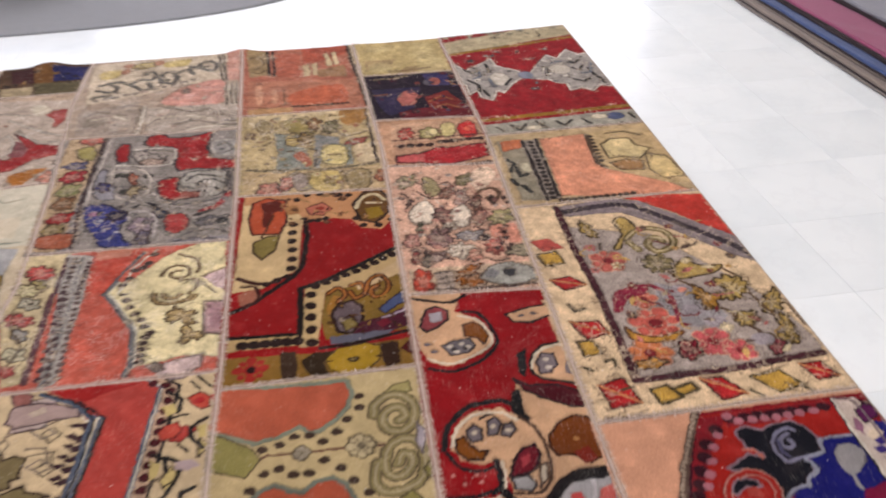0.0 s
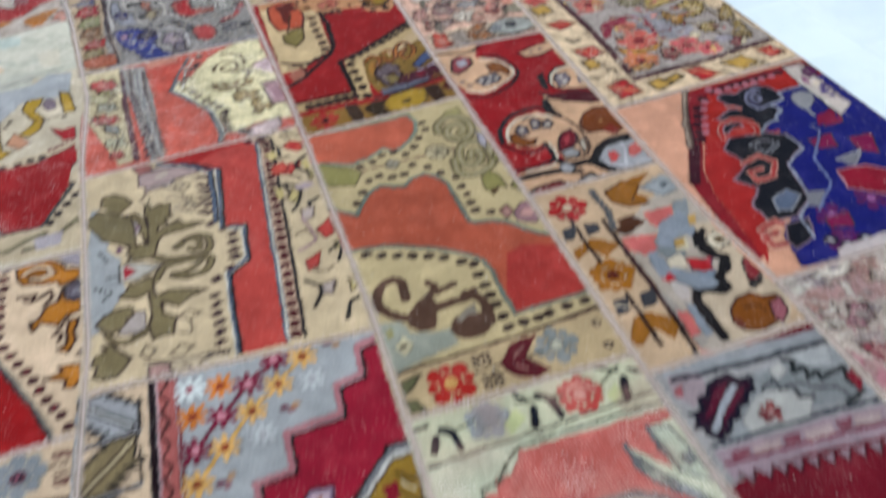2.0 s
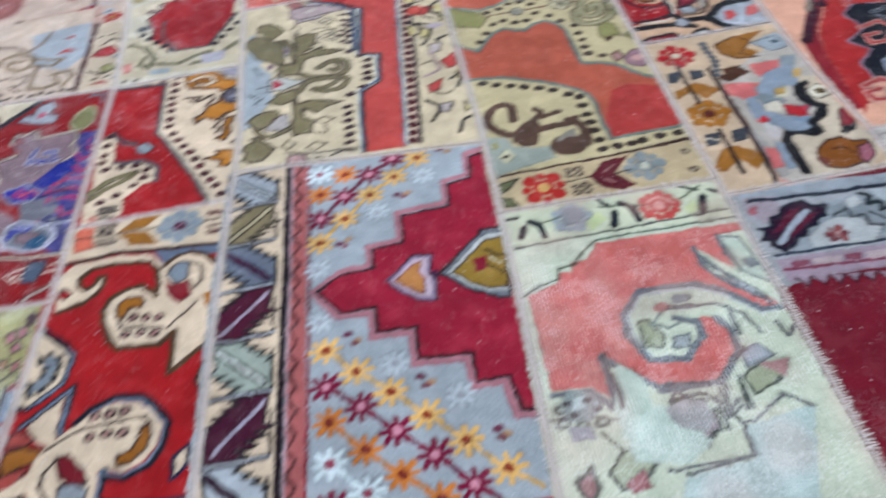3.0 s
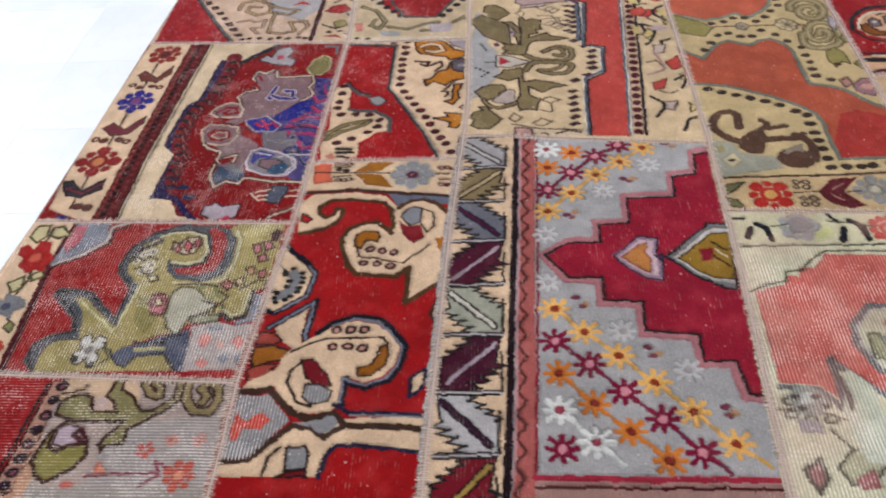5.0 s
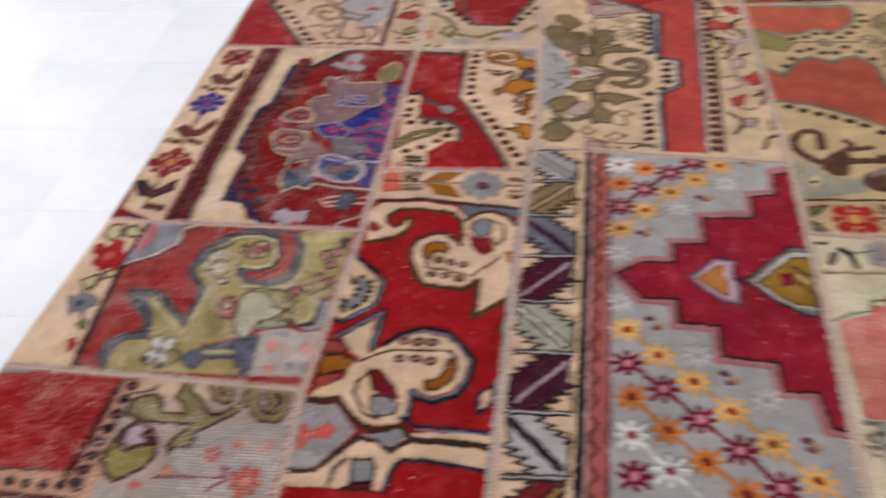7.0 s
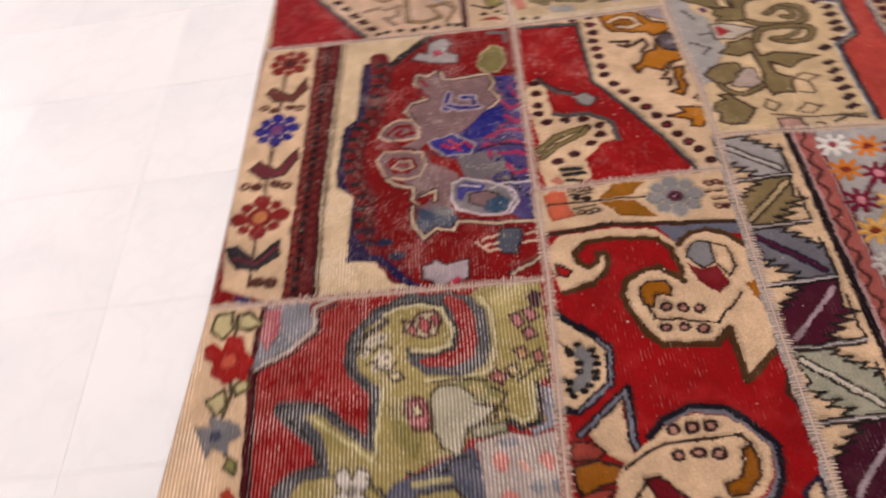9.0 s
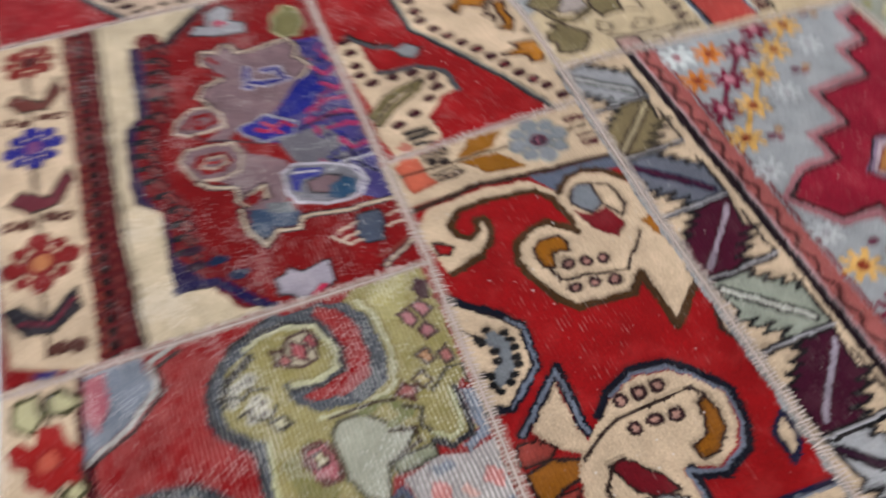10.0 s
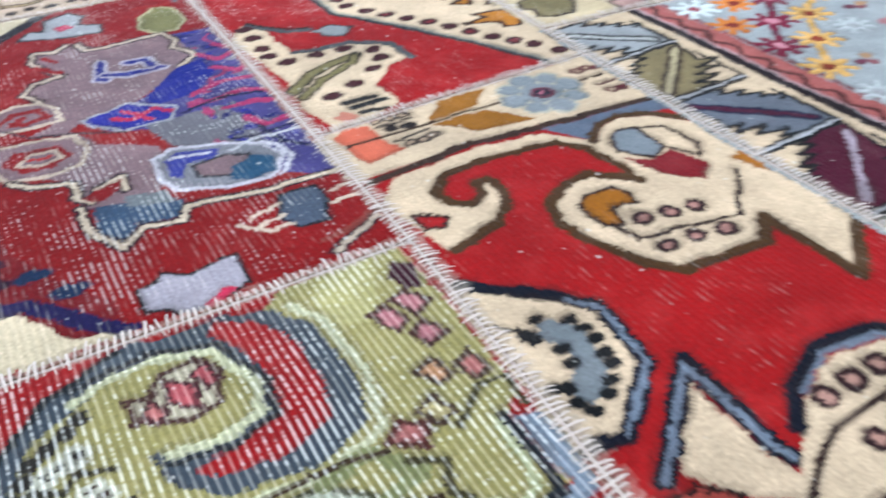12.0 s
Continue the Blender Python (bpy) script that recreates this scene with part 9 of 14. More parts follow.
line(wool("1f2434"), 0.8, [(45.4, -30.5), (47.8, -30.5)])
line(wool("55604a"), 0.4, [(52.9, -33), (56.1, -32.6)])
line(wool("55604a"), 0.4, [(64.4, -31.8), (73.1, -33.6)])
line(wool("55604a"), 0.4, [(81.1, -33.7), (85.9, -31.1)])
line(wool("5a6a5c"), 0.5, [(45.2, -38.8), (88.7, -39.1)])
poly(wool("c6786e"), [(45.4, -51.3), (51.4, -49.9), (52.6, -47.3), (54.6, -47.6), (55.5, -44.9), (58.2, -45.3), (61.5, -41.4), (84, -42.7), (89.6, -43), (89.8, -45.2), (84.4, -45.4), (84.1, -50), (84, -54.1), (82.1, -52), (79, -47.4), (78.5, -51.1), (80, -54.4), (86.4, -61.3), (88.4, -64.1), (85.4, -64.1), (80.1, -57.9), (75.7, -55.6), (65.5, -55), (60.8, -60.4), (60.4, -64.4), (62.6, -70.1), (68.2, -71.6), (73.1, -67.6), (72.9, -64.4), (74.4, -63.4), (77.6, -65.1), (78.3, -68.3), (77.6, -72), (72.5, -76.5), (63.2, -76.4), (60.4, -73.6), (54.6, -67.6), (54, -72.8), (55.3, -77.3), (51.4, -73.6), (44.9, -72.8)])
line(wool("6f7684"), 1.3, [(88.2, -64.7), (85.2, -64.6), (79.9, -58.5), (75.6, -55.9), (65.4, -55.2), (61.2, -60), (60.4, -64.4), (62.6, -70.1), (68.8, -71.6), (73.1, -67.6), (73.2, -64.5), (69.6, -62.8)])
line(wool("b8bcbc"), 0.4, [(87.4, -65.1), (84.6, -65.2), (79.3, -59.1), (75.3, -56.8), (65.5, -56.2), (62, -60.5), (61.4, -64.1), (63.2, -69.5)])
line(wool("6f7684"), 1.3, [(62.5, -76.6), (72.3, -77.2), (77.7, -72), (78.1, -67.5), (76.6, -64.5)])
line(wool("6f7684"), 1.2, [(44.7, -73.7), (51, -74.3), (54.6, -78.9), (54.8, -68), (60.3, -73.9), (63.1, -76.6)])
line(wool("6f7684"), 1.0, [(78.7, -47.4), (78.6, -51.5), (80, -55.1), (86.1, -62.1)])
line(wool("6f7684"), 0.9, [(84.1, -45.3), (83.9, -50.5), (86.1, -55.3), (90.6, -60.2)])
line(wool("2f3440"), 0.3, [(55, -69.9), (55.3, -77.3)])
oval(wool("6a6f76"), 71.6, -58.5, 0.8, 0.6)
oval(wool("6a6f76"), 73.4, -58.7, 0.8, 0.6)
oval(wool("6a6f76"), 71, -60.5, 0.8, 0.6)
oval(wool("6a6f76"), 72.8, -60.7, 0.8, 0.6)
line(wool("2f3440"), 0.4, [(69.6, -59.9), (77.7, -61.2)])
line(wool("55604a"), 0.5, [(89.8, -41.6), (61.7, -40.5), (57.7, -43.5), (55.9, -45.8), (52.5, -46.4), (52, -49), (47.2, -49.8), (44.2, -51.5)])
poly(wool("b8bcc0"), [(78.6, -48.5), (81.4, -54), (85.6, -59.4), (87, -63.5), (83.2, -57.7), (79.6, -51.6)], wool("6a6f7c"), 0.5)
poly(wool("c4c6b2"), [(84.2, -46), (87.6, -46.8), (89, -55.7), (89.9, -60), (85.1, -55.2)], wool("6a6f7c"), 0.4)
poly(wool("8a8c90"), [(86.2, -52.8), (88.2, -52.5), (88.7, -54.3), (86.8, -54.9)])
poly(wool("aaa98c"), [(63.1, -62.3), (65.2, -61.9), (65.5, -64.5), (66.6, -65.7), (65.8, -68.3), (62.7, -67.3)], wool("7a7a68"), 0.5)
poly(wool("9aa59c"), [(68.2, -66.8), (70.8, -66.5), (70.3, -69.5), (67.1, -69.1)], wool("6a7a78"), 0.4)
line(wool("8a8f88"), 0.5, [(68.2, -60.3), (65.3, -63.2), (67.8, -64.8), (70, -64.1)])
oval(wool("b07a70"), 68.1, -59.9, 1.6, 1.0)
poly(wool("8d9a9c"), [(70.9, -58), (73.9, -58), (73.2, -59.7), (70.6, -59.5)])
line(wool("6a7278"), 0.5, [(69.1, -60.5), (77.9, -61.3), (81.6, -64.7), (82.9, -69.3)])
line(wool("6a7278"), 0.6, [(79.5, -62.5), (79.2, -68.8)])
line(wool("6a7278"), 0.6, [(86.2, -67.5), (86.9, -71), (89.3, -68.6)])
oval(wool("7a7f70"), 45.5, -76.7, 1.3, 1.1, core=wool("c4c6b2"))
oval(wool("7a7f70"), 48.3, -77, 1.3, 1.1, core=wool("c4c6b2"))
oval(wool("7a7f70"), 51.1, -77.1, 1.3, 1.1, core=wool("c4c6b2"))
oval(wool("7a7f70"), 45.2, -79.5, 1.3, 1.1, core=wool("c4c6b2"))
oval(wool("7a7f70"), 48.3, -80.3, 1.3, 1.1, core=wool("c4c6b2"))
oval(wool("7a7f70"), 51.5, -80.4, 1.3, 1.1, core=wool("c4c6b2"))
line(wool("5f6458"), 0.4, [(43.3, -78.4), (49.8, -78.9), (58.1, -82.4), (60.5, -86.6), (53.4, -86.4), (50.8, -82.5)])
line(wool("6a6f62"), 0.5, [(60.5, -86.6), (60.2, -84.6), (62.7, -82.2), (66.1, -81.5), (66.9, -78.9), (63.6, -79.1), (62.5, -81.1)])
poly(wool("b8a4a4"), [(61.7, -82.6), (66.1, -81.5), (68.5, -82.3), (69.2, -85.5), (65.6, -87.2), (61.6, -85.7)], wool("8a7f80"), 0.4)
line(wool("5f6458"), 0.5, [(69.2, -85.5), (65.3, -88.1), (64.2, -86)])
poly(wool("aaa98c"), [(76.4, -76.7), (80.7, -74.9), (83, -77.5), (80.8, -79.4), (76.8, -80.6)], wool("55584a"), 0.5)
poly(wool("b08e88"), [(79.6, -75.4), (84.9, -74.9), (83, -78.6)])
poly(wool("a3abb5"), [(78, -72.3), (81.2, -71.2), (82.9, -74), (77.7, -75.5)], wool("7a808c"), 0.4)
line(wool("4f5448"), 0.7, [(71.7, -78.4), (71.9, -81.7), (72.6, -84.9)])
line(wool("4f5448"), 0.7, [(75.5, -77.7), (74.6, -83)])
line(wool("6a7278"), 0.6, [(73, -86), (73, -90.9), (61.5, -92.1)])
poly(wool("bfc6bc"), [(61.3, -92.6), (72.8, -91.4), (73, -86), (85, -84.2), (79.5, -97.3), (76.8, -103.8), (56, -101.9)])
poly(wool("b7b69c"), [(50, -89.5), (53, -86.3), (56.7, -85.7), (58.2, -88.4), (54.6, -91.9), (51, -92.5)], wool("5f6458"), 0.5)
poly(wool("a87a78"), [(51.7, -91.6), (55.3, -89.6), (55.6, -92.9), (52.5, -93.4)])
poly(wool("9d7a78"), [(44.6, -89.9), (47.8, -87.8), (47.9, -91.2), (45.9, -94)], wool("5f6458"), 0.7)
line(wool("4a5048"), 0.5, [(60.2, -80.6), (63.8, -80.3), (64, -78.6), (66, -78.5), (66, -79.6), (69.1, -79.9)])
line(wool("4a5048"), 0.5, [(58.8, -83.8), (64.4, -85.7), (64.1, -87.6), (66.4, -88.1), (67.6, -86), (69.4, -85.6), (69.6, -81.7)])
oval(wool("b08a88"), 67.2, -83.1, 2.2, 1.6)
line(wool("4a5048"), 0.6, [(70.2, -81.7), (70.5, -85.7)])
line(wool("4a5048"), 0.6, [(72.9, -77.9), (71.4, -83.9), (74, -82.2)])
line(wool("4a5048"), 0.6, [(75.6, -76.8), (75.4, -83)])
line(wool("6a7078"), 0.5, [(72.8, -85.3), (75.1, -85.2), (80.9, -81.6), (84.7, -84.7)])
line(wool("6a7078"), 0.5, [(72.8, -85.3), (72.5, -90.9), (58.9, -91)])
teeth(wool("c4c6b2"), (96.5, -41.8), (91.2, -48.8), 1.2, 6, wool("4a3a44"), 0.4)
rub(0.6, [(45.6, -49.5), (67, -49.7), (58.6, -69.9), (43.4, -72.8)])
rub(0.65, [(61.4, -83.6), (85.8, -82.2), (79.5, -97.3), (58, -95.2)])
rub(0.15, [(44.2, -27.1), (91.5, -29.8), (90.2, -41.3), (45.3, -38.5)])
motif(wool("c3c8b6"), [(56.9, -69.3), (60.4, -73.6), (60.6, -78.9), (56.7, -84), (53.9, -84.3), (54, -78.2)])
motif(wool("c9cdbd"), [(54.8, -81.5), (61.3, -79.1), (64.4, -80.9), (67.2, -87.7), (62.5, -90.3), (54.3, -88.3)])
motif(wool("b4aca6"), [(61.8, -80.3), (65.6, -78.9), (68.9, -80.2), (69.4, -83.5), (67.1, -85.7), (63.2, -83.9)])
line(wool("5f6468"), 0.8, bow([(55.1, -67.4), (55.1, -71.4), (55.7, -75.4), (55.6, -78.1)]))
line(wool("5a6062"), 0.6, bow([(62.1, -75.6), (66.3, -75.9), (71.9, -76.9), (74.7, -74.6), (78.8, -71.5)]))
line(wool("5a6062"), 0.6, bow([(63.2, -79.1), (64.7, -77.6), (67.2, -78.7), (69.1, -78.6), (70.4, -80.4)]))
line(wool("5a6062"), 0.5, bow([(70.8, -79.7), (71, -82.7), (70.7, -84.6)]))
line(wool("5a6062"), 0.5, bow([(74, -81), (70.9, -83.3)]))
motif(wool("9c9f98"), [(46.8, -73.6), (49.2, -73.5), (51.3, -74.8), (52.3, -77.8), (49.8, -79.7), (46.1, -79.3), (45.4, -76.5)])
motif(wool("c6c8c0"), [(47.6, -74.9), (49.8, -75), (49.6, -77.1), (47.3, -77.3)])
oval(wool("4f5254"), 46.7, -75.8, 0.8, 0.6)
oval(wool("4f5254"), 50, -75.9, 0.8, 0.6)
oval(wool("4f5254"), 51.3, -77.9, 0.8, 0.6)
oval(wool("4f5254"), 47.4, -78.1, 0.8, 0.6)
oval(wool("4f5254"), 45.4, -78.6, 0.8, 0.6)
motif(wool("a9a6a8"), [(45.9, -80.2), (49.5, -80.7), (49.6, -83.2), (46, -83.1)])
blotch(wool("cbaa9c"), 0.28, 7, 91, 0.42, 0.75)

patch("salmon and cream wool patch with a brown dragon scroll and dotted edges", 3, (-27.7,-29.9), (70.2,70.5), wool("c7b58e"), 0.12, False, 1)
poly(wool("b4684e"), [(43, 40), (50.5, 32.5), (53.1, 36.4), (55.5, 39.6), (58.9, 41), (61.6, 39.1), (64.1, 38), (66.8, 40.5), (70, 41), (72.6, 38.9), (74.3, 35), (74.3, 27), (74.3, 19.5), (75.4, 18.4), (78.6, 17.7), (82.4, 15.4), (85.5, 11.3), (87.4, 9.2), (93, 5), (93, -11.5), (80.6, -11.7), (73.2, -11.4), (73, -5.3), (73.2, 2.8), (72.5, 5.9), (70.1, 8.9), (67.8, 11), (64.1, 13.7), (59.1, 16.5), (55, 18.8), (48.3, 20.3), (43, 21)], wool("7f8478"), 1.1)
poly(wool("ae4a42"), [(78.2, 5.4), (82, 7.1), (86.2, 5.5), (91, 3), (91, -10.8), (80.8, -10.9), (73.6, -10.8), (73.8, -5.3)])
poly(wool("bc7056"), [(43, 71), (57.1, 68.8), (74.1, 68), (75.2, 64.1), (73.8, 59.6), (71.1, 56.4), (68.1, 54), (65.9, 53.4), (63.8, 55.7), (61.7, 54.5), (58.8, 53.2), (56.2, 52.9), (54.2, 52.5), (43, 58)], wool("8f9484"), 1.2)
for spot in ((76.5, 62.5), (76.4, 59.1), (73.6, 56.1), (71.4, 52.8), (68.5, 50.7), (65.7, 52.9), (62.6, 52.9), (59.7, 51.2), (56.1, 50.5), (68.6, 45.6), (71.7, 43), (74.2, 39.5), (77, 36.2), (77.1, 32.2), (77.3, 28.8), (77.1, 25.5), (77, 22.3), (80.1, 20.2), (65.6, 42.8), (62.6, 43), (59.6, 44.9), (56.8, 44.1), (54.1, 40.4), (51.8, 36.7)):
    oval(wool("54463a"), *spot, 1.15, 0.95)
for spot in ((49.1, 18), (52.3, 16.5), (55.6, 15.1), (58.8, 13.5), (62, 12), (65.1, 10.2), (68.1, 7.3), (70.4, 5.5), (70.2, 2), (70.3, -1.4), (70.4, -4.5), (70.3, -7.5), (70.5, -11), (70.4, -14.3), (73.8, -14.2), (77, -14.3), (79.3, -14.2), (83.5, -13.8), (87.5, -13.7)):
    oval(wool("463830"), *spot, 1.35, 1.0)
line(wool("7a5a4c"), 0.6, [(54, 48), (57.3, 48.6), (62.3, 48.5), (72.3, 48), (81, 47.8)])
flower(wool("aca292"), wool("8a806a"), 64.1, 48.2, 1.8, 8, wool("6a6048"))
flower(wool("c4b696"), wool("8a806a"), 76.1, 48.2, 3.2, 8, wool("6a6048"))
motif(wool("9a9450"), [(45, 57), (53.9, 51.2), (55.9, 47.9), (53.1, 43.7), (45, 47)], wool("6a6040"), 0.4)
motif(wool("a8a064"), [(81.3, 62.1), (84.3, 64.9), (87.7, 65.4), (88.3, 62.5), (84.6, 61.3)], wool("7a7048"), 0.4)
for coil in ([(79.3, 55.8), (79.8, 59.1), (82.7, 61.5), (85.9, 61.2), (88.2, 57.7), (87.5, 53.1), (84.9, 50.7), (82, 51.6), (81, 54.3), (82.2, 57.1), (85, 57.7), (86.1, 55.2), (84.4, 53.6)], [(79.1, 43), (78.4, 38.2), (80.2, 35.7), (83.7, 35.5), (87.3, 37.8), (88.7, 43.3), (87.8, 47.6), (84.3, 48.6), (81.5, 46.3), (80.7, 41.7), (82.3, 38.9), (85, 40.1), (86.3, 43.4), (84.6, 44.8), (83.2, 42.4)]):
    line(wool("6a6044"), 2.5, bow(coil))
    line(wool("9a9060"), 1.9, bow(coil))
    line(wool("b5a98c"), 0.5, bow(coil))
motif(wool("b0a8ae"), [(88.1, 52.9), (89.9, 49.7), (88.4, 44.1), (87.5, 47.8)], wool("7a7070"), 0.4)
for leaf in ([(88.1, 40.4), (90.6, 42.6), (91.7, 40.3), (90.6, 38.5), (88.5, 38)], [(82.9, 33.7), (85.4, 35.4), (87.1, 32.9), (87.1, 27.3), (85.3, 28.5), (83.2, 25.8), (82, 29.6)], [(88.2, 27.2), (90.9, 30.2), (91.7, 25.4), (89.2, 24.8)], [(89.7, 56.3), (92.7, 57.9), (92.4, 54.7), (90, 52.9)], [(90.3, 68.1), (93.1, 70.5), (92.7, 65.6), (90, 64.4)]):
    motif(wool("96904c"), leaf, wool("6a6238"), 0.45)
line(wool("4a4a34"), 1.0, [(91.8, 35.5), (91.4, 29.3)])
oval(wool("5a4030"), 83.9, 27.3, 1.0, 0.8)
motif(wool("b4948a"), [(82, 19.9), (84.3, 21), (85, 18.4), (82.8, 16.7)], wool("7a5a50"), 0.4)
motif(wool("a88a8e"), [(84.8, 17.9), (87.7, 20.2), (91.1, 20.6), (93.5, 20), (88.5, 12.6), (86.2, 13.7), (84.8, 14.8)], wool("7a6468"), 0.4)
oval(wool("d0aca2"), 87.8, 16.7, 1.7, 1.4)
poly(wool("a6a698"), [(47, -3.3), (50.8, -4.4), (51.6, -7.9), (55.8, -9.7), (59.4, -9.9), (59.9, -14.2), (46.5, -16.7), (45.6, -15.6), (45.6, -3)])
motif(wool("d0c4a4"), [(47.5, -10.3), (49.9, -8.2), (51.3, -10.8), (48.9, -13.3)])
oval(UMBER, 49.2, -10.8, 0.8, 0.6)
motif(wool("a09a62"), [(46.6, -6.1), (48.2, -5.1), (48.7, -6.9), (47, -8)])
line(wool("665040"), 2.1, bow([(53.5, 1.7), (54, 6.2), (52.2, 8), (49.3, 6.8), (47.6, 2.6), (48.6, -0.7), (51, -3.1), (53.5, -4.1), (56.2, -3.7), (61.6, -3.2), (65.3, -3.2), (67.5, -1.9)]))
poly(wool("665040"), [(52, -3.5), (55.4, -0.2), (58.9, 0.7), (59.1, -2.9), (56.7, -8.9), (54, -8.8), (51.9, -6.3)])
line(wool("665040"), 1.5, bow([(57.5, -0.3), (60.2, 2.3), (59.2, 4.2)]))
line(wool("665040"), 1.4, bow([(58.9, 0.7), (61.5, 0.9), (64.5, 1.5)]))
line(wool("665040"), 2.2, bow([(65.6, -2.1), (67.6, -4.2), (68.4, -7.7), (67.6, -11.2)]))
oval(wool("665040"), 63.7, -10.7, 4.2, 3.7)
motif(wool("948a7c"), [(61.2, -8.4), (63.4, -6.3), (66.2, -5.3), (66.1, -8.3), (64.1, -7.9), (62.1, -9.3)])
line(wool("4a2a26"), 1.2, [(46.2, -17.3), (64.1, -17.1), (78.8, -17), (92, -16.3)])
poly(wool("c4ae8a"), [(43, -17.4), (92, -17), (92, -31), (43, -29)])
flower(wool("b0382f"), wool("c9a86a"), 55.1, -23, 5.3, 8)
poly(wool("6a2630"), [(65.1, -22.5), (69.3, -18.1), (74.8, -17.9), (70.4, -22.7), (74.2, -27.4), (70.7, -28.1), (67.3, -26.4)])
line(wool("b08a80"), 0.4, [(68.5, -21.8), (71.1, -19.8)])
line(wool("b08a80"), 0.4, [(68.2, -23.7), (69.7, -25.3)])
flower(wool("8f9a94"), wool("c4beaa"), 77.3, -22.2, 4.8, 8)
for leaf in ([(46.2, -19.2), (50.4, -18.7), (48.3, -21), (45.9, -22.8)], [(45.5, -23.4), (47.6, -24.6), (48.9, -27.5), (46.1, -26.5)]):
    poly(wool("77764c"), leaf, wool("4a4630"), 0.4)
for spot in ((61.6, -19.1), (63.6, -19.1), (61.3, -20.7), (63.4, -20.8), (61.6, -24.6), (63.7, -24.6), (61.4, -26.4), (63.5, -26.4), (86.8, -20.3), (86.6, -26)):
    oval(wool("5a4a40"), *spot, 0.95, 0.8, wool("c4b090"))
line(UMBER, 0.4, [(60, -22.6), (65.1, -22.5)])
line(UMBER, 0.4, [(70.4, -22.7), (74.2, -22.5)])

patch("dark red wool patch with gold and brown corners and a flower strip", 3, (70.2,70.5), (158,154), wool("9a1c1c"), 0.1, False, 1)
poly(wool("8f7438"), [(45.6, 80.3), (68, 78.6), (91.1, 80.4), (91.9, 68.7), (73, 68.2), (46.5, 68.5)])
flower(wool("a23a30"), wool("3a1a18"), 52.5, 75.4, 4.4, 8)
motif(wool("4a3826"), [(58.9, 80.1), (62.7, 80), (63.3, 74.6), (62.7, 69.7), (59.6, 71.2)])
motif(wool("3f3018"), [(63.7, 76.2), (67, 79), (71.6, 79), (69, 75.2), (71.1, 69.7), (67.4, 69.9), (65.3, 72.7)])
motif(wool("aa9232"), [(69.3, 75.6), (72.4, 79.5), (79, 80.2), (82.8, 78.3), (81.9, 73.7), (78.4, 70.7), (73.1, 70.1), (70.6, 72.4)], wool("5a4a20"), 0.4)
oval(wool("3a2a18"), 76.1, 74.9, 1.3, 0.9, core=wool("8a7a40"))
motif(wool("46301f"), [(82.6, 79.3), (86.9, 79.6), (86.5, 72), (83.6, 70.6), (82.7, 73.5)])
motif(wool("5a1f1c"), [(86.9, 76.9), (90.3, 80.1), (91.1, 72.8)])
line(UMBER, 0.4, [(69.6, 75.3), (71.2, 75.1)])
line(UMBER, 0.4, [(81.4, 75), (82.6, 74.8)])
poly(wool("d0b890"), [(46.4, 165.9), (63.2, 163.7), (64.4, 142.5), (62.8, 113.9), (56.8, 110.1), (53.6, 106.7), (46, 106.4)])
poly(wool("c29a72"), [(46.4, 171.5), (96.1, 164.5), (94.2, 134.2), (90.4, 134.5), (87.1, 130.7), (81.7, 132.1), (78.7, 137.7), (73.2, 139.2), (70.3, 137.6), (64.8, 139.5), (63.7, 142.7), (56.7, 149.6), (46.4, 151.7)])
motif(wool("b4603e"), [(49.1, 152.6), (53, 155), (59.2, 152.4), (59.4, 139.8), (57.7, 133.3), (49.8, 134.2), (48.2, 142.9)], wool("5a2a1c"), 0.7)
motif(wool("6a2c1c"), [(51.4, 152), (56.8, 153), (59, 148.1), (55.8, 145.7), (54.5, 138), (52.6, 137.7), (52.4, 145.8)])
line(wool("5a3a20"), 0.8, [(52.5, 132.3), (55.8, 144)])
motif(wool("8f8238"), [(50.3, 129.9), (54.3, 132.6), (57.6, 132.5), (56.6, 125.3), (53.1, 120.5), (50.6, 124.8)], wool("4a3a1c"), 0.6)
for chain in ([(62.6, 152.2), (65.7, 154.9), (69.6, 154.6), (73.5, 154.4)], [(64.6, 140), (67.5, 138.4), (71.3, 139.4)], [(91.7, 153.6), (92.6, 146.3), (91.7, 134.9)], [(80.2, 138.1), (82.2, 133.2), (85.4, 132.3), (90.6, 135.2)], [(75, 155.8), (76.5, 150.1), (78.6, 152.1)]):
    dots(wool("33201a"), 1.2, 4, chain)
motif(wool("bc7e68"), [(65.2, 146.8), (70.2, 149.2), (73.3, 145), (70.5, 141.2), (66.3, 142.4)], wool("6a3a2c"), 0.4)
oval(wool("9a4a38"), 69.5, 145.6, 1.3, 1.2)
motif(wool("a8845a"), [(58.2, 148.4), (62.5, 148.9), (63.3, 143.6), (59.6, 143.8)])
motif(wool("76582c"), [(79.5, 145.8), (83.2, 153), (88.2, 153.7), (91.1, 147.6), (89.9, 139.5), (85.7, 134.2), (81.3, 136.6)], wool("33201a"), 0.9)
line(wool("cfc0a0"), 1.3, bow([(80.4, 143.8), (83, 149.9), (86.9, 151), (89.3, 147.3)]))
motif(wool("9a8430"), [(83, 143.1), (87.8, 143.4), (88.3, 137.5), (83.8, 136.7)])
line(wool("e0d0b0"), 0.8, [(83.8, 146.3), (88.3, 145.4)])
poly(wool("c9ae88"), [(60.6, 141.1), (64.5, 140), (63, 114.6), (60.2, 111.3), (59.8, 124.5)])
dots(wool("33201a"), 1.4, 6, [(61.5, 137.7), (61.3, 125.9), (61.3, 115)])
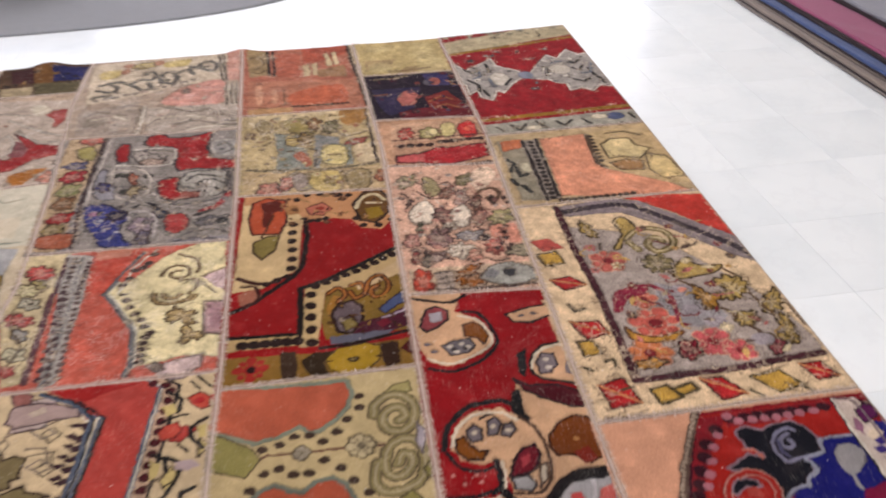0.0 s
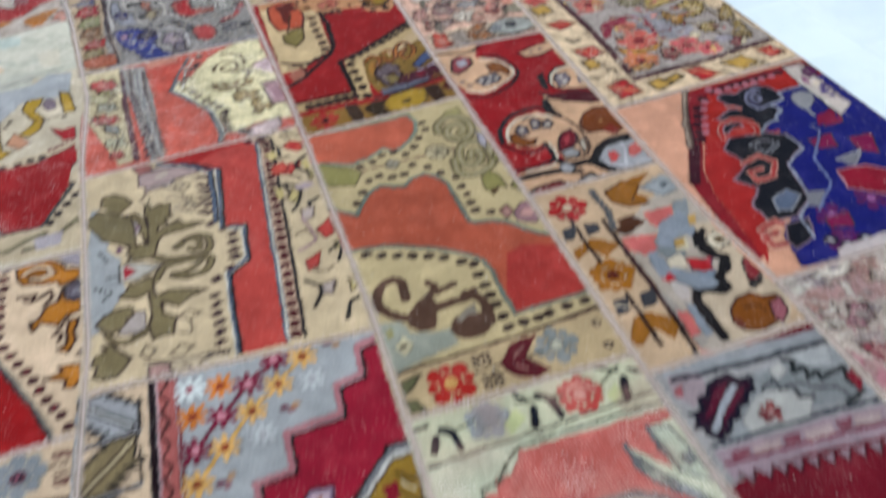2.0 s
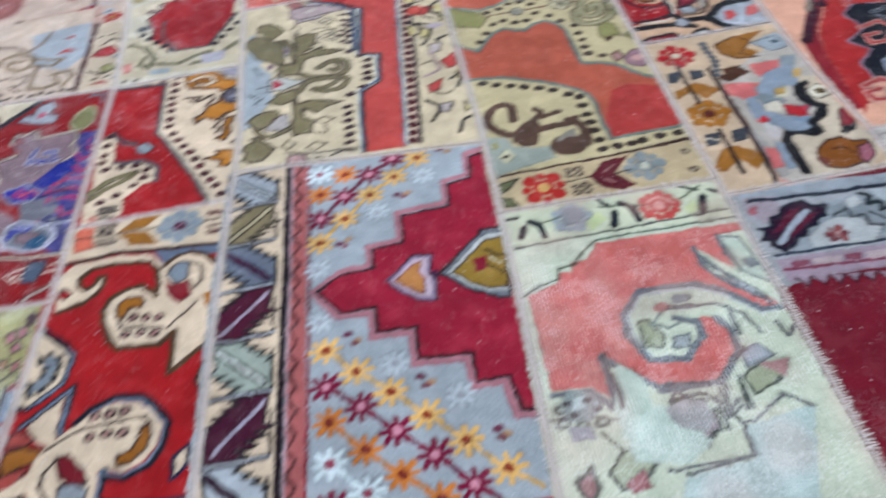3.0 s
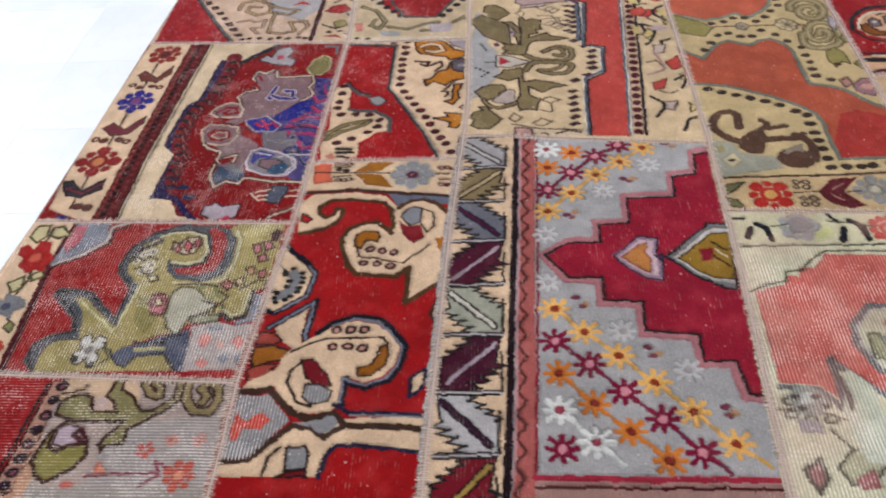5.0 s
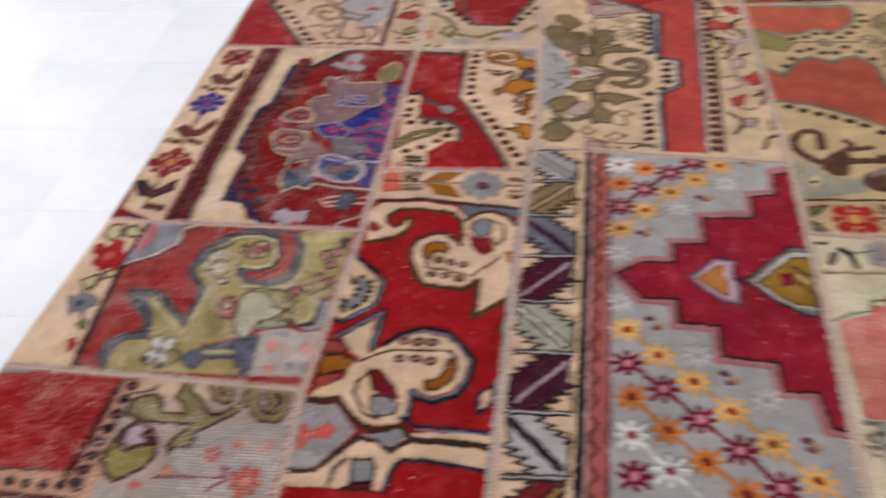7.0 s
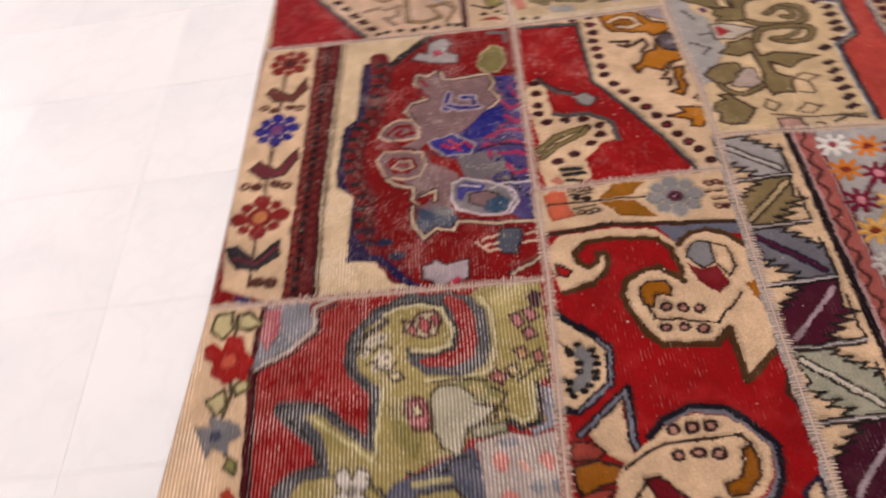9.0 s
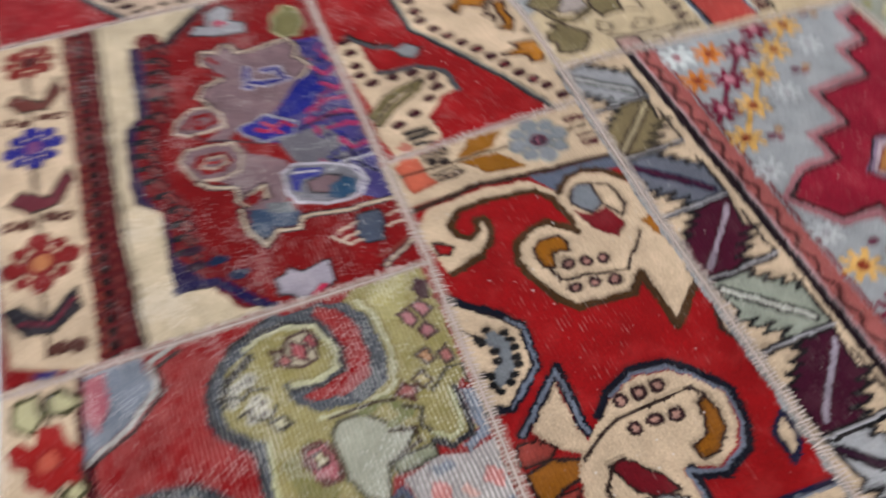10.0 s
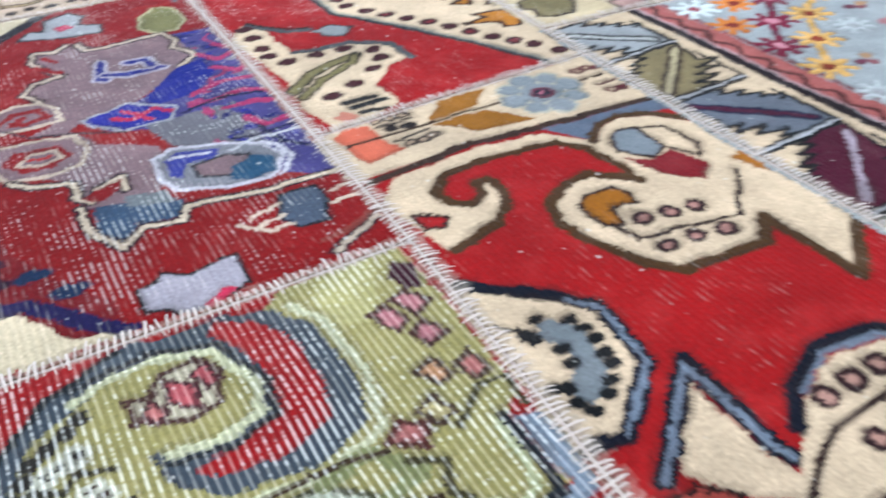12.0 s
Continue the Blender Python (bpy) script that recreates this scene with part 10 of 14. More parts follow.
line(wool("2a1a16"), 1.5, [(65.1, 138.3), (65.7, 130.3), (64.1, 115.7), (61.9, 110.8), (55.3, 104.8), (51.9, 101), (46.3, 97.8)])
line(wool("4a1f18"), 1.3, bow([(47, 112.6), (52, 109.4), (56.2, 109.3), (60.3, 111.9)]))
dots(wool("33201a"), 1.2, 3, [(54.7, 108.7), (60.2, 111.3)])
motif(wool("a2725e"), [(47.6, 105.4), (52, 106.8), (53.9, 103.8), (50.5, 100.1), (48.3, 100.6)])
line(wool("4a1f18"), 0.9, bow([(48.3, 108.4), (52, 107.8), (52.9, 102.9), (49.4, 99.7)]))
poly(wool("c9b086"), [(64.9, 104.9), (72.2, 108.2), (79.4, 112.4), (88.9, 118.3), (93.7, 121.7), (94.7, 117.1), (89.9, 111), (78.4, 103.7), (70.3, 102.6), (67.9, 81.4), (63.6, 81.4)])
line(wool("241a14"), 1.6, [(94.2, 122.7), (89, 119), (79.5, 113), (70.5, 108), (63.7, 105.2), (63.8, 94.2), (63.6, 86.2), (46.3, 87.6)])
dots(wool("33201a"), 1.3, 10, [(67.6, 105.5), (72.1, 107.6), (78.3, 110.3), (84.8, 114.1), (91.4, 118.3)])
dots(wool("33201a"), 1.5, 5, [(66.3, 102), (66.3, 95), (66.4, 88.4), (66.6, 82.8)])
poly(wool("8c7638"), [(70.4, 102.9), (78.4, 103.7), (89.6, 111.1), (95.4, 116.9), (92.5, 83.8), (69.9, 83.1), (68.9, 90)])
poly(wool("cdb490"), [(78.5, 104), (89.1, 112.6), (93.5, 116.4), (90.7, 107.5), (83.4, 103.8), (78.2, 101.9)])
motif(wool("a8823c"), [(70.4, 95.5), (72.1, 100.6), (76.2, 98.9), (72.8, 96.8), (70.9, 90.7)])
for coil in ([(70.8, 101.5), (73.4, 103.7), (75.2, 100.1), (73.2, 97.6)], [(76.8, 104.1), (79.4, 104.8), (80.2, 100.4), (77.8, 98.3), (76.5, 101.4)], [(80.3, 99.8), (81.6, 105.2), (84.8, 107.3), (86.6, 103.6), (85.6, 99.4), (82.7, 98.3), (81.8, 101.3), (83.8, 103)]):
    line(wool("5a3418"), 1.6, bow(coil))
    line(wool("b07a3c"), 0.7, bow(coil))
motif(wool("77686c"), [(71.5, 92.3), (73.6, 96.9), (76.9, 97.6), (79.3, 94.8), (79.2, 89), (76.2, 84.6), (72.9, 85.4)], wool("3a2418"), 0.9)
motif(wool("8f8040"), [(73.6, 89.8), (76.9, 91), (77.8, 87.4), (74.8, 85.5)], wool("4a3a20"), 0.4)
oval(wool("b0a090"), 73.9, 90.3, 0.9, 0.9)
poly(wool("5a2438"), [(78.5, 88.3), (84.7, 90), (93.4, 94.1), (93.3, 86.5), (83.7, 82.6), (76.1, 83.6)])
motif(wool("56648a"), [(83.3, 93), (89.4, 99.1), (93.9, 98.9), (93.6, 95), (88.5, 93.8), (84.9, 90.8)], wool("3a2a38"), 0.4)
line(wool("c4b4c0"), 0.7, bow([(84, 89.3), (88, 90.6), (92.9, 93)]))
motif(wool("7d2238"), [(82.2, 87.4), (84.6, 89.1), (86.5, 87), (83.7, 85.1)])
poly(wool("6a6a86"), [(70.7, 84), (76.1, 84.1), (86.4, 84.2), (83.4, 81), (75.8, 80.9), (70.9, 81.3)])
line(wool("33201a"), 1.2, [(68.4, 80.3), (78.8, 80.8), (92.8, 83.8)])
poly(wool("c0a67c"), [(46.3, 87), (63.3, 85.8), (63.7, 82.2), (46.3, 82.7)])
dots(wool("33201a"), 1.6, 6, [(50, 84.3), (63.2, 83.9)])
sprigs([wool("6a4a30"), wool("a08a58"), wool("4a2a20"), wool("b89468")], 26, 1.0, 47, 57, 89, 137, 154)
sprigs([wool("4a2f1c"), wool("b0904c"), wool("6a4a24")], 18, 1.0, 48, 68, 89, 84, 108)

patch("faded yellow and grey floral wool patch with a dark side line", 3, (158,154), (220,218.5), wool("b6a47e"), 0.3, False, 0)
poly(wool("cdbb98"), [(43.2, 219.9), (52.5, 219.5), (69.5, 220.1), (79.1, 221.8), (77.9, 215.1), (65.2, 214.7), (50.7, 211.1), (44.2, 209.5)])
motif(wool("a3956a"), [(47, 210.9), (49.8, 213.9), (52.8, 209.7), (52.6, 202.9), (49, 202.7)], wool("7a6c44"), 0.5)
motif(wool("978a48"), [(56.5, 209.9), (61, 213.5), (66.3, 209.8), (69.3, 203.2), (66.8, 198), (61.2, 200.1)], wool("6a5e34"), 0.4)
motif(wool("8a6a3c"), [(66.9, 212.8), (70.6, 209.9), (68.5, 201.5), (65.6, 206)])
motif(wool("7a7448"), [(71.8, 206.7), (75.6, 208.9), (77.5, 202.5), (74.5, 198.3), (71.3, 199.9)])
motif(wool("a8844a"), [(78.5, 217.6), (86.7, 219), (87.7, 208.3), (81.6, 203.6), (78.1, 208.3)])
poly(wool("8f938a"), [(53.9, 202.6), (58.4, 199.8), (58.4, 173.5), (55.1, 172.6), (55.5, 186.8)])
poly(wool("8f938a"), [(58.1, 191.5), (65.2, 188.3), (67, 171.8), (57.7, 172.9)])
poly(wool("87918f"), [(68.4, 198.6), (77.1, 194), (76.9, 188.5), (71, 188.8), (70, 171.2), (67.7, 173.3)])
poly(wool("8f938a"), [(78.5, 188.2), (80.8, 185.9), (81.2, 172.9), (78.6, 171.9)])
motif(wool("c4b05c"), [(58, 195.2), (61.6, 196.8), (63.2, 191.4), (60.1, 190.2)])
motif(wool("93803c"), [(62.8, 199.8), (67.2, 197.9), (66.4, 190.7), (63.2, 192.3)])
motif(wool("d2c28e"), [(71, 186.2), (75, 188.9), (79.2, 185.4), (78.9, 175.1), (74.9, 173.4), (70.8, 176.8)], wool("7a7858"), 0.6)
line(wool("7a6a3c"), 0.9, [(72.4, 181.1), (77, 180.6)])
motif(wool("a0584a"), [(79.4, 190.7), (86.7, 192.4), (84.8, 187.8), (80, 187)])
motif(wool("cbb99a"), [(82.3, 185.6), (87.7, 186.7), (88.1, 174), (83.9, 173.2), (81.9, 178.7)])
motif(wool("b07860"), [(61.3, 182.9), (64, 185.9), (67.4, 175.8), (65.1, 173.8)])
motif(wool("bcaa84"), [(47.7, 189.3), (53.5, 189.8), (54.7, 175.9), (49.1, 176.3)])
oval(wool("5a4a38"), 52, 178.6, 1.0, 0.9)
for stroke in ([(46.8, 192.1), (51.4, 192.9), (54.4, 197.8)], [(57.2, 197.2), (61.2, 201.1), (68.4, 199.6)], [(65.2, 188.3), (69, 183.9), (68.1, 173.2)], [(77.3, 197.7), (81.2, 195), (87.4, 197.5)]):
    line(wool("6a5c40"), 0.6, bow(stroke))
for spot in ((44.4, 199.9), (45, 202.6), (46.4, 199.5), (47, 202.2)):
    oval(wool("6a5440"), *spot, 0.8, 1.4)
line(wool("5f5848"), 1.1, [(45.8, 174.9), (68.8, 171), (80, 171.1), (89.2, 172.6)])
line(wool("43321f"), 1.9, [(85.6, 263.2), (88.4, 215.8), (89.3, 172.7)])
poly(wool("c6b190"), [(86.2, 264.5), (90.1, 266.7), (94.1, 174.5), (91.2, 150.8), (89.4, 157.8), (89.7, 171.8)])
poly(wool("c2ac88"), [(45.2, 173.4), (68.8, 169.8), (89, 170.5), (93.7, 167.9), (92.3, 149.2), (45.5, 155.7)])
motif(wool("ccb96c"), [(67.3, 168.1), (76.2, 168.7), (76.5, 156.7), (72.1, 155), (67.2, 158.2)], wool("8a7a48"), 0.5)
oval(wool("8a7a40"), 72.7, 162.8, 1.6, 1.8)
motif(wool("b88070"), [(56.4, 165.3), (60.4, 168.4), (61.5, 161.2), (58, 158.2)])
motif(wool("aa9c92"), [(61.1, 167.8), (65.1, 168.2), (66.2, 158.8), (62.3, 158.1)], wool("7a6c62"), 0.4)
motif(wool("c08a78"), [(49.9, 162.8), (55.2, 164.8), (57.3, 156.5), (51, 156.7)])
motif(wool("9a8a5c"), [(78.4, 167.5), (85.4, 168), (85.4, 157.2), (79.6, 155.7)], wool("5f5434"), 0.4)
motif(wool("b58060"), [(87.9, 165.9), (91.3, 166.8), (91.1, 159.8), (87.8, 159.7)], wool("6a4a3a"), 0.4)
line(wool("5a2a24"), 1.5, bow([(66.1, 154.1), (70.7, 155.3), (75.6, 153.6), (81.7, 154.6)]))
dots(wool("4a3428"), 1.0, 9, [(48.2, 156.6), (58.1, 155.7), (65.1, 154.6)])
dots(UMBER, 0.8, 14, [(91, 254.6), (92.1, 227.2), (94, 182.3)])
sprigs([wool("8f9088"), wool("8a7a48"), wool("cfc29c"), wool("a0705a"), wool("6a5a3c")], 60, 1.3, 51, 46, 84, 158, 217)

patch("orange-red wool patch with pale striped corners at the rug's end", 3, (220,218.5), (292.5,290), wool("b07862"), 0.2, True, 0)
poly(wool("a08a68"), [(39.1, 292.9), (48, 289.8), (49.6, 260.4), (41.9, 259.3)])
line(wool("6a5a40"), 0.6, bow([(41.2, 281), (44.9, 283.4), (47.5, 273.4), (43.5, 268.2)]))
line(wool("6a5a40"), 0.6, bow([(42.6, 265.5), (45.8, 263.3), (48.4, 265.7)]))
line(wool("33241c"), 1.3, [(48.4, 289.7), (50.4, 259.1)])
line(wool("33241c"), 0.9, [(50.7, 289.2), (52.5, 258.6)])
poly(wool("b47058"), [(52.1, 284.3), (62.8, 284.1), (64, 256), (53.5, 257.8)])
poly(wool("ac6048"), [(63.3, 290.6), (84.1, 289.1), (84, 280.8), (74.6, 273.4), (64.8, 271.9)])
poly(wool("cbb896"), [(64.2, 269), (67, 270.1), (67.4, 255.8), (64.8, 255.8)])
poly(wool("cbb896"), [(68.1, 270.2), (70.2, 271.2), (70.5, 256.3), (68.5, 255.9)])
poly(wool("cbb896"), [(73.5, 281), (75.4, 282.1), (77.1, 266), (74.4, 265.4)])
poly(wool("cbb896"), [(76.5, 281.9), (78.4, 282.7), (80.1, 266.5), (77.9, 265.8)])
poly(wool("a08464"), [(70.1, 262.2), (82, 265.5), (82.6, 252.1), (71, 253.9)])
poly(wool("b4836a"), [(41.6, 254.3), (86.4, 248.5), (86.8, 220.9), (44.1, 217.9)])
motif(wool("bc7252"), [(59.6, 236.9), (67.8, 242.5), (80, 243.5), (80.4, 224.8), (60.9, 226.1)])
motif(wool("c9a084"), [(45, 248.1), (47.5, 248.9), (48.7, 231.7), (46.4, 229.7)])
motif(wool("c9a084"), [(51.7, 242.6), (53.7, 243.5), (54.6, 230.4), (52.6, 230.4)])
line(wool("8a6a50"), 0.7, [(56.7, 242.8), (57.5, 227.3)])
line(wool("8a5a40"), 0.5, bow([(44.6, 227.7), (52.3, 224.8), (59.9, 229.3)]))
dots(wool("4a3828"), 0.9, 12, [(60.9, 225.1), (81.2, 224.1)])
poly(wool("b89a70"), [(43.2, 225.6), (60, 224.4), (61, 216.6), (44.4, 213.7)])
poly(wool("b8a88e"), [(84, 290.8), (88.6, 288), (90.2, 227.7), (87.7, 228.2), (85.3, 267.8)])
line(wool("4a3828"), 1.3, [(83.9, 289.2), (85.3, 267.8), (88.7, 220.5)])
dots(wool("5a4834"), 0.8, 8, [(87.1, 270.5), (89.2, 227.9)])
# fifth column

patch("crimson wool patch with a grey and plum leaf border", 4, (-109.5,-109.5), (-35,-35.5), wool("7d1f33"), 0.15, False, 1)
poly(wool("a8a4a2"), [(89.2, -32.6), (106, -35.5), (128.8, -38.8), (136.5, -40), (150.5, -43.5), (133.6, -64.7), (122.1, -60.1), (103.6, -59.7), (91.1, -60.6), (85, -59.8), (87.8, -43)])
poly(wool("9aa0ac"), [(92.3, -33.8), (105.4, -36.6), (125.7, -37.7), (124.8, -41), (106.8, -40.6), (92, -36.9)])
poly(wool("a8989a"), [(92.7, -37.2), (98.8, -37.9), (97.8, -42.4), (93.9, -44.9), (91.5, -41.2)])
line(wool("2c3444"), 1.0, bow([(93.4, -38.1), (104.3, -39.5), (114.8, -40.3), (125.4, -41)]))
poly(wool("9aa2a8"), [(104.9, -42.3), (116.2, -41.6), (125.4, -42.6), (127.4, -47.8), (125.8, -54.1), (118.7, -54), (112.6, -52.8), (101.1, -53), (95.4, -53.1)])
poly(wool("8a949a"), [(106.9, -43.7), (110.5, -42.8), (112.4, -44.4), (115.4, -42.8), (118.7, -44.9), (122.9, -47.6), (123.1, -53), (118.7, -54), (113.5, -52.4), (111.5, -48.1), (107.9, -47.3)])
motif(wool("c0bcb6"), [(99.7, -50.5), (103.3, -48.1), (106.4, -46.7), (110.1, -47.6), (113.9, -51.1), (110.5, -54.5), (104.5, -54.6), (99.7, -53.4)])
motif(wool("bcb8b2"), [(110.5, -42.8), (113.4, -41.9), (113.7, -44.2), (110.6, -45.3)])
motif(wool("b4b6b6"), [(116.6, -41.1), (123.4, -42), (121.9, -45.5), (116.6, -44.4)])
line(wool("2c3a3c"), 0.9, [(114.2, -41.7), (115.6, -42.8), (114.3, -44.9), (116.8, -44.8), (115.9, -46.9), (118.4, -46.3), (117.8, -48), (120.4, -47.4), (123.1, -47.4), (121.9, -50), (123, -52.9), (118.7, -54)])
line(wool("4a565e"), 0.6, [(106.9, -46.2), (109.8, -44.9), (109.7, -47.4), (112.1, -47.3), (111.9, -49.9), (114.3, -50.6)])
line(wool("4a565e"), 0.5, [(113.5, -47), (115.4, -49.2), (119.2, -50.5), (120.1, -53)])
motif(wool("8a2a3c"), [(122.4, -48.8), (125.1, -48), (124.1, -51.5), (122.3, -52.6)])
poly(wool("3c1834"), [(98.5, -41.6), (100.8, -40.9), (103.1, -41), (104, -42.5), (106.6, -43), (105.3, -45.5), (103.6, -45.7), (102.8, -47.5), (101, -47.5), (99.8, -49.6), (98.3, -49.5), (96.8, -51.4), (94.5, -52.2), (92.9, -50.8), (93.3, -49.5), (91.8, -48.7), (93.3, -47), (92.3, -46), (94.8, -45.7), (95.5, -43.4), (97.3, -43.6)], wool("1e1c34"), 0.8)
motif(wool("68203c"), [(99.1, -43), (101.9, -42.2), (100, -44.7), (95.5, -47.5), (94, -47.7)])
motif(wool("68203c"), [(102.6, -44.4), (104.6, -44.5), (100.1, -47.7), (96.8, -49.9), (97.8, -47.8)])
line(wool("a0a9bc"), 1.3, bow([(102.5, -43.6), (98.9, -46.4), (94.5, -50.3)]))
flower(wool("9a5a58"), wool("c0a09a"), 105.3, -50.6, 2.2, 6)
oval(wool("7a3a40"), 103.7, -50.9, 0.8, 0.6)
oval(wool("7a3a40"), 106.7, -50.8, 0.8, 0.6)
oval(wool("7a3a40"), 104.1, -51.9, 0.8, 0.6)
motif(wool("a86a6e"), [(92.4, -40.2), (94.2, -39.8), (93.3, -42.2), (92, -41.9)])
line(wool("3a4656"), 0.8, bow([(92.2, -53), (100.7, -53.5), (111.7, -54.1), (125.5, -55.5)]))
poly(wool("a8949a"), [(91.8, -54), (100.1, -54.5), (110.9, -55.1), (124.7, -56.5), (132, -57.9), (127, -63.5), (120.1, -61.9), (107, -60.2), (96.5, -59.7), (92, -59.9)])
motif(wool("bca8a4"), [(98.3, -55.5), (103.6, -55.8), (103, -57.4), (98.2, -57.1)])
motif(wool("bca8a4"), [(107.8, -56.2), (113.3, -56.4), (112.8, -58.2), (107.6, -58)])
motif(wool("bca8a4"), [(117.6, -56.9), (122.4, -57.4), (121.6, -59.1), (117, -58.7)])
motif(wool("8f5a66"), [(94.1, -55.2), (97.7, -55.5), (97.4, -56.8), (94.2, -56.7)])
motif(wool("8f5a66"), [(104.1, -55.9), (107, -56.1), (106.4, -57.5), (103.9, -57.3)])
motif(wool("8f5a66"), [(114.4, -56.6), (117.2, -56.8), (116.3, -58.4), (114, -58.2)])
line(wool("8a4a5c"), 0.7, bow([(92.4, -56.9), (102.2, -57.8), (112.7, -58.7), (125.2, -60.3)]))
teeth(wool("a08c92"), (127.0, -63.5), (93.6, -59.2), 2.2, 12, wool("5a2030"), 0.4)

patch("cream wool patch with a flower strip beside a blue and pink wave", 4, (-35,-35.5), (22,21), wool("cdb294"), 0.15, False, 1)
flower(wool("b0282e"), wool("d8c4a8"), 96.7, 14.1, 5.0, 8)
flower(wool("a8781f"), wool("6a2f1c"), 96.1, -9.5, 5.4, 10)
poly(wool("a0742a"), [(91.8, 0.5), (97.1, 2.8), (102, -1.6), (97.3, -4.2), (95.4, -0.3), (91.4, -2.8)])
poly(wool("a0742a"), [(90, -27.4), (94.3, -21.7), (97.4, -21.3), (102.7, -25.9), (98.9, -29.8), (96.4, -25.7), (92.4, -28.7)])
line(wool("33201e"), 0.9, [(95.7, 9.9), (95.3, 2), (95.5, -5.1)])
line(wool("33201e"), 0.9, [(96, -15.2), (96, -22), (95.6, -30.1)])
line(wool("33201e"), 1.0, [(102.2, 7.1), (101.9, -9.1), (101.6, -25.8), (100.4, -36.1)])
poly(wool("4a4a5a"), [(92.3, 7.8), (95.8, 7.8), (93.6, 3.5), (91.6, 4)])
poly(wool("4a4a5a"), [(97.5, 7.4), (100.7, 6.7), (100, 3.8), (97, 3.5)])
poly(wool("4a4a5a"), [(92.3, -16.1), (95.7, -16.1), (94.6, -19.8), (91.7, -19.9)])
poly(wool("4a4a5a"), [(98.2, -16.6), (101.7, -16.2), (100.7, -20.3), (97.5, -20.3)])
line(wool("d0c0a8"), 0.4, [(92.2, -17.4), (94.9, -18.5)])
dots(wool("5f6670"), 1.0, 8, [(104.5, 17), (104.6, 9.5), (103.3, 3.8)])
poly(wool("a0742a"), [(107.1, 13.4), (113.8, 18), (120, 18.1), (113.3, 13), (117, 7.3), (110.3, 8.7)])
flower(wool("a9b6bc"), wool("4a5a66"), 120.9, 12, 4.6, 10)
poly(wool("5a3a1e"), [(104.9, 5.8), (111.1, 6.2), (110.1, 1.3), (105, 1.2)])
poly(wool("c98478"), [(105.6, 1.1), (122.6, 5.6), (122.4, -10), (109.5, -44), (101.3, -37.9), (102.3, -24)])
poly(wool("bdb0a2"), [(102.9, 1.3), (114.5, 9.3), (125, 9.9), (124.5, -1.7), (124.9, -8.5), (130.3, -17.9), (122.3, -32.7), (106.2, -36.9), (101.9, -33.7), (102.7, -16.1)])
poly(wool("c98478"), [(102.9, -0), (111.6, -2.1), (111.3, -6.3), (104.3, -5.9), (102.5, -3.9)])
poly(wool("c98478"), [(111.2, 5.7), (118.9, 5.2), (115.2, -1.3), (111.2, 1.1)])
poly(wool("8d9ca6"), [(119.4, 6.1), (123.1, 6), (117.5, -4.5), (111.3, -6.3), (105.6, -8.8), (105.7, -5.7), (112.7, -1.5), (116, -1.1)])
poly(wool("9aa8b0"), [(115.1, 13.7), (121.7, 15), (124.7, 10), (118.7, 9.1)], wool("6a7480"), 0.3)
oval(wool("4a5a66"), 120.9, 12.6, 1.0, 0.8)
poly(wool("a0742a"), [(107.2, 15.7), (112.8, 18.1), (115.6, 14.4), (111.6, 10.5), (114.7, 8), (109.8, 8.6), (107.1, 12.3)], wool("5a3a1c"), 0.4)
poly(wool("5a3a22"), [(102.6, 2.3), (108.5, 5.9), (110.7, 2.7), (104.8, 0.3)])
poly(wool("86989e"), [(108, -6.6), (114.6, -4.4), (112.7, -11), (108.7, -10.7)])
poly(wool("cfc3a8"), [(112.6, -5.8), (115.8, -5.4), (114.8, -8.8), (111.8, -8.6)])
poly(wool("221e24"), [(117.9, -3.5), (120.8, -4.1), (117.2, -9.9), (115.8, -8.8)])
poly(wool("d5cbb8"), [(120.3, -5.6), (122.8, -5.5), (119.6, -10.8), (117.9, -10)])
poly(wool("b8505a"), [(112.9, -12.3), (117.7, -13), (115.6, -16.2), (111.8, -15)], wool("6a4a60"), 0.3)
poly(wool("7f94a8"), [(110.6, -15.5), (116.3, -16.5), (113.9, -20.9), (109.7, -19)])
poly(wool("221e24"), [(115.4, -18.1), (119.3, -13.6), (121.6, -14), (118.2, -18.2), (114.8, -21.9), (113.1, -21.2)])
poly(wool("ddd2c0"), [(120, -15.9), (122.8, -16), (120.5, -21), (116.9, -23.6), (117, -18.9)])
poly(wool("7a2034"), [(123, -15.1), (125.9, -15.2), (125.2, -20.9), (121, -23.3), (121.2, -19.4)], wool("221e24"), 0.3)
poly(wool("2c2830"), [(119.3, -21.7), (123.1, -22.2), (119.8, -25.6), (117.5, -24.8)])
poly(wool("221e24"), [(109, -18.5), (110.5, -20), (108.8, -33.7), (107, -33.6)])
poly(wool("d0c6bc"), [(105.6, -15.5), (110, -16), (107.4, -21), (105.2, -19)])
poly(wool("c9b89c"), [(110.6, -22.2), (115.4, -23.1), (111, -28.7)])
poly(wool("b84858"), [(105.2, -13.7), (107.8, -13.7), (106.8, -15.8), (104.8, -15.2)])
poly(wool("8a5a24"), [(112.1, -27.3), (115.9, -24.2), (120, -26), (120.8, -30.4), (116.5, -34.2), (112.6, -32.2)], wool("3a2418"), 0.5)
oval(wool("4a2a18"), 115.8, -29, 1.0, 0.8)
poly(wool("a07468"), [(120.4, -27.5), (123.4, -29.6), (120.8, -32.2), (118.7, -31.4)])
poly(wool("c98478"), [(103.2, -24), (106.5, -25), (104.7, -29.8), (102.1, -28.7)])
line(wool("4a2a30"), 0.9, [(102.3, -2.8), (102.1, -15.9), (102.3, -33)])
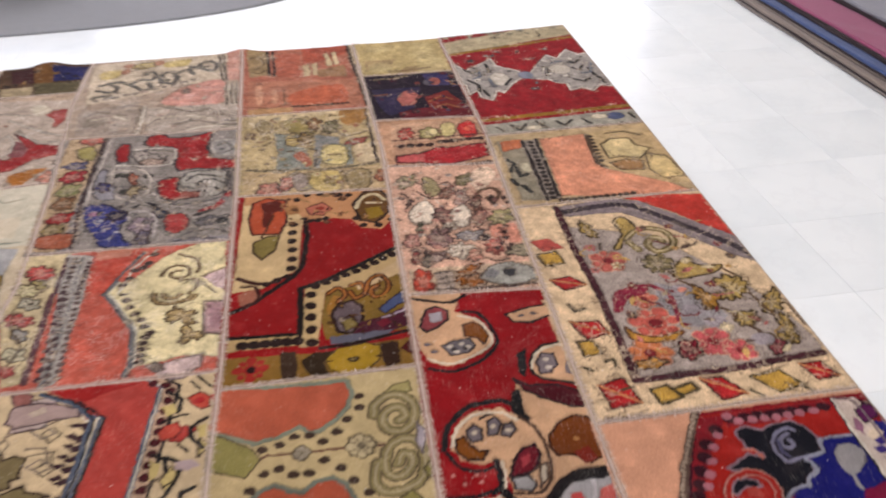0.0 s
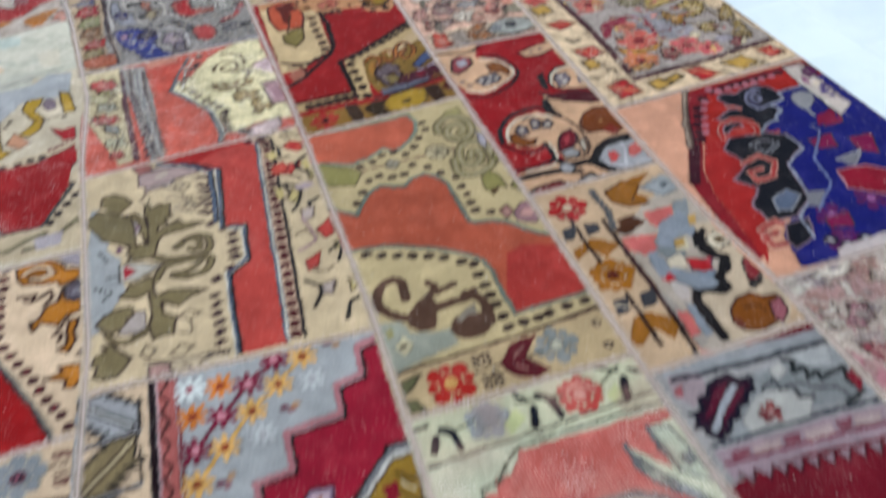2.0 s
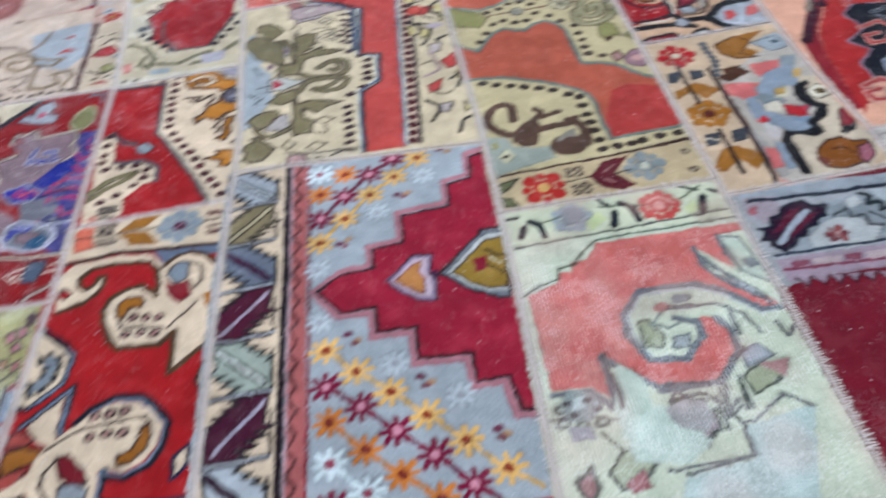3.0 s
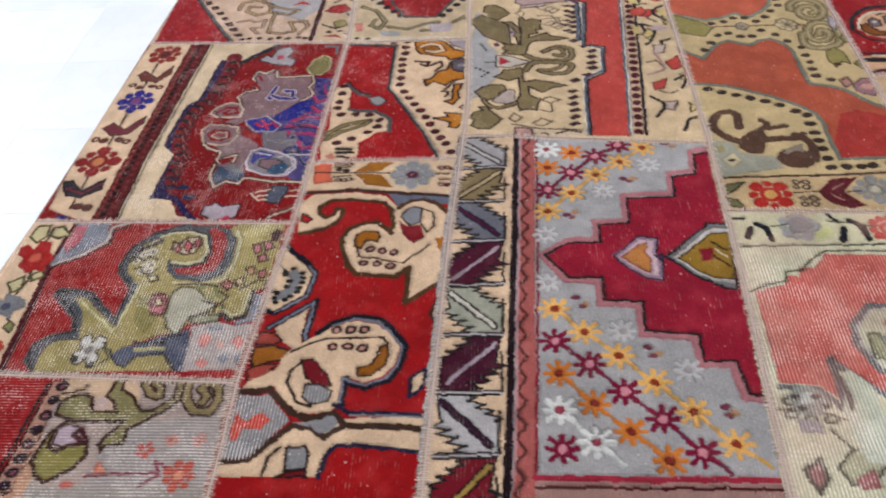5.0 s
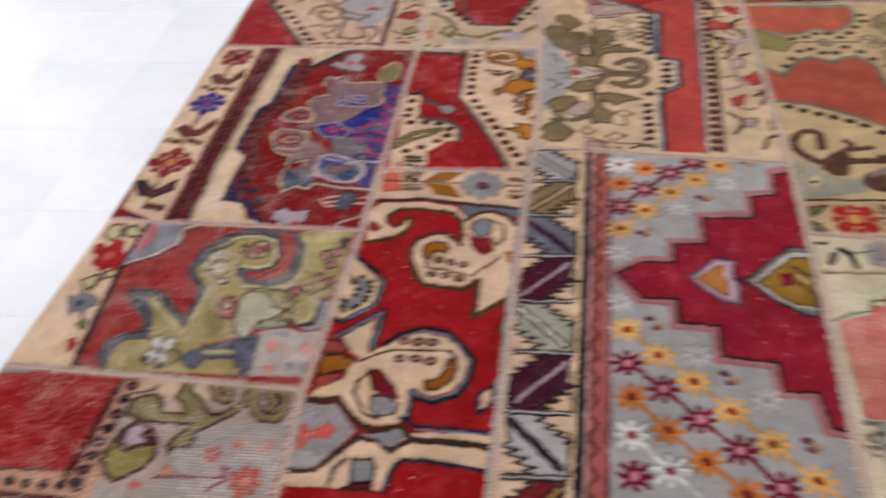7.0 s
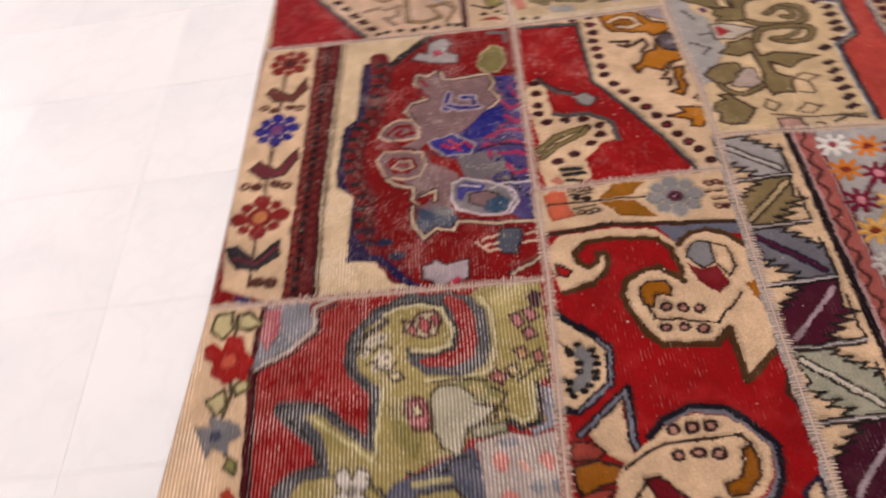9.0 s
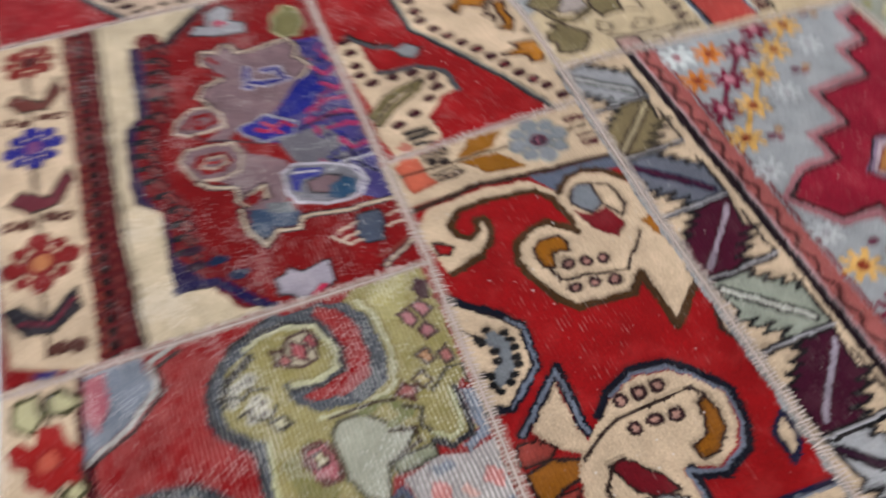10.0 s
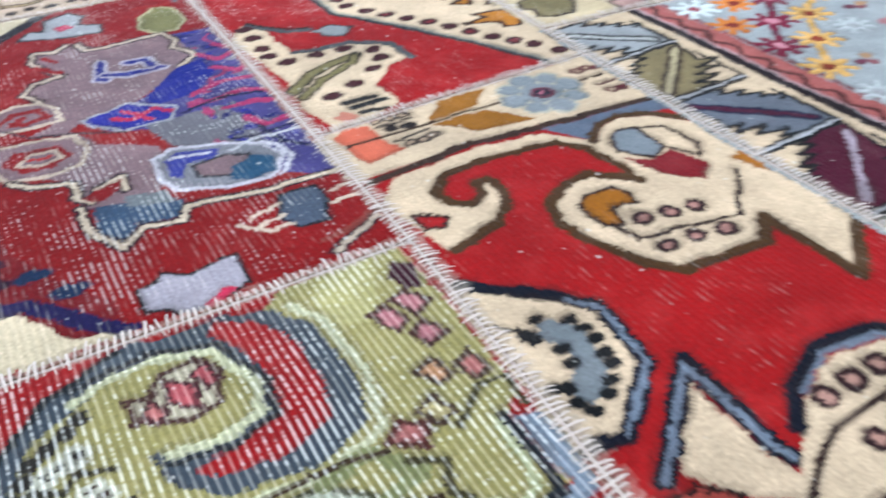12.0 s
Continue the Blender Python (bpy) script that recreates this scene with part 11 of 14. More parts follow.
poly(wool("a89f96"), [(102.3, -16.9), (103.8, -20.3), (104.2, -32.9), (102.1, -33.4)])
poly(wool("6a6a78"), [(124.5, -1.7), (127.9, -2), (125.3, -6.5), (123.1, -5.6)])
poly(wool("cbb8a0"), [(119.7, -2), (125.2, -3.5), (125.4, -11.7), (127.6, -16.6), (125, -24.5), (124, -31), (118.6, -36.6), (107.8, -34.3), (107.1, -28.6), (109.7, -21.4), (114.6, -20), (120.8, -13.5), (117.5, -10.1)])
motif(wool("8f9db0"), [(107.1, -5.5), (108.8, -12), (112.9, -17.4), (116, -18.8), (113.5, -21.6), (109.6, -19.9), (107.3, -16.8), (104.5, -13.7), (105, -9.3)])
motif(wool("c87a74"), [(104.5, -0.3), (109.4, -1.5), (108.9, -6.3), (105, -6.9), (103.6, -3.9)])
motif(wool("c87a74"), [(112.3, 5.6), (118.2, 5.1), (115.8, -0.2), (111.7, 0.1)])
motif(wool("8f9db0"), [(113, 1), (119.2, 3.1), (120.2, -1.2), (117.8, -6.3), (115.2, -3.5), (111.5, -7.4), (109, -5.9)])
motif(wool("cdb25a"), [(119.9, 0.6), (121.7, 0.6), (120.4, -2.4), (118.8, -2.3)])
motif(wool("b8a04a"), [(112.9, -5.1), (115.3, -5.2), (114.5, -7.6), (112.3, -7.4)])
motif(wool("c23440"), [(104.8, -14.3), (107.1, -13.5), (107.4, -15.7), (105.4, -16)])
motif(wool("d6c8b2"), [(108.1, -9.8), (111.7, -9.5), (112.9, -12.3), (110.6, -13.5), (107.9, -12.3)])
motif(wool("b02c34"), [(112.3, -11.3), (114.6, -11.9), (116, -14), (116.1, -16.3), (113.6, -16), (112, -13.8)])
motif(wool("c9bcb4"), [(105.4, -17.7), (108.4, -18.2), (107.8, -21.4), (105.3, -21.2)])
motif(wool("c87a74"), [(102.7, -23.4), (104.3, -24.9), (104.1, -30.4), (101.9, -30.3)])
motif(wool("8f9db0"), [(105.4, -22.1), (107.3, -23.7), (106.2, -31.3), (104.4, -31.5)])
poly(wool("241e22"), [(117.3, -5.2), (120.6, -3.9), (121.3, -5.5), (119.5, -6.6), (118.8, -9.1), (119.8, -12.3), (121.5, -13.8), (119.2, -17.7), (116.5, -19), (116.7, -22.3), (114.2, -23.3), (110.7, -21.4), (108.8, -22), (109.2, -25.2), (108.8, -29.3), (108.4, -34.1), (106.5, -34), (106.6, -29.6), (106.9, -25.5), (107.1, -21.9), (108.8, -19.9), (113, -20.7), (114.8, -20.1), (114.8, -17.9), (117.6, -16.6), (118.9, -14.5), (117.1, -12.6), (116.1, -9.9), (117.2, -7.2)])
motif(wool("d6c8b2"), [(119.5, -7.1), (122.4, -6), (124.9, -7.9), (124.1, -10.3), (121, -11.3), (119, -10)], wool("4a4440"), 0.4)
motif(wool("6a5a3a"), [(120.8, -8.1), (122.7, -7.7), (123.2, -9.5), (121.3, -9.9)])
motif(wool("8a2a34"), [(122.5, -16.5), (124.7, -15.2), (125.2, -17), (124.3, -20.6), (122.5, -22), (120.5, -21.5), (121.6, -19.1)], wool("2a2024"), 0.4)
motif(wool("241e22"), [(120.7, -21.6), (122.9, -21.8), (124.7, -20.8), (122.6, -23.5), (120.2, -24.5), (119.4, -23.5)])
motif(wool("8a5a1c"), [(112.9, -27), (115.7, -25), (118.7, -24.9), (120.5, -26.7), (123.1, -27.2), (122.1, -30.8), (119.6, -33.3), (115.5, -34.4), (112.2, -32.9), (111.5, -30.1)], wool("4a2a1c"), 0.5)
motif(wool("a8727a"), [(120.5, -28.6), (123.5, -28.2), (122.7, -31.7), (119.8, -34), (119.3, -32.2)], wool("4a2a30"), 0.4)
motif(wool("7a4a3a"), [(112.2, -29.1), (113.3, -30.6), (112.6, -33.1), (111.3, -31.6)])
line(wool("5a3a1c"), 0.5, bow([(115.2, -27.9), (117.6, -28.2), (118.9, -30)]))

patch("red wool patch with cream birds and a brown hooked outline", 4, (22,21), (97.5,94), wool("9c1f26"), 0.15, False, 1)
poly(wool("d2b594"), [(124.1, 89), (137.5, 88.3), (149.9, 57.2), (122.6, 1.9), (85.5, 11.2), (91.1, 30.5), (101.5, 30.6), (104.3, 31.1), (111.2, 60.2), (124.3, 50.9)])
poly(wool("d2b594"), [(91.4, 100.7), (99.8, 99.9), (104.6, 95), (101.8, 88.6), (106.8, 84.5), (109.1, 78.3), (109, 74.8), (105.8, 71.6), (101.4, 69.3), (97.2, 68.5), (93.5, 70.7), (91.6, 75.5), (91.2, 86.1)])
line(wool("2a2430"), 1.0, bow([(92.3, 95.4), (97.4, 93.2), (102.2, 92.4), (105.4, 94.7)]))
line(wool("2a2430"), 0.9, bow([(93, 68.6), (97.2, 66.9), (101.5, 67.6), (106.4, 70.3), (109.9, 74.5), (110, 79.3), (107.7, 86.1), (103.6, 88)]))
line(wool("ddd0bc"), 0.7, bow([(102.4, 86.5), (106.3, 84.4), (108.8, 79.6), (108.8, 75.1), (105.7, 72.3), (101.5, 70.1), (97.1, 69.4), (93.1, 72)]))
motif(wool("8a5a20"), [(102.8, 82.6), (105.4, 83.7), (107.6, 81.2), (108.4, 77.6), (106.8, 74.8), (105.6, 77.5), (102.9, 78.3)], UMBER, 0.4)
motif(wool("7a7478"), [(96.9, 76), (100, 77.4), (104, 77.4), (104.8, 74.8), (102.9, 72.5), (98.6, 72.1)], wool("3a3236"), 0.4)
oval(wool("cfc4b8"), 98.7, 75.5, 0.8, 0.6)
oval(wool("cfc4b8"), 101.6, 75.8, 0.8, 0.6)
oval(wool("cfc4b8"), 100, 73.3, 0.8, 0.6)
oval(wool("cfc4b8"), 103.1, 74.4, 0.8, 0.6)
oval(wool("3a3236"), 99.6, 74.3, 0.6, 0.5)
oval(wool("3a3236"), 102.3, 74.1, 0.6, 0.5)
poly(wool("9a5458"), [(94.8, 90), (97.4, 91.2), (100.2, 89.1), (99.6, 85.4), (97.1, 83.1), (94.1, 81.5), (92.7, 83.8)], wool("2a2430"), 0.6)
poly(wool("b4aeb2"), [(95.4, 88.6), (98.5, 88.9), (98.3, 85.2), (95.5, 84.8)])
oval(wool("8a8084"), 93.5, 77, 0.8, 0.6)
oval(wool("8a8084"), 94.9, 74.3, 0.8, 0.6)
motif(wool("d2b594"), [(114, 84.9), (118.1, 86.2), (125.5, 87.2), (126.2, 83.1), (119.6, 80.7), (115.3, 81.7)], wool("2a2430"), 0.7)
oval(wool("6a6266"), 117.7, 83.8, 0.8, 0.6)
oval(wool("6a6266"), 120.8, 84.1, 0.8, 0.6)
motif(wool("2a2430"), [(113.5, 70), (115.9, 71.6), (115, 66.2), (113.7, 62.2), (112.4, 63.6)])
motif(wool("d2b594"), [(115.6, 66), (117.6, 69.9), (120.5, 72), (124.6, 72.5), (127.5, 69.3), (127.4, 60.9), (125.5, 57.7), (121.3, 59.5), (117.3, 61.1), (115.6, 63.2)], wool("2a2430"), 0.8)
line(wool("ddd0bc"), 0.7, bow([(115.8, 64.8), (118, 69.2), (120.4, 70.8), (124.2, 71.5), (126.6, 68.7)]))
motif(wool("8a8084"), [(117.4, 66.6), (119.3, 69.4), (121.9, 68.7), (121.9, 65.3), (119.7, 62.6), (117.3, 62.8)], wool("4a4246"), 0.5)
oval(wool("cfc4b8"), 119.7, 67, 0.8, 0.7)
oval(wool("cfc4b8"), 119.7, 64.3, 0.8, 0.7)
motif(wool("8a8084"), [(124.5, 67.3), (126.9, 67.8), (126.7, 63.9), (124.5, 60.7), (122.9, 62.2)])
oval(wool("d8c8b4"), 125.2, 64.9, 0.9, 0.7)
poly(wool("5f1828"), [(110.9, 61.9), (114, 59.4), (119.6, 58.9), (124.5, 55.9), (124.9, 51.2), (121.6, 51.4), (115.6, 55.4), (112.4, 58.3)], wool("22222e"), 0.6)
motif(wool("2a2430"), [(109.6, 58.1), (111.6, 58.6), (111.4, 53.5), (111.2, 48.7), (109.3, 49.2), (108.5, 52.8)])
motif(wool("d2b594"), [(94.5, 47.1), (97.1, 51.6), (101, 53.7), (106.2, 54), (109.8, 50.5), (112.6, 46.1), (113.3, 40.2), (112.4, 33.9), (109, 30.7), (104.6, 31.2), (104, 35.8), (103.3, 39.4), (99.3, 39.1), (95.9, 40.7), (94.3, 43.6)])
line(wool("2a2430"), 1.3, bow([(92.7, 44), (93.7, 48.8), (96.5, 52.7), (100.8, 55.5), (106.5, 55.9), (109.7, 53), (111.2, 49.6)]))
line(wool("2a2430"), 0.8, bow([(93, 43), (95.4, 38.9), (99.1, 37.5), (102.6, 38.3)]))
line(wool("ddd0bc"), 0.8, bow([(94.4, 44.5), (95.2, 47.4), (97.5, 50.8), (100.9, 52.5), (105.8, 52.6), (109, 49.8)]))
line(wool("5a4638"), 0.7, bow([(109.8, 50.5), (112.5, 45.9), (113.3, 40.2), (112.4, 33.9), (109.2, 30.6), (104.6, 31)]))
motif(wool("8a5a20"), [(95.3, 46.5), (97.2, 47.1), (98.1, 44.3), (99.8, 42.5), (101.5, 42.5), (100, 40.3), (97.1, 40.6), (95.1, 42.7)], UMBER, 0.5)
motif(wool("857c80"), [(97.9, 48.5), (99.7, 49.9), (101.3, 48.5), (100.7, 45.5), (98.9, 45), (97.9, 46.7)], wool("3a3236"), 0.5)
motif(wool("857c80"), [(102.8, 50.5), (104.8, 51.4), (105.6, 49.3), (104.1, 46.4), (102.1, 46.5)], wool("3a3236"), 0.5)
motif(wool("857c80"), [(106.1, 49.1), (107.9, 49.3), (108.1, 47.2), (106.3, 45.3), (104.9, 46.2)], wool("3a3236"), 0.5)
oval(wool("d6c8b6"), 99.5, 47.6, 0.7, 0.6)
oval(wool("d6c8b6"), 103.7, 48.8, 0.7, 0.6)
oval(wool("d6c8b6"), 106.6, 47.3, 0.7, 0.6)
line(wool("3a3236"), 0.5, bow([(101.2, 51), (102.7, 52), (104.2, 52.1)]))
poly(wool("7c2434"), [(105.9, 39.1), (108.3, 42), (111.1, 42.6), (111.7, 39.8), (110.3, 36.6), (108, 35.5), (104.6, 35.2)], wool("3a2028"), 0.7)
motif(wool("b05058"), [(107.5, 39.6), (109.6, 40.8), (109.2, 38.2), (107.2, 37)])
poly(wool("a9a6aa"), [(104.7, 34.7), (107.9, 35.1), (109, 32.3), (107.5, 31.1), (104.9, 32)], wool("3a3236"), 0.5)
motif(wool("ddd0bc"), [(111, 36.9), (112.5, 37.3), (111.7, 33.7), (109.6, 31.7)], wool("5a4638"), 0.5)
line(wool("22262e"), 1.2, bow([(102.5, 39.6), (102.6, 36.5), (102.4, 33.3), (100.5, 31.7)]))
line(wool("ddd0bc"), 0.6, bow([(103.5, 39.3), (103.6, 35.9), (102.8, 32.3), (100.6, 30.4), (93.6, 30.7)]))
line(wool("22222e"), 0.9, bow([(91.6, 32), (96.5, 31.5), (100.1, 32.2)]))
oval(wool("cf9a90"), 93.4, 37.3, 0.5, 0.4)
oval(wool("cf9a90"), 95.4, 34.7, 0.5, 0.4)
oval(wool("cf9a90"), 98.7, 34.6, 0.5, 0.4)
oval(wool("cf9a90"), 98, 36.7, 0.5, 0.4)
stroke = [(91.2, 28.8), (96.8, 28.5), (101.3, 27.7), (105.5, 25.4)]
line(wool("241e22"), 2.0, stroke)
line(wool("241e22"), 1.6, stroke)
stroke = [(102.6, 31.5), (103.8, 28.8), (107.3, 28.3), (110.1, 28)]
line(wool("241e22"), 2.2, stroke)
line(wool("241e22"), 1.8, stroke)
stroke = [(109.4, 27.4), (114.2, 31.8), (117.7, 33.6), (125.5, 33.8)]
line(wool("241e22"), 2.4, stroke)
line(wool("241e22"), 2.0, stroke)
motif(wool("a9a4ac"), [(101.9, 29.3), (103.9, 30), (105.1, 27.3), (103.1, 26), (101.5, 27.4)])
poly(wool("a9a6b0"), [(110.8, 27.8), (115.8, 32.2), (123.3, 32.5), (127.8, 30.2), (127.3, 23.8), (124, 20.8), (114.8, 21.8), (112.2, 25)], wool("2a2430"), 0.9)
motif(wool("c4605c"), [(114.8, 29.1), (116.8, 29.4), (117.2, 26.9), (115.1, 25.1), (113.8, 25.8)])
motif(wool("c8746c"), [(120.7, 29.6), (123.8, 30.5), (123.1, 26.5), (120.4, 25.2), (119.5, 26.7)])
motif(wool("c8746c"), [(125.1, 28.5), (126.2, 27.3), (124.6, 23.8), (123.1, 24.1)])
line(wool("ccc6c8"), 0.7, bow([(120.1, 31.4), (118.8, 27.1), (116.8, 23.4)]))
line(wool("ccc6c8"), 0.7, bow([(112.5, 27.3), (113.7, 24.3), (118.1, 22.3)]))
stroke = [(110.5, 26.3), (112.9, 22.2), (118, 20.1), (124.7, 20.6)]
line(wool("241e22"), 2.0, stroke)
line(wool("241e22"), 1.6, stroke)
motif(wool("a9a4ac"), [(103.7, 21.9), (105.5, 23.3), (107.9, 23.4), (109, 20.9), (107.4, 19.4), (104.8, 19.8)], wool("241e22"), 1.0)
oval(wool("e0d4c4"), 106.7, 21.7, 1.0, 0.8)
line(wool("3a3028"), 0.9, bow([(109.4, 21.9), (110.9, 20.4), (111.9, 17.9)]))
line(wool("3a3028"), 0.7, bow([(116.8, 19.2), (119.3, 19), (120.9, 17.4)]))
poly(wool("8c1c28"), [(90.8, 23), (94.2, 24), (99.4, 24.1), (102.3, 20.8), (99.9, 19.6), (94.3, 20.3), (90.9, 19.7)], wool("22222e"), 0.9)
oval(wool("ddd0bc"), 94.2, 19.9, 0.5, 0.4)
oval(wool("ddd0bc"), 95.9, 19.7, 0.5, 0.4)
oval(wool("ddd0bc"), 97.6, 19.4, 0.5, 0.4)
oval(wool("ddd0bc"), 99.2, 19.2, 0.5, 0.4)
motif(wool("7d4a1c"), [(114.4, 44), (117.4, 47.4), (120.6, 49), (123.5, 48.2), (125.3, 45.3), (125.5, 41), (123.7, 37.4), (120.6, 36), (118, 38.5), (115, 38.9), (114, 41.4)], wool("4a2a18"), 0.6)
motif(wool("8a3a2c"), [(118.1, 38.9), (121.5, 40.2), (122.4, 36.9), (119.7, 35.8)])
oval(wool("b08a58"), 119.8, 42.5, 0.7, 0.6)
motif(wool("a82c30"), [(128.6, 79.2), (132.8, 80.5), (136.3, 76.9), (136.1, 73.9), (130.4, 74.4)])
motif(wool("c89a3c"), [(127.6, 72.8), (132.5, 73.2), (134.3, 69.7), (129.8, 68.7)])
motif(wool("8a2428"), [(128.2, 60.7), (132.8, 60.5), (134.1, 56.3), (130.6, 56.8)])
motif(wool("c47068"), [(128.2, 57), (133.5, 56.5), (135.9, 50.1), (129.8, 49.8)])
line(wool("5a4a3a"), 0.6, bow([(130.2, 65.7), (132.2, 62.9), (135.3, 64.2)]))
oval(wool("5a4a4a"), 130.1, 63.5, 0.9, 0.7)
oval(wool("5a4a4a"), 133.9, 65.2, 0.9, 0.7)
oval(wool("5a4a4a"), 135.9, 82.1, 0.9, 0.7)

patch("pink and white floral wool patch with a leaf strip", 4, (97.5,94), (169,164), wool("d2b49e"), 0.2, False, 0)
motif(wool("b0a684"), [(94.7, 159.1), (99.6, 160.4), (100.2, 156.4), (97, 153.3), (94.7, 152.3)], wool("6a6048"), 0.5)
oval(wool("dcc8b4"), 96.1, 155.7, 1.6, 1.6)
motif(wool("a89e70"), [(102.6, 158.2), (105.7, 156.8), (106.8, 149.2), (103.6, 146.2), (101.7, 150.9)], wool("6a5c44"), 0.5)
motif(wool("e0c8b2"), [(119.6, 160.2), (124.9, 161.6), (125.3, 155.2), (121.9, 149.1), (118.6, 146.8), (116.8, 153.1)])
motif(wool("8a8060"), [(112.5, 155.5), (117.4, 158.3), (117.2, 153), (113.2, 150.8)], wool("5a4a38"), 0.5)
motif(wool("96705f"), [(106.4, 148.5), (110.7, 151.3), (110.6, 145.9), (107.1, 143.7)], wool("5a403a"), 0.4)
motif(wool("b0988c"), [(110.5, 145.5), (114.2, 148.4), (114.4, 141.2), (110.5, 138.6)], wool("6a4e46"), 0.5)
line(wool("6a5440"), 1.1, bow([(117.1, 144.2), (119.8, 147.3), (123.4, 147.3), (124.7, 143.4), (121.7, 139.1), (120.2, 142.2)]))
motif(wool("463026"), [(121.4, 143), (123.5, 140.8), (121.1, 137.8)])
for white in ([(96.1, 138.7), (100.1, 143.7), (103, 142.1), (103.5, 135.3), (101.2, 130.6), (97.8, 130.3), (95.6, 134.2)], [(108.8, 136.9), (112.9, 138.8), (113.8, 131.9), (111.2, 126.7), (108.4, 127.9), (107.7, 131.8)], [(104.4, 129.6), (107.8, 130.5), (108.2, 126.6), (105, 124.8)], [(104.1, 116.6), (107.6, 118.9), (111.4, 116.4), (112.3, 112.8), (107.9, 110.8), (104.5, 113.1)]):
    motif(wool("dccfbe"), white, wool("84746a"), 0.5)
motif(wool("86665f"), [(103.2, 136), (105.7, 138.9), (107.9, 135.1), (106.1, 130.2), (103.3, 131.4)], wool("4f3c3a"), 0.5)
motif(wool("7a5a4c"), [(115.3, 142.5), (118.1, 144), (117.7, 135.1), (115.1, 133.6), (114.8, 137.7)])
motif(wool("b08a7c"), [(114.8, 133.7), (118.4, 134.7), (117.6, 128.6), (114.7, 127.3), (113.6, 130.7)], wool("5a4640"), 0.5)
motif(wool("b0a67c"), [(119.5, 133.1), (125.6, 134.2), (125, 127.8), (120.5, 126.1), (118.7, 129)], wool("5c5034"), 0.5)
motif(wool("46503a"), [(97.4, 130), (99.2, 131.2), (98.2, 125.2), (97, 126.1)])
motif(wool("937a76"), [(100.1, 125.1), (105.7, 127.2), (106, 119.8), (102.3, 117.6), (99.3, 119.3)], wool("5a4644"), 0.5)
motif(wool("b6b0b0"), [(108.1, 123.9), (115.1, 124.1), (115, 120.4), (110.9, 119.1), (108.3, 121.1)], wool("5a5452"), 0.5)
oval(wool("3f3436"), 115.2, 120.4, 1.7, 2.0)
motif(wool("d49e88"), [(118.3, 125.3), (123.5, 126.2), (127.6, 123.5), (126.7, 117), (121.8, 116.7), (119.9, 120.1), (117.6, 119.9)])
motif(wool("c47a6c"), [(115.1, 117.4), (119.1, 119.3), (120, 115.9), (118.1, 111.7), (115.5, 112.7)], wool("8a4a44"), 0.4)
motif(wool("d2a28e"), [(109.4, 113.9), (112.7, 114.7), (112.7, 109.9), (109.5, 109.1)])
motif(wool("a08c86"), [(98.7, 114.3), (102.9, 115.4), (103.3, 111.2), (99.2, 110.8)], wool("62504c"), 0.4)
motif(wool("9a5650"), [(94.4, 115.4), (96.4, 116.4), (95.7, 110.4), (93.9, 110.5)])
motif(wool("484240"), [(97.3, 115.4), (98.8, 114.8), (98.6, 109.3), (96.9, 107.7)])
motif(wool("c89c90"), [(92.8, 124.1), (97.2, 125.1), (96.5, 119.3), (92.7, 119.7)])
motif(wool("a09680"), [(120.7, 113.4), (129.5, 115.2), (129.1, 110.1), (121, 109.7)])
for spot in ((121.2, 121.6), (121.6, 118.9), (119.7, 116), (121.2, 113.3), (117.8, 114), (122.4, 115.4), (122.2, 124.9), (125.6, 141.1), (125.9, 138.3), (97.4, 144.6), (96.2, 142.8)):
    oval(wool("4a302e"), *spot, 0.9, 1.1)
for stroke in ([(99.4, 149.9), (103.1, 144.9), (108.2, 143.9)], [(102.6, 129), (103.8, 123.8), (107.4, 127.4)], [(113.8, 126.2), (117, 123.7), (118.3, 127.2)], [(96.9, 118), (99.2, 115.9), (104.8, 110.9)], [(114.3, 110.1), (116.7, 108), (120, 108.5)], [(111.1, 151.2), (109.8, 154.5), (107.1, 153.5)], [(113.8, 140), (116.2, 137.5)], [(94.4, 149.5), (96.5, 146.2), (94.7, 138.3)]):
    line(wool("5a4440"), 0.7, bow(stroke))
sprigs([wool("6a5a58"), wool("d6c6b4"), wool("8a6058"), wool("a8a09a"), wool("caa090")], 90, 1.0, 71, 92, 127, 111, 166)
poly(wool("cbb49c"), [(92.4, 108.3), (128.7, 105.7), (127.2, 96), (91.5, 97.2)])
motif(wool("c8604a"), [(93.3, 106), (97.7, 106.5), (97.5, 98.6), (93.6, 97.8)], wool("8a3a2c"), 0.5)
poly(wool("5e5450"), [(99.1, 105.7), (104, 105.9), (103.3, 97.5), (98.5, 97.2)])
for spot in ((99.8, 104), (101.3, 104), (102.8, 104.2), (99.7, 101.7), (101.2, 101.7), (102.8, 101.9), (99.7, 99.2), (101.1, 99.1), (102.7, 99.4)):
    oval(wool("ab9c90"), *spot, 0.9, 1.1)
motif(wool("a8702a"), [(104.5, 103.4), (108.1, 106.7), (112.2, 107.2), (110.5, 103.8), (112.2, 100.9), (111.1, 98), (106.7, 98.4), (104.4, 100.6)], wool("5a3818"), 0.5)
line(wool("6a4420"), 0.7, [(104.9, 102), (110.8, 103)])
motif(wool("abaaa2"), [(111, 102.2), (114.8, 105.9), (119.6, 106.9), (124.9, 102.7), (125.6, 98.3), (120.4, 96.8), (114.6, 97.4), (112, 99.4)], wool("6a6058"), 0.5)
oval(wool("3f4450"), 119, 102.5, 1.8, 2.0)
oval(wool("8a8894"), 113.8, 102.4, 1.8, 2.0)
line(wool("5a4a44"), 1.1, bow([(93, 95.7), (103.5, 97), (114.4, 96.4), (126.3, 96.2)]))

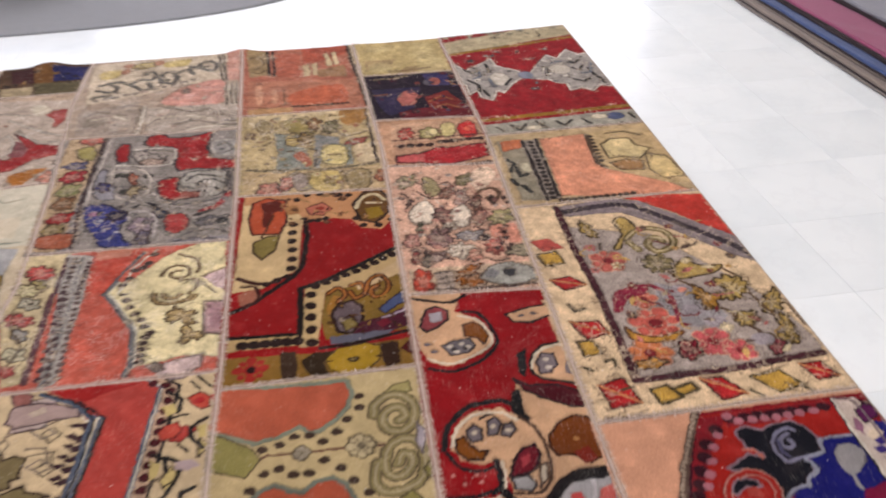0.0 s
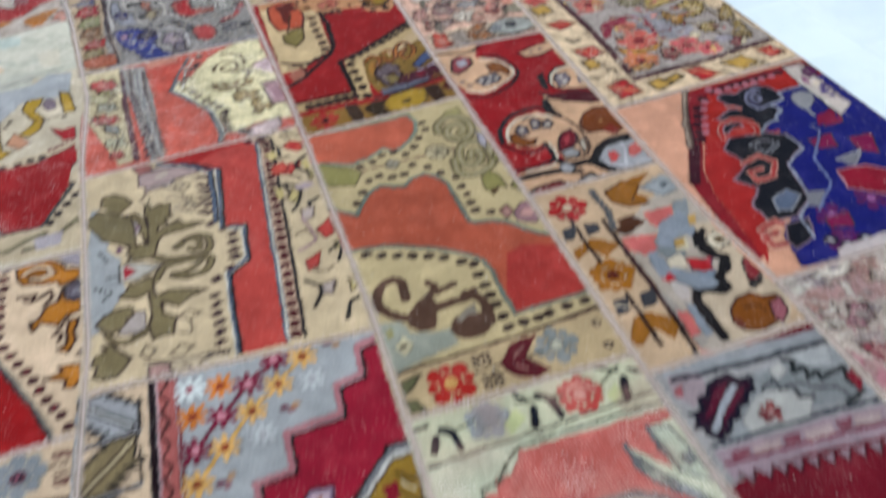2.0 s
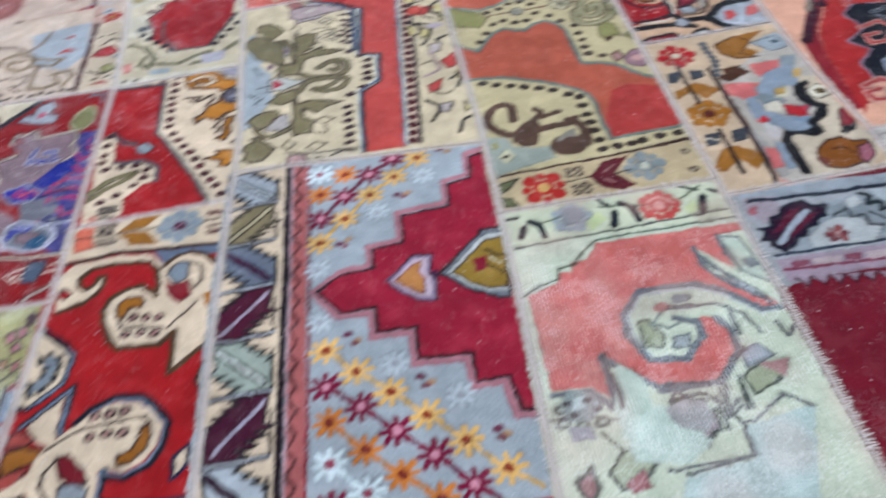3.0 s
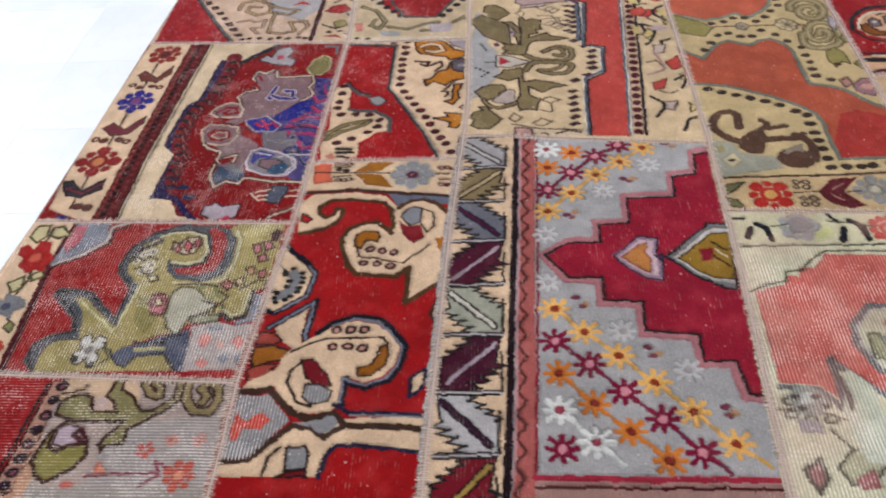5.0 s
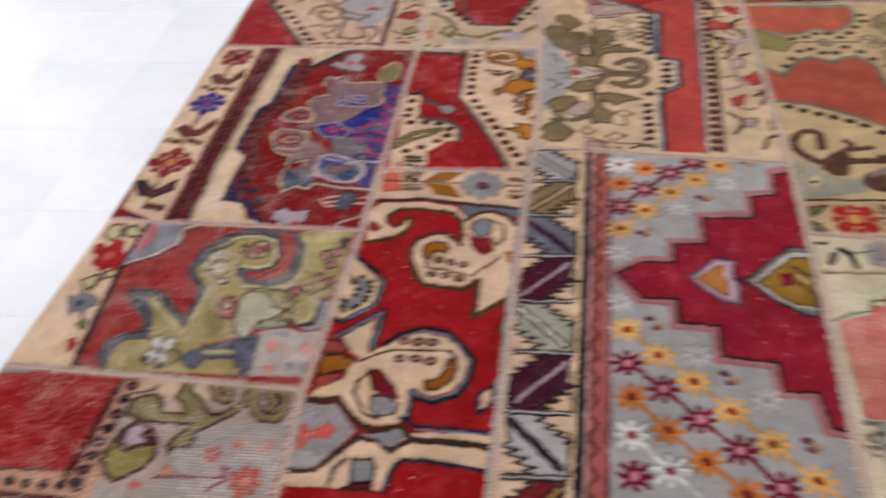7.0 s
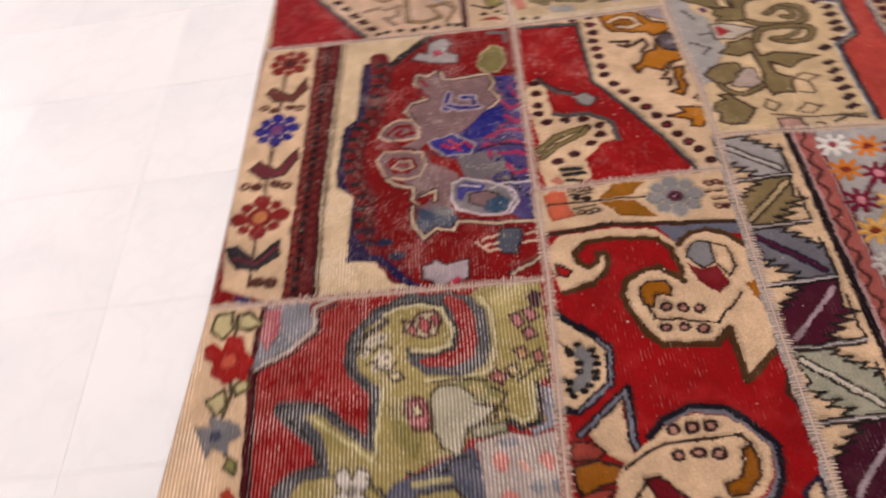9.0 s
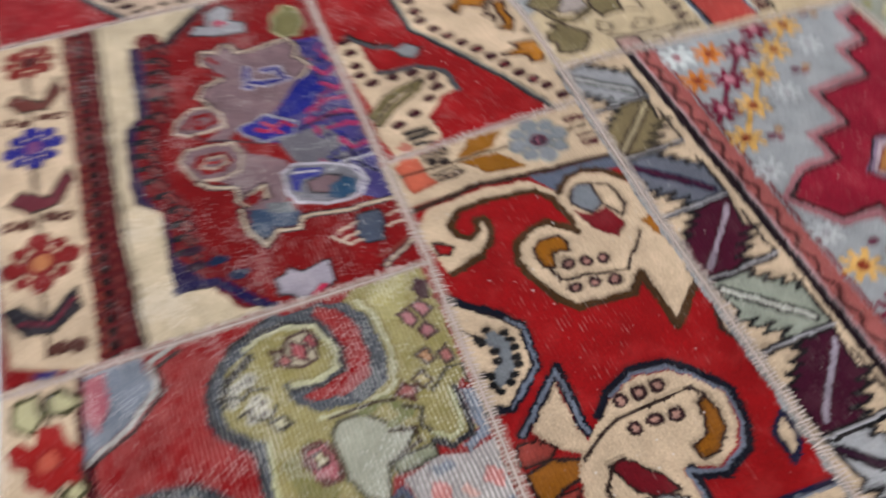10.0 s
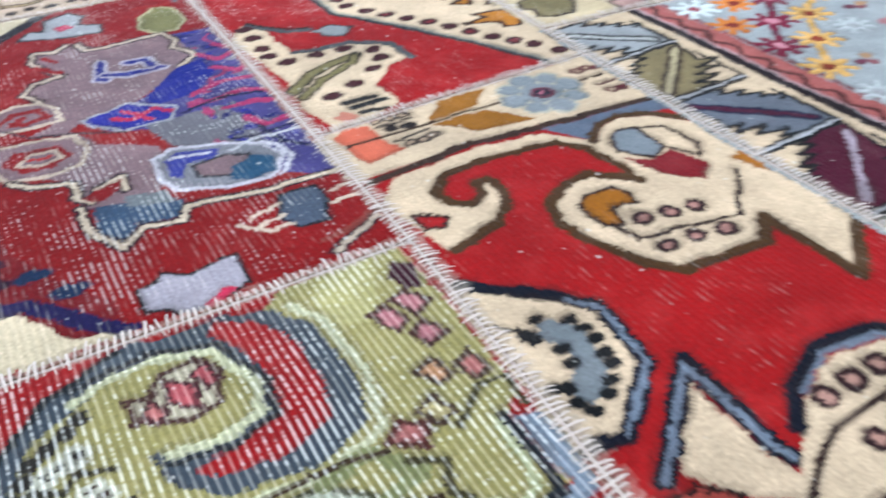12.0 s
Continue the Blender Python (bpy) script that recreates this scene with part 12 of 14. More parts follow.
patch("red banded wool patch with rose flowers and dotted lines", 4, (169,164), (206,202), wool("bfa083"), 0.15, False, 0)
poly(wool("c8ac90"), [(95.9, 200.5), (131.6, 201.4), (129.2, 180.3), (94.2, 182.2)])
motif(wool("c04a3c"), [(98, 192.4), (100, 196.7), (102.4, 195.7), (103.4, 190.3), (101.1, 187.5), (98.3, 188.1)], wool("6a2a28"), 0.5)
motif(wool("aaa266"), [(105.1, 190.9), (109, 195.8), (112.6, 192.6), (111.4, 186.8), (106.2, 186.9)], wool("5a5030"), 0.6)
oval(wool("d6c89c"), 110.5, 191.6, 1.8, 2.4)
motif(wool("cdbf8c"), [(114, 196.7), (118.4, 197.7), (117.7, 188.2), (113.5, 187.2)], wool("6a5c3c"), 0.4)
motif(wool("c43c38"), [(119.5, 194.5), (124.4, 198.9), (126.4, 192.6), (124.6, 185.8), (120.4, 185.3)], wool("6a2020"), 0.5)
oval(wool("d87a60"), 122.8, 191.9, 1.2, 1.6)
line(wool("6a3a38"), 0.8, [(95.5, 187.3), (110.6, 186.9), (129.2, 186.7)])
poly(wool("b89a80"), [(95.3, 185.6), (128.7, 184), (128.2, 179.6), (109.8, 180.7), (104.3, 176.6), (94.9, 176.9)])
dots(wool("3f2826"), 1.5, 4, [(98, 182.3), (108, 182)])
dots(wool("3f2826"), 1.2, 8, [(111.7, 183.5), (126.1, 183.2)])
poly(wool("b22c34"), [(95.5, 175.4), (104.2, 175.8), (110, 179.8), (115.3, 178.3), (127.5, 179.7), (126.3, 169.9), (119.4, 167.6), (113.4, 165.9), (95.5, 170.9)], wool("5a2a30"), 0.8)
poly(wool("bc6462"), [(96.2, 174.9), (105.2, 175.6), (104.7, 168.9), (95.9, 171.2)])
dots(wool("4a3836"), 1.5, 13, [(95.2, 168), (107.4, 163.5), (112.9, 162.8), (125.4, 165.1)])

patch("dark purple wool patch with small blue and rose flowers", 4, (206,202), (250.5,249), wool("2e1a30"), 0.05, False, 2)
poly(wool("382c58"), [(91.7, 234.9), (111.2, 234.2), (106.7, 214.7), (96.6, 208.4), (93.5, 217.6)])
poly(wool("40386a"), [(113.3, 247.3), (124, 248.8), (123.1, 233.9), (114.9, 234.5)])
poly(wool("701c2a"), [(100.2, 210.8), (107.8, 213.4), (128.8, 214.2), (126.6, 202), (100.3, 203.6)])
poly(wool("7c2c28"), [(111.7, 223.6), (120.9, 228.4), (125.2, 216.1), (120.2, 209.6), (112.4, 212.4)])
poly(wool("b4766c"), [(100.6, 223.7), (104, 231), (107.7, 231.4), (110, 223.9), (106.5, 216.9), (102.1, 216.8)])
oval(wool("a4685e"), 117.4, 238.9, 2.6, 4.0)
oval(wool("6a5a80"), 114.5, 238.3, 1.6, 3.0)
for spot in ([(112.8, 218.8), (117.9, 223.3), (121.7, 219.1)], [(114.2, 213.1), (118.9, 215.3), (123.1, 211.1)], [(122.5, 239), (125.3, 233.4)], [(92.6, 228.9), (97.1, 229)]):
    line(wool("9a6a44"), 1.0, spot)
line(wool("8a7a58"), 0.9, [(93, 245.6), (99.9, 245.3), (107.2, 247.4)])
sprigs([wool("5a2030"), wool("4a3a6a"), wool("8a4a44"), wool("201428")], 34, 1.7, 77, 91, 127, 206, 248)

patch("plain tan wool patch at the rug's end", 4, (250.5,249), (290.5,291), wool("bcaa7c"), 0.15, True, 0)
poly(wool("b09c6c"), [(89.7, 267.6), (104.4, 267.7), (101.1, 258.1), (91.4, 257)])
poly(wool("a08c5c"), [(108.3, 257.8), (123, 258.6), (124.1, 249.6), (102.7, 249.9)])
blotch(wool("c8b88c"), 0.7, 12, 73, 0.45, 0.65)
line(wool("7a5a40"), 0.8, [(100.6, 253), (117.6, 254.4)])
# sixth column

patch("pale rose wool patch with faded flowers", 5, (-109.5,-109.5), (-24,-25), wool("bcada2"), 0.35, True, 0)
motif(wool("c9bfb2"), [(128.8, -20.8), (137, -20.7), (142.7, -24.2), (135.9, -29.3), (125.9, -28.4)])
motif(wool("b59a94"), [(124, -31), (132.4, -28.6), (144.6, -33.1), (149.4, -38.6), (141.6, -36.6), (130.9, -32.3)])
motif(wool("a8848a"), [(132.9, -35.6), (137.2, -35.8), (135.7, -40), (131.4, -40.6)])
motif(wool("c9beb2"), [(122.2, -33.4), (130.9, -33.9), (129.1, -39.5), (121.3, -38.1)])
motif(wool("b59088"), [(140, -27.6), (144.2, -29.1), (141.3, -31.7), (138.6, -30.1)])
flower(wool("a88880"), wool("c4b4a8"), 144.6, -26.9, 3.2, 6)
flower(wool("a88880"), wool("c4b4a8"), 128.5, -32, 3.2, 6)
flower(wool("a88880"), wool("c4b4a8"), 133.8, -44.6, 3.2, 6)
motif(wool("a8949a"), [(131.8, -22.2), (133.9, -24.9), (131.4, -26.4), (129.1, -24.9)])
line(wool("a07a7c"), 0.7, bow([(124.2, -35.9), (130, -36.8), (131, -41.9)]))
line(wool("9a8a88"), 0.6, bow([(123.9, -27.5), (129.9, -26.7), (133.9, -30.1), (138.4, -29.5)]))
motif(wool("9c4a5a"), [(128.4, -45), (133, -45.5), (134.7, -50.8), (131.9, -51.1)])
motif(wool("b4848c"), [(126.4, -44.5), (129.2, -50), (132.8, -57), (126.8, -58.4), (125.7, -49.9)])
oval(wool("8f8288"), 132.9, -28, 1.3, 1.0)
oval(wool("8f8288"), 124.2, -34.3, 1.3, 1.0)
oval(wool("8f8288"), 138.2, -37.9, 1.3, 1.0)
oval(wool("8f8288"), 138, -25.8, 1.3, 1.0)
sprigs([wool("b09490"), wool("cbc0b4"), wool("a0928e")], 90, 2.6, 81, 127, 180, -60, -28)

patch("deep blue wool patch with black hooked scrolls and a red dotted border", 5, (-24,-25), (46,46.5), wool("d8ae92"), 0.1, False, 1)
poly(wool("8f2632"), [(147.1, 45), (172.2, 44.9), (183.9, 44.7), (204, 44.2), (190.1, 25.9), (178.3, 36.2), (169.8, 38.6), (155.7, 39.6), (148.7, 39.7), (140.1, 26.5), (131.9, 13.2), (129.6, 5.1), (128, -9.9), (130.1, -15.9), (125.9, -17.5), (125.4, -1.9), (127, 10.9), (136.3, 27.5)])
dots(wool("4a1a2c"), 1.4, 16, [(147.7, 42.4), (170.5, 42.1), (186.5, 41.3)])
dots(wool("4a1a2c"), 1.4, 18, [(145.4, 39.4), (133.9, 20.1), (128.1, 10.6)])
poly(wool("a83430"), [(148.5, 39.3), (158.5, 39.4), (177.9, 37.5), (166, 19.6), (138.4, -2), (127.1, -19.1), (128, -9.9), (129.6, 5.1), (132.1, 13.1), (140.4, 26.4)])
poly(wool("23267a"), [(177.9, 37.5), (208.1, 30.2), (160.6, -27), (132.4, -22.9), (135.2, -13), (146.7, -4), (148.6, 8.9), (157.9, 19.7), (153.2, 23), (167.2, 32.2)])
flower(wool("6a2a6a"), wool("9a6a9a"), 145.8, -20.4, 4.6, 8)
flower(wool("6a2a6a"), wool("9a6a9a"), 148.4, -12.2, 4, 6)
flower(wool("6a2a6a"), wool("9a6a9a"), 159.6, -10.6, 4, 6)
poly(wool("c9b0a8"), [(125.9, -24.3), (147.7, -24.1), (145.1, -28.7), (124, -27.1)])
poly(wool("b08a90"), [(188.3, 42.9), (189.1, 0.1), (195.9, 7.7), (192.2, 40.9)])
poly(wool("1c1d2c"), [(144.6, 21.8), (151.3, 22), (158, 17.2), (157.9, 11.4), (150.8, 7.3), (149.2, 0.9), (147.7, -5.2), (141.6, -9.3), (135.1, -8.4), (134.9, -1.9), (139.8, 2.5), (136.4, 6.9), (142.6, 11.2), (140.8, 18.3)], wool("a08a94"), 0.5)
poly(wool("1c1d2c"), [(150.2, 30.2), (157.4, 31), (155.6, 24.7), (150.2, 20.4), (146.5, 22.2)], wool("a08a94"), 0.4)
stroke = [(149.5, 30.5), (154.1, 31.1), (155.1, 26.3), (150.9, 21.4), (147.2, 23.2), (148, 26.9), (151.6, 26.9)]
line(wool("c9a294"), 1.6, stroke)
line(wool("b0504a"), 0.9, stroke)
stroke = [(141.8, 11.6), (146.7, 13), (148.9, 9.4), (145.7, 4.9), (141, 4.7), (141.1, 8.2), (144.4, 8.4)]
line(wool("c9a294"), 1.6, stroke)
line(wool("b0504a"), 0.9, stroke)
stroke = [(131.5, -10), (136.2, -8.5), (138.5, -11.6), (135.8, -16), (131.4, -15.2), (131, -12.2), (134.5, -11.8)]
line(wool("c9a294"), 1.8, stroke)
line(wool("b0504a"), 1.0, stroke)
poly(wool("66748e"), [(140, -2.1), (144.8, -0.5), (146.6, -3.6), (141.7, -7.2), (138.7, -5.9)], wool("a8a4b8"), 0.4)
stroke = [(147.7, 16.8), (151.9, 18.2), (153.5, 14.8), (149.7, 12.8), (148, 14.9)]
line(wool("a8a4b8"), 1.2, stroke)
line(wool("2a2c3c"), 0.7, stroke)
poly(wool("1c1d2c"), [(137.8, -10.2), (143.2, -10.7), (140.3, -16.4), (135, -17.9), (135, -15)], wool("a08a94"), 0.4)
line(wool("9aa4c0"), 0.6, [(157.7, 16.8), (157.9, 10.9), (151, 7.2), (149.5, 0.7), (148.1, -5.4), (141.8, -9.8), (140.3, -16.4)])
poly(wool("8a1f5a"), [(170.8, 21.5), (175.4, 20.9), (173.5, 15.9), (168.5, 16.4)], wool("5a2a6a"), 0.3)
poly(wool("8a1f5a"), [(161, 13.3), (167.8, 13.3), (165.4, 7.8), (160.8, 9.5)], wool("5a2a6a"), 0.3)
poly(wool("8a1f5a"), [(170.2, 10.2), (176, 9.3), (172.5, 1.9), (169, 4.6)], wool("5a2a6a"), 0.3)
poly(wool("96203c"), [(159.3, 0.4), (166.6, -0.2), (169.9, -4.1), (164, -11), (157.5, -5.7)], wool("c9a0a8"), 0.4)
poly(wool("8a1f5a"), [(146.2, -12.4), (152, -12.6), (150.2, -16.9), (145.5, -15.2)], wool("5a2a6a"), 0.3)
poly(wool("8a8298"), [(161.8, 4), (169.5, 4.9), (164.3, 0.4)], wool("b0aac0"), 0.3)
poly(wool("8a8298"), [(148.1, -3.2), (152.7, -4.1), (148.3, -8.8), (145.6, -7.5)])
line(wool("7a84b0"), 0.6, [(164.8, 20.2), (166.1, 15.4), (157.7, 6.5), (155.7, -2.2), (147.2, -9.3)])
oval(wool("33244a"), 142.9, -18.6, 1.8, 1.4, core=wool("b8a8b8"))
oval(wool("33244a"), 145.2, -21, 1.8, 1.4, core=wool("b8a8b8"))
oval(wool("33244a"), 149.7, -20.7, 1.8, 1.4, core=wool("b8a8b8"))
oval(wool("33244a"), 150.4, -23.3, 1.8, 1.4, core=wool("b8a8b8"))
poly(wool("c9bcb8"), [(142.3, -21.2), (154.9, -21), (154.6, -26.7), (147.1, -28.9), (140, -25.8)])
poly(wool("d8ae92"), [(135.7, 46.8), (146.9, 46), (134.5, 22.7), (127.3, 23.9)])
line(wool("6a5a50"), 1.7, [(146.8, 45.9), (143.4, 40.6), (138.6, 32), (134.3, 22.7)])
dots(wool("b0a090"), 0.5, 22, [(146.3, 45.2), (143.3, 40.7), (138.4, 32.1), (134.4, 23.2)])
poly(wool("ab3228"), [(146.6, 44.1), (162.2, 44.1), (176.2, 44), (175, 34.2), (168.2, 34.4), (157.3, 24.6), (154.1, 20.3), (136.2, 23.4)])
poly(wool("8f2632"), [(146.5, 43.6), (151.8, 43.6), (150.6, 41.1), (146.2, 36.2), (143.1, 31.2), (138.6, 22.9), (136.1, 23.4), (142.5, 36.8)])
poly(wool("8f2632"), [(151.8, 43.6), (162.1, 43.8), (176.1, 43.8), (175.9, 41.8), (165.1, 40.8), (158.2, 39.8), (151.2, 40.4)])
oval(wool("45182a"), 148.4, 39.8, 1.5, 1.5)
oval(wool("45182a"), 144.9, 36.4, 1.5, 1.5)
oval(wool("45182a"), 143.2, 33.3, 1.5, 1.5)
oval(wool("45182a"), 141.1, 30, 1.5, 1.5)
oval(wool("45182a"), 139.6, 27.1, 1.5, 1.5)
oval(wool("45182a"), 138.1, 24.5, 1.5, 1.5)
oval(wool("45182a"), 152.5, 42.3, 1.5, 1.2)
oval(wool("45182a"), 155.7, 42.2, 1.5, 1.2)
oval(wool("45182a"), 158.7, 42.2, 1.5, 1.2)
oval(wool("45182a"), 161.4, 42.1, 1.5, 1.2)
oval(wool("45182a"), 163.9, 42.1, 1.5, 1.2)
oval(wool("45182a"), 166.5, 42.1, 1.5, 1.2)
oval(wool("45182a"), 169.2, 42.3, 1.5, 1.2)
oval(wool("45182a"), 173.1, 42.3, 1.5, 1.2)
oval(wool("b5808a"), 148.1, 38.4, 1.1, 1.0)
oval(wool("b5808a"), 145.9, 35.6, 1.1, 1.0)
oval(wool("b5808a"), 144.2, 32.1, 1.1, 1.0)
oval(wool("b5808a"), 142.4, 29, 1.1, 1.0)
oval(wool("b5808a"), 141, 26.5, 1.1, 1.0)
oval(wool("b5808a"), 152.2, 43.1, 1.1, 1.0)
oval(wool("b5808a"), 154, 41.4, 1.1, 1.0)
oval(wool("b5808a"), 156.9, 41.3, 1.1, 1.0)
oval(wool("b5808a"), 159.6, 41.2, 1.1, 1.0)
oval(wool("b5808a"), 162.2, 41, 1.1, 1.0)
oval(wool("b5808a"), 164.8, 41.1, 1.1, 1.0)
oval(wool("b5808a"), 167.4, 41.3, 1.1, 1.0)
oval(wool("b5808a"), 170.6, 41.5, 1.1, 1.0)
motif(wool("1f2030"), [(152.5, 39.3), (154.6, 39.8), (157.4, 38.2), (160.3, 39.4), (164.4, 39.6), (166.2, 37.8), (167.6, 34.7), (166.5, 30.9), (163.8, 30.3), (161.9, 30), (163.2, 28.3), (162.5, 26.3), (160.1, 25.2), (159.8, 23.7), (156.6, 23.3), (153.7, 20.3), (151.9, 20.7), (154, 24.7), (153.2, 27.4), (150.1, 28.9), (147.4, 29.3), (146.5, 30.1), (149.1, 31.2), (152.1, 32.9), (154.8, 31.2), (154.9, 32.4), (152.4, 34.5), (151.9, 38)], wool("a08a94"), 0.5)
line(wool("8a88b0"), 0.8, bow([(163.9, 36.9), (162.6, 37.8), (159.7, 36.6), (157.9, 34.1), (157.8, 30.8), (158.7, 29.6), (161, 30), (166.1, 30.5)]))
line(wool("8a88b0"), 0.8, bow([(162.3, 36.4), (160.2, 35.4), (159.6, 33.5), (160.8, 32.8), (161.9, 33.7), (161.5, 34.9)]))
line(wool("5a5a80"), 0.7, bow([(159.3, 35), (158.8, 32.3), (159.7, 30.8)]))
stroke = bow([(143.2, 22.2), (144.8, 25.8), (147.3, 27.9), (150.7, 28.3), (153.1, 26.4), (153.3, 23.3), (151.9, 20.7)])
line(wool("c9a294"), 1.6, stroke)
line(wool("b23a30"), 1.0, stroke)
motif(wool("1f2030"), [(144.9, 24.5), (146.1, 26.6), (148.5, 27.2), (150.6, 26.3), (150.7, 24.8), (149, 24.8), (147.8, 25.3), (145.4, 23.5)], wool("a08a94"), 0.4)
motif(wool("b0544a"), [(147.8, 25), (149.5, 25), (150.5, 22.8), (149.4, 22.2), (147.5, 23.4)])
line(wool("c98a7c"), 0.6, bow([(151.4, 34.1), (153.3, 33.5), (154.4, 31.4)]))
poly(wool("23267a"), [(167.9, 33.9), (175, 34.2), (175.1, 20.6), (172.8, 17.1), (153.9, 20.3), (159.8, 23.6), (162.6, 26.3), (162.9, 28.6), (166.5, 30.8)])
line(wool("9aa4c0"), 0.7, bow([(175, 34.2), (167.9, 33.9), (166.7, 30.9), (162.2, 29.8), (163.2, 28), (162.7, 26.3), (160.3, 25.1), (159.8, 23.6), (156.4, 23), (153, 20.5)]))
motif(wool("a09aa2"), [(168.3, 30.1), (170.5, 31.9), (173.2, 32), (174.7, 30.1), (173.5, 27), (170.6, 24.9), (168.7, 24.5), (168, 26.9)])
line(wool("a09aa2"), 0.8, bow([(169.2, 24.6), (169.1, 23.1), (169.1, 21.4)]))
motif(wool("8a1f4c"), [(169.5, 21), (171.7, 21.2), (175.2, 22.6), (172.5, 16.7), (167.3, 17.5)])
line(wool("2a2440"), 0.9, [(176, 43.7), (175.2, 34.2), (174.8, 20.1)])
poly(wool("d0c2b8"), [(176.5, 44), (181.3, 43.7), (180.2, 21.7), (174.7, 18.7), (175.4, 34.1)])
line(wool("e0d8cc"), 0.6, [(176.2, 44.1), (175.4, 34.3), (175.2, 20)])
motif(wool("6a2a62"), [(179.2, 40.3), (181.9, 41.7), (183.8, 40.1), (182.8, 37.8), (179.3, 36.7), (178.8, 38.5)], wool("3a1c3c"), 0.4)
motif(wool("a07a90"), [(177.8, 38.7), (178.5, 36.2), (177.1, 33.6), (176.2, 35.4)])
motif(wool("4a3a88"), [(178.3, 32.2), (180.8, 32.6), (181.6, 31.1), (178.9, 30.4)])
motif(wool("4a3a88"), [(176.6, 30.3), (178.9, 30.4), (180.3, 29.1), (177.3, 28.5)])
motif(wool("4a3a88"), [(177.4, 27.4), (179.7, 27.5), (178.9, 25.6)])
motif(wool("d8c8b4"), [(177.3, 33.5), (180.7, 35.2), (181.3, 33.4), (178.3, 32.2)])
line(wool("8a7a80"), 0.5, bow([(176.5, 44), (180.1, 42.6), (180.4, 34.1), (179.9, 23.8)]))

patch("cream and mauve floral wool patch with a maroon line and rose border", 5, (46,46.5), (134.8,134.2), wool("dcc4a4"), 0.15, False, 2)
poly(wool("c4483a"), [(156, 136.4), (185.4, 131.6), (185.5, 106.7), (180.2, 112.6), (172.6, 122.9), (164.9, 131.2)])
poly(wool("928688"), [(139.3, 132.2), (157.3, 134.8), (164.9, 131.2), (172.4, 122.3), (185.5, 106.7), (186.3, 93.1), (180.1, 98.6), (167.7, 115.6), (157.8, 125.9), (140.8, 126.6)])
dots(wool("4a4048"), 1.3, 12, [(140.9, 129.2), (156, 130.9), (162.3, 129)])
dots(wool("4a4048"), 1.2, 22, [(163.5, 127.4), (170.6, 118.8), (182.3, 103.3), (185.2, 96)])
poly(wool("b0a49c"), [(139.7, 121.1), (161.7, 113.2), (169.4, 99.9), (178.5, 82.4), (181.8, 71.6), (183.4, 60.2), (181.2, 57.8), (138.1, 56.9), (139.4, 88.7)])
poly(wool("a09c9e"), [(154.9, 90.8), (164.2, 84.1), (167.2, 74.3), (158.8, 71.4), (153, 74.7), (151.4, 81.7)])
line(wool("58303a"), 2.0, [(139.6, 132.1), (138.8, 110), (139.3, 88.3), (137.5, 56.6), (160.3, 56.6), (182.2, 58.1)])
for leaf in ([(143.8, 122.8), (145.7, 121.2), (147.1, 116), (145.6, 114.2), (143.2, 117.4)], [(153.6, 121.5), (157, 123.4), (158.6, 119.3), (158.4, 115), (154.2, 111.6), (150.8, 107.4), (149.6, 108.4), (154, 114.7)], [(161.4, 95.7), (164.1, 98.4), (167.6, 99.9), (168, 97.1), (170.7, 95.5), (174.7, 95.3), (172.1, 92.4), (167.5, 91.7), (163.6, 91.2), (160.9, 92.2)], [(169.3, 88.1), (173.1, 90.4), (176.9, 88.6), (177.1, 84.6), (173.7, 81.3), (170.4, 80.5), (167.8, 82), (171.4, 84.7)], [(168.9, 74.8), (173.5, 75.3), (173.5, 71.8), (169.5, 70.1), (168.1, 71.9)], [(178.1, 78.6), (183, 83), (183.5, 80.5), (182.1, 76), (178.4, 74), (176.4, 74.8)], [(178.6, 72.1), (181.1, 72.6), (180.1, 67.5), (179.6, 63.4), (177.4, 62.4), (177.5, 66.7)], [(171, 65.6), (176.1, 66.3), (178.1, 63.7), (173.1, 63.1)]):
    motif(wool("b9a24e"), leaf, wool("5a4c2a"), 0.6)
motif(wool("b8923c"), [(163.3, 88.2), (165.2, 86.3), (166.2, 83.7), (169.1, 83.7), (166.4, 79), (163.3, 77.9), (162.8, 81.5), (162.3, 84.5)], wool("5a4420"), 0.5)
motif(wool("8f8456"), [(155.8, 101.6), (160.2, 103), (162.8, 99.2), (159.8, 95.5), (156.3, 95.4), (155, 98.5)], wool("5f5638"), 0.5)
stroke = bow([(155.9, 106.1), (154.4, 111.3), (157.8, 115.1), (162.1, 116.1), (166.2, 113.5), (166.7, 108), (163.4, 104.7), (159.9, 104.8), (159.3, 108.3), (162.3, 111.2), (163.7, 108.9)])
line(wool("8a7c42"), 2.3, stroke)
line(wool("c8b894"), 0.8, stroke)
for stroke in ([(159.8, 95.5), (161.1, 91.1), (163.6, 87.6)], [(174.1, 93.8), (176.2, 90.3)], [(176.2, 83.3), (177.2, 76.9), (178.6, 71.7)], [(170.9, 70.1), (172.2, 66.8), (175.7, 64.5)], [(161.6, 78), (167.2, 77.4), (169, 73.9)], [(183.2, 78.2), (183.5, 74.8), (183.4, 68.2)]):
    line(wool("6a5438"), 0.8, bow(stroke))
for x, y, r, c in (146, 102.4, 5.2, "c27468"), (148.9, 75, 6.4, "cc7264"), (143.9, 64.6, 5.4, "cf8a5c"), (159.6, 66.2, 5.0, "c66a6c"), (164.5, 62.1, 3.8, "c66a6c"), (149.2, 84.5, 3.6, "c87a66"):
    flower(wool(c), wool("8a3038"), x, y, r, 7, wool("e0b49c"), 1.0, r)
motif(wool("94304c"), [(142.8, 88.1), (147.1, 90.2), (152.5, 90.2), (150.6, 86.6), (145.6, 85.2), (142.3, 80.7), (140.6, 81.5)])
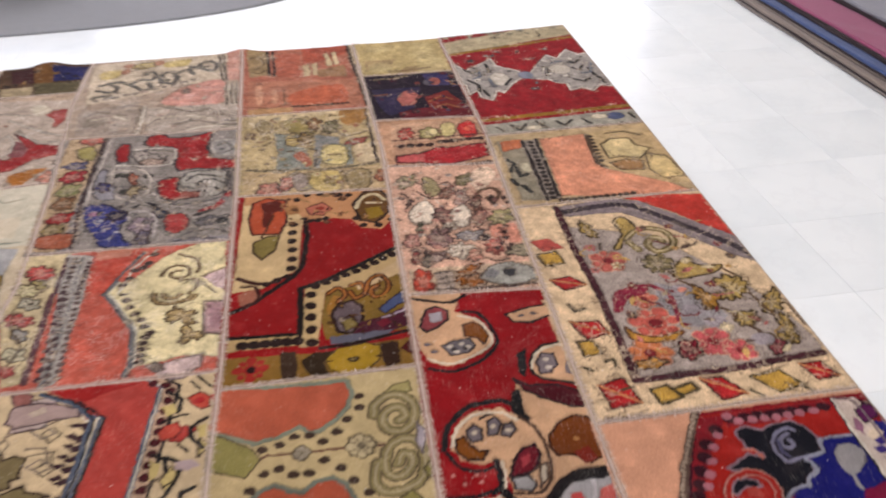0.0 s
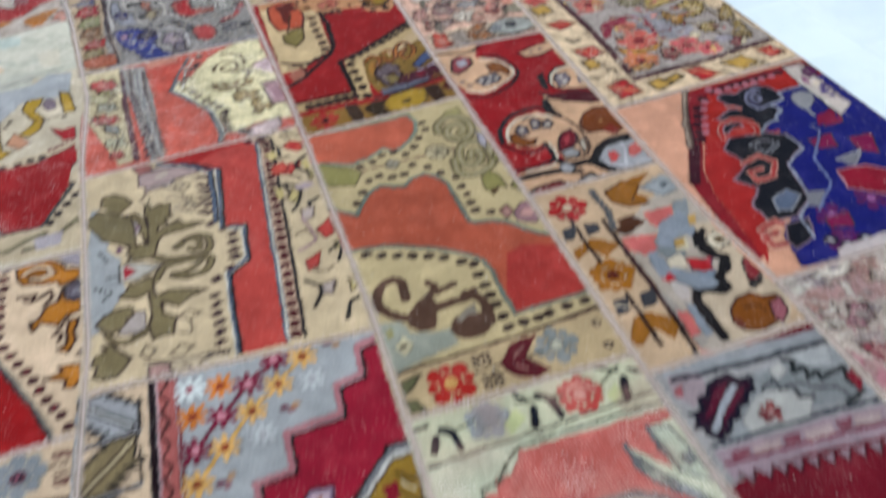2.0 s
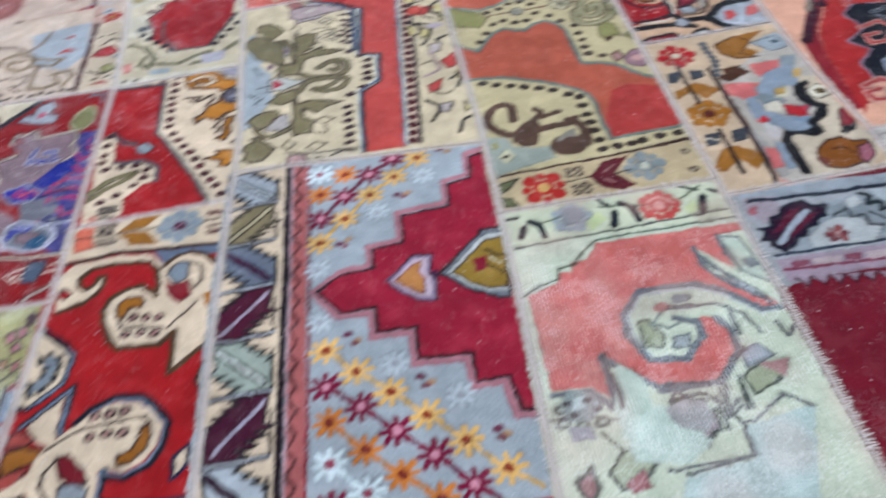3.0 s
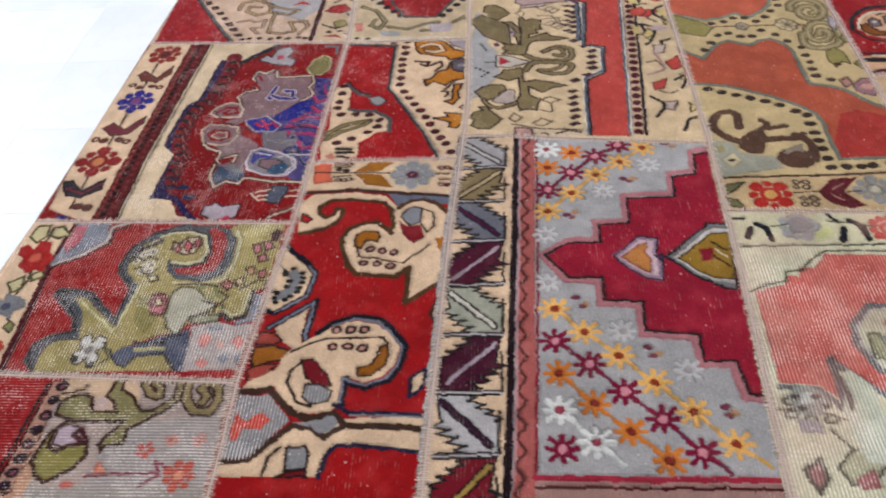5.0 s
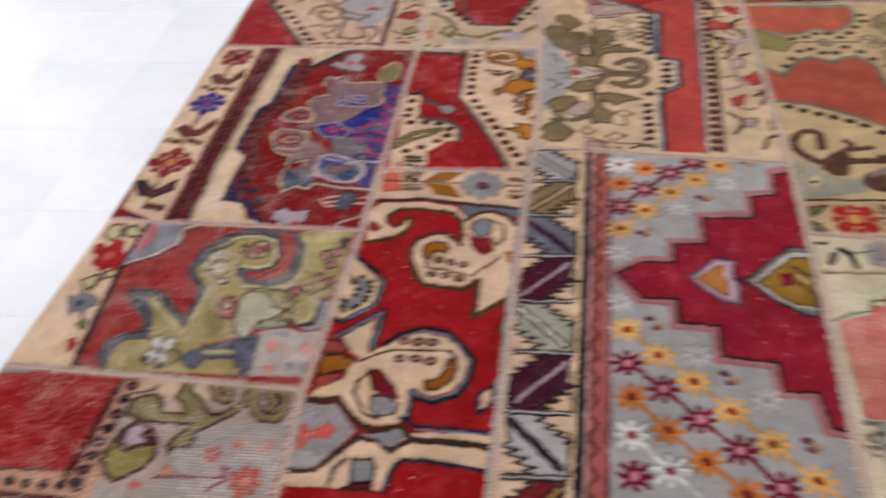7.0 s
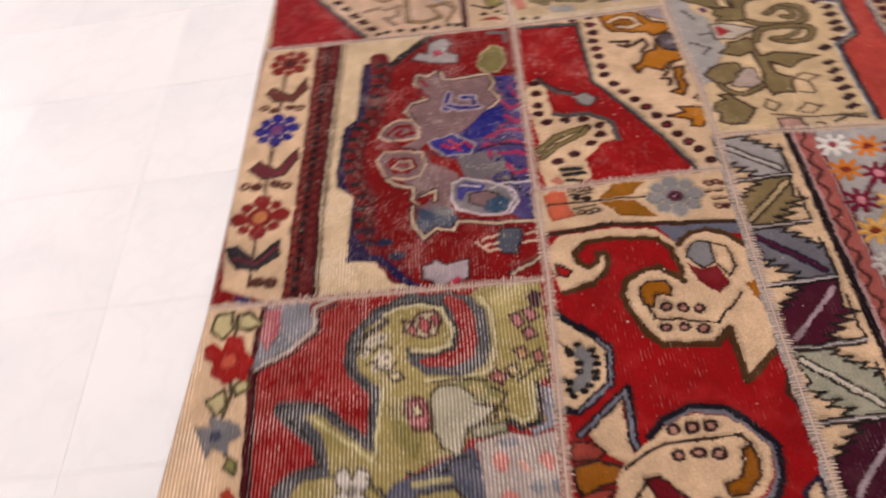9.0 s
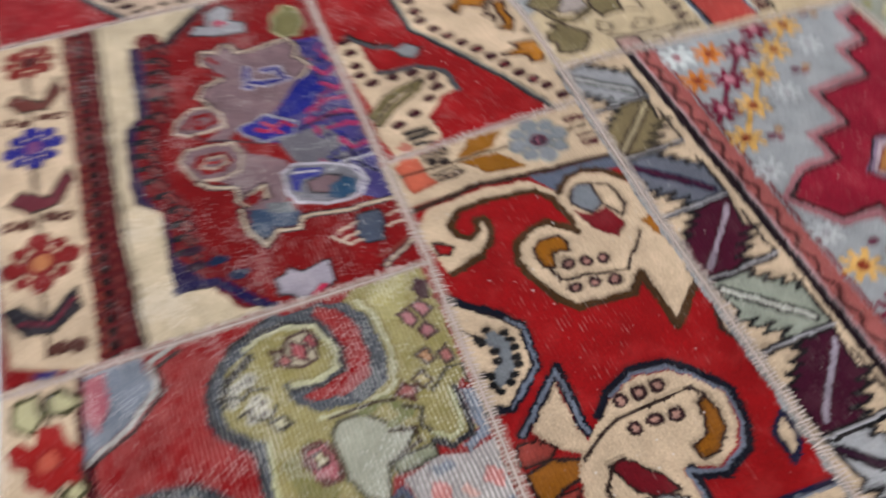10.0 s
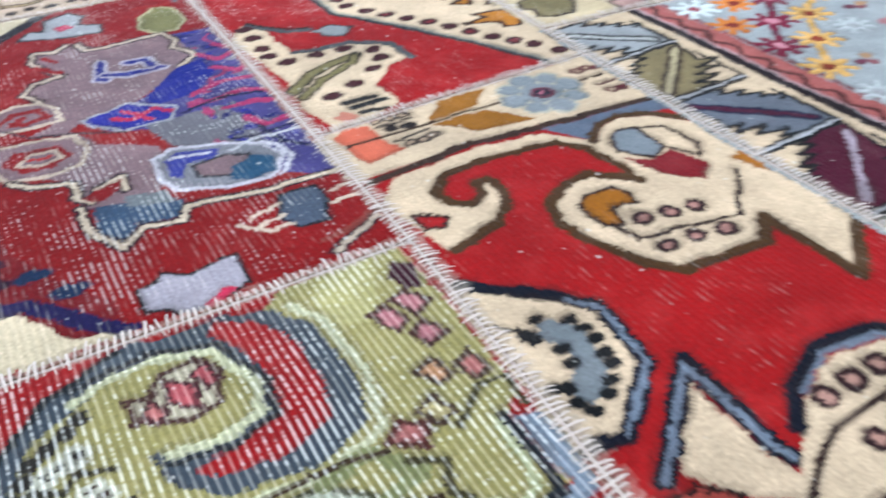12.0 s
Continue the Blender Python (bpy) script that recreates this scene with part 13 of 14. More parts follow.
line(wool("94304c"), 1.2, bow([(153, 89.9), (156.2, 85.6), (155.7, 79.1), (154.7, 75.2)]))
motif(wool("8c2038"), [(150.9, 66.6), (155.4, 67.4), (155.1, 62.2), (151.1, 61.2)])
motif(wool("caa048"), [(141.1, 74.7), (143.4, 71.7), (148.4, 70.1), (154.1, 71), (151.3, 68.4), (145, 68.5), (141.2, 70.8)], wool("7a5020"), 0.5)
motif(wool("c79c4c"), [(138.6, 62.1), (143.1, 63.2), (146.6, 61.2), (141.7, 59.6)])
motif(wool("a85460"), [(173, 64.2), (175.9, 63.2), (172.8, 59), (171, 60.1)])
for spot in ((171.2, 64.9), (159.7, 78.4), (160.3, 86.8), (163.1, 72.8)):
    oval(wool("a49ca0"), *spot, 2.8, 2.2)
oval(wool("e0a08c"), 160.3, 86.8, 1.2, 1.0)
for spot in ([(128.8, 56.7), (134.7, 58.2), (136.6, 50), (129.8, 49.2)], [(151.4, 54.9), (156.2, 54.6), (159.7, 48.7), (153.6, 47.7)], [(174.9, 55.3), (180.2, 55.5), (181.8, 50.5), (176.7, 49.9)], [(128.3, 96.8), (134, 97.5), (137.2, 93.1), (131.1, 91.8)], [(128.7, 79.1), (135.6, 78.3), (136.8, 73.3), (131, 71.9)]):
    poly(wool("b52a2e"), spot, wool("5a2420"), 0.5)
    line(wool("d8a070"), 0.6, [spot[0], spot[2]])
for spot in ([(162.6, 53.6), (169.5, 54.6), (172.7, 49.2), (166.5, 47.9)], [(139.4, 53.4), (143.5, 54.1), (145.6, 49.8), (140.2, 48.7)], [(127.9, 108.7), (133.5, 109.3), (134.4, 103.6), (129, 103)], [(128.2, 71.5), (132.2, 71.2), (132.9, 66.6), (128.8, 66.2)], [(144.2, 52.5), (149.2, 54.2), (149.7, 51.6), (145.9, 50.5)]):
    poly(wool("c8aa54"), spot, wool("5c5430"), 0.6)
poly(wool("c4685e"), [(127.4, 115.7), (133.1, 116.3), (136.3, 110.4), (130.1, 109.9)])
for spot in ([(134.5, 61.7), (134.6, 64.3), (132.6, 63.9)], [(130.3, 85.7), (131.2, 82.7), (133.8, 83.6)], [(133.4, 54.5), (136.2, 55.1)], [(162.4, 47.5), (160.9, 49.6)], [(173.9, 47.2), (172.1, 48.6)], [(127, 63), (129, 61.5)]):
    line(wool("5c5438"), 0.8, spot)
dots(wool("6a5a60"), 0.8, 22, [(127.9, 46.2), (137.7, 45.5), (148.8, 45.5)])
sprigs([wool("c8ae5c"), wool("c4807a"), wool("8a3a40"), wool("6a5a50"), wool("d8c8a8")], 60, 1.5, 91, 140, 180, 60, 118)

patch("beige wool patch with a peach field and dotted grey frame", 5, (134.8,134.2), (184.8,184.8), wool("bea886"), 0.2, False, 2)
poly(wool("9c9482"), [(130.9, 179), (140.3, 178.9), (139.2, 137), (130.8, 138)])
poly(wool("c4805a"), [(132.1, 178.8), (139.8, 179.4), (138.7, 172.9), (131.6, 171)])
for spot in ([(131.7, 165.9), (133.5, 162.2), (131.3, 157.1)], [(133.4, 159.8), (133.8, 153.4), (136.3, 154.5)], [(133, 146.8), (134.6, 142.9)], [(130.5, 151.8), (131.4, 147.9)]):
    line(wool("3a3c38"), 1.6, spot)
oval(wool("c4bca4"), 137, 159.1, 2.2, 3.0)
poly(wool("948a82"), [(139.1, 178.2), (145.3, 178.7), (142.9, 137.7), (137.6, 136.6)])
line(wool("3a3230"), 1.1, [(139.9, 178), (138.5, 137.1)])
line(wool("3a3230"), 1.1, [(144.9, 178.8), (142.2, 139.2), (155, 138.8)])
dots(wool("3a3230"), 1.1, 15, [(142.4, 176.6), (140.5, 138.1)])
poly(wool("d9a284"), [(146, 178.6), (162, 178.9), (159.9, 156.8), (161.8, 153.2), (179, 139.8), (184.9, 132.1), (157.7, 136.1), (143.2, 139)])
poly(wool("c8b088"), [(162.3, 178.8), (186.2, 183.2), (186.4, 139), (177.6, 140.8), (162.1, 153.9), (160.3, 156.7)])
line(wool("6a5a48"), 1.6, [(162.5, 177.8), (160.5, 157.5), (162.1, 153.9)])
dots(wool("4a3e34"), 0.9, 8, [(163.7, 176.7), (162.1, 158.8)])
poly(wool("d8c598"), [(165.3, 170), (170, 173.5), (176.4, 173.1), (176.8, 167.6), (180.8, 164.2), (175.2, 157.7), (169.6, 160.5), (165.1, 159.8)], wool("7a6a4c"), 0.6)
poly(wool("a88a62"), [(164.5, 156.7), (170.6, 157.8), (175.1, 156.1), (173.6, 150), (166.5, 151.4)], wool("7a6a4c"), 0.5)
poly(wool("d0bc80"), [(177.8, 160.5), (184.1, 157.5), (185.4, 143.7), (178, 143.7), (175.3, 149.6)], wool("7a6a4c"), 0.5)
line(wool("7a6a4c"), 0.9, [(169.9, 178.1), (176.6, 178.6), (180.7, 174.9)])
dots(wool("4a3e34"), 1.0, 12, [(142.5, 136.3), (154.1, 136.1), (164.9, 136.1)])

patch("red wool patch with a grey cloud ornament and ochre lines", 5, (184.8,184.8), (291.5,296.5), wool("9a1a26"), 0.08, False, 2)
poly(wool("b8ac90"), [(126.4, 282.2), (190.2, 301.5), (188.4, 281.7), (127.2, 267.2)])
sprigs([wool("5a5648"), wool("d4c8aa"), wool("8a8a7c")], 26, 2.2, 71, 128, 187, 284, 297)
line(wool("9a7c28"), 2.4, [(126.8, 267.3), (155.6, 272.3), (188, 278.6)])
poly(wool("aaa49e"), [(127.7, 257.3), (131.4, 247.1), (136.9, 251.2), (144.7, 258.9), (145, 250.6), (147.7, 247.4), (153.3, 242.2), (153, 234.6), (147.2, 228.6), (142.7, 221.3), (140.6, 224.1), (136.9, 214.7), (133.2, 218.8), (133.2, 225.7), (129.3, 222), (129.6, 231.3), (126.6, 235.6)], wool("d6cec2"), 1.0)
poly(wool("aaa49e"), [(156.6, 237.6), (164.3, 250.3), (168.9, 257.6), (172.3, 252.6), (178.8, 262.5), (182.5, 255.9), (188, 257.4), (186.6, 246.5), (187.9, 238.2), (187.6, 225.6), (186.7, 218.6), (181.5, 220.9), (177.2, 216), (173.9, 220.2), (168.6, 217.9), (169.2, 224.9), (165.4, 226.9), (163, 231.1), (158.5, 232.1)], wool("d6cec2"), 1.0)
oval(wool("7f8ca4"), 155.1, 237.3, 3.2, 4.0)
oval(wool("c8c0b4"), 143.8, 235.4, 4.0, 6.5)
oval(wool("c4bcb0"), 170.3, 240.9, 4.5, 5.5)
for spot in ([(131.1, 248.5), (134.1, 243.9), (136.9, 245.9)], [(131, 237), (134.2, 231.4), (133.8, 224.4)], [(135.3, 225.3), (136.4, 219.3)], [(141.1, 252.9), (141.2, 243.6)], [(176.7, 251.6), (177.6, 245.9), (181, 249.2)], [(175.7, 241), (178.1, 237.8), (180.5, 242.6)], [(182, 239.6), (182.7, 229.2)], [(173.1, 228.9), (176.4, 225.7), (179.7, 228.6)], [(164.1, 245), (165.6, 239.4), (163.4, 234.8)], [(183.5, 229), (184.3, 222.7)], [(145.2, 229), (148.3, 234.4)]):
    line(wool("35323a"), 1.3, spot)
for spot in ([(133.5, 237.7), (136.6, 239.5), (137.1, 244.5)], [(168.3, 248), (173.2, 249.6)], [(178, 234), (181.9, 234.4), (184.5, 244.3)], [(140, 230.2), (139.8, 236.3)]):
    line(wool("6f7c90"), 1.4, spot)
sprigs([wool("5a585c"), wool("dcd4c8"), wool("75808e")], 40, 1.6, 72, 132, 184, 222, 268)
line(wool("9a7c28"), 2.6, [(128.4, 197.6), (145.8, 197.9), (165.3, 198.8), (186.9, 199.4)])
poly(wool("aca89c"), [(128.5, 193.6), (186.6, 196.3), (186.9, 185.1), (129.5, 183.9)])
for spot in ([(133.7, 190.5), (135.1, 187.4)], [(139, 191.3), (141.5, 187), (144.2, 191.2)], [(148.6, 192.2), (151, 186.9)], [(155.8, 191.7), (157.8, 187.3), (161.5, 191.5)], [(165.3, 191.7), (167.4, 187.3)], [(183.3, 192.9), (184.3, 188.6)]):
    line(wool("3c3c3c"), 1.1, spot)
oval(wool("5a6688"), 177.7, 191.5, 3.4, 3.0)
oval(wool("ddd2bc"), 146.5, 187.8, 3.0, 1.6)
oval(wool("ddd2bc"), 171.9, 192.3, 3.2, 2.0)
line(wool("33202c"), 2.0, [(129.7, 182.9), (156.5, 182.8), (186.1, 184.2)])
line(wool("7a2a2c"), 0.7, [(129.3, 181.2), (156, 181.1)])

# ---- dark outlines that the weavers set between two dyes, and the unevenness of hand-tied rows ----
SHADE = COLOUR[..., :3].copy()
STEP = np.zeros((LONG, WIDE), np.float32)
for dj, di in ((2, 0), (0, 2), (1, 1), (1, -1)):
    STEP = np.maximum(STEP, np.abs(SHADE - np.roll(SHADE, (dj, di), (0, 1))).max(-1))
def drift_field(cell, seed):
    rng = np.random.default_rng(seed)
    ny, nx = int(LONG * KNOT / cell) + 2, int(WIDE * KNOT / cell) + 2
    grid = rng.uniform(-1, 1, (ny, nx)).astype(np.float32)
    v, u = np.linspace(0, ny - 1.001, LONG), np.linspace(0, nx - 1.001, WIDE)
    a, b = v.astype(int), u.astype(int)
    fv, fu = (v - a)[:, None].astype(np.float32), (u - b)[None].astype(np.float32)
    return (grid[a][:, b] * (1 - fv) + grid[a + 1][:, b] * fv) * (1 - fu) + (grid[a][:, b + 1] * (1 - fv) + grid[a + 1][:, b + 1] * fv) * fu


# outlines fade in and out; the looser patches are full of thin curls and mottled yarn
STEP = np.clip((STEP - 0.05) / 0.12, 0, 1)
DARK, PALE = np.array(wool("3a2a26"), np.float32), np.array(wool("d2c2ac"), np.float32)
HEAVY = np.clip(0.16 + 0.12 * COARSE + drift_field(2.6, 21) * 0.3, 0, 1)
COLOUR[..., :3] += (STEP * HEAVY)[..., None] * (DARK - COLOUR[..., :3])
GROWN = STEP > 0.35
for k in range(5):
    GROWN = GROWN | np.roll(GROWN, 1, 0) | np.roll(GROWN, -1, 0) | np.roll(GROWN, 1, 1) | np.roll(GROWN, -1, 1)
CURL = np.clip(1.6 - np.abs(drift_field(2.1, 22) + 0.5 * drift_field(0.9, 24)) / 0.10, 0, 1) * GROWN * COARSE
CURL *= np.clip(drift_field(5.0, 23) * 0.7 + 0.3, 0, 0.6)
LIGHT = (COLOUR[..., :3].mean(-1) > 0.16)[..., None]
COLOUR[..., :3] += CURL[..., None] * (np.where(LIGHT, DARK * 1.8, PALE) - COLOUR[..., :3])
MOTTLE = 1 + COARSE * 0.06 + COARSE * (drift_field(1.3, 25) * 0.20 + drift_field(3.1, 26) * 0.16)
COLOUR[..., :3] *= MOTTLE[..., None]
# years of light and feet have greyed the dyes a little
GREYED = COLOUR[..., :3].mean(-1, keepdims=True) * np.array((1.16, 0.98, 0.86), np.float32)
COLOUR[..., :3] += 0.05 * COARSE[..., None] * (GREYED - COLOUR[..., :3])


WAVE_X = drift_field(1.1, 5) * 0.42 + drift_field(4.0, 6) * 0.35
WAVE_Y = drift_field(1.1, 7) * 0.42 + drift_field(4.0, 8) * 0.35
FRAY = drift_field(0.7, 31)
ABRASH = 1 + drift_field(2.2, 9) * 0.10 + drift_field(9.0, 10) * 0.10

# ---- the rug's patches, knot by knot ----
rug = tagged(new("rug"), "large red, cream and blue patchwork rug on a marble floor", "rug")
THICK = 0.009


def near_of(column, near, far, u, v):
    """A place on a patch, from 0 to 1 across and along."""
    y = (near[0] + (near[1] - near[0]) * u) * (1 - v) + (far[0] + (far[1] - far[0]) * u) * v
    left, right = SEAMS[column](y), SEAMS[column + 1](y)
    return left + (right - left) * u, y


def lift(x, y):
    """The rug's far end does not lie quite flat: two low waves, in metres."""
    end = np.clip((y - 262) / 30, 0, 1) ** 2
    return end * (0.022 * np.exp(-((x + 46) / 7) ** 2) + 0.016 * np.exp(-((x - 37) / 6) ** 2) + 0.006 * np.exp(-((x - 86) / 8) ** 2))


def build_patch(label, column, near, far, turned, fine):
    step = KNOT if fine else KNOT * 2
    wide = float(SEAMS[column + 1](near[0]) - SEAMS[column](near[0]))
    nu, nv = int(wide / step), int((far[0] - near[0]) / step)
    gap_u, gap_v = 0.18 / wide, 0.18 / (far[0] - near[0])
    u, v = np.meshgrid(np.linspace(gap_u, 1 - gap_u, nu + 1), np.linspace(gap_v, 1 - gap_v, nv + 1))
    x, y = near_of(column, near, far, u, v)
    rng = np.random.default_rng(1000 + column * 300 + int(near[0]))
    rim = np.minimum(np.minimum(u, 1 - u) * wide, np.minimum(v, 1 - v) * (far[0] - near[0]))
    z = THICK - 0.003 * np.exp(-((rim / 0.5) ** 2)) + rng.normal(0, 0.00022, u.shape)
    z += 0.0008 * np.sin(x * 0.21 + column) * np.sin(y * 0.17 + near[0]) * np.minimum(1, rim / 3)
    z += lift(x, y)
    top = np.stack([x / 100, y / 100, z], -1).reshape(-1, 3)
    n = (nu + 1) * (nv + 1)
    ring = np.r_[np.arange(nu), nu + np.arange(nv) * (nu + 1), n - 1 - np.arange(nu), n - 1 - nu - np.arange(nv) * (nu + 1)]
    skirt = top[ring] * (1, 1, 0)
    a = (np.arange(nv)[:, None] * (nu + 1) + np.arange(nu)[None]).ravel()
    quads = np.stack([a, a + 1, a + nu + 2, a + nu + 1], -1)
    m = len(ring)
    nxt = (np.arange(m) + 1) % m
    sides = np.stack([ring, n + np.arange(m), n + nxt, ring[nxt]], -1)
    faces = np.concatenate([quads, sides])
    data = bpy.data.meshes.new("patch")
    data.vertices.add(n + m)
    data.vertices.foreach_set("co", np.concatenate([top, skirt]).astype(np.float32).ravel())
    data.loops.add(faces.size)
    data.loops.foreach_set("vertex_index", faces.astype(np.int32).ravel())
    data.polygons.add(len(faces))
    data.polygons.foreach_set("loop_start", np.arange(0, faces.size, 4, dtype=np.int32))
    data.update(calc_edges=True)
    data.polygons.foreach_set("use_smooth", np.r_[np.ones(len(quads), bool), np.zeros(m, bool)])
    cx, cy = (x[:-1, :-1] + x[1:, 1:]) / 2, (y[:-1, :-1] + y[1:, 1:]) / 2
    i = np.clip(((cx - LEFT) / KNOT).astype(int), 0, WIDE - 2)
    j = np.clip(((cy - NEAR) / KNOT).astype(int), 0, LONG - 2)
    loose = 0.45 if fine else 0.9
    sx, sy = WAVE_X[j, i] * loose, WAVE_Y[j, i] * loose
    if fine:
        # each row of knots is drawn up a little to one side
        sx = sx + rng.uniform(-0.1, 0.1, (len(cy), 1)) + rng.uniform(-0.06, 0.06, sx.shape)
    else:
        sx, sy = sx + rng.uniform(-0.16, 0.16, sx.shape), sy + rng.uniform(-0.16, 0.16, sy.shape)
    tone = ABRASH[j, i].reshape(-1, 1)
    i = np.clip(((cx + sx - LEFT) / KNOT).astype(int), 1, WIDE - 2)
    j = np.clip(((cy + sy - NEAR) / KNOT).astype(int), 1, LONG - 2)
    knots = COLOUR[j, i] if fine else (COLOUR[j, i] + COLOUR[j, i - 1] + COLOUR[j - 1, i] + COLOUR[j - 1, i - 1]) / 4
    knots = knots.reshape(-1, 4)
    bare = knots[:, :3].sum(-1) == 0
    knots[bare] = (*wool("b8a080"), 0.2)
    knots[:, :3] *= tone * rng.normal(1, 0.06 if fine == 1 else 0.13, (len(knots), 1)).clip(0.6, 1.4)
    ur, vr = (u[:-1, :-1] + u[1:, 1:]) / 2, (v[:-1, :-1] + v[1:, 1:]) / 2
    rim = np.minimum(np.minimum(ur, 1 - ur) * wide, np.minimum(vr, 1 - vr) * (far[0] - near[0]) * 1.4).ravel()
    # cut pile frays into pale tufts along the seams, longer here and shorter there
    tuft = 0.9 + 1.2 * FRAY[np.clip(((cy - NEAR) / KNOT).astype(int), 0, LONG - 1), np.clip(((cx - LEFT) / KNOT).astype(int), 0, WIDE - 1)].ravel() ** 2
    frayed = (np.clip(1.15 - rim / tuft, 0, 0.75) * rng.uniform(0.35, 1.0, rim.shape))[:, None]
    knots[:, :3] += frayed * (np.array(wool("d2c3b4"), np.float32) * 0.9 - knots[:, :3])
    edge = np.tile((*wool("9a8266"), 0.1), (m, 1))
    layer = data.attributes.new("yarn", "FLOAT_COLOR", "FACE")
    layer.data.foreach_set("color", np.concatenate([knots, edge]).astype(np.float32).ravel())
    data.materials.append(PILE_Y if turned else PILE_X)
    data.validate()
    ob = new("patch", data)
    ob.parent = rug
    tagged(ob, label)


for item in PATCHES:
    build_patch(*item)


# ---- the seams: whip stitches of pale thread ----
def stitches(points, pitch, reach, seed):
    """Thread bars laid across a seam."""
    rng = random.Random(seed)
    pts = np.array(points, float)
    steps = np.r_[0, np.cumsum(np.hypot(*np.diff(pts, axis=0).T))]
    verts, faces = [], []
    count = int(steps[-1] / pitch)
    for k in range(count):
        s = (k + rng.uniform(0.3, 0.7)) * pitch
        x, y = np.interp(s, steps, pts[:, 0]), np.interp(s, steps, pts[:, 1])
        x2, y2 = np.interp(s + 0.4, steps, pts[:, 0]), np.interp(s + 0.4, steps, pts[:, 1])
        d = math.hypot(x2 - x, y2 - y) or 1
        ux, uy = (x2 - x) / d, (y2 - y) / d
        lean = rng.uniform(-0.22, 0.22)
        r1, r2, w = reach * rng.uniform(0.35, 1.1), reach * rng.uniform(0.35, 1.1), rng.uniform(0.06, 0.13)
        px, py = -uy + lean * ux, ux + lean * uy
        base = len(verts)
        for along, high, slim in ((-r1, 0.0087, 0.45), (-r1 * 0.5, 0.0106, 1.0), (r2 * 0.5, 0.0106, 1.0), (r2, 0.0087, 0.45)):
            for side in (-w * slim, w * slim):
                verts.append(((x + px * along + ux * side) / 100, (y + py * along + uy * side) / 100, high + float(lift(x, y))))
        for q in (0, 2, 4):
            faces.append((base + q, base + q + 1, base + q + 3, base + q + 2))
    # the frayed warp ends that fill the seam itself
    base = len(verts)
    for k, (x, y) in enumerate(points):
        q, r = points[max(0, k - 1)], points[min(len(points) - 1, k + 1)]
        d = math.hypot(r[0] - q[0], r[1] - q[1]) or 1
        ux, uy = (r[0] - q[0]) / d, (r[1] - q[1]) / d
        for side in (-0.22, 0.22):
            verts.append(((x - uy * side) / 100, (y + ux * side) / 100, 0.0056 + float(lift(x, y))))
    for k in range(len(points) - 1):
        faces.append((base + 2 * k, base + 2 * k + 1, base + 2 * k + 3, base + 2 * k + 2))
    data = bpy.data.meshes.new("seam_stitching")
    data.from_pydata(verts, [], faces)
    data.materials.append(THREAD)
    ob = new("seam_stitching", data)
    ob.parent = rug
    return tagged(ob, "pale whip-stitched seam thread")


for n in range(1, 6):
    ys = np.linspace(-109, 293, 90)
    stitches([(float(SEAMS[n](y)), float(y)) for y in ys], 0.54, 1.45, n)
for n, (label, column, near, far, turned, fine) in enumerate(PATCHES):
    if near[0] > -100:
        us = np.linspace(0.01, 0.99, 12)
        stitches([tuple(float(q) for q in near_of(column, near, far, u, 0.0)) for u in us], 0.56, 1.4, 50 + n)


# ---- folded rugs stacked beside the big one, and the grey mat and seat behind it ----
def soft_slab(x0, x1, y0, y1, z0, z1, seed, cells=26):
    """A thick limp sheet with rounded, slightly wavy sides."""
    bm = bmesh.new()
    r = (z1 - z0) / 2
    rows = []
    profile = [(r, 0.0), (0.3 * r, 0.3 * r), (0.0, r), (0.3 * r, 1.7 * r), (r, 2 * r)]
    loop = []
    for k in range(cells):
        loop.append((x0, y0 + (y1 - y0) * k / cells, 1, 0))
    for k in range(cells):
        loop.append((x0 + (x1 - x0) * k / cells, y1, 0, -1))
    for k in range(cells):
        loop.append((x1, y1 - (y1 - y0) * k / cells, -1, 0))
    for k in range(cells):
        loop.append((x1 - (x1 - x0) * k / cells, y0, 0, 1))
    for inset, up in profile:
        row = []
        for x, y, nx, ny in loop:
            wave = 0.012 * noise.noise((x * 3 + seed, y * 3, seed * 1.7)) + 0.004 * noise.noise((x * 14, y * 14, seed))
            row.append(bm.verts.new((x + nx * (inset + wave), y + ny * (inset + wave), z0 + up + 0.004 * noise.noise((x * 4, y * 4, seed)) * (up > r))))
        rows.append(row)
    n = len(loop)
    for a, b in zip(rows, rows[1:]):
        for k in range(n):
            bm.faces.new((a[k], a[(k + 1) % n], b[(k + 1) % n], b[k]))
    bm.faces.new(rows[-1])
    bm.faces.new(rows[0][::-1])
    bmesh.ops.recalc_face_normals(bm, faces=bm.faces)
    return bm


def folded_rug(x, top_shade, under_shade, low, label, seed):
    thing = tagged(new("folded_rug"), label, "rug", "stack of folded rugs")
    thing.location = (x, 0, low)
    under = part("lower_fold", soft_slab(0, 1.5, 0.75, 3.5, 0.0, 0.014, seed), under_shade, thing)
    upper = part("upper_fold", soft_slab(0.012, 1.5, 0.76, 3.5, 0.0145, 0.029, seed + 3), top_shade, thing)
    edge = bmesh.new()
    for k in range(40):
        y = 0.78 + k * 0.068
        box(edge, 0.004, 0.02, y, y + 0.062, 0.0125, 0.0165)
    part("binding", edge, DARK_EDGE, thing, "dark overcast edge binding")
    return thing


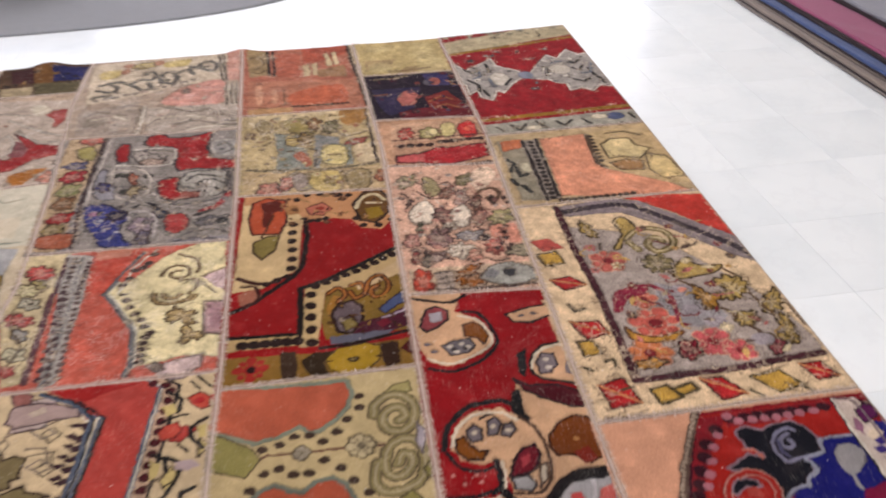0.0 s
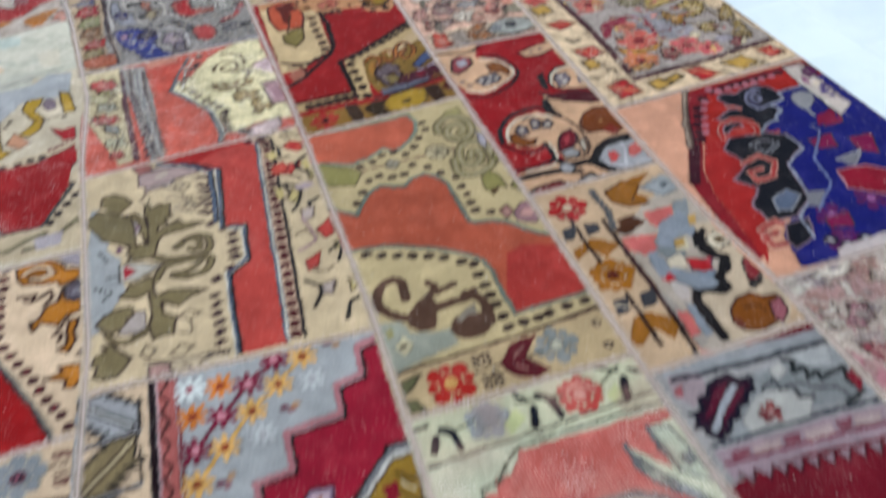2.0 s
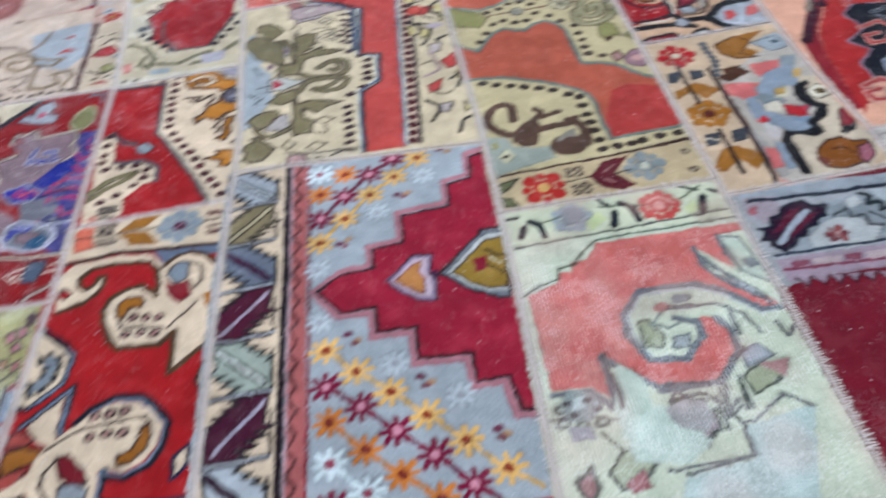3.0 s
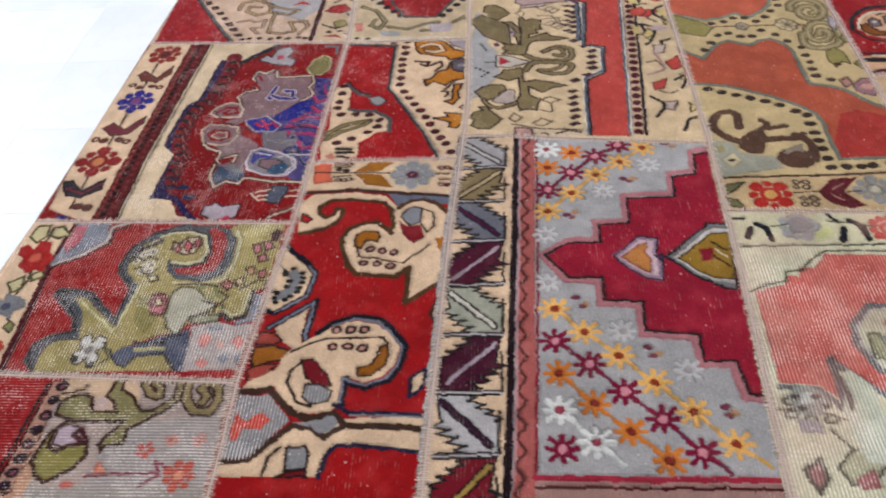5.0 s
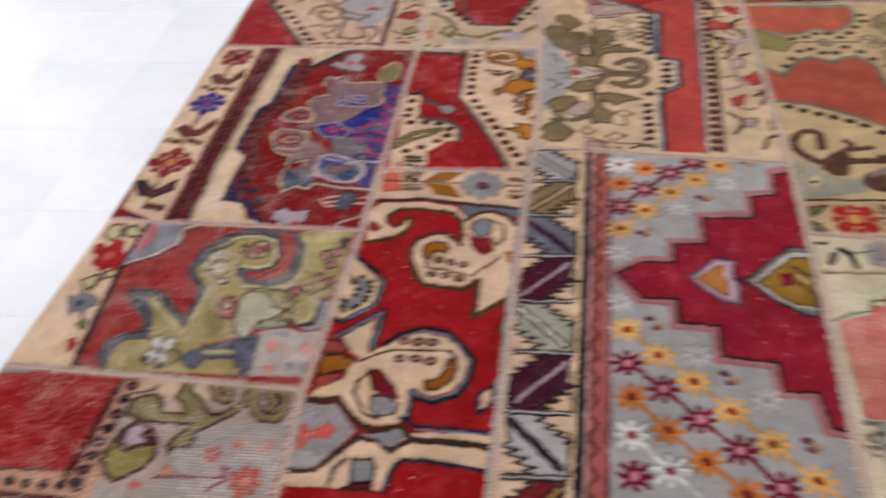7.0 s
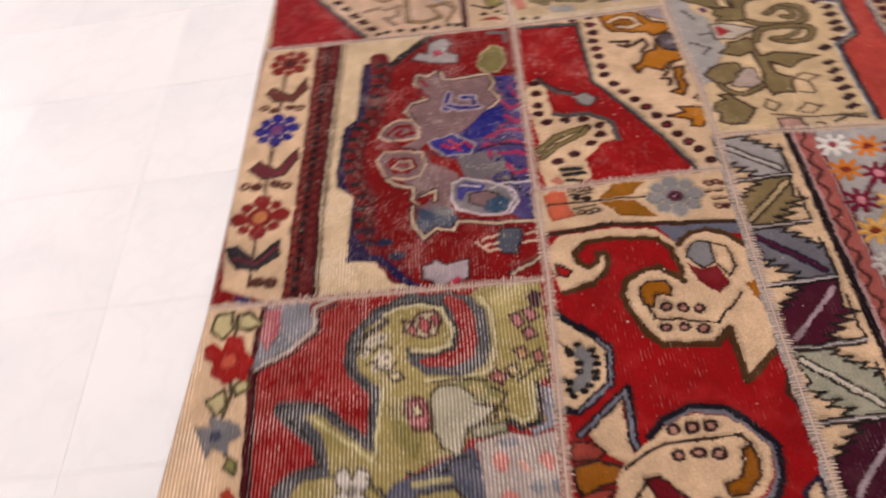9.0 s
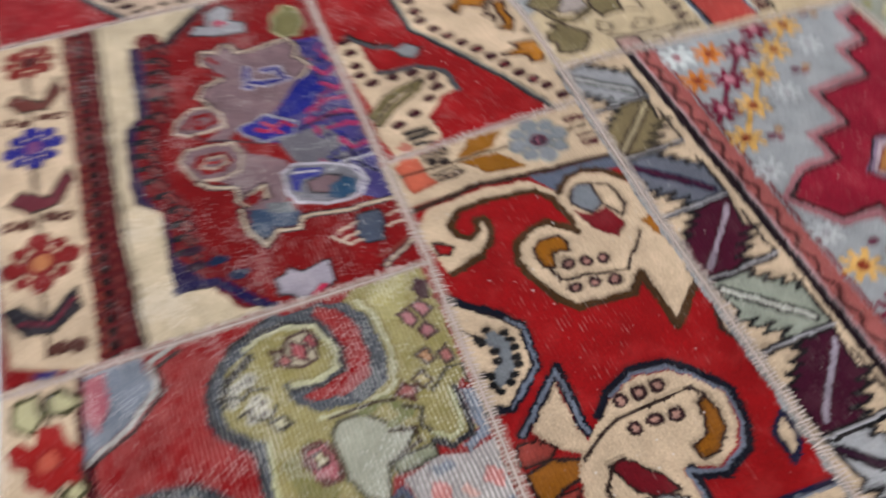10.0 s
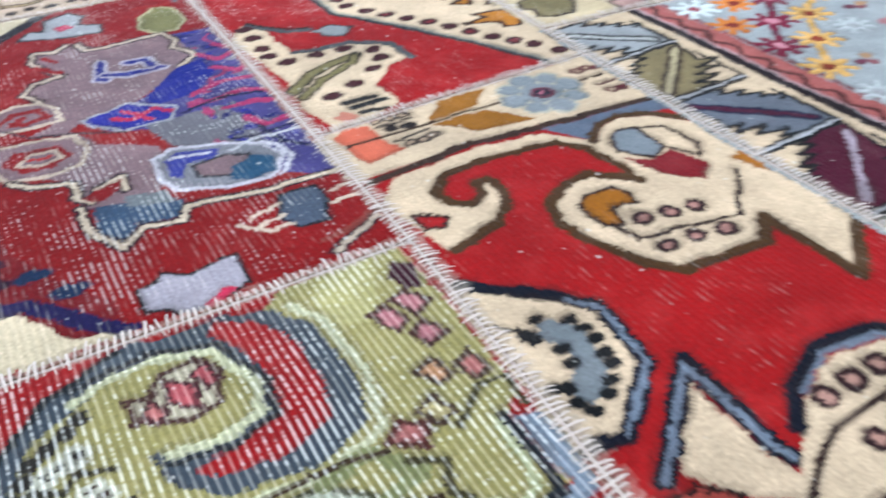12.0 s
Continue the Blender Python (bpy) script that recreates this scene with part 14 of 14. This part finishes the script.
folded_rug(2.812, STACK[1], STACK[0], 0.0, "folded taupe and beige rug at the bottom of a stack", 1)
folded_rug(2.848, STACK[2], STACK[1], 0.0295, "folded rug with a deep blue border in a stack", 2)
folded_rug(2.905, STACK[3], DARK_EDGE, 0.059, "folded magenta rug with a dark binding in a stack", 3)
folded_rug(3.10, STACK[4], DARK_EDGE, 0.0885, "folded dove grey rug on top of a stack", 4)

mat_mesh = bmesh.new()
outline = []
for k in range(60):
    a = 2 * math.pi * k / 60
    outline.append((-1.15 + 1.95 * abs(math.cos(a)) ** 0.7 * (1 if math.cos(a) > 0 else -1), 4.35 + 0.92 * abs(math.sin(a)) ** 0.7 * (1 if math.sin(a) > 0 else -1)))
rim = [[mat_mesh.verts.new((x * s + -1.15 * (1 - s), y * s + 4.35 * (1 - s), z)) for x, y in outline] for s, z in ((1.0, 0.0), (1.0, 0.006), (0.996, 0.009))]
for a, b in zip(rim, rim[1:]):
    for k in range(60):
        mat_mesh.faces.new((a[k], a[(k + 1) % 60], b[(k + 1) % 60], b[k]))
mat_mesh.faces.new(rim[-1])
tagged(part("floor_mat", mat_mesh, FELT), "plain grey felt mat with rounded edge on the floor", "mat")

seat = tagged(new("bench"), "low charcoal cloth bench on short black legs", "bench")
seat.location = (-1.5, 4.45, 0.009)
part("cushion", soft_slab(-0.9, 0.9, -0.35, 0.35, 0.10, 0.38, 9), CHARCOAL, seat)
for lx, ly in ((-0.8, -0.27), (0.8, -0.27), (-0.8, 0.27), (0.8, 0.27)):
    leg = bmesh.new()
    bmesh.ops.create_cone(leg, cap_ends=True, segments=14, radius1=0.022, radius2=0.03, depth=0.12, matrix=Matrix.Translation((lx, ly, 0.06)))
    part("leg", leg, BLACK_METAL, seat)


# ---- floor tiles ----
TILE = 0.3365


def tile_mesh(sx, sy):
    bm = bmesh.new()
    box(bm, 0.0004, sx - 0.0004, 0.0004, sy - 0.0004, -0.01, 0.0)
    bmesh.ops.bevel(bm, geom=[e for e in bm.edges if all(v.co.z > -0.001 for v in e.verts)], offset=0.0004, segments=1, affect="EDGES")
    data = bpy.data.meshes.new("tile")
    bm.to_mesh(data)
    bm.free()
    data.materials.append(MARBLE)
    return data


one = tile_mesh(TILE, TILE)
rest = bmesh.new()
TX, TY = -1.335 - 8 * TILE, 0.115 - 12 * TILE
for i in range(30):
    for j in range(30):
        x, y = TX + i * TILE, TY + j * TILE
        if x < X0 or y < Y0 or x + TILE > X1 or y + TILE > Y1:
            continue
        seen = (-2.7 < x < -0.9 and -1.5 < y < 1.7) or (1.4 < x < 3.6 and 0.2 < y < 4.4) or (-1.6 < x < 3.0 and 2.5 < y < 4.4)
        if seen:
            ob = new("tile", one)
            ob.location = (x, y, 0)
            ob.parent = sub
        else:
            box(rest, x + 0.0004, x + TILE - 0.0004, y + 0.0004, y + TILE - 0.0004, -0.01, 0.0)
tagged(part("far_tiles", rest, MARBLE, sub, "white marble tiles under and beyond the rug"), kind="stuff")
